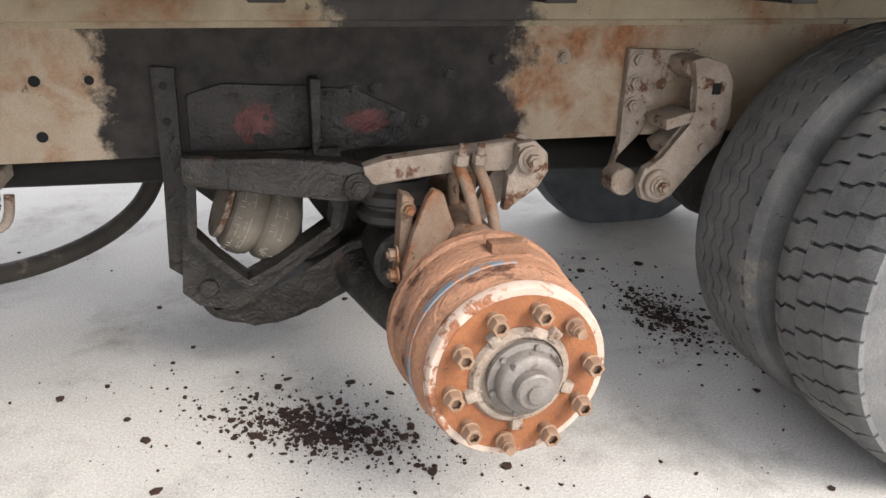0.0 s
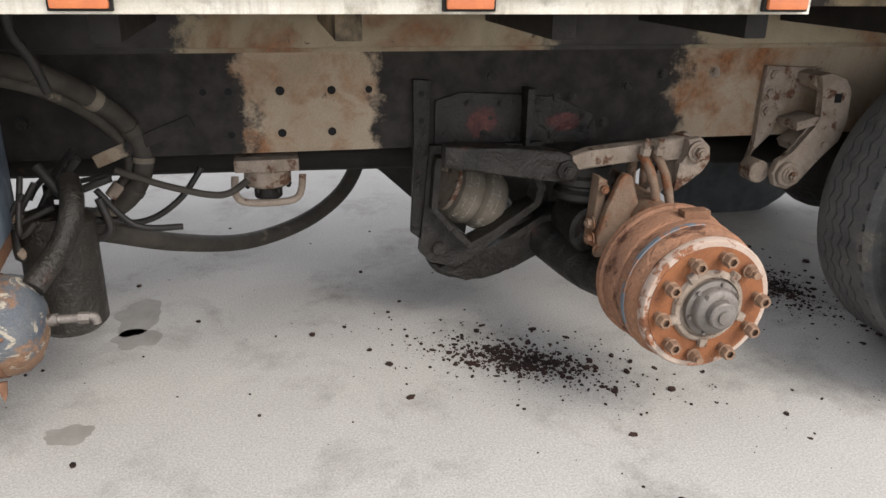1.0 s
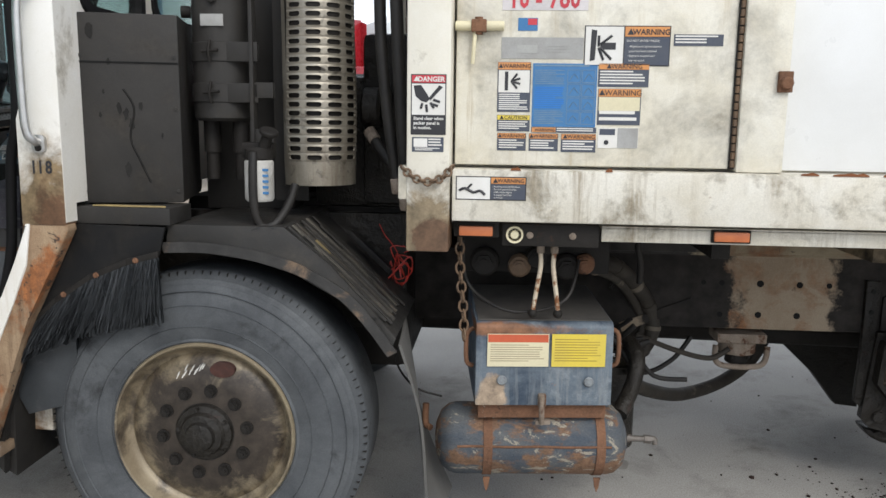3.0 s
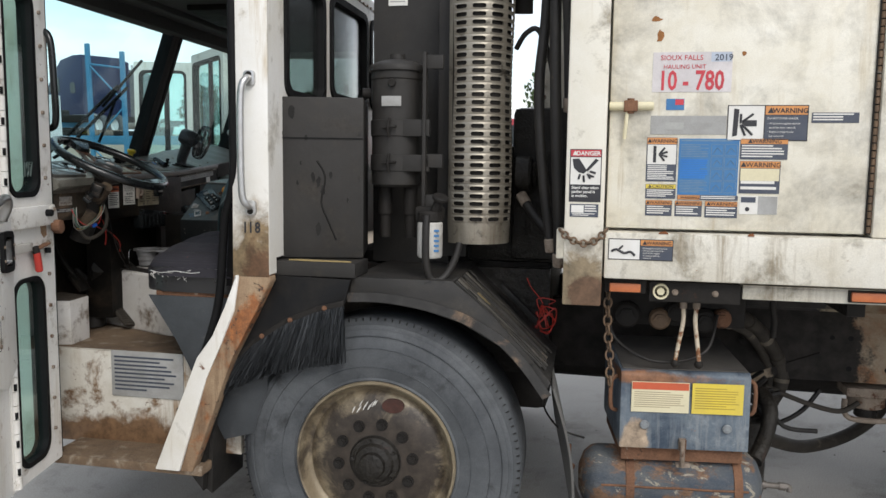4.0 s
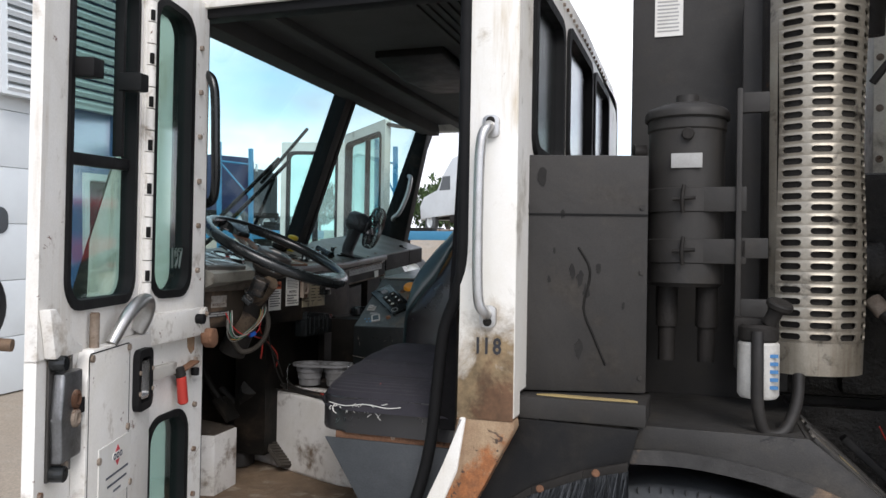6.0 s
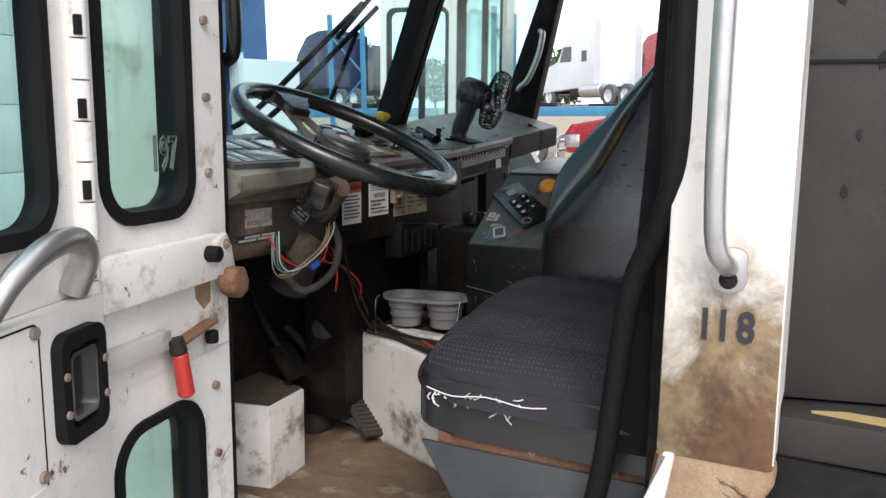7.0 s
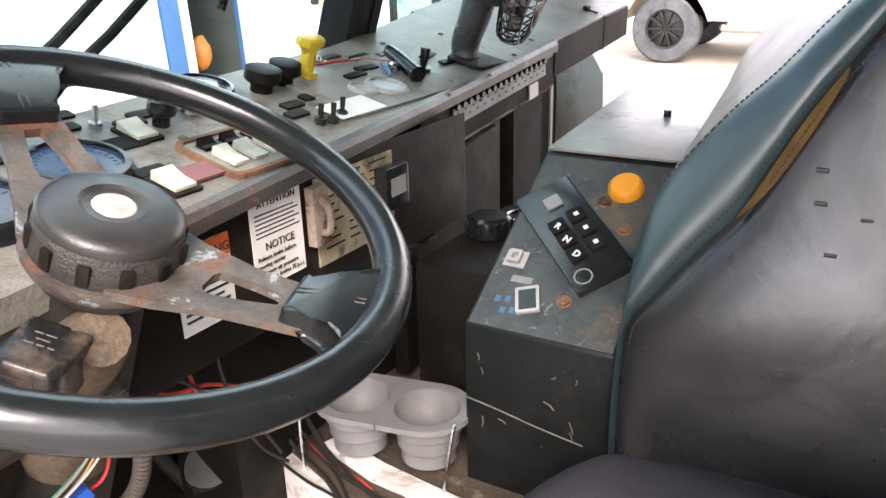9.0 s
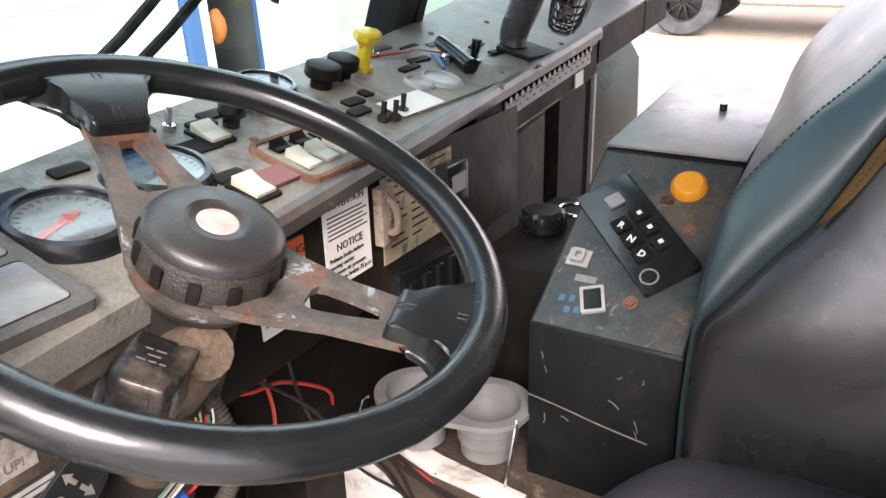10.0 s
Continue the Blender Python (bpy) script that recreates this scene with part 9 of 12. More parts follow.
def cabside_boxes():
    sk = Matrix.Translation((-2.60, 1.40, 0)) @ Matrix.Rotation(radians(14), 4, "Z") @ Matrix.Translation((2.60, -1.40, 0))
    t = thing("side_cabinet", (-2.6, 1.6, 1.19), "matt black sheet-metal cabinet with smears, behind the cab", "cabinet")
    bm = B()
    box(bm, -2.755, -2.445, 1.40, 1.80, 1.262, 1.85, 0.006, sk)
    part("cabinet_body", bm, CABINET, t)
    bm = B()
    box(bm, -2.753, -2.447, 1.396, 1.401, 1.70, 1.704, 0, sk)
    part("seam", bm, GROOVE, t)
    for x, z in ((-2.74, 1.72), (-2.46, 1.72), (-2.745, 1.30), (-2.46, 1.30), (-2.46, 1.56)):
        bm = B()
        c = sk @ Vector((x, 1.40, z))
        cyl(bm, c, c + Vector((0.001, -0.004, 0)), 0.006, seg=10)
        part("rivet", bm, CABINET, t)
    rnd = random.Random(2)
    smear = mat("grease_smear", (0.016, 0.0152, 0.0145), (0.026, 0.0245, 0.023), rough=0.5, scale=20, bump=0.05, spec=0.12)
    b = B()
    for k in range(10):
        x, z = -2.62 + rnd.gauss(0, 0.05), 1.55 + rnd.gauss(0, 0.11)
        s = rnd.uniform(0.006, 0.018)
        pts = [(x + s * rnd.uniform(0.6, 1.2) * math.cos(6.283 * i / 9) * 0.7, z + s * 1.5 * rnd.uniform(0.6, 1.2) * math.sin(6.283 * i / 9)) for i in range(9)]
        prism(b, pts, "y", 1.3985, 1.3995, 0, sk)
    tagged(part("smear", b, smear, t, "dark greasy smears"), kind="stuff")
    b = B()
    tube(b, [sk @ Vector(p) for p in ((-2.615, 1.3995, 1.62), (-2.585, 1.3995, 1.56), (-2.60, 1.3995, 1.47), (-2.575, 1.3995, 1.40), (-2.545, 1.3995, 1.33))], 0.0035, seg=4, n=4)
    part("smear", b, smear, t, "dark greasy smears")
    bm = B()
    box(bm, -2.775, -2.44, 1.302, 1.47, 1.205, 1.258, 0.005, Matrix.Identity(4))
    st = part("step", bm, CABINET, t, "black step with a peeling yellow strip")
    bm = B()
    prism(bm, [(-2.70, 1.33), (-2.66, 1.345), (-2.47, 1.335), (-2.46, 1.322), (-2.6, 1.318)], "z", 1.2585, 1.262)
    part("peeling_tape", bm, mat("peeling_yellow", (0.42, 0.32, 0.13), (0.3, 0.22, 0.1), rough=0.7, scale=14, bump=0.2), st)
    # air cleaner
    t = thing("air_cleaner", (-2.36, 1.60, 1.52), "dull black air cleaner canister with clamps", "air cleaner")
    c = (-2.365, 1.60)
    bm = B()
    lathe(bm, [(0, 0), (0.085, 0), (0.096, 0.01), (0.096, 0.40), (0.10, 0.405), (0.10, 0.43), (0.096, 0.435), (0.094, 0.44)], (*c, 1.525), (0, 0, 1), 48)
    part("canister", bm, CABINET, t)
    bm = B()
    lathe(bm, [(0.103, 0), (0.108, 0.004), (0.108, 0.018), (0.10, 0.03), (0.06, 0.045), (0.03, 0.05), (0.028, 0.07), (0, 0.072)], (*c, 1.955), (0, 0, 1), 48)
    part("lid", bm, CABINET, t)
    bm = B()
    box(bm, -2.40, -2.325, 1.499, 1.503, 1.825, 1.862, 0.001)
    part("label", bm, GREYPLATE, t, "torn pale label")
    for z in (1.585, 1.715):
        bm = B()
        lathe(bm, [(0.097, 0), (0.1005, 0.002), (0.1005, 0.06), (0.097, 0.062)], (*c, z), (0, 0, 1), 40)
        box(bm, -2.33, -2.22, 1.51, 1.53, z, z + 0.062, 0.003)
        s = part("strap", bm, CABINET, t)
        bm = B()
        tube(bm, [(-2.37, 1.492, z - 0.004), (-2.372, 1.485, z + 0.03), (-2.368, 1.492, z + 0.066)], 0.005, n=3)
        tube(bm, [(-2.395, 1.49, z + 0.03), (-2.34, 1.485, z + 0.034)], 0.005, n=1)
        part("clamp", bm, DARKPART, s)
    bm = B()
    cyl(bm, (-2.47, 1.6, 1.88), (-2.50, 1.59, 1.88), 0.02, seg=16)
    part("inlet", bm, DARKPART, t)
    bm = B()
    cyl(bm, (-2.36, 1.50, 1.91), (-2.36, 1.49, 1.91), 0.016, seg=14, bev=0.003)
    part("vent_cap", bm, DARKPART, t)
    for x in (-2.41, -2.31):
        bm = B()
        cyl(bm, (x, 1.60, 1.42), (x, 1.60, 1.53), 0.028, seg=16)
        cyl(bm, (x, 1.60, 1.33), (x, 1.60, 1.42), 0.022, seg=16)
        part("outlet", bm, DARKPART, t)
    bm = B()
    box(bm, -2.245, -2.232, 1.50, 1.54, 1.33, 2.02, 0.003)
    for z in (1.96, 1.60, 1.45):
        box(bm, -2.24, -2.17, 1.51, 1.53, z, z + 0.05, 0.003)
    part("bracket", bm, CABINET, t)
    # fuel filter
    t = thing("fuel_filter", (-2.195, 1.43, 1.25), "white spin-on fuel filter under a dark metal head", "filter")
    bm = B()
    lathe(bm, [(0, 0), (0.04, 0), (0.046, 0.008), (0.046, 0.125), (0.042, 0.13), (0, 0.13)], (-2.195, 1.425, 1.275), (0, 0, 1), 32)
    part("filter_can", bm, mat("grimy_filter_paint", (0.62, 0.61, 0.58), (0.40, 0.38, 0.34), rough=0.45, scale=14, grain=0.2, bump=0.1, patch=(0.16, 0.13, 0.10), patch_at=0.60, patch_scale=12, patch_soft=0.08), t)
    bm = B()
    for k in range(5):
        box(bm, -2.178, -2.155, 1.385, 1.392, 1.30 + k * 0.018, 1.308 + k * 0.018, 0, None)
    part("print", bm, STICKBLUE, t)
    bm = B()
    cyl(bm, (-2.195, 1.425, 1.405), (-2.195, 1.425, 1.445), 0.045, seg=24, bev=0.006)
    box(bm, -2.25, -2.15, 1.42, 1.47, 1.41, 1.46, 0.008)
    cyl(bm, (-2.175, 1.41, 1.445), (-2.155, 1.40, 1.49), 0.017, seg=16, bev=0.003)
    cyl(bm, (-2.155, 1.40, 1.485), (-2.15, 1.395, 1.50), 0.03, seg=18, bev=0.004)
    part("filter_head", bm, DARKPART, t)
    bm = B()
    tube(bm, [(-2.20, 1.385, 1.43), (-2.20, 1.375, 1.36), (-2.198, 1.375, 1.26), (-2.18, 1.385, 1.20), (-2.14, 1.40, 1.205), (-2.11, 1.45, 1.26), (-2.10, 1.5, 1.32)], 0.014, seg=12, n=5)
    part("hose", bm, DARKHOSE, t)
    # exhaust: pipe, slotted shield and bright tip
    t = thing("exhaust_stack", (-2.06, 1.67, 1.32), "tall exhaust stack behind a slotted steel heat shield", "exhaust")
    c = Vector((-2.06, 1.675))
    bm = B()
    lathe(bm, [(0, 0.03), (0.118, 0.03), (0.118, 1.08), (0.11, 1.09), (0, 1.09)], (c.x, c.y, 1.33), (0, 0, 1), 48)
    part("muffler", bm, DARKPART, t)
    bm = B()
    lathe(bm, [(0.066, 0), (0.07, 0.004), (0.07, 0.6), (0.062, 0.6)], (c.x + 0.005, c.y, 2.40), (0, 0, 1), 40)
    part("chrome_pipe", bm, CHROME, t)
    bm = B()
    lathe(bm, [(0.119, 0), (0.121, 0.002), (0.121, 0.02), (0.119, 0.022)], (c.x, c.y, 2.395), (0, 0, 1), 40)
    part("band_clamp", bm, DARKPART, t)
    rows, cols = 30, 5
    R, th, z0, z1 = 0.128, 0.0025, 1.395, 2.262
    a0, a1 = radians(228), radians(388)
    bm = B()
    def on(ang, z, rad):
        wob = 0.004 * math.sin(z * 9)
        return (c.x + (rad + wob) * math.cos(ang), c.y + (rad + wob) * math.sin(ang), z)
    for i in range(rows):
        for j in range(cols):
            u0, u1 = a0 + (a1 - a0) * j / cols, a0 + (a1 - a0) * (j + 1) / cols
            v0, v1 = z0 + (z1 - z0) * i / rows, z0 + (z1 - z0) * (i + 1) / rows
            um, vm = (u0 + u1) / 2, (v0 + v1) / 2
            hu, hv = (u1 - u0) * 0.36, 0.0078
            slot = []
            for sx in (1, -1):
                for q in range(5):
                    an = radians((-90 if sx > 0 else 90) + 45 * q)
                    slot.append((um + sx * (hu - hv / R) + hv / R * math.cos(an), vm + hv * math.sin(an)))
            outer = [(u1, v0), (u1, v0 + (v1 - v0) * .25), (u1, vm), (u1, v0 + (v1 - v0) * .75), (u1, v1), (u0, v1), (u0, v0 + (v1 - v0) * .75), (u0, vm), (u0, v0 + (v1 - v0) * .25), (u0, v0)]
            vo = [bm.verts.new(on(a, b, R)) for a, b in outer]
            vi = [bm.verts.new(on(a, b, R)) for a, b in slot]
            vb = [bm.verts.new(on(a, b, R - th * 2)) for a, b in slot]
            for k in range(10):
                q = (k + 1) % 10
                bm.faces.new((vo[k], vo[q], vi[q], vi[k]))
                bm.faces.new((vi[k], vi[q], vb[q], vb[k]))
    edge = a0 - radians(11)
    for (lo, hi, e0, e1) in ((1.315, z0, edge, a1), (z1, 2.285, edge, a1), (z0, z1, edge, a0)):
        prev = None
        for k in range(cols * 3 + 1):
            an = e0 + (e1 - e0) * k / (cols * 3)
            cur = (bm.verts.new(on(an, lo, R)), bm.verts.new(on(an, hi, R)))
            if prev:
                bm.faces.new((prev[0], cur[0], cur[1], prev[1]))
            prev = cur
    bmesh.ops.remove_doubles(bm, verts=bm.verts, dist=0.0004)
    part("heat_shield", bm, SHIELD, t, "scuffed bare steel shield with rows of slots")
    # plate between tower and stack
    b = B()
    box(b, -2.225, -2.105, 1.695, 1.715, 1.25, 2.34, 0.006)
    for z in (1.45, 1.75, 2.05):
        hexbolt(b, (-2.16, 1.695, z), (0, -1, 0), 0.010, 0.010)
    solo("stack_plate", b, CABINET, "sooty black plate carrying the stack brackets", "plate")
    # tower behind
    t = thing("radiator_tower", (-2.35, 2.1, 1.2), "tall flat black housing behind the cab", "housing")
    bm = B()
    box(bm, -2.53, -2.20, 1.84, 2.9, 1.2, 2.745, 0.008)
    part("tower_shell", bm, CABINET, t)
    bm = B()
    box(bm, -2.465, -2.385, 1.836, 1.841, 2.255, 2.395, 0.0)
    lab = part("label", bm, PAPER, t, "white label with an orange heading")
    bm = B()
    box(bm, -2.464, -2.386, 1.834, 1.837, 2.368, 2.394)
    part("heading", bm, STICKORANGE, lab)
    part("print", lines(B(), -2.458, -2.394, 2.262, 2.36, 1.836, 9, 71, 0.4), GREYPLATE, lab)
    bm = B()
    box(bm, -2.46, -2.33, 1.836, 1.841, 2.655, 2.725)
    lab = part("label", bm, PAPER, t, "white printed label")
    part("print", lines(B(), -2.452, -2.34, 2.665, 2.715, 1.836, 5, 72, 0.4), GREYPLATE, lab)
    bm = B()
    box(bm, -2.15, -1.72, 1.95, 3.3, 1.2, 1.70, 0.04)
    part("engine_cover", bm, GREASE, t)
    b = B()
    cyl(b, (-1.93, 1.80, 1.58), (-1.86, 1.80, 1.58), 0.07, seg=20, bev=0.01)
    cyl(b, (-1.86, 1.80, 1.58), (-1.84, 1.80, 1.58), 0.05, seg=20, bev=0.01)
    solo("pulley", b, GREASE, "greasy black pulley behind the exhaust", "pulley")
    b = B()
    tube(b, [(-1.97, 1.72, 2.46), (-1.93, 1.73, 2.47), (-1.905, 1.75, 2.42), (-1.905, 1.78, 2.2)], 0.035, n=4, seg=14)
    solo("intake_elbow", b, DARKPART, "black pipe elbow beside the stack", "pipe")
    def hose(pts, r, m, name, label, n=6):
        if r < 0.015:
            b = B()
            tube(b, pts, r, seg=12, n=n)
            return solo(name, b, m, label, "hose")
        t = thing(name, pts[-1], label, "hose")
        b = B()
        tube(b, pts, r, seg=14, n=n)
        part("tube", b, m, t)
        for p, q in ((pts[0], pts[1]), (pts[-1], pts[-2])):
            p, q = Vector(p), Vector(q)
            b = B()
            e = p + (q - p).normalized() * 0.05
            cyl(b, p, e, r * 1.22, seg=16, bev=0.003)
            part("end_fitting", b, CAST, t)
        if "tape" in label:
            path = smooth([Vector(p) for p in pts], 4)
            for i in range(3, len(path) - 2, 4):
                b = B()
                cyl(b, path[i], path[i] + (path[i + 1] - path[i]) * 0.7, r * 1.1, seg=14)
                part("tape_wrap", b, BELLOWS if i % 8 == 3 else HOSE, t)
    hose([(-1.76, 1.42, 2.9), (-1.765, 1.42, 2.2), (-1.755, 1.43, 1.8), (-1.74, 1.45, 1.5), (-1.73, 1.5, 1.25)], 0.02, DARKHOSE, "hydraulic_pipe", "worn hydraulic pipe running up beside the body")
    hose([(-1.80, 1.50, 2.9), (-1.80, 1.50, 2.2), (-1.82, 1.50, 1.9), (-1.80, 1.5, 1.6), (-1.76, 1.52, 1.3)], 0.019, DARKHOSE, "hydraulic_hose", "black hydraulic hose running down the body")
    hose([(-1.74, 1.36, 2.9), (-1.735, 1.36, 2.3), (-1.72, 1.38, 2.1), (-1.71, 1.45, 1.8)], 0.017, DARKHOSE, "hydraulic_pipe", "dusty grey pipe bent along the corner post")
    hose([(-1.92, 1.66, 2.05), (-1.88, 1.62, 2.10), (-1.83, 1.60, 2.10), (-1.78, 1.62, 1.95), (-1.77, 1.66, 1.7)], 0.010, DARKHOSE, "looped_hose", "thin black hose in a loop")
    hose([(-1.90, 1.70, 2.30), (-1.86, 1.66, 2.27), (-1.82, 1.66, 2.24), (-1.80, 1.66, 2.27)], 0.011, DARKHOSE, "short_hose", "short black hose with a plug")
    hose([(-1.90, 1.75, 1.50), (-1.84, 1.7, 1.42), (-1.78, 1.65, 1.36), (-1.72, 1.6, 1.30)], 0.018, DARKHOSE, "slanting_hose", "slanting greasy black hose behind the stack")
    b = B()
    box(b, -1.60, -1.58, 1.40, 3.7, 1.25, 3.3)
    solo("body_front_wall", b, WHITE, "white front wall of the refuse body", "wall")
    b = B()
    box(b, -1.853, -1.605, 2.02, 3.7, 1.78, 3.3, 0.01)
    t = thing("front_bulkhead", (-1.73, 2.9, 1.78), "dirty white bulkhead before the refuse body", "panel")
    part("sheet", b, GRIME, t)
    b = B()
    box(b, -1.86, -1.605, 2.012, 2.019, 1.80, 1.84, 0.002)
    part("seam_strip", b, CAST, t)
    for k in range(9):
        b = B()
        hexbolt(b, (-1.835, 2.019, 1.90 + 0.15 * k), (0, -1, 0), 0.008, 0.006)
        part("bolt", b, CAST, t)
    b = B()
    box(b, -1.95, -1.605, 1.90, 3.7, 1.22, 1.85, 0.03)
    t = thing("pump_housing", (-1.73, 2.8, 1.22), "greasy black housing below the bulkhead", "housing")
    part("case", b, GREASE, t)
    b = B()
    lathe(b, [(0, 0.03), (0.055, 0.03), (0.06, 0.024), (0.06, 0.01), (0.085, 0.008), (0.088, 0)], (-1.74, 1.90, 1.60), (0, -1, 0), 28)
    part("cover", b, DARKPART, t)
    for k in range(6):
        b = B()
        hexbolt(b, (-1.74 + 0.074 * math.cos(k * 1.047), 1.892, 1.60 + 0.074 * math.sin(k * 1.047)), (0, -1, 0), 0.008, 0.008)
        part("bolt", b, DARKPART, t)


cabside_boxes()


# ---- inside the cab ----
# the slope of the instrument panel: u runs along y, v up the slope away from the driver
DASH_A = math.atan2(0.085, 0.30)


def on_dash(y, v, h=0.0):
    """A point on the instrument panel: y across the cab, v metres up the slope from the lip, h above it."""
    return Vector((-3.665 - v * math.cos(DASH_A) + h * math.sin(DASH_A), y, 1.553 + v * math.sin(DASH_A) + h * math.cos(DASH_A) + 0.09 * max(0.0, y - 2.33)))


def dash_m(y, v, h=0.0):
    """A frame on the panel: local x along +y, local y up the slope, local z off the panel."""
    o = on_dash(y, v, h)
    ex, ey = Vector((0, 1, 0)), Vector((-math.cos(DASH_A), 0, math.sin(DASH_A)))
    ez = ex.cross(ey)
    return Matrix(((ex.x, ey.x, ez.x, o.x), (ex.y, ey.y, ez.y, o.y), (ex.z, ey.z, ez.z, o.z), (0, 0, 0, 1)))


def lathe_path(bm, pts, r0, r1, seg=12):
    """A corrugated tube along pts: one skin whose radius rises and falls."""
    rings = []
    up = Vector((0.3, 1, 0.2)).normalized()
    fine = smooth(pts, 2)
    for i, p in enumerate(fine):
        d = (fine[min(i + 1, len(fine) - 1)] - fine[max(i - 1, 0)]).normalized()
        e = d.cross(up).normalized()
        f = d.cross(e)
        r = r1 if i % 2 else r0
        rings.append([bm.verts.new(p + (e * math.cos(a) + f * math.sin(a)) * r) for a in (2 * math.pi * k / seg for k in range(seg))])
    for a, b in zip(rings, rings[1:]):
        for k in range(seg):
            bm.faces.new((a[k], a[(k + 1) % seg], b[(k + 1) % seg], b[k]))
    bm.faces.new(rings[0])
    bm.faces.new(rings[-1])


def bend(bm):
    """The lip of the dash runs a little skew to the cab, and its far end climbs."""
    for v in bm.verts:
        y = v.co.y
        s = -0.026 + 0.104 * (min(y, 2.33) - 1.71)
        if v.co.x > -3.85:
            v.co.x -= s * math.cos(DASH_A)
            v.co.z += s * math.sin(DASH_A)
        v.co.z += 0.09 * max(0.0, y - 2.33)
    return bm


def sliced(pts, y0, y1, n, bev=0.0):
    """A long body along y, cut into n lengths so that it can bend."""
    bm = B()
    rows = [[bm.verts.new((x, y0 + (y1 - y0) * k / n, z)) for x, z in pts] for k in range(n + 1)]
    for a, b in zip(rows, rows[1:]):
        for i in range(len(pts)):
            j = (i + 1) % len(pts)
            bm.faces.new((a[i], a[j], b[j], b[i]))
    bm.faces.new(rows[0])
    bm.faces.new(rows[-1][::-1])
    if bev:
        bmesh.ops.bevel(bm, geom=[e for e in bm.edges if abs(e.verts[0].co.y - e.verts[1].co.y) > 1e-6], offset=bev, segments=2, affect="EDGES", profile=0.6, clamp_overlap=True)
    return bm


def dashboard():
    t = thing("dashboard", (-3.8, 2.3, 1.3), "dusty grey truck dashboard crowded with switches and gauges", "dashboard")
    bm = sliced([(-3.665, 1.553), (-3.97, 1.64), (-3.97, 1.60), (-3.72, 1.50), (-3.668, 1.525)], 1.29, 2.62, 12, 0.005)
    back = [v for v in bm.verts if v.co.x < -3.9]
    bend(bm)
    for v in back:
        y = v.co.y
        depth = 0.135 + 0.18 * (y - 1.29) if y < 1.75 else 0.218 + 0.105 * (y - 1.75)
        v.co.x += (0.318 - depth) * math.cos(DASH_A)
        v.co.z -= (0.318 - depth) * math.sin(DASH_A)
    part("instrument_panel", bm, PLASTIC, t)
    bm = sliced([(-3.665, 1.553), (-3.97, 1.64), (-3.97, 1.56), (-3.70, 1.48), (-3.668, 1.485)], 2.62, 3.225, 6, 0.005)
    shelf = part("side_shelf", bend(bm), mat("dusty_grey_shelf", (0.165, 0.157, 0.145), (0.11, 0.102, 0.09), rough=0.45, scale=5, grain=0.25, bump=0.12, patch=(0.09, 0.07, 0.05), patch_at=0.64, patch_scale=6, patch_soft=0.08), t, "bare dusty grey shelf at the far end")
    # Fronts are coloured far darker than the top, standing in for shade.
    FRONT = mat("shaded_grimy_front", (0.014, 0.0120, 0.0102), (0.008, 0.0068, 0.0058), rough=0.62, scale=7, grain=0.3, bump=0.12, patch=(0.042, 0.030, 0.022), patch_at=0.60, patch_scale=6, patch_soft=0.08, spec=0.1)
    part("shelf_front", bend(sliced([(-3.666, 1.549), (-3.6625, 1.547), (-3.6635, 1.478), (-3.672, 1.478)], 2.75, 3.225, 5, 0.001)), FRONT, shelf, "folded front of the shelf, shade put in its dark colour")
    part("shelf_joint", bend(sliced([(-3.6655, 1.5545), (-3.6615, 1.5475), (-3.6625, 1.476), (-3.668, 1.476)], 3.046, 3.050, 1)), GROOVE, shelf)
    bm = B()
    box(bm, -0.014, 0.012, -0.006, 0.006, 0, 0.010, 0.003, dash_m(3.05, 0.085))
    box(bm, -0.002, 0.002, -0.03, 0.0, 0, 0.003, 0, dash_m(3.05, 0.085))
    part("shelf_clip", bm, DASHBLACK, shelf)
    bm = B()
    prism(bm, [(-3.668, 1.548), (-3.652, 1.535), (-3.655, 1.395), (-3.672, 1.372), (-3.78, 1.36), (-3.78, 1.5)], "y", 1.29, 1.53, 0.008)
    lp = part("left_panel", bm, DASHBROWN, t)
    bm = B()
    prism(bm, [(-3.667, 1.5525), (-3.640, 1.545), (-3.631, 1.538), (-3.626, 1.527), (-3.629, 1.504), (-3.636, 1.484), (-3.642, 1.480), (-3.668, 1.500)], "y", 1.292, 1.60, 0.005)
    part("lip", bm, mat("grimy_brown_lip", (0.145, 0.122, 0.097), (0.080, 0.065, 0.050), rough=0.5, scale=9, grain=0.4, bump=0.2, patch=(0.055, 0.042, 0.03), patch_at=0.58, patch_scale=9, patch_soft=0.06), t)
    for k in range(7):
        bm = B()
        lathe(bm, [(0, 0.0028), (0.003, 0.0025), (0.0046, 0.0006), (0.005, 0)], (-3.628, 1.305 + k * 0.047, 1.529), (1, 0, 0.1), 12)
        part("lip_bolt", bm, CHAINRUST, t)
    bm = sliced([(-3.670, 1.5565), (-3.661, 1.553), (-3.6565, 1.545), (-3.6575, 1.531), (-3.668, 1.526)], 1.60, 2.75, 9, 0.002)
    part("rolled_edge", bend(bm), mat("rubbed_grey_edge", (0.075, 0.074, 0.069), (0.042, 0.040, 0.036), rough=0.4, scale=10, grain=0.4, bump=0.15, patch=(0.14, 0.085, 0.055), patch_at=0.62, patch_scale=9, patch_soft=0.06, extra=(0.16, 0.155, 0.14), extra_at=0.66, extra_scale=18), t, "rubbed dark edge of the panel")
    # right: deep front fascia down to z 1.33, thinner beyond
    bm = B()
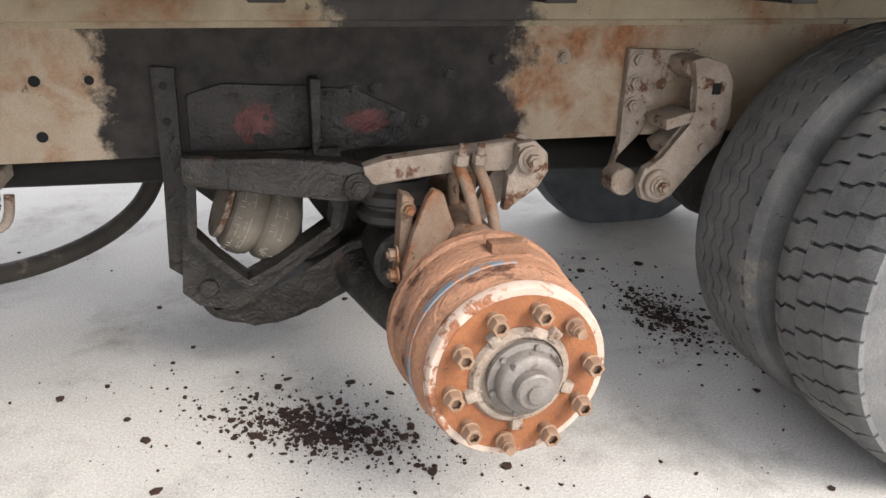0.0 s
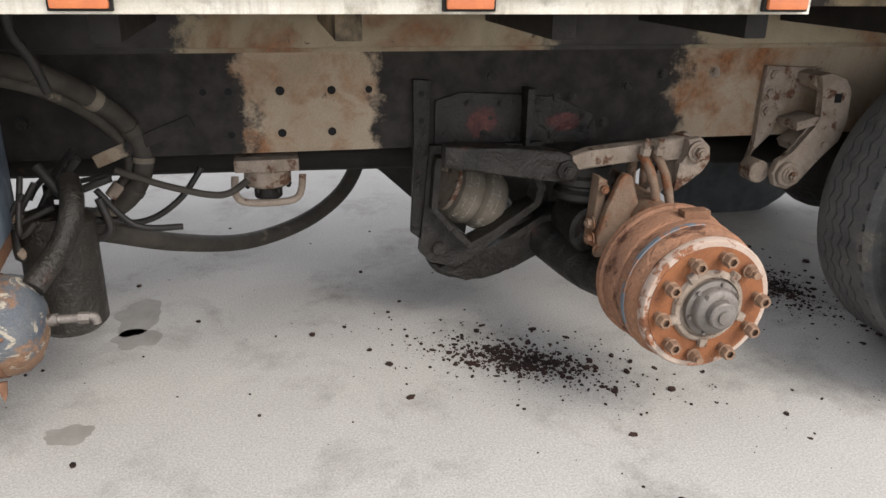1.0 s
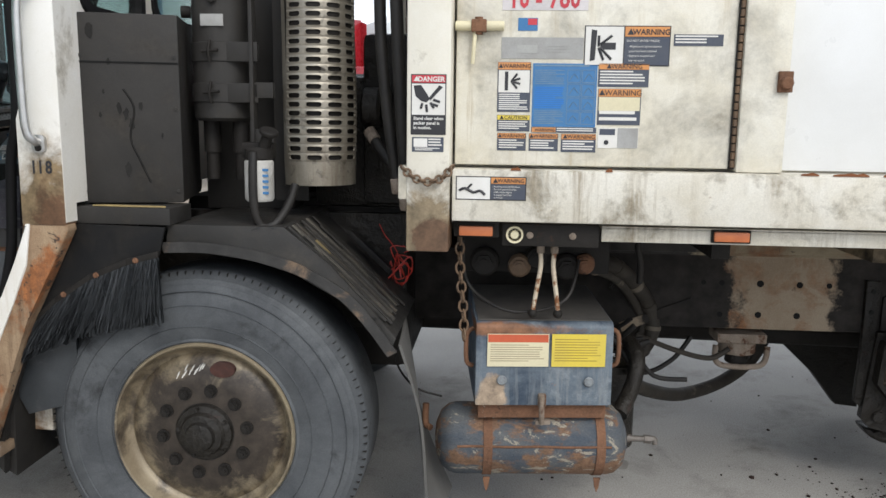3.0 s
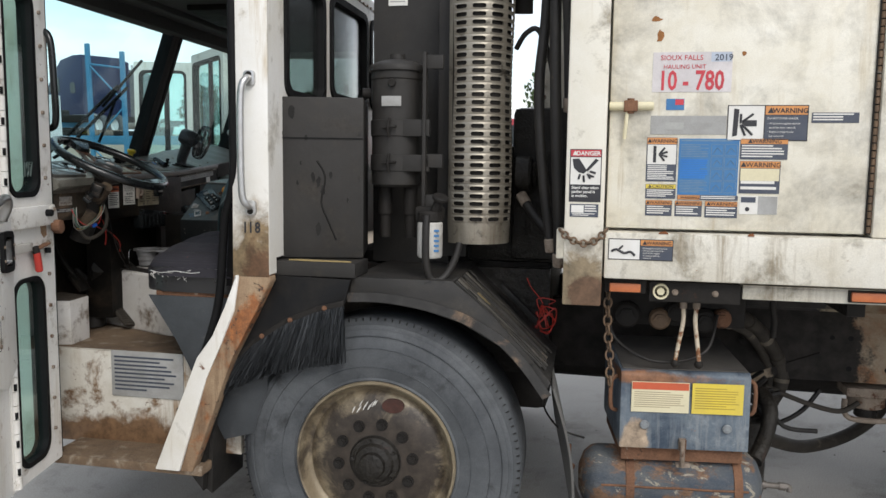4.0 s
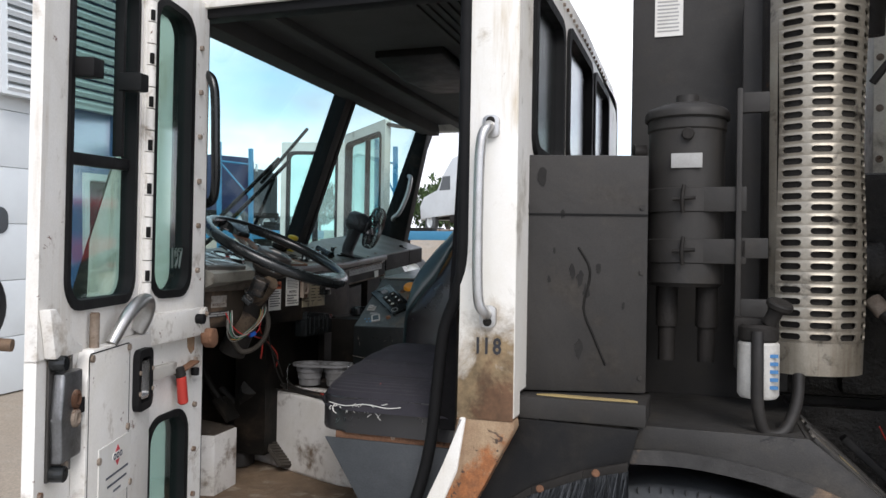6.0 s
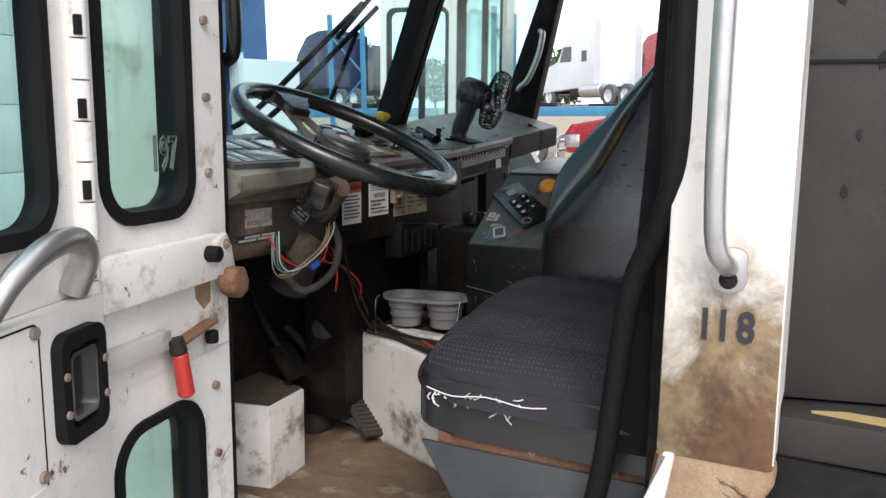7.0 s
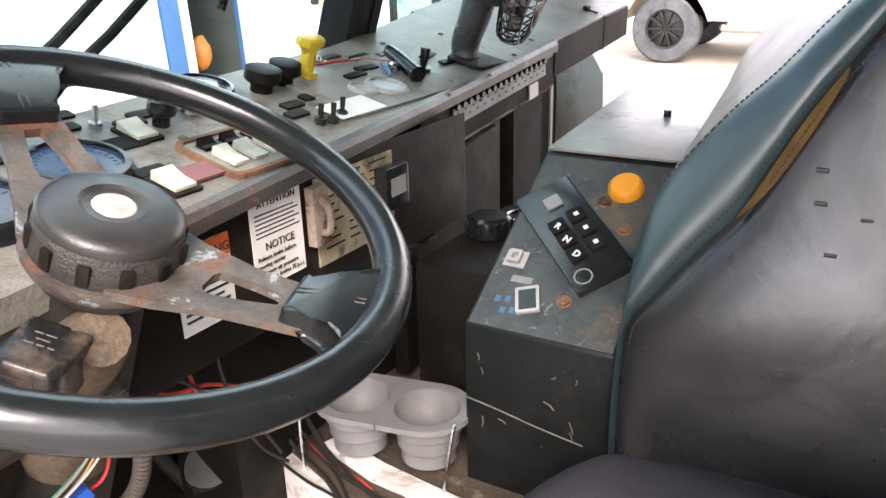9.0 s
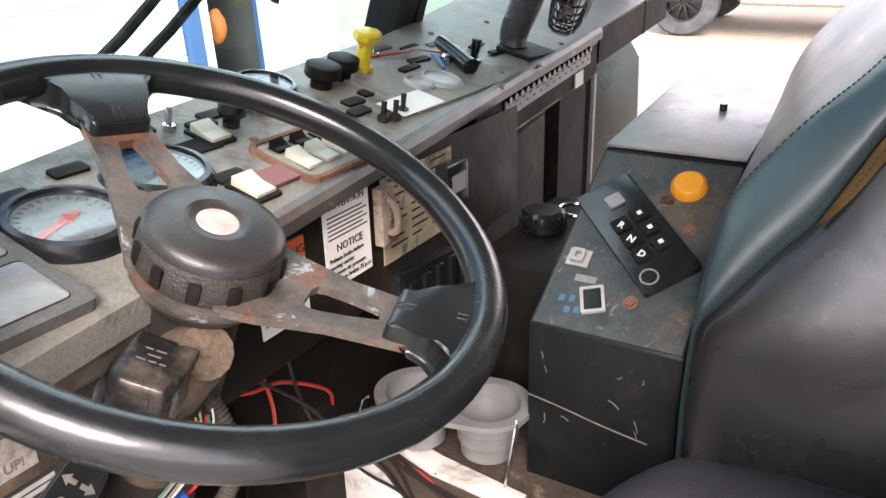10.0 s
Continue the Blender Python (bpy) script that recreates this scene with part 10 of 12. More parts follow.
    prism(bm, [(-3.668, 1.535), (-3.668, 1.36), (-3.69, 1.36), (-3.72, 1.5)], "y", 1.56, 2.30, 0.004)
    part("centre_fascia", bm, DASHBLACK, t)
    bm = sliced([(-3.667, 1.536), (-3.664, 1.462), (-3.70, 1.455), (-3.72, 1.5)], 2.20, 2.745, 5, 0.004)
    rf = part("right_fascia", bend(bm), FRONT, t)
    bm = sliced([(-3.6635, 1.4645), (-3.6625, 1.462), (-3.668, 1.456)], 2.20, 2.745, 5)
    part("fascia_seam", bend(bm), CAST, rf, "bare bent edge of the panel")
    # Panel colour darkened to keep the shade below the dash.
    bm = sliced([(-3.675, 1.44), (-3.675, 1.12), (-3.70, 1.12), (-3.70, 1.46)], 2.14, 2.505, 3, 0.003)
    lower = part("lower_panel", bend(bm), mat("shaded_scuffed_panel", (0.0085, 0.0073, 0.0062), (0.016, 0.0133, 0.011), rough=0.5, scale=5, grain=0.3, bump=0.12, patch=(0.048, 0.037, 0.028), patch_at=0.62, patch_scale=5, patch_soft=0.1, spec=0.1), t, "scuffed brown panel under the breakers, toned dark for shade")
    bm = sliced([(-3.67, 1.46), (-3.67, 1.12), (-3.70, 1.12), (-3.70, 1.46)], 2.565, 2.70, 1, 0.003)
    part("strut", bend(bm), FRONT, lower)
    bm = sliced([(-3.664, 1.461), (-3.664, 1.20), (-3.668, 1.20), (-3.668, 1.461)], 2.735, 2.747, 1)
    part("pale_edge", bend(bm), GREYPLATE, lower, "bare pale panel edge")
    bm = B()
    tube(bm, [(-3.72, 2.45, 1.40), (-3.725, 2.50, 1.33), (-3.73, 2.55, 1.26)], 0.006, seg=6, n=2)
    part("stay_rod", bm, GREYPLATE, lower)
    # Dark sheet added to stand for the shade under the dash.
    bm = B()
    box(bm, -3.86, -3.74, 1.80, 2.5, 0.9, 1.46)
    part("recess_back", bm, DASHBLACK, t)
    # panel of six sunken panes by the door
    # Pane colour is lightened to imitate sky reflected in dark gloss.
    FLAP = mat("sky_reflection_flap", (0.20, 0.21, 0.205), (0.14, 0.145, 0.14), rough=0.2, scale=20, bump=0.03)
    bm = B()
    pm = dash_m(1.395, 0.03)
    prism(bm, rrect(-0.095, 0.098, -0.068, 0.100, 0.006), "z", 0.0, 0.011, 0.002, pm)
    v = part("vent_panel", bm, mat("grey_panel_frame", (0.11, 0.108, 0.10), (0.07, 0.064, 0.056), rough=0.5, scale=14, grain=0.4, bump=0.2), t, "dusty grey frame with sunken panes")
    for x0, x1, y0, y1 in ((-0.088, -0.058, -0.060, 0.008), (-0.052, -0.022, -0.060, 0.008), (-0.088, -0.040, 0.018, 0.092), (-0.032, 0.030, 0.018, 0.092), (-0.014, 0.086, -0.056, 0.008), (0.040, 0.086, 0.018, 0.092)):
        bm = B()
        prism(bm, rrect(x0, x1, y0, y1, 0.006), "z", 0.0108, 0.0114, 0, pm)
        w = part("pane_edge", bm, GROOVE, v)
        bm = B()
        prism(bm, rrect(x0 + 0.002, x1 - 0.001, y0 + 0.001, y1 - 0.003, 0.005), "z", 0.0112, 0.0122, 0.0004, pm)
        part("pane", bm, FLAP, w)
    # gauges
    for y, v0, r, needle in ((1.547, 0.071, 0.052, 40), (1.668, 0.098, 0.050, 75), (1.935, 0.205, 0.040, 0)):
        bm = B()
        m = dash_m(y, v0)
        lathe(bm, [(r * 0.86, 0.004), (r * 0.88, 0.014), (r, 0.013), (r * 1.08, 0.002), (r * 1.15, 0.0)], (0, 0, 0), (0, 0, 1), 40)
        bm.transform(m)
        g = part("gauge", bm, GLOSSBLACK, t, "round gauge in a black bezel")
        bm = B()
        cyl(bm, (0, 0, 0.0), (0, 0, 0.006), r * 0.88, seg=36)
        bm.transform(m)
        part("dial", bm, mat("dark_dial", (0.11, 0.118, 0.12), (0.19, 0.195, 0.195), rough=0.3, scale=25, bump=0) if needle == 40 else bpy.data.materials["dark_dial"], g)
        if needle:
            bm = B()
            for k in range(21):
                a = radians(210 - k * 12)
                box(bm, r * 0.70, r * 0.80, -0.0007, 0.0007, 0.006, 0.0066, 0, Matrix.Rotation(a, 4, "Z"))
            bm.transform(m)
            part("tick", bm, INK, g)
            bm = B()
            box(bm, -r * 0.25, r * 0.78, -0.0032, 0.0032, 0.007, 0.0088, 0, Matrix.Rotation(radians(160 + needle), 4, "Z"))
            cyl(bm, (0, 0, 0.006), (0, 0, 0.010), 0.006, seg=14)
            bm.transform(m)
            part("needle", bm, REDP, g)
        bm = B()
        cyl(bm, (0, 0, 0.010), (0, 0, 0.0115), r * 0.9, seg=36)
        bm.transform(m)
        ob = part("glass", bm, glass("gauge_glass", (0.9, 0.93, 0.94)) if needle == 40 else bpy.data.materials["gauge_glass"], g)
        ob.visible_shadow = False
    def rocker(y, v0, mats=(DASHBLACK, PAPER), w=0.028, h=0.036):
        bm = B()
        prism(bm, rrect(-w * 0.66, w * 0.66, -h * 0.66, h * 0.66, 0.003), "z", 0, 0.004, 0.001, dash_m(y, v0))
        s = part("switch", bm, mats[0], t)
        bm = B()
        prism(bm, [(-h / 2, 0.003), (h / 2, 0.003), (h / 2, 0.014), (0.0, 0.007), (-h / 2, 0.008)], "x", -w / 2, w / 2, 0.001, dash_m(y, v0))
        part("rocker", bm, mats[1], s)

    ROCKW = mat("yellowed_rocker", (0.58, 0.56, 0.46), rough=0.45, bump=0.02)
    bm = B()
    prism(bm, rrect(-0.075, 0.075, -0.045, 0.045, 0.012), "z", 0, 0.004, 0.001, dash_m(1.86, 0.043))
    part("switch_plate", bm, PLASTIC, t)
    bm = B()
    ring(bm, rrect(-0.08, 0.08, -0.05, 0.05, 0.014), rrect(-0.074, 0.074, -0.044, 0.044, 0.012), "z", 0, 0.0065, dash_m(1.86, 0.043))
    part("plate_edge", bm, RUSTY, t, "rusty edge of the switch plate")
    for k in range(3):
        rocker(1.812 + k * 0.032, 0.034, (DASHBLACK, ROCKW), 0.022, 0.036)
    for k in range(3):
        rocker(1.812 + k * 0.034, 0.068, (DASHBLACK, DASHBLACK), 0.022, 0.016)
    rocker(1.721, 0.022, (DASHBLACK, ROCKW))
    rocker(1.774, 0.137, (DASHBLACK, ROCKW))
    for y, v0 in ((1.722, 0.056), (1.787, 0.165), (1.815, 0.178), (1.606, 0.151), (1.536, 0.135), (1.715, 0.185), (1.99, 0.09), (2.06, 0.125), (1.73, 0.215), (2.01, 0.115)):
        bm = B()
        prism(bm, rrect(-0.019, 0.019, -0.009, 0.009, 0.003), "z", 0, 0.004, 0.001, dash_m(y, v0))
        part("label_blank", bm, DASHBLACK, t)
    bm = B()
    prism(bm, rrect(-0.024, 0.024, -0.016, 0.016, 0.003), "z", 0, 0.003, 0.0, dash_m(1.758, 0.026, 0.003))
    part("red_label", bm, mat("faded_red_label", (0.20, 0.07, 0.07), rough=0.6, bump=0.05), t)
    for y, v0, r, h, m_ in ((1.815, 0.146, 0.017, 0.034, GLOSSBLACK), (2.015, 0.175, 0.026, 0.034, DASHBLACK), (2.068, 0.182, 0.024, 0.034, DASHBLACK), (1.869, 0.159, 0.02, 0.014, CHROME)):
        bm = B()
        lathe(bm, [(r * 0.6, 0), (r * 0.6, h * 0.35), (r * 0.9, h * 0.45), (r, h * 0.55), (r * 0.96, h * 0.95), (r * 0.8, h), (0, h)], (0, 0, 0), (0, 0, 1), 24)
        bm.transform(dash_m(y, v0))
        part("knob", bm, m_, t)
    for y, v0 in ((1.747, 0.173), (1.996, 0.055), (2.015, 0.049), (2.045, 0.057)):
        bm = B()
        cyl(bm, (0, 0, 0), (0, 0, 0.008), 0.008, seg=6)
        cyl(bm, (0, 0, 0.006), (0.002, 0.004, 0.026), 0.0032, 0.004, seg=10)
        bm.transform(dash_m(y, v0))
        part("toggle", bm, CHROME if v0 > 0.1 else GLOSSBLACK, t)
    bm = B()
    prism(bm, rrect(-0.028, 0.028, -0.014, 0.014, 0.002), "z", 0, 0.003, 0, dash_m(1.742, 0.125))
    part("open_slot", bm, GROOVE, t)
    bm = B()
    prism(bm, rrect(-0.05, 0.055, -0.024, 0.024, 0.002), "z", 0.004, 0.0048, 0, dash_m(2.078, 0.066))
    part("paper_card", bm, PAPER, t, "white card on the panel")
    DIALPALE = mat("dusty_pale_dial", (0.36, 0.37, 0.36), (0.26, 0.26, 0.25), rough=0.4, scale=20, grain=0.2, bump=0.05)
    # right cluster of small dials and levers
    bm = B()
    prism(bm, rrect(-0.16, 0.14, -0.06, 0.11, 0.01), "z", 0, 0.004, 0.001, dash_m(2.22, 0.10))
    part("right_plate", bm, PLASTIC, t)
    for y, v0, r in ((2.158, 0.103, 0.024), (2.207, 0.094, 0.034)):
        bm = B()
        lathe(bm, [(0, 0.006), (r * 0.8, 0.006), (r * 0.85, 0.010), (r, 0.008), (r * 1.1, 0)], (0, 0, 0), (0, 0, 1), 28)
        bm.transform(dash_m(y, v0))
        part("small_dial", bm, DIALPALE, t)
    bm = B()
    tube(bm, [on_dash(2.325, 0.175, 0.022), on_dash(2.31, 0.145, 0.021), on_dash(2.28, 0.085, 0.016)], 0.011, seg=14, n=3, r_end=0.0145)
    part("lever_handle", bm, GLOSSBLACK, t, "black tapered lever lying on the panel")
    bm = B()
    cyl(bm, on_dash(2.285, 0.135, 0.0), on_dash(2.285, 0.135, 0.02), 0.011, seg=14, bev=0.003)
    part("lever_pivot", bm, CHROME, t)
    for y, v0 in ((2.345, 0.115),):
        bm = B()
        cyl(bm, (0, 0, 0), (0, 0, 0.01), 0.014, seg=16)
        cyl(bm, (0, 0, 0.008), (0.004, 0.004, 0.04), 0.006, 0.009, seg=12)
        bm.transform(dash_m(y, v0))
        part("lever", bm, GLOSSBLACK, t)
    for k in range(9):
        bm = B()
        prism(bm, rrect(-0.022, 0.022, -0.005, 0.005, 0.002), "z", 0, 0.003, 0, dash_m(2.16 + 0.05 * (k % 4), 0.16 + 0.03 * (k // 4)) @ Matrix.Rotation(radians(8 * (k % 3)), 4, "Z"))
        part("label_strip", bm, DASHBLACK, t)
    for y, v0 in ((1.50, 0.16), (1.60, 0.115), (1.81, 0.105), (1.905, 0.10), (1.935, 0.02), (1.97, 0.145), (2.10, 0.13), (2.14, 0.155), (2.29, 0.03), (2.35, 0.06), (2.38, 0.17), (2.18, 0.21), (2.44, 0.03), (2.58, 0.05), (2.70, 0.07), (2.40, 0.235), (2.55, 0.20)):
        bm = B()
        lathe(bm, [(0, 0.003), (0.004, 0.003), (0.0055, 0.0015), (0.006, 0)], (0, 0, 0), (0, 0, 1), 12)
        bm.transform(dash_m(y, v0))
        part("screw", bm, CHAINRUST, t)
    for y, v0, a in ((2.20, 0.15, 4), (2.25, 0.165, -3), (2.30, 0.215, 5), (2.36, 0.20, 0), (2.42, 0.15, 8), (2.43, 0.11, -6), (2.24, 0.235, 0)):
        bm = B()
        prism(bm, rrect(-0.026, 0.026, -0.007, 0.007, 0.002), "z", 0, 0.0035, 0.001, dash_m(y, v0, 0.004 if y < 2.36 and v0 < 0.2 else 0) @ Matrix.Rotation(radians(a), 4, "Z"))
        part("label_strip", bm, DASHBLACK if a else DASHBROWN, t)
    bm = B()
    cyl(bm, (0, 0, 0), (0, 0, 0.004), 0.016, seg=20, bev=0.001)
    cyl(bm, (0, 0, 0.004), (0, 0, 0.007), 0.007, seg=14)
    bm.transform(dash_m(2.21, 0.235))
    part("key_lock", bm, CHROME, t)
    bm = B()
    tube(bm, [on_dash(2.17, 0.215, 0.003), on_dash(2.23, 0.19, 0.012), on_dash(2.29, 0.20, 0.003), on_dash(2.345, 0.15, 0.004)], 0.0022, seg=6, n=4)
    part("loose_wire", bm, mat("dash_red_wire", (0.45, 0.03, 0.02), rough=0.4, bump=0), t)
    bm = B()
    tube(bm, [on_dash(2.30, 0.17, 0.006), on_dash(2.27, 0.135, 0.008), on_dash(2.255, 0.12, 0.006)], 0.003, seg=6, n=3)
    part("loose_wire", bm, STICKBLUE, t)
    # yellow valve knob
    bm = B()
    cyl(bm, (0, 0, 0), (0, 0, 0.012), 0.016, seg=6)
    cyl(bm, (0, 0, 0.01), (0, 0, 0.045), 0.010, seg=16)
    part_m = dash_m(2.12, 0.183)
    bm.transform(part_m)
    k = part("valve_stem", bm, YELLOW, t, "yellow brake valve knob")
    bm = B()
    prism(bm, rrect(-0.011, 0.011, -0.009, 0.009, 0.005), "z", 0.020, 0.046, 0.004, part_m)
    lathe(bm, [(0.010, 0.034), (0.014, 0.044), (0.0235, 0.052), (0.0245, 0.060), (0.021, 0.064), (0.012, 0.066), (0, 0.066)], (0, 0, 0), (0, 0, 1), 8)
    for v in bm.verts:
        if v.co.z < 0.1 and abs(v.co.x) < 0.1:
            v.co.y *= 0.8
            v.co = part_m @ v.co
    part("valve_knob", bm, YELLOW, k)
    # stickers on the fascia
    def on_face(y, z):
        return Matrix.Translation((-3.664, y, z)) @ Matrix(((0, 0, 1, 0), (1, 0, 0, 0), (0, 1, 0, 0), (0, 0, 0, 1)))
    def face_label(y0, y1, z0, z1, material, name, label, x=-3.664, parent=t, tilt=0):
        bm = B()
        box(bm, x, x + 0.002, y0, y1, z0, z1)
        return part(name, bm, material, parent, label)
    WORNPAPER = mat("worn_pinkish_sticker", (0.42, 0.385, 0.345), (0.30, 0.265, 0.23), rough=0.6, scale=30, grain=0.4, bump=0.05, patch=(0.22, 0.17, 0.13), patch_at=0.60, patch_scale=45, patch_soft=0.06)
    s = face_label(1.358, 1.432, 1.433, 1.467, WORNPAPER, "buckle_sticker", "worn pale seat belt reminder sticker", -3.6545)
    part("lettering", writing("BUCKLE UP!", 0.0112, Matrix.Translation((0.0118, 0, 0)) @ on_face(1.362, 1.438), bold=0.0002), mat("rubbed_brown_ink", (0.10, 0.075, 0.06), (0.20, 0.16, 0.13), rough=0.7, scale=70, bump=0), s)
    s = face_label(1.334, 1.444, 1.406, 1.421, INK, "plate_strip", "black strip with pale print", -3.6545)
    bm = B()
    for k in range(2):
        box(bm, -3.6527, -3.6518, 1.355 + k * 0.047, 1.397 + k * 0.044, 1.4145, 1.4185)
        box(bm, -3.6527, -3.6518, 1.338 + k * 0.052, 1.385 + k * 0.054, 1.4085, 1.4125)
    part("print", bm, GREYPLATE, s)
    s = face_label(1.80, 1.885, 1.415, 1.525, PAPER, "notice_sticker", "white notice with black print", -3.668)
    for k, (tx, z, sz) in enumerate((("ATTENTION", 1.511, 0.0115), ("NOTICE", 1.459, 0.0135))):
        part("lettering", writing(tx, sz, Matrix.Translation((-0.0005, 0, 0)) @ on_face(1.8425, z), align="CENTER"), INK, s)
    bm = B()
    for k in range(6):
        z = 1.503 - k * 0.0052
        box(bm, -3.6665, -3.6655, 1.806, 1.872 + 0.008 * (k % 2), z - 0.0017, z)
    part("print", bm, INK, s)
    for k, tx in enumerate(("Release brake before", "moving carrier", "Minimum air pressure", "to release brakes 75 p.s.i.")):
        part("lettering", writing(tx, 0.0075, Matrix.Translation((-0.0005, 0, 0)) @ on_face(1.804, 1.4485 - k * 0.0088)), INK, s)
    s = face_label(1.69, 1.765, 1.405, 1.50, PAPER, "warning_sticker", "orange and white warning sticker", -3.668)
    bm = B()
    box(bm, -3.6665, -3.6655, 1.69, 1.765, 1.475, 1.50)
    part("heading", bm, mat("dash_orange", (0.70, 0.13, 0.03), rough=0.5, bump=0), s)
    part("lettering", writing("WARNING", 0.0145, Matrix.Translation((0.0008, 0, 0)) @ on_face(1.7275, 1.482), align="CENTER"), INK, s)
    bm = B()
    for k in range(7):
        box(bm, -3.6665, -3.6655, 1.695, 1.75 + 0.008 * (k % 2), 1.466 - k * 0.008, 1.469 - k * 0.008)
    part("print", bm, INK, s)
    s = face_label(1.91, 2.08, 1.405, 1.52, mat("stained_cream_plate", (0.40, 0.355, 0.25), (0.24, 0.19, 0.12), rough=0.55, scale=14, grain=0.3, bump=0.1, patch=(0.05, 0.04, 0.03), patch_at=0.60, patch_scale=16, patch_soft=0.06), "old_label", "brown stained cream plate with faded print", -3.6665)
    bm = B()
    for k in range(9):
        for j in range(3):
            box(bm, -3.6646, -3.6640, 1.925 + j * 0.05, 1.925 + j * 0.05 + 0.022 + 0.008 * ((k + j) % 3), 1.512 - k * 0.011, 1.5145 - k * 0.011)
    part("print", bm, DASHBLACK, s)
    bm = B()
    box(bm, -3.662, -3.640, 2.03, 2.085, 1.445, 1.505, 0.004)
    hm = part("hour_meter", bm, GLOSSBLACK, t, "small square hour meter")
    bm = B()
    box(bm, -3.641, -3.639, 2.04, 2.075, 1.465, 1.49)
    part("display", bm, CUP, hm)
    bm = B()
    tube(bm, [(-3.66, 1.905, 1.50), (-3.64, 1.905, 1.49), (-3.64, 1.905, 1.46), (-3.66, 1.905, 1.455)], 0.005, n=3)
    box(bm, -3.664, -3.65, 1.89, 1.92, 1.44, 1.515, 0.002)
    part("catch", bm, CAST, t)
    bm = sliced([(-3.6645, 1.522), (-3.6620, 1.522), (-3.6610, 1.494), (-3.6635, 1.494)], 2.315, 2.697, 4)
    part("breaker_strip", bend(bm), GREYPLATE, rf, "pale label strip with faint print")
    bm = B()
    for k in range(26):
        box(bm, -3.6617, -3.6605, 2.325 + k * 0.0142, 2.332 + k * 0.0142, 1.512 - 0.009 * (k % 2), 1.5155 - 0.009 * (k % 2))
    tagged(part("strip_print", bend(bm), NAVY, rf), kind="stuff")
    for k in range(17):
        bm = B()
        y = 2.325 + k * 0.0225
        cyl(bm, (-3.664, y, 1.5235), (-3.6565, y, 1.5235), 0.0055, seg=10)
        part("breaker", bend(bm), GLOSSBLACK, rf)
    bm = sliced([(-3.6640, 1.490), (-3.6610, 1.490), (-3.6605, 1.462), (-3.6635, 1.462)], 2.62, 2.66, 1)
    part("paper_tag", bend(bm), PAPER, rf, "small torn white tag")
    for y, z in ((2.185, 1.335), (2.185, 1.385)):
        part("hook", bend(box(B(), -3.68, -3.650, y, y + 0.03, z, z + 0.012, 0.003)), DARKPART, t)
    bm = B()
    prism(bm, [(1.92, 1.30), (2.12, 1.30), (2.12, 1.37), (1.92, 1.39)], "x", -3.70, -3.65, 0.006)
    for k in range(5):
        box(bm, -3.652, -3.646, 1.94 + k * 0.034, 1.955 + k * 0.034, 1.31, 1.37, 0.002)
    part("heater_vent", bm, GLOSSBLACK, t)


dashboard()


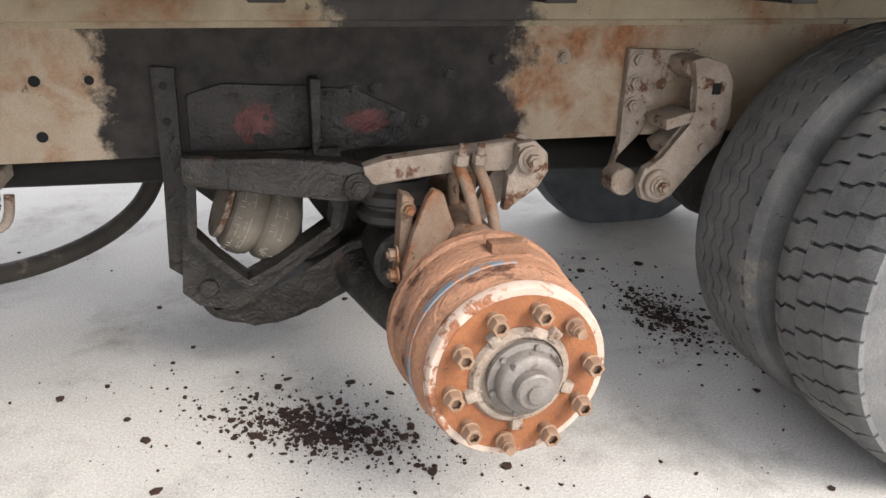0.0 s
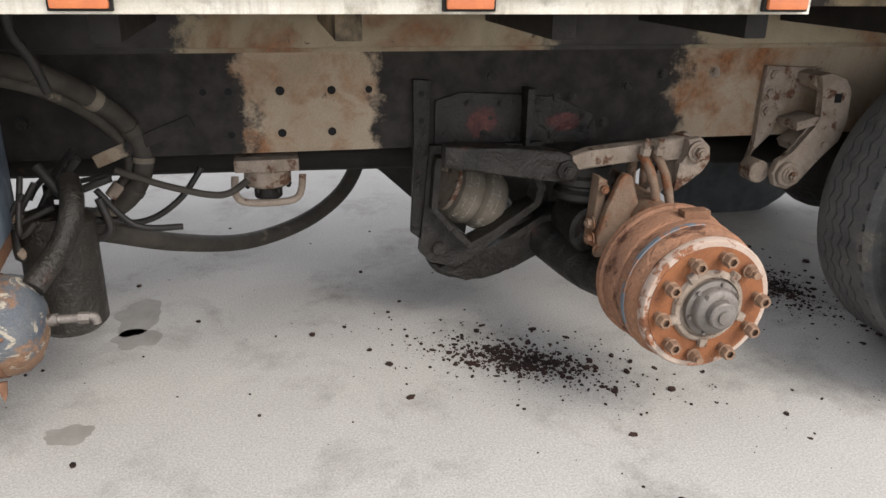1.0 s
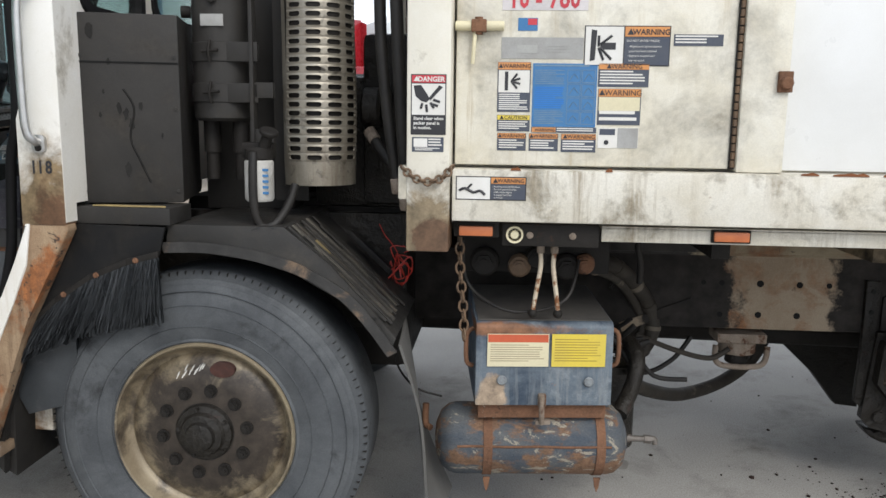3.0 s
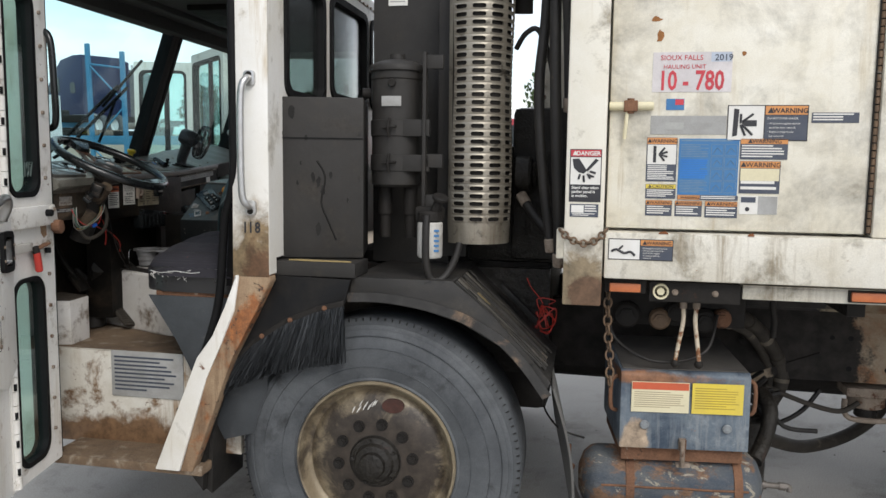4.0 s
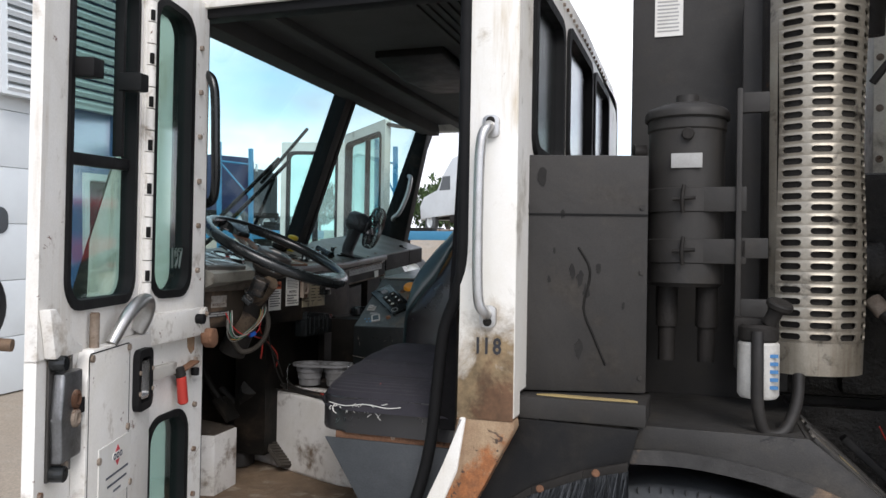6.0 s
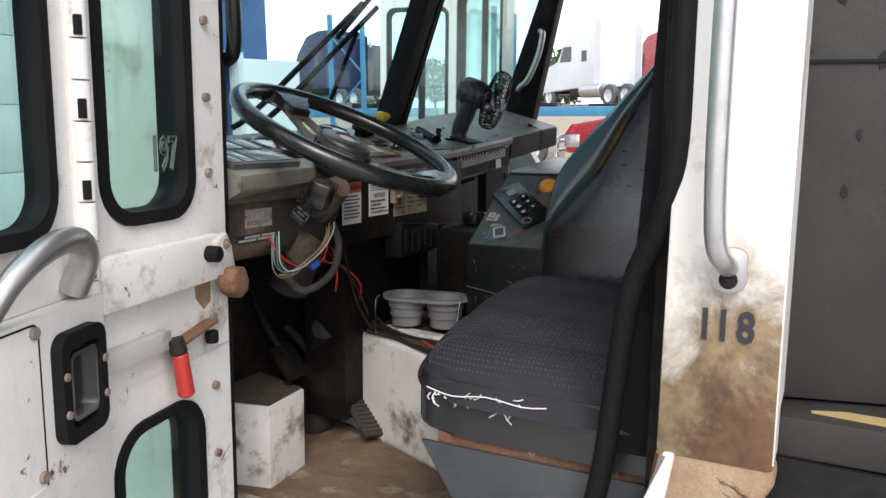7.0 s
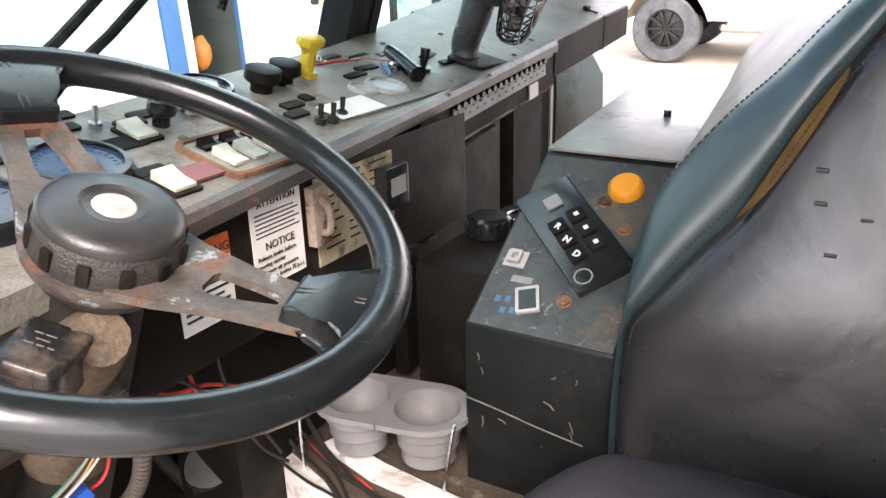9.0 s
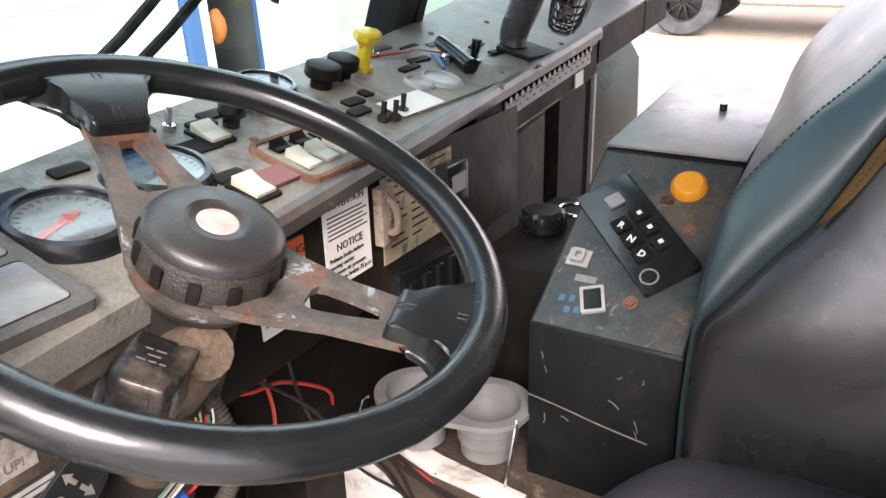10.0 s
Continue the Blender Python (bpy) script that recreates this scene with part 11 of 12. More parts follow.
def steering_wheel():
    c = Vector((-3.573, 1.567, 1.590))
    n = Vector((0.42, 0.03, 0.91)).normalized()
    e1 = (Vector((0.153, 0.01, -0.069)) - n * n.dot(Vector((0.153, 0.01, -0.069)))).normalized()
    e2 = n.cross(e1)
    m = Matrix(((e1.x, e2.x, n.x, c.x), (e1.y, e2.y, n.y, c.y), (e1.z, e2.z, n.z, c.z), (0, 0, 0, 1)))
    t = thing("steering_wheel", c - n * 0.2, "large black two-spoke steering wheel with rusty spokes", "steering wheel")
    R = 0.2215
    bm = B()
    tube(bm, [m @ Vector((R * math.cos(a), R * math.sin(a), 0.012)) for a in (2 * math.pi * k / 72 for k in range(72))], 0.0165, seg=18, n=1, closed=True)
    part("rim", bm, mat("worn_rim_plastic", (0.006, 0.0075, 0.008), (0.013, 0.0145, 0.015), rough=0.24, scale=9, grain=0.15, bump=0.03, spec=0.5, patch=(0.065, 0.064, 0.06), patch_at=0.675, patch_scale=13, extra=(0.05, 0.045, 0.04), extra_at=0.70, extra_scale=40), t)
    spoke = mat("worn_spoke", (0.024, 0.022, 0.021), (0.15, 0.125, 0.105), rough=0.5, metal=0.2, scale=16, grain=0.35, bump=0.3, patch=(0.19, 0.095, 0.062), patch_at=0.545, patch_scale=14, extra=(0.26, 0.30, 0.31), extra_at=0.62, extra_scale=30)
    def dish(bm):
        # the spokes climb from the hub to the rim
        for v in bm.verts:
            r = math.hypot(v.co.x, v.co.y)
            v.co.z += (min(r, 0.17) - 0.17) * 0.20
        return bm

    for a in (16, 164):
        q = m @ Matrix.Rotation(radians(a), 4, "Z")
        bm = B()
        out = [(0.03, 0.056), (0.06, 0.046), (0.11, 0.033), (0.175, 0.027), (0.175, -0.027), (0.11, -0.033), (0.06, -0.046), (0.03, -0.052), (0.01, -0.03), (0.01, 0.03)]
        inn = [(0.088, 0.015), (0.096, 0.016), (0.12, 0.0125), (0.143, 0.007), (0.143, -0.007), (0.12, -0.0125), (0.096, -0.016), (0.088, -0.015), (0.084, -0.009), (0.084, 0.009)]
        ring(bm, out, inn, "z", -0.012, -0.004, None)
        dish(bm).transform(q)
        part("spoke", bm, spoke, t, "spoke with a long slot, worn to rust")
        bm = B()
        sl = [(0.150, 0.027), (0.175, 0.0275), (0.190, 0.032), (0.200, 0.041), (0.207, 0.055), (0.213, 0.074), (0.222, 0.060)]
        prism(bm, sl + [(0.2235, 0.0)] + [(x, -y) for x, y in reversed(sl)], "z", -0.010, 0.020, 0.0115, q, 4)
        box(bm, 0.152, 0.205, -0.003, -0.001, 0.0192, 0.0208, 0.0005, q)
        box(bm, 0.152, 0.205, 0.003, 0.005, 0.0192, 0.0208, 0.0005, q)
        qi = q.inverted()
        for v in bm.verts:
            w = qi @ v.co
            f = min(1, max(0, (math.hypot(w.x, w.y) - 0.150) / 0.055))
            f = f * f * (3 - 2 * f)
            zc = 0.0045 * f
            w.z = zc - 0.002 + (w.z - 0.005) * (0.55 + 0.45 * f) + 0.004 * f
            v.co = q @ w
        part("spoke_sleeve", bm, GLOSSBLACK, t, sharp=75)
    bm = B()
    lathe(bm, [(0.0246, -0.050), (0.0582, -0.045), (0.0627, -0.036), (0.0623, -0.030), (0.0410, -0.030)], (0, 0, 0), (0, 0, 1), 44)
    bm.transform(m)
    part("hub_flange", bm, spoke, t, "rusty flange round the hub")
    bm = B()
    lathe(bm, [(0.0246, -0.075), (0.0476, -0.06), (0.0541, -0.05), (0.0578, -0.03), (0.0555, -0.008), (0.053, -0.003), (0.03, 0.004), (0.0, 0.004)], (0, 0, 0), (0, 0, 1), 48)
    bm.transform(m)
    hub = part("horn_pad", bm, mat("stippled_black_pad", (0.018, 0.0165, 0.015), (0.046, 0.039, 0.032), rough=0.5, scale=20, grain=0.5, bump=0.5, grit=420), t, "thick black horn pad")
    for k in range(12):
        bm = B()
        box(bm, 0.053, 0.0594, -0.005, 0.005, -0.028, -0.010, 0.002, Matrix.Rotation(2 * math.pi * k / 12, 4, "Z"))
        bm.transform(m)
        part("pad_rib", bm, DASHBLACK, hub)
    bm = B()
    lathe(bm, [(0.0545, -0.003), (0.0545, 0.002), (0.0515, 0.006), (0.045, 0.0085), (0.034, 0.0105), (0.026, 0.0112), (0.0235, 0.0095), (0.0215, 0.0085), (0.0, 0.0085)], (0, 0, 0), (0, 0, 1), 48)
    bm.transform(m)
    part("pad_cap", bm, mat("dusty_pad_cap", (0.018, 0.018, 0.019), (0.040, 0.036, 0.032), rough=0.36, scale=25, grain=0.4, bump=0.1, grit=400), hub)
    bm = B()
    lathe(bm, [(0.0165, 0.0086), (0.0155, 0.0095), (0, 0.0098)], (0, 0, 0), (0, 0, 1), 32)
    bm.transform(m)
    part("badge", bm, mat("worn_badge", (0.40, 0.37, 0.34), (0.27, 0.19, 0.165), rough=0.5, scale=60, bump=0.1), hub, "worn round pale badge")
    # column with its switch and stalk
    bm = B()
    cyl(bm, m @ Vector((0, 0, -0.07)), m @ Vector((0, 0, -0.34)), 0.036, 0.042, seg=24)
    part("column", bm, DARKPART, t)
    sc = Vector((-3.569, 1.488, 1.5165))
    sa = Vector((0.029, 0.016, -0.0135)).normalized()
    sb = n.cross(sa).normalized()
    sm = Matrix(((sa.x, sb.x, n.x, sc.x), (sa.y, sb.y, n.y, sc.y), (sa.z, sb.z, n.z, sc.z), (0, 0, 0, 1)))
    CAKED = mat("dust_caked_casting", (0.060, 0.044, 0.032), (0.16, 0.115, 0.075), rough=0.75, scale=12, blotch=0.7, grain=0.5, bump=0.3, patch=(0.020, 0.016, 0.013), patch_at=0.56, patch_scale=17, patch_soft=0.07, spec=0.25)
    SWBLACK = mat("scuffed_switch_plastic", (0.008, 0.008, 0.0085), (0.016, 0.016, 0.016), rough=0.3, scale=18, grain=0.3, bump=0.12, patch=(0.12, 0.09, 0.065), patch_at=0.60, patch_scale=18, patch_soft=0.08, spec=0.4)
    bm = B()
    prism(bm, [(-0.022, 0.028), (-0.024, -0.020), (-0.014, -0.027), (0.018, -0.027), (0.026, -0.018), (0.026, 0.028)], "z", -0.052, 0.0, 0.005, sm, 3)
    sw = part("turn_switch", bm, SWBLACK, t, "scuffed black turn signal housing")
    bm = B()
    for k in range(3):
        for u0, u1 in (((-0.010, -0.004), (-0.002, 0.006)), ((-0.006, 0.004),), ((-0.012, -0.005), (-0.003, 0.003), (0.005, 0.010)))[k]:
            box(bm, u0, u1, 0.010 - k * 0.006, 0.0113 - k * 0.006, -0.0002, 0.0003, 0, sm)
    part("raised_print", bm, mat("rubbed_grey_print", (0.16, 0.14, 0.12), (0.09, 0.08, 0.07), rough=0.6, scale=60, bump=0), sw, "worn grey print")
    bm = B()
    box(bm, -0.012, 0.010, -0.0285, -0.026, -0.030, -0.010, 0.002, sm)
    part("tab", bm, SWBLACK, sw)
    bm = B()
    tube(bm, [sm @ Vector((0.03, 0.03, -0.005)), sm @ Vector((0.018, 0.045, -0.03)), sm @ Vector((0.0, 0.055, -0.075))], 0.022, seg=14, n=3, r_end=0.036)
    part("dusty_neck", bm, CAKED, sw, "dust-caked neck of the switch")
    # bright lever, flat bracket beside it, black paddle with two arrows
    s0, s1 = Vector((-3.614, 1.512, 1.482)), Vector((-3.572, 1.422, 1.464))
    d = (s1 - s0).normalized()
    e = d.cross(Vector((0.75, 0, 0.66))).normalized()
    f = e.cross(d)
    q = Matrix(((d.x, e.x, f.x, s0.x), (d.y, e.y, f.y, s0.y), (d.z, e.z, f.z, s0.z), (0, 0, 0, 1)))
    L = (s1 - s0).length
    bm = B()
    prism(bm, [(-0.01, -0.009), (L * 0.45, -0.0085), (L * 0.8, -0.006), (L * 0.8, 0.006), (L * 0.45, 0.0085), (-0.01, 0.009)], "z", -0.005, 0.005, 0.004, q, 3)
    part("lever", bm, CHROME, sw, "bright bare metal lever")
    bm = B()
    prism(bm, [(0.0, 0.014), (L * 0.55, 0.012), (L * 0.62, 0.020), (L * 0.35, 0.026), (0.0, 0.026)], "z", -0.006, -0.002, 0.001, q)
    part("bracket", bm, CHROME, sw, "bright bent bracket")
    bm = B()
    prism(bm, [(L * 0.55, -0.006), (L * 0.80, -0.0095), (L * 1.05, -0.015), (L * 1.45, -0.0165), (L * 1.50, -0.013), (L * 1.50, 0.013), (L * 1.45, 0.0165), (L * 1.05, 0.015), (L * 0.80, 0.0095), (L * 0.55, 0.006)], "z", -0.007, 0.0075, 0.0045, q, 3)
    pad = part("paddle", bm, GLOSSBLACK, sw, "black turn signal paddle with pale arrows")
    bm = B()
    for k in (-1, 1):
        prism(bm, [(L * 1.17, k * 0.0125), (L * 1.12, k * 0.0065), (L * 1.15, k * 0.0065), (L * 1.15, k * 0.0015), (L * 1.19, k * 0.0015), (L * 1.19, k * 0.0065), (L * 1.22, k * 0.0065)][::k], "z", 0.0073, 0.0079, 0, q)
    ring(bm, rrect(L * 1.30, L * 1.40, -0.007, 0.007, 0.003), rrect(L * 1.315, L * 1.385, -0.0055, 0.0055, 0.002), "z", 0.0073, 0.0079, q)
    part("arrow_marks", bm, bpy.data.materials["rubbed_grey_print"], pad)
    bm = B()
    cyl(bm, m @ Vector((0, 0, -0.06)), m @ Vector((0, 0, -0.095)), 0.034, 0.030, seg=28, bev=0.003)
    part("neck_ring", bm, DASHBLACK, t)
    bm = B()
    lathe(bm, [(0.0, 0.040), (0.022, 0.038), (0.036, 0.030), (0.0425, 0.012), (0.0425, -0.020), (0.036, -0.038), (0.022, -0.046), (0.0, -0.047)], (-3.668, 1.551, 1.382), (0.25, 0.1, 0.96), 28)
    part("column_cover", bm, CAKED, t, "dust-caked round casting on the column")


steering_wheel()


def console():
    t = thing("gear_console", (-3.4, 2.25, 1.08), "scratched black steel console with a push-button gear selector", "console")
    x0, x1 = -3.49, -3.297
    # Sides blacker than black paint, making up for weaker light low down.
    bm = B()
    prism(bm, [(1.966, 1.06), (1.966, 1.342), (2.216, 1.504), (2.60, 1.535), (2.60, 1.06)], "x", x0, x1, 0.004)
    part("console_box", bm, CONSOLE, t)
    # Top plate: dust, and the sky's reflection put into its pale colour.
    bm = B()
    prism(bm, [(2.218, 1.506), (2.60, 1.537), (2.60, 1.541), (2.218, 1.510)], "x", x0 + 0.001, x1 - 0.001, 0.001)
    part("console_top", bm, mat("dusty_sky_toned_top", (0.15, 0.14, 0.128), (0.25, 0.235, 0.215), rough=0.35, scale=9, grain=0.2, bump=0.1, patch=(0.06, 0.055, 0.05), patch_at=0.60, patch_scale=7), t, "dusty worn top plate, paler for the sky it mirrors")
    an = math.atan2(1.504 - 1.342, 0.25)
    # frame of the sloping face: local x along -x.. seen from the driver, local y up the slope
    def face(u, v, h=0.0):
        return Matrix.Translation((x0 + u, 1.966 + v * math.cos(an) - h * math.sin(an), 1.342 + v * math.sin(an) + h * math.cos(an))) @ Matrix.Rotation(an, 4, "X")
    bm = B()
    box(bm, 0.004, 0.189, 0.004, 0.292, -0.002, 0.0003, 0, face(0, 0))
    part("face_plate", bm, mat("dusty_blue_black_plate", (0.020, 0.027, 0.029), (0.075, 0.083, 0.082), rough=0.42, scale=22, blotch=0.6, grain=0.45, bump=0.12, grit=360, patch=(0.17, 0.125, 0.08), patch_at=0.60, patch_scale=9, patch_soft=0.10, extra=(0.16, 0.17, 0.165), extra_at=0.63, extra_scale=55, spec=0.35), t, "dusty scuffed face plate")
    pad = face(0.0885, 0.159) @ Matrix.Rotation(radians(46.5), 4, "Z")
    bm = B()
    prism(bm, rrect(-0.039, 0.039, -0.092, 0.092, 0.004), "z", 0.0, 0.010, 0.002, pad)
    p = part("shift_pad", bm, GLOSSBLACK, t, "black push-button shift pad")
    bm = B()
    prism(bm, rrect(-0.010, 0.012, 0.047, 0.067, 0.002), "z", 0.0100, 0.0135, 0, pad)
    part("display", bm, CUP, p)
    for tx, ux, uy in (("R", -0.012, 0.014), ("N", -0.0125, -0.0125), ("D", -0.013, -0.040), ("", 0.0165, 0.018), ("", 0.016, -0.0095), ("", 0.0155, -0.037)):
        bm = B()
        prism(bm, rrect(ux - 0.011, ux + 0.011, uy - 0.010, uy + 0.012, 0.003), "z", 0.010, 0.0145, 0.0012, pad)
        k = part("button", bm, DASHBLACK, p)
        bm = writing(tx, 0.013, pad @ Matrix.Translation((ux, uy, 0.0147)) @ Matrix.Rotation(radians(-64), 4, "Z") @ Matrix.Translation((0, -0.0045, 0)), align="CENTER", bold=0.0004) if tx else box(B(), ux - 0.003, ux + 0.003, uy - 0.002, uy + 0.004, 0.0142, 0.0148, 0, pad)
        part("mark", bm, PAPER, p)
    bm = B()
    ring(bm, [(-0.022 + 0.012 * math.cos(a), -0.072 + 0.012 * math.sin(a)) for a in (2 * math.pi * k / 20 for k in range(20))], [(-0.022 + 0.010 * math.cos(a), -0.072 + 0.010 * math.sin(a)) for a in (2 * math.pi * k / 20 for k in range(20))], "z", 0.010, 0.0106, pad)
    part("emblem", bm, CUP, p)
    bm = B()
    lathe(bm, [(0.024, 0), (0.023, 0.008), (0.018, 0.013), (0, 0.014)], (0, 0, 0), (0, 0, 1), 32)
    bm.transform(face(0.132, 0.246))
    part("warning_light", bm, mat("amber_lens", (0.75, 0.30, 0.02), rough=0.35, bump=0), t, "round orange warning lamp")
    for u, v in ((0.111, 0.219), (0.150, 0.179), (0.112, 0.058)):
        bm = B()
        hexbolt(bm, (0, 0, 0), (0, 0, 1), 0.007, 0.006)
        bm.transform(face(u, v))
        part("bolt", bm, RUSTY, t)
    bm = B()
    box(bm, -0.015, 0.015, -0.013, 0.013, 0, 0.003, 0.001, face(0.029, 0.107))
    ring(bm, rrect(-0.010, 0.008, -0.009, 0.010, 0.003), rrect(-0.004, 0.004, -0.004, 0.005, 0.002), "z", 0.002, 0.010, face(0.029, 0.107))
    part("latch", bm, GREYPLATE, t)
    bm = B()
    ring(bm, rrect(-0.015, 0.015, -0.019, 0.019, 0.002), rrect(-0.011, 0.011, -0.015, 0.015, 0.001), "z", 0, 0.005, face(0.067, 0.05) @ Matrix.Rotation(radians(22), 4, "Z"))
    sw = part("rocker_frame", bm, GREYPLATE, t)
    bm = B()
    box(bm, -0.011, 0.011, -0.015, 0.015, 0.0, 0.004, 0, face(0.067, 0.05) @ Matrix.Rotation(radians(22), 4, "Z"))
    part("rocker", bm, GLOSSBLACK, sw)
    bm = B()
    box(bm, -0.014, 0.014, -0.005, 0.005, 0, 0.0012, 0, face(0.048, 0.078))
    part("worn_label", bm, CUP, t)
    bm = B()
    for u, v in ((0.028, 0.045), (0.041, 0.047), (0.040, 0.030), (0.052, 0.032)):
        box(bm, -0.0035, 0.0035, -0.0045, 0.0045, 0, 0.0006, 0, face(u, v))
    part("tape_scrap", bm, mat("faded_blue_tape", (0.05, 0.13, 0.22), rough=0.6, bump=0), t, "scraps of blue tape")
    bm = B()
    cyl(bm, (0, 0, 0.04), (0, 0, 0.052), 0.006, seg=12)
    bm.transform(Matrix.Translation((x0 + 0.115, 2.42, 1.485)))
    part("stud", bm, GLOSSBLACK, t)
    rnd = random.Random(6)
    for k in range(5):
        bm = B()
        x, z = rnd.uniform(x0 + 0.02, x1 - 0.02), rnd.uniform(1.22, 1.33)
        cyl(bm, (x, 1.967, z), (x, 1.9645, z), 0.003, seg=8)
        part("screw_hole", bm, GROOVE, t)
    b = B()
    pale = mat("pale_scratch", (0.15, 0.135, 0.115), (0.05, 0.045, 0.04), rough=0.7, scale=60, bump=0)
    tube(b, [(x0, 1.9655, 1.238), (x0 + 0.05, 1.9655, 1.231), (x0 + 0.10, 1.9655, 1.222), (x0 + 0.16, 1.9655, 1.214)], 0.0012, seg=5, n=4)
    part("scratch", b, pale, t, "pale scratches")
    for k in range(9):
        b = B()
        x, z = (x0 + 0.022 if k < 3 else x0 + 0.145 if k < 6 else rnd.uniform(x0 + 0.03, x1 - 0.03)) + rnd.uniform(-0.005, 0.005), rnd.uniform(1.17, 1.325)
        a, l0 = rnd.uniform(60, 110) if k < 6 else rnd.uniform(-40, 40), rnd.uniform(0.006, 0.018)
        dx, dz = math.cos(radians(a)) * l0, math.sin(radians(a)) * l0
        tube(b, [(x, 1.9655, z), (x + dx * 0.5 + 0.0015, 1.9655, z + dz * 0.4), (x + dx, 1.9655, z + dz)], rnd.uniform(0.0006, 0.0013), seg=5, n=3)
        part("scratch", b, pale, t)
    # filler cap beyond
    t = thing("reservoir", (-3.57, 2.2, 1.1), "small black reservoir with a screw cap", "reservoir")
    bm = B()
    box(bm, -3.64, -3.505, 2.08, 2.40, 1.10, 1.36, 0.02)
    part("tank", bm, DASHBLACK, t)
    bm = B()
    cyl(bm, (-3.585, 2.22, 1.36), (-3.585, 2.22, 1.395), 0.034, seg=24, bev=0.005)
    cap = part("cap", bm, GLOSSBLACK, t)
    for k in range(16):
        a = 2 * math.pi * k / 16
        bm = box(B(), 0.030, 0.037, -0.003, 0.003, 0.004, 0.03, 0.001, Matrix.Translation((-3.585, 2.22, 1.36)) @ Matrix.Rotation(a, 4, "Z"))
        part("grip_rib", bm, GLOSSBLACK, cap)
    bm = B()
    tube(bm, [(-3.56 + 0.03 * math.cos(a), 2.30 + 0.03 * math.sin(a), 1.372) for a in (2 * math.pi * k / 24 for k in range(24))], 0.004, seg=8, n=1, closed=True)
    part("ring", bm, CHROME, t)


console()


def cup_holder():
    t = thing("cup_holder", (-3.60, 1.96, 1.11), "grey plastic double cup holder with a wire stand", "cup holder")
    for k, (x, y) in enumerate(((-3.648, 1.945), (-3.548, 1.965))):
        bm = B()
        lathe(bm, [(0, 0.006), (0.035, 0.006), (0.036, 0.0), (0.038, 0.002), (0.0385, 0.021), (0.0395, 0.024), (0.0425, 0.026), (0.043, 0.043), (0.044, 0.046), (0.047, 0.048), (0.048, 0.068), (0.0485, 0.076), (0.045, 0.076), (0.043, 0.050), (0.039, 0.045), (0.0365, 0.010)], (x, y, 1.129), (0, 0, 1), 40)
        part("cup", bm, CUP, t)
    # one flange round both cups, butted halfway between them
    axis = math.atan2(0.02, 0.10)
    half = math.hypot(0.02, 0.10) / 2
    for (x, y), turn in (((-3.648, 1.945), 0.0), ((-3.548, 1.965), math.pi)):
        out, inn = [], []
        for k in range(64):
            a = 2 * math.pi * k / 64
            d = 0.061
            if math.cos(a) > 0:
                d = min(half / max(math.cos(a), 1e-3), 0.061 / max(abs(math.sin(a)), 1e-3), 0.08)
            out.append((x + d * math.cos(a + axis + turn), y + d * math.sin(a + axis + turn)))
            inn.append((x + 0.0465 * math.cos(a + axis + turn), y + 0.0465 * math.sin(a + axis + turn)))
        bm = B()
        ring(bm, out, inn, "z", 1.198, 1.206)
        part("cup_flange", bm, CUP, t)
    bm = B()
    tube(bm, [(-3.70, 1.90, 1.205), (-3.705, 1.885, 1.19), (-3.70, 1.88, 1.08)], 0.0025, n=3, seg=6)
    part("wire_leg", bm, CHROME, t)
    bm = B()
    tube(bm, [(-3.495, 1.945, 1.205), (-3.49, 1.925, 1.19), (-3.50, 1.91, 1.08)], 0.0025, n=3, seg=6)
    part("wire_leg", bm, CHROME, t)


cup_holder()


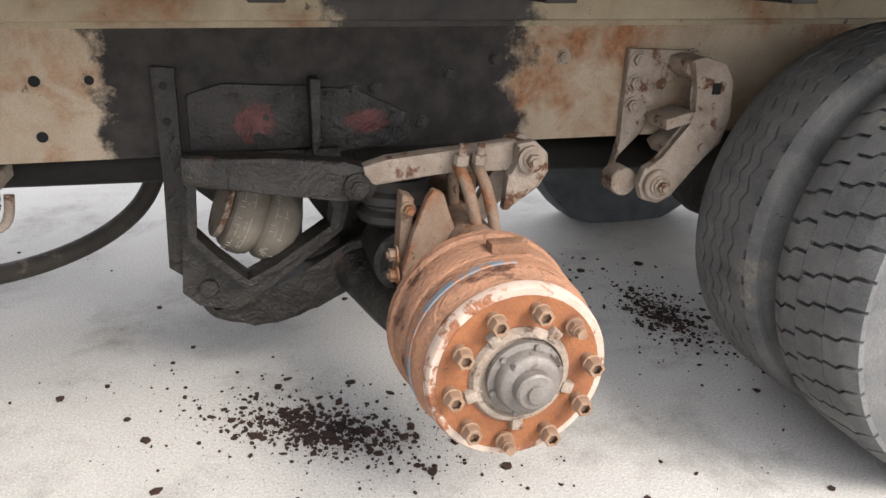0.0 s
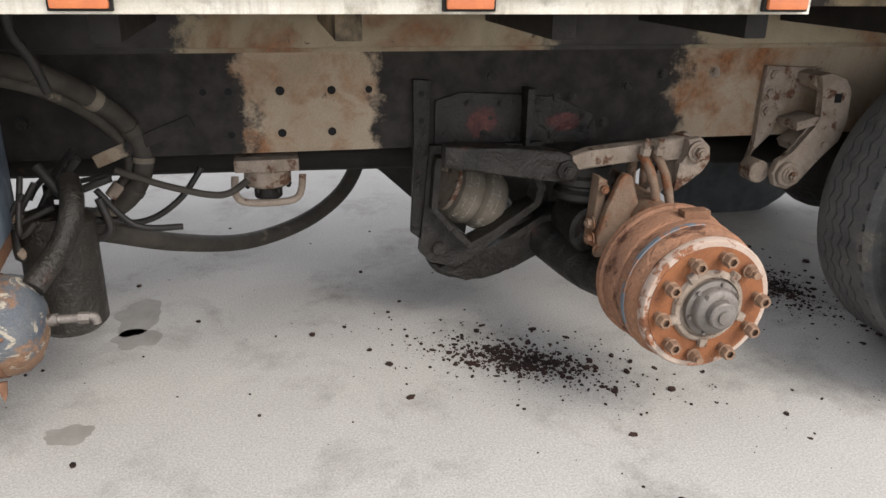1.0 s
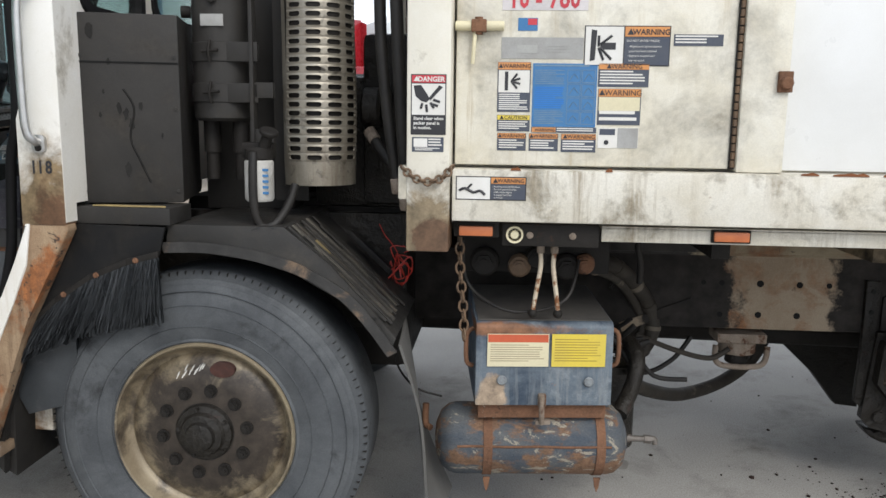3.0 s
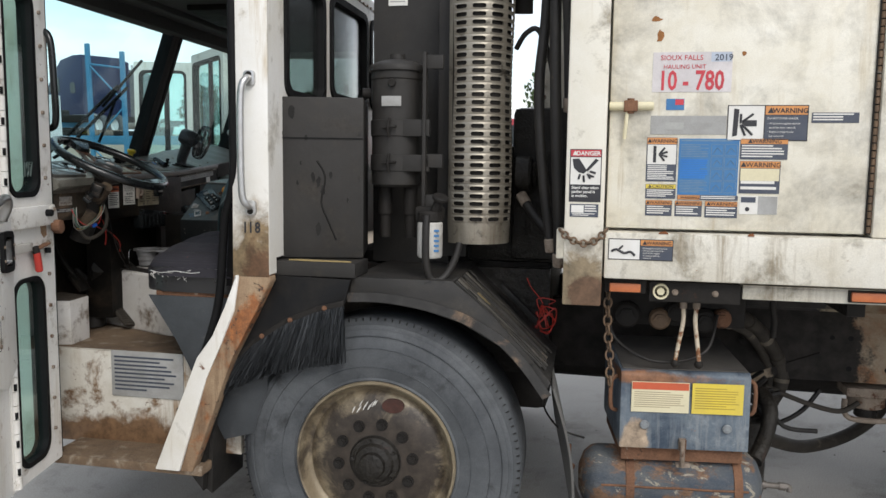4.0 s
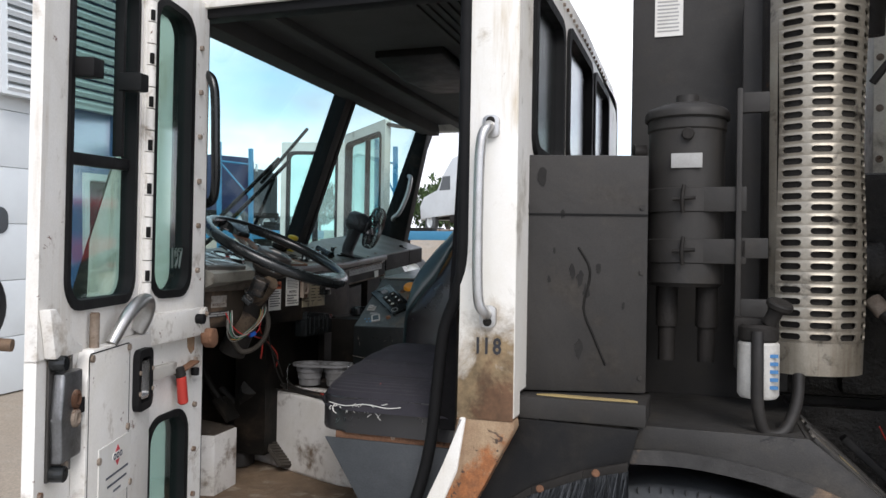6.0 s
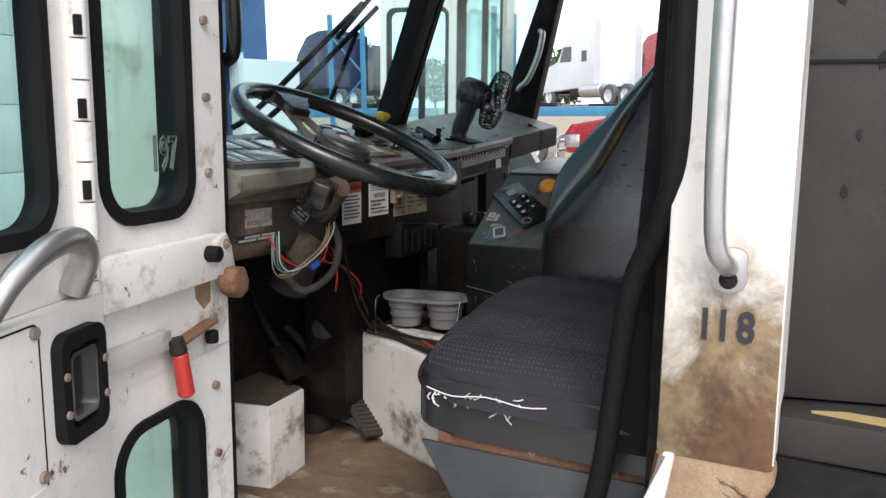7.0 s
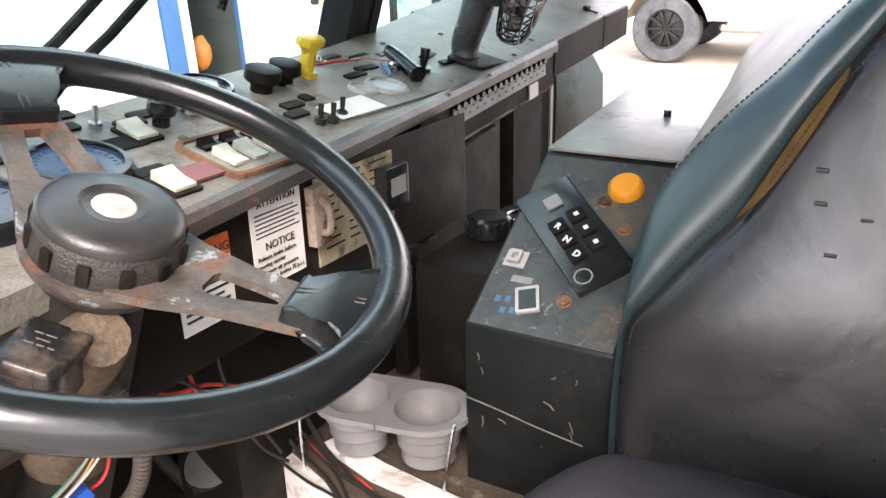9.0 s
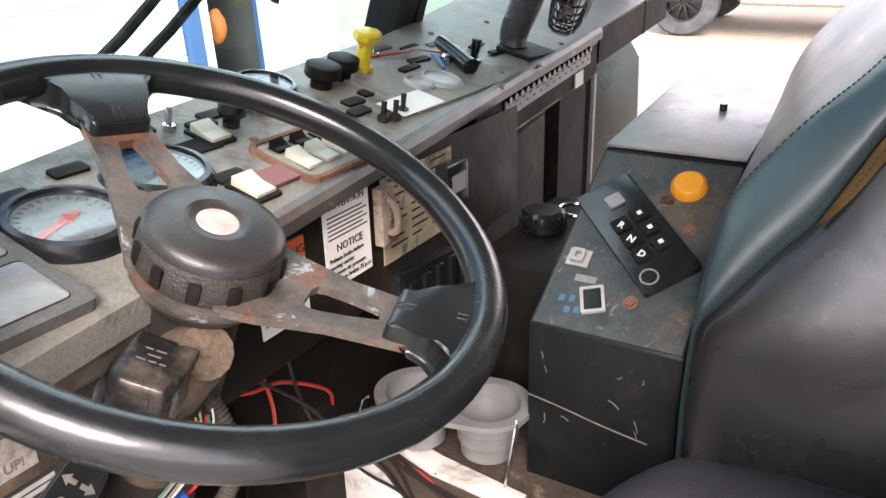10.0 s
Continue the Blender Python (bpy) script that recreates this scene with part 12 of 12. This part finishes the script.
def seat():
    t = thing("driver_seat", (-3.05, 1.7, 0.84), "worn high-back seat, black vinyl back and charcoal cloth cushion", "seat")
    # cushion: a soft slab with rolls across it, rounder towards the back
    nx, ny = 36, 48
    gx0, gx1, gy0, gy1 = -3.362, -2.79, 1.335, 1.945

    def top(u, v):
        edge = max(abs(u), abs(v))
        z = 1.255 + 0.040 * max(0.0, min(1.0, (v + 0.75) / 1.2)) ** 1.3 - 0.06 * max(0, edge - 0.62) ** 2 / 0.144 - 0.02 * max(0, -v - 0.2)
        return z + 0.015 * abs(math.sin((v * 0.5 + 0.5 + 0.03 * u) * math.pi * 4.5)) ** 0.7 * (1 - edge ** 6)

    bm = B()
    grid = []
    for j in range(ny + 1):
        row = []
        for i in range(nx + 1):
            u, v = i / nx * 2 - 1, j / ny * 2 - 1
            su = u * (1 - (0.40 if v > 0 else 0.24) * v ** 4)
            sv = v * (1 - 0.16 * u ** 4)
            row.append(bm.verts.new(((gx0 + gx1) / 2 + su * (gx1 - gx0) / 2, (gy0 + gy1) / 2 + sv * (gy1 - gy0) / 2, top(u, v))))
        grid.append(row)
    for j in range(ny):
        for i in range(nx):
            bm.faces.new((grid[j][i], grid[j][i + 1], grid[j + 1][i + 1], grid[j + 1][i]))
    part("cushion", bm, FABRIC, t, "charcoal cloth cushion with soft rolls", sharp=80)
    bm = B()
    prism(bm, quad_rrect([(-2.80, 1.90), (-3.325, 1.86), (-3.325, 1.365), (-2.80, 1.355)], 0.1), "z", 1.115, 1.209, 0.015, None, 3)
    part("cushion_side", bm, VINYL, t, "black vinyl cushion border, torn at the seam")
    rnd = random.Random(9)
    bm = B()
    for k in range(34):
        x = -3.27 + 0.16 * rnd.random() ** 0.8
        z = 1.198 - 0.014 * rnd.random() - 0.02 * (rnd.random() if k % 3 == 0 else 0)
        a, l0 = rnd.uniform(-2.6, 0.3), rnd.uniform(0.004, 0.02)
        tube(bm, [(x, 1.3525, z), (x + l0 * 0.6 * math.cos(a + rnd.uniform(-0.6, 0.6)), 1.347, z + l0 * 0.5 * math.sin(a)), (x + l0 * math.cos(a), 1.350, z + l0 * math.sin(a))], rnd.uniform(0.0006, 0.0014), seg=5, n=3)
    tube(bm, [(-3.27, 1.352, 1.196), (-3.22, 1.345, 1.190), (-3.16, 1.344, 1.198), (-3.10, 1.344, 1.192), (-3.06, 1.344, 1.197)], 0.0012, seg=5, n=3)
    part("torn_stitching", bm, PAPER, t, "white frayed threads")
    # dotted weave on the front of the cushion, rubbed away towards the back
    bm = B()
    for j in range(26):
        for i in range(46):
            if rnd.random() < 0.04 + 0.9 * max(0.0, (j - 9) / 17) + 0.5 * max(0.0, (i - 26) / 20):
                continue
            u, v = -0.86 + i * 0.030, -0.86 + j * 0.031
            su, sv = u * (1 - (0.40 if v > 0 else 0.24) * v ** 4), v * (1 - 0.16 * u ** 4)
            x, y, z = (gx0 + gx1) / 2 + su * (gx1 - gx0) / 2, (gy0 + gy1) / 2 + sv * (gy1 - gy0) / 2, top(u, v)
            box(bm, x - 0.0011, x + 0.0011, y - 0.0013, y + 0.0013, z - 0.003, z + 0.0008)
    tagged(part("weave_dots", bm, mat("worn_dot_thread", (0.075, 0.070, 0.074), (0.035, 0.033, 0.036), rough=0.9, scale=14, bump=0), t, "pale worn dots of the weave"), kind="stuff")
    bm = B()
    prism(bm, [(-3.143, 1.400), (-3.139, 1.42), (-3.131, 1.447), (-3.136, 1.425)], "z", 1.236, 1.2465, 0)
    part("slit", bm, mat("red_lining", (0.30, 0.06, 0.05), rough=0.8, bump=0.2), t, "short slit showing red lining")

    # back rest: a black pad, a teal border sewn round it, and a deep brown shell behind
    def face_y(z):
        return 1.967 + 0.17 * (z - 1.385) - 0.010 * math.exp(-((z - 1.43) / 0.07) ** 2)

    PAD = [(-3.283, 1.20), (-3.288, 1.30), (-3.285, 1.384), (-3.262, 1.422), (-3.222, 1.478), (-3.188, 1.520), (-3.165, 1.565), (-3.137, 1.622), (-3.108, 1.670), (-3.060, 1.745), (-3.010, 1.797), (-2.945, 1.816)]
    BORDER = [(-3.288, 1.20), (-3.295, 1.30), (-3.293, 1.405), (-3.287, 1.490), (-3.268, 1.540), (-3.214, 1.612), (-3.174, 1.655), (-3.138, 1.700), (-3.098, 1.745), (-3.047, 1.800), (-2.998, 1.830), (-2.940, 1.838)]
    SHELL = [(-3.288, 1.20), (-3.290, 1.30), (-3.292, 1.42), (-3.293, 1.500), (-3.292, 1.565), (-3.274, 1.622), (-3.246, 1.665), (-3.202, 1.718), (-3.142, 1.775), (-3.082, 1.822), (-3.030, 1.850), (-2.945, 1.858)]
    RIGHT = [(-2.86, 1.805), (-2.80, 1.73), (-2.785, 1.55), (-2.785, 1.20)]

    def outline(pts, grow):
        return smooth([(x, 0, z) for x, z in pts], 5) + smooth([(x + grow, 0, z + grow) for x, z in RIGHT], 4)

    pad, border, shell = outline(PAD, 0.0), outline(BORDER, 0.012), outline(SHELL, 0.02)

    def loft(rows):
        b = B()
        vs = [[b.verts.new(p) for p in row] for row in rows]
        for r0, r1 in zip(vs, vs[1:]):
            for i in range(len(r0)):
                j = (i + 1) % len(r0)
                b.faces.new((r0[i], r0[j], r1[j], r1[i]))
        return b

    def at(p, q, f, off):
        m = p.lerp(q, f)
        return (m.x, face_y(m.z) + off, m.z)

    # pad: rows from the seam in to the middle, swelling a little
    mid = Vector((-3.02, 0, 1.46))
    rows = []
    for f, off in ((0.0, 0.004), (0.03, -0.006), (0.09, -0.012), (0.22, -0.016), (0.42, -0.018), (0.65, -0.018), (0.85, -0.018), (1.0, -0.018)):
        row = []
        for p in pad:
            x, y, z = at(p, mid, f, off)
            row.append((x, y + 0.007 * f * (1 - f) * 4 * noise.noise(Vector((x * 9, z * 5, 0.5))), z))
        rows.append(row)
    bm = loft(rows)
    bmesh.ops.remove_doubles(bm, verts=bm.verts, dist=0.0005)
    part("back_pad", bm, VINYL, t, "smooth black vinyl pad with creases", sharp=80)
    bm = loft([[at(p, q, f, off) for p, q in zip(pad, border)] for f, off in ((0.0, 0.004), (0.12, -0.008), (0.40, -0.012), (0.75, 0.002), (0.93, 0.018), (1.0, 0.032))])
    part("back_border", bm, VINYLGREEN, t, "dark teal vinyl border with a double seam", sharp=80)
    bm = loft([[at(p, q, f, off) for p, q in zip(border, shell)] for f, off in ((0.0, 0.032), (0.02, 0.036), (0.10, 0.07), (0.5, 0.22), (0.9, 0.39), (1.0, 0.42), (1.0, 0.44))])
    part("back_shell", bm, mat("brown_grey_vinyl", (0.060, 0.048, 0.046), (0.085, 0.070, 0.066), rough=0.33, scale=4, grain=0.12, bump=0.05, grit=260, patch=(0.04, 0.036, 0.036), patch_at=0.62, patch_scale=4, patch_soft=0.12, spec=0.6), t, "brown-grey vinyl shell", sharp=80)
    bm = B()
    bm.faces.new([bm.verts.new((p.x, face_y(p.z) + 0.43, p.z)) for p in shell])
    bmesh.ops.solidify(bm, geom=list(bm.faces), thickness=0.01)
    part("back_panel", bm, DASHBLACK, t)
    # seams with their stitches
    n_left = 5 * (len(PAD) - 1)
    bm = B()
    for line, inside, off in ((pad, 0.012, -0.0125), (pad, -0.10, -0.0098), (border, -0.0, 0.0295)):
        for i in range(9, n_left - 1):
            p, q = line[i], line[i + 1]
            if line is pad and inside > 0:
                p, q = p.lerp(mid, 0.035), q.lerp(mid, 0.035)
            elif line is pad:
                p, q = p.lerp(border[i], 0.14), q.lerp(border[i + 1], 0.14)
            for k in range(2):
                e, g = p.lerp(q, 0.5 * k), p.lerp(q, 0.5 * k + 0.32)
                tube(bm, [(e.x, face_y(e.z) + off + 0.001, e.z), (g.x, face_y(g.z) + off + 0.001, g.z)], 0.0009, seg=4, n=1)
    tagged(part("stitching", bm, mat("dull_thread", (0.035, 0.034, 0.034), rough=0.8, bump=0), t, "rows of dark stitches"), kind="stuff")
    bm = B()
    left = [pad[i] for i in range(25, 41)]
    gap = [Vector((p.x + 0.0135 * math.sin(math.pi * k / 15) ** 0.6, 0, p.z)) for k, p in enumerate(left)]
    vs = [[bm.verts.new((p.x, face_y(p.z) + off, p.z)) for p in line] for line, off in ((left, -0.0075), (gap, -0.0145))]
    for i in range(15):
        bm.faces.new((vs[0][i], vs[0][i + 1], vs[1][i + 1], vs[1][i]))
    bmesh.ops.solidify(bm, geom=list(bm.faces), thickness=0.003)
    part("tear", bm, mat("ochre_foam", (0.22, 0.125, 0.035), (0.13, 0.075, 0.025), rough=0.9, scale=30, bump=0.3), t, "torn seam showing ochre foam")
    for x, z in ((-3.118, 1.575), (-3.115, 1.545), (-3.075, 1.535), (-3.10, 1.50)):
        bm = B()
        y = face_y(z) - 0.018
        box(bm, x - 0.005, x + 0.006, y - 0.0025, y + 0.004, z - 0.002, z + 0.002, 0.001)
        part("snap", bm, INK, t)
    bm = B()
    prism(bm, [(-3.285, 1.10), (-2.80, 1.10), (-2.80, 0.60), (-2.98, 0.55), (-3.17, 0.925)], "y", 1.358, 1.366, 0.002)
    part("skirt", bm, mat("blue_grey_skirt", (0.030, 0.034, 0.039), (0.060, 0.066, 0.072), rough=0.5, scale=6, blotch=0.6, grain=0.3, bump=0.15, patch=(0.12, 0.12, 0.12), patch_at=0.64, patch_scale=9, patch_soft=0.08), t, "blue-grey skirt panel below the seat")
    bm = B()
    box(bm, -3.26, -2.82, 1.37, 1.85, 1.085, 1.118, 0.006)
    box(bm, -3.2, -2.85, 1.45, 1.8, 0.84, 1.09, 0.01)
    part("seat_base", bm, RUSTY, t)
    bm = B()
    prism(bm, [(-2.90, 2.2), (-2.865, 2.2), (-2.885, 1.55), (-2.905, 1.15), (-2.955, 1.15), (-2.93, 1.55)], "y", 1.345, 1.349, 0)
    part("seat_belt", bm, mat("belt_webbing", (0.008, 0.008, 0.009), (0.014, 0.013, 0.014), rough=0.8, scale=30, bump=0.2, grit=400, spec=0.1), t, "black seat belt webbing")


seat()


def cab_fan():
    t = thing("cab_fan", (-3.76, 2.50, 1.60), "small black caged cab fan on a stalk", "fan")
    bm = B()
    foot = on_dash(2.475, 0.10, 0.0)
    c = Vector((-3.640, 2.462, 1.711))
    ax = Vector((0.91, 0.26, -0.33)).normalized()
    head = c - ax * 0.075
    TAPE = mat("grey_tape_wrap", (0.035, 0.037, 0.041), (0.065, 0.066, 0.068), rough=0.38, scale=16, grain=0.2, bump=0.25, dent=(30, 0.012), spec=0.5)
    tube(bm, [foot, foot + Vector((0.0, 0.0, 0.03)), foot.lerp(head, 0.55), head - Vector((0, 0, 0.015))], 0.024, seg=16, n=4, r_end=0.030)
    part("stalk", bm, TAPE, t, "stalk wrapped in grey tape")
    bm = B()
    prism(bm, [(-0.05, -0.035), (0.05, -0.045), (0.035, 0.05), (-0.055, 0.03)], "z", 0, 0.006, 0.002, dash_m(2.485, 0.085))
    part("foot_plate", bm, DARKPART, t)
    q = ax.to_track_quat("Z", "Y").to_matrix().to_4x4()
    m = Matrix.Translation(c) @ q
    bm = B()
    lathe(bm, [(0, -0.115), (0.030, -0.112), (0.041, -0.095), (0.043, -0.05), (0.036, -0.03), (0.02, -0.012), (0, -0.010)], (0, 0, 0), (0, 0, 1), 24)
    for v in bm.verts:
        v.co.x += 0.004 * noise.noise(v.co * 40)
        v.co.y += 0.004 * noise.noise(v.co * 40 + Vector((7, 0, 0)))
    bm.transform(m)
    part("motor", bm, TAPE, t, "motor wrapped in crumpled tape")
    for rr, h in ((0.084, -0.016), (0.089, 0.004), (0.084, 0.022), (0.056, 0.033), (0.028, 0.037), (0.056, -0.024)):
        bm = B()
        tube(bm, [m @ Vector((rr * math.cos(a), rr * math.sin(a), h)) for a in (2 * math.pi * k / 28 for k in range(28))], 0.0016, seg=5, n=1, closed=True)
        part("cage_ring", bm, GLOSSBLACK, t)
    for k in range(34):
        a = 2 * math.pi * k / 34
        bm = B()
        tube(bm, [m @ Vector((rr * math.cos(a), rr * math.sin(a), h)) for rr, h in ((0.030, -0.028), (0.081, -0.018), (0.089, 0.004), (0.081, 0.024), (0.050, 0.034), (0.010, 0.038))], 0.0016, seg=5, n=2)
        part("cage_wire", bm, GLOSSBLACK, t)
    for k in range(5):
        bm = B()
        box(bm, 0.012, 0.075, -0.022, 0.022, -0.001, 0.001, 0, m @ Matrix.Rotation(2 * math.pi * k / 5, 4, "Z") @ Matrix.Rotation(radians(28), 4, "X"))
        part("blade", bm, GLOSSBLACK, t)


cab_fan()


def wires():
    rnd = random.Random(21)
    cols = [("red", (0.5, 0.02, 0.02)), ("green", (0.02, 0.18, 0.12)), ("yellow", (0.5, 0.36, 0.05)), ("grey", (0.25, 0.24, 0.22)), ("white", (0.5, 0.48, 0.44)), ("orange", (0.5, 0.2, 0.03))]
    t = thing("wire_loom", (-3.62, 1.50, 1.25), "loose coloured wires hanging below the steering column", "wires")
    for k, (nm, c) in enumerate(cols):
        m_ = mat(nm + "_wire", c, rough=0.45, bump=0)
        for j in range(2 if nm in ("grey", "green") else 1):
            b = B()
            o = Vector((rnd.uniform(-0.008, 0.008), rnd.uniform(-0.006, 0.006), rnd.uniform(-0.008, 0.008)))
            g = 0.3 + 0.28 * k
            pts = [(-3.600, 1.548, 1.424), (-3.600, 1.544, 1.404), (-3.606, 1.528 - 0.006 * g, 1.380 - 0.005 * g), (-3.614, 1.492 - 0.006 * g, 1.357 - 0.004 * g), (-3.62, 1.455, 1.340), (-3.622, 1.424, 1.342), (-3.622, 1.404, 1.362), (-3.622, 1.402, 1.392), (-3.63, 1.412, 1.418)]
            if nm == "red":
                pts = [(-3.622, 1.385, 1.418), (-3.620, 1.402, 1.392), (-3.618, 1.428, 1.368), (-3.616, 1.458, 1.352), (-3.616, 1.490, 1.346), (-3.615, 1.508, 1.348), (-3.610, 1.535, 1.352), (-3.606, 1.546, 1.378), (-3.600, 1.550, 1.42)]
            elif nm in ("yellow", "orange"):
                pts = pts[:6]
            tube(b, [Vector(p) + o * (0.2 if nm == "red" else 1.0) for p in pts], 0.0017 if nm == "red" else 0.0011, seg=6, n=5)
            part("wire", b, m_, t, nm + " insulated wire")
    b = B()
    box(b, -0.011, 0.011, -0.006, 0.006, -0.006, 0.006, 0.0015, Matrix.Translation((-3.615, 1.514, 1.347)) @ Matrix.Rotation(radians(75), 4, "Z") @ Matrix.Rotation(radians(-20), 4, "Y"))
    part("connector", b, mat("blue_connector", (0.02, 0.10, 0.42), rough=0.35, bump=0), t, "blue wire connector")
    b = B()
    pts = smooth([(-3.611, 1.553, 1.455), (-3.605, 1.560, 1.432), (-3.592, 1.566, 1.385), (-3.60, 1.562, 1.335), (-3.62, 1.540, 1.303), (-3.64, 1.505, 1.293), (-3.65, 1.478, 1.318), (-3.655, 1.455, 1.36), (-3.66, 1.445, 1.40)], 11)
    lathe_path(b, pts, 0.0066, 0.0084)
    solo("conduit", b, HOSE, "black corrugated conduit hanging in a loop", "conduit")
    # thin wires strung in the dark under the dash
    for pts, m_, lab in (([(-3.74, 1.62, 1.36), (-3.72, 1.70, 1.318), (-3.72, 1.76, 1.30), (-3.72, 1.84, 1.243), (-3.75, 1.88, 1.18)], REDP, "thin red wire strung under the dashboard"), ([(-3.74, 1.70, 1.40), (-3.72, 1.722, 1.35), (-3.715, 1.735, 1.29), (-3.73, 1.75, 1.24)], REDP, "short red wire hanging under the dashboard"), ([(-3.73, 1.60, 1.42), (-3.72, 1.68, 1.36), (-3.70, 1.78, 1.26), (-3.69, 1.83, 1.17)], DARKHOSE, "black cable strung under the dashboard"), ([(-3.73, 1.78, 1.40), (-3.71, 1.77, 1.30), (-3.70, 1.80, 1.20), (-3.70, 1.85, 1.14)], DARKHOSE, "black cable strung under the dashboard")):
        b = B()
        tube(b, pts, 0.0025, seg=6, n=5)
        solo("under_dash_wire", b, m_, lab, "wire")
    # floor clutter along the tunnel
    for k in range(6):
        b = B()
        x0 = rnd.uniform(-3.80, -3.74)
        y0 = rnd.uniform(1.90, 1.945)
        tube(b, [(x0, y0, rnd.uniform(1.12, 1.15)), (x0 + 0.05, y0 - rnd.uniform(0.0, 0.03), 1.12), (x0 + 0.12, y0 - rnd.uniform(0.03, 0.07), 1.115), (x0 + 0.2, y0 - rnd.uniform(0.03, 0.10), 1.115), (x0 + rnd.uniform(0.28, 0.36), y0 - rnd.uniform(0.06, 0.14), 1.113)], rnd.uniform(0.0018, 0.0048), seg=6, n=4)
        solo("floor_cable", b, REDP if k == 3 else DARKHOSE, "loose cable lying along the tunnel" if k != 3 else "loose red cable lying along the tunnel", "cable")
    # pedals
    t = thing("accelerator_pedal", (-3.75, 1.85, 0.85), "ribbed rubber accelerator pedal", "pedal")
    m = Matrix.Translation((-3.752, 1.862, 0.928)) @ Matrix.Rotation(radians(38), 4, "Y") @ Matrix.Rotation(radians(-18), 4, "Z")
    b = B()
    box(b, -0.11, 0.11, -0.032, 0.032, -0.008, 0.008, 0.006, m)
    pad = part("pad", b, HOSE, t)
    for k in range(16):
        b = B()
        box(b, -0.10 + k * 0.013, -0.094 + k * 0.013, -0.029, 0.029, 0.007, 0.012, 0.001, m)
        part("tread_rib", b, HOSE, pad)
    b = B()
    tube(b, [(-3.76, 1.83, 1.0), (-3.85, 1.82, 1.05), (-3.92, 1.80, 1.12)], 0.012, n=3)
    part("arm", b, DARKPART, t)
    t = thing("brake_pedal", (-3.84, 1.62, 0.9), "worn brake pedal under the dashboard", "pedal")
    b = B()
    box(b, -0.045, 0.045, -0.035, 0.035, -0.008, 0.008, 0.005, Matrix.Translation((-3.80, 1.66, 1.08)) @ Matrix.Rotation(radians(50), 4, "Y"))
    part("pad", b, DASHBLACK, t)
    b = B()
    tube(b, [(-3.81, 1.66, 1.09), (-3.88, 1.66, 1.18), (-3.93, 1.66, 1.3)], 0.012, n=3)
    part("arm", b, DASHBLACK, t)
    b = B()
    tube(b, [(-3.80, 1.80, 1.13), (-3.83, 1.83, 1.09), (-3.85, 1.845, 1.03), (-3.86, 1.85, 0.95), (-3.87, 1.85, 0.85)], 0.030, seg=18, n=5, r_end=0.052)
    for v in b.verts:
        v.co += 0.006 * noise.noise_vector(v.co * 22)
    solo("rubber_boot", b, DARKHOSE, "crumpled black rubber boot round the column foot", "boot")


wires()


# ---- lean the truck ----
for ob in TRUCK:
    ob.matrix_world = LEANING @ Matrix.Translation(ob.location) @ ob.rotation_euler.to_matrix().to_4x4()
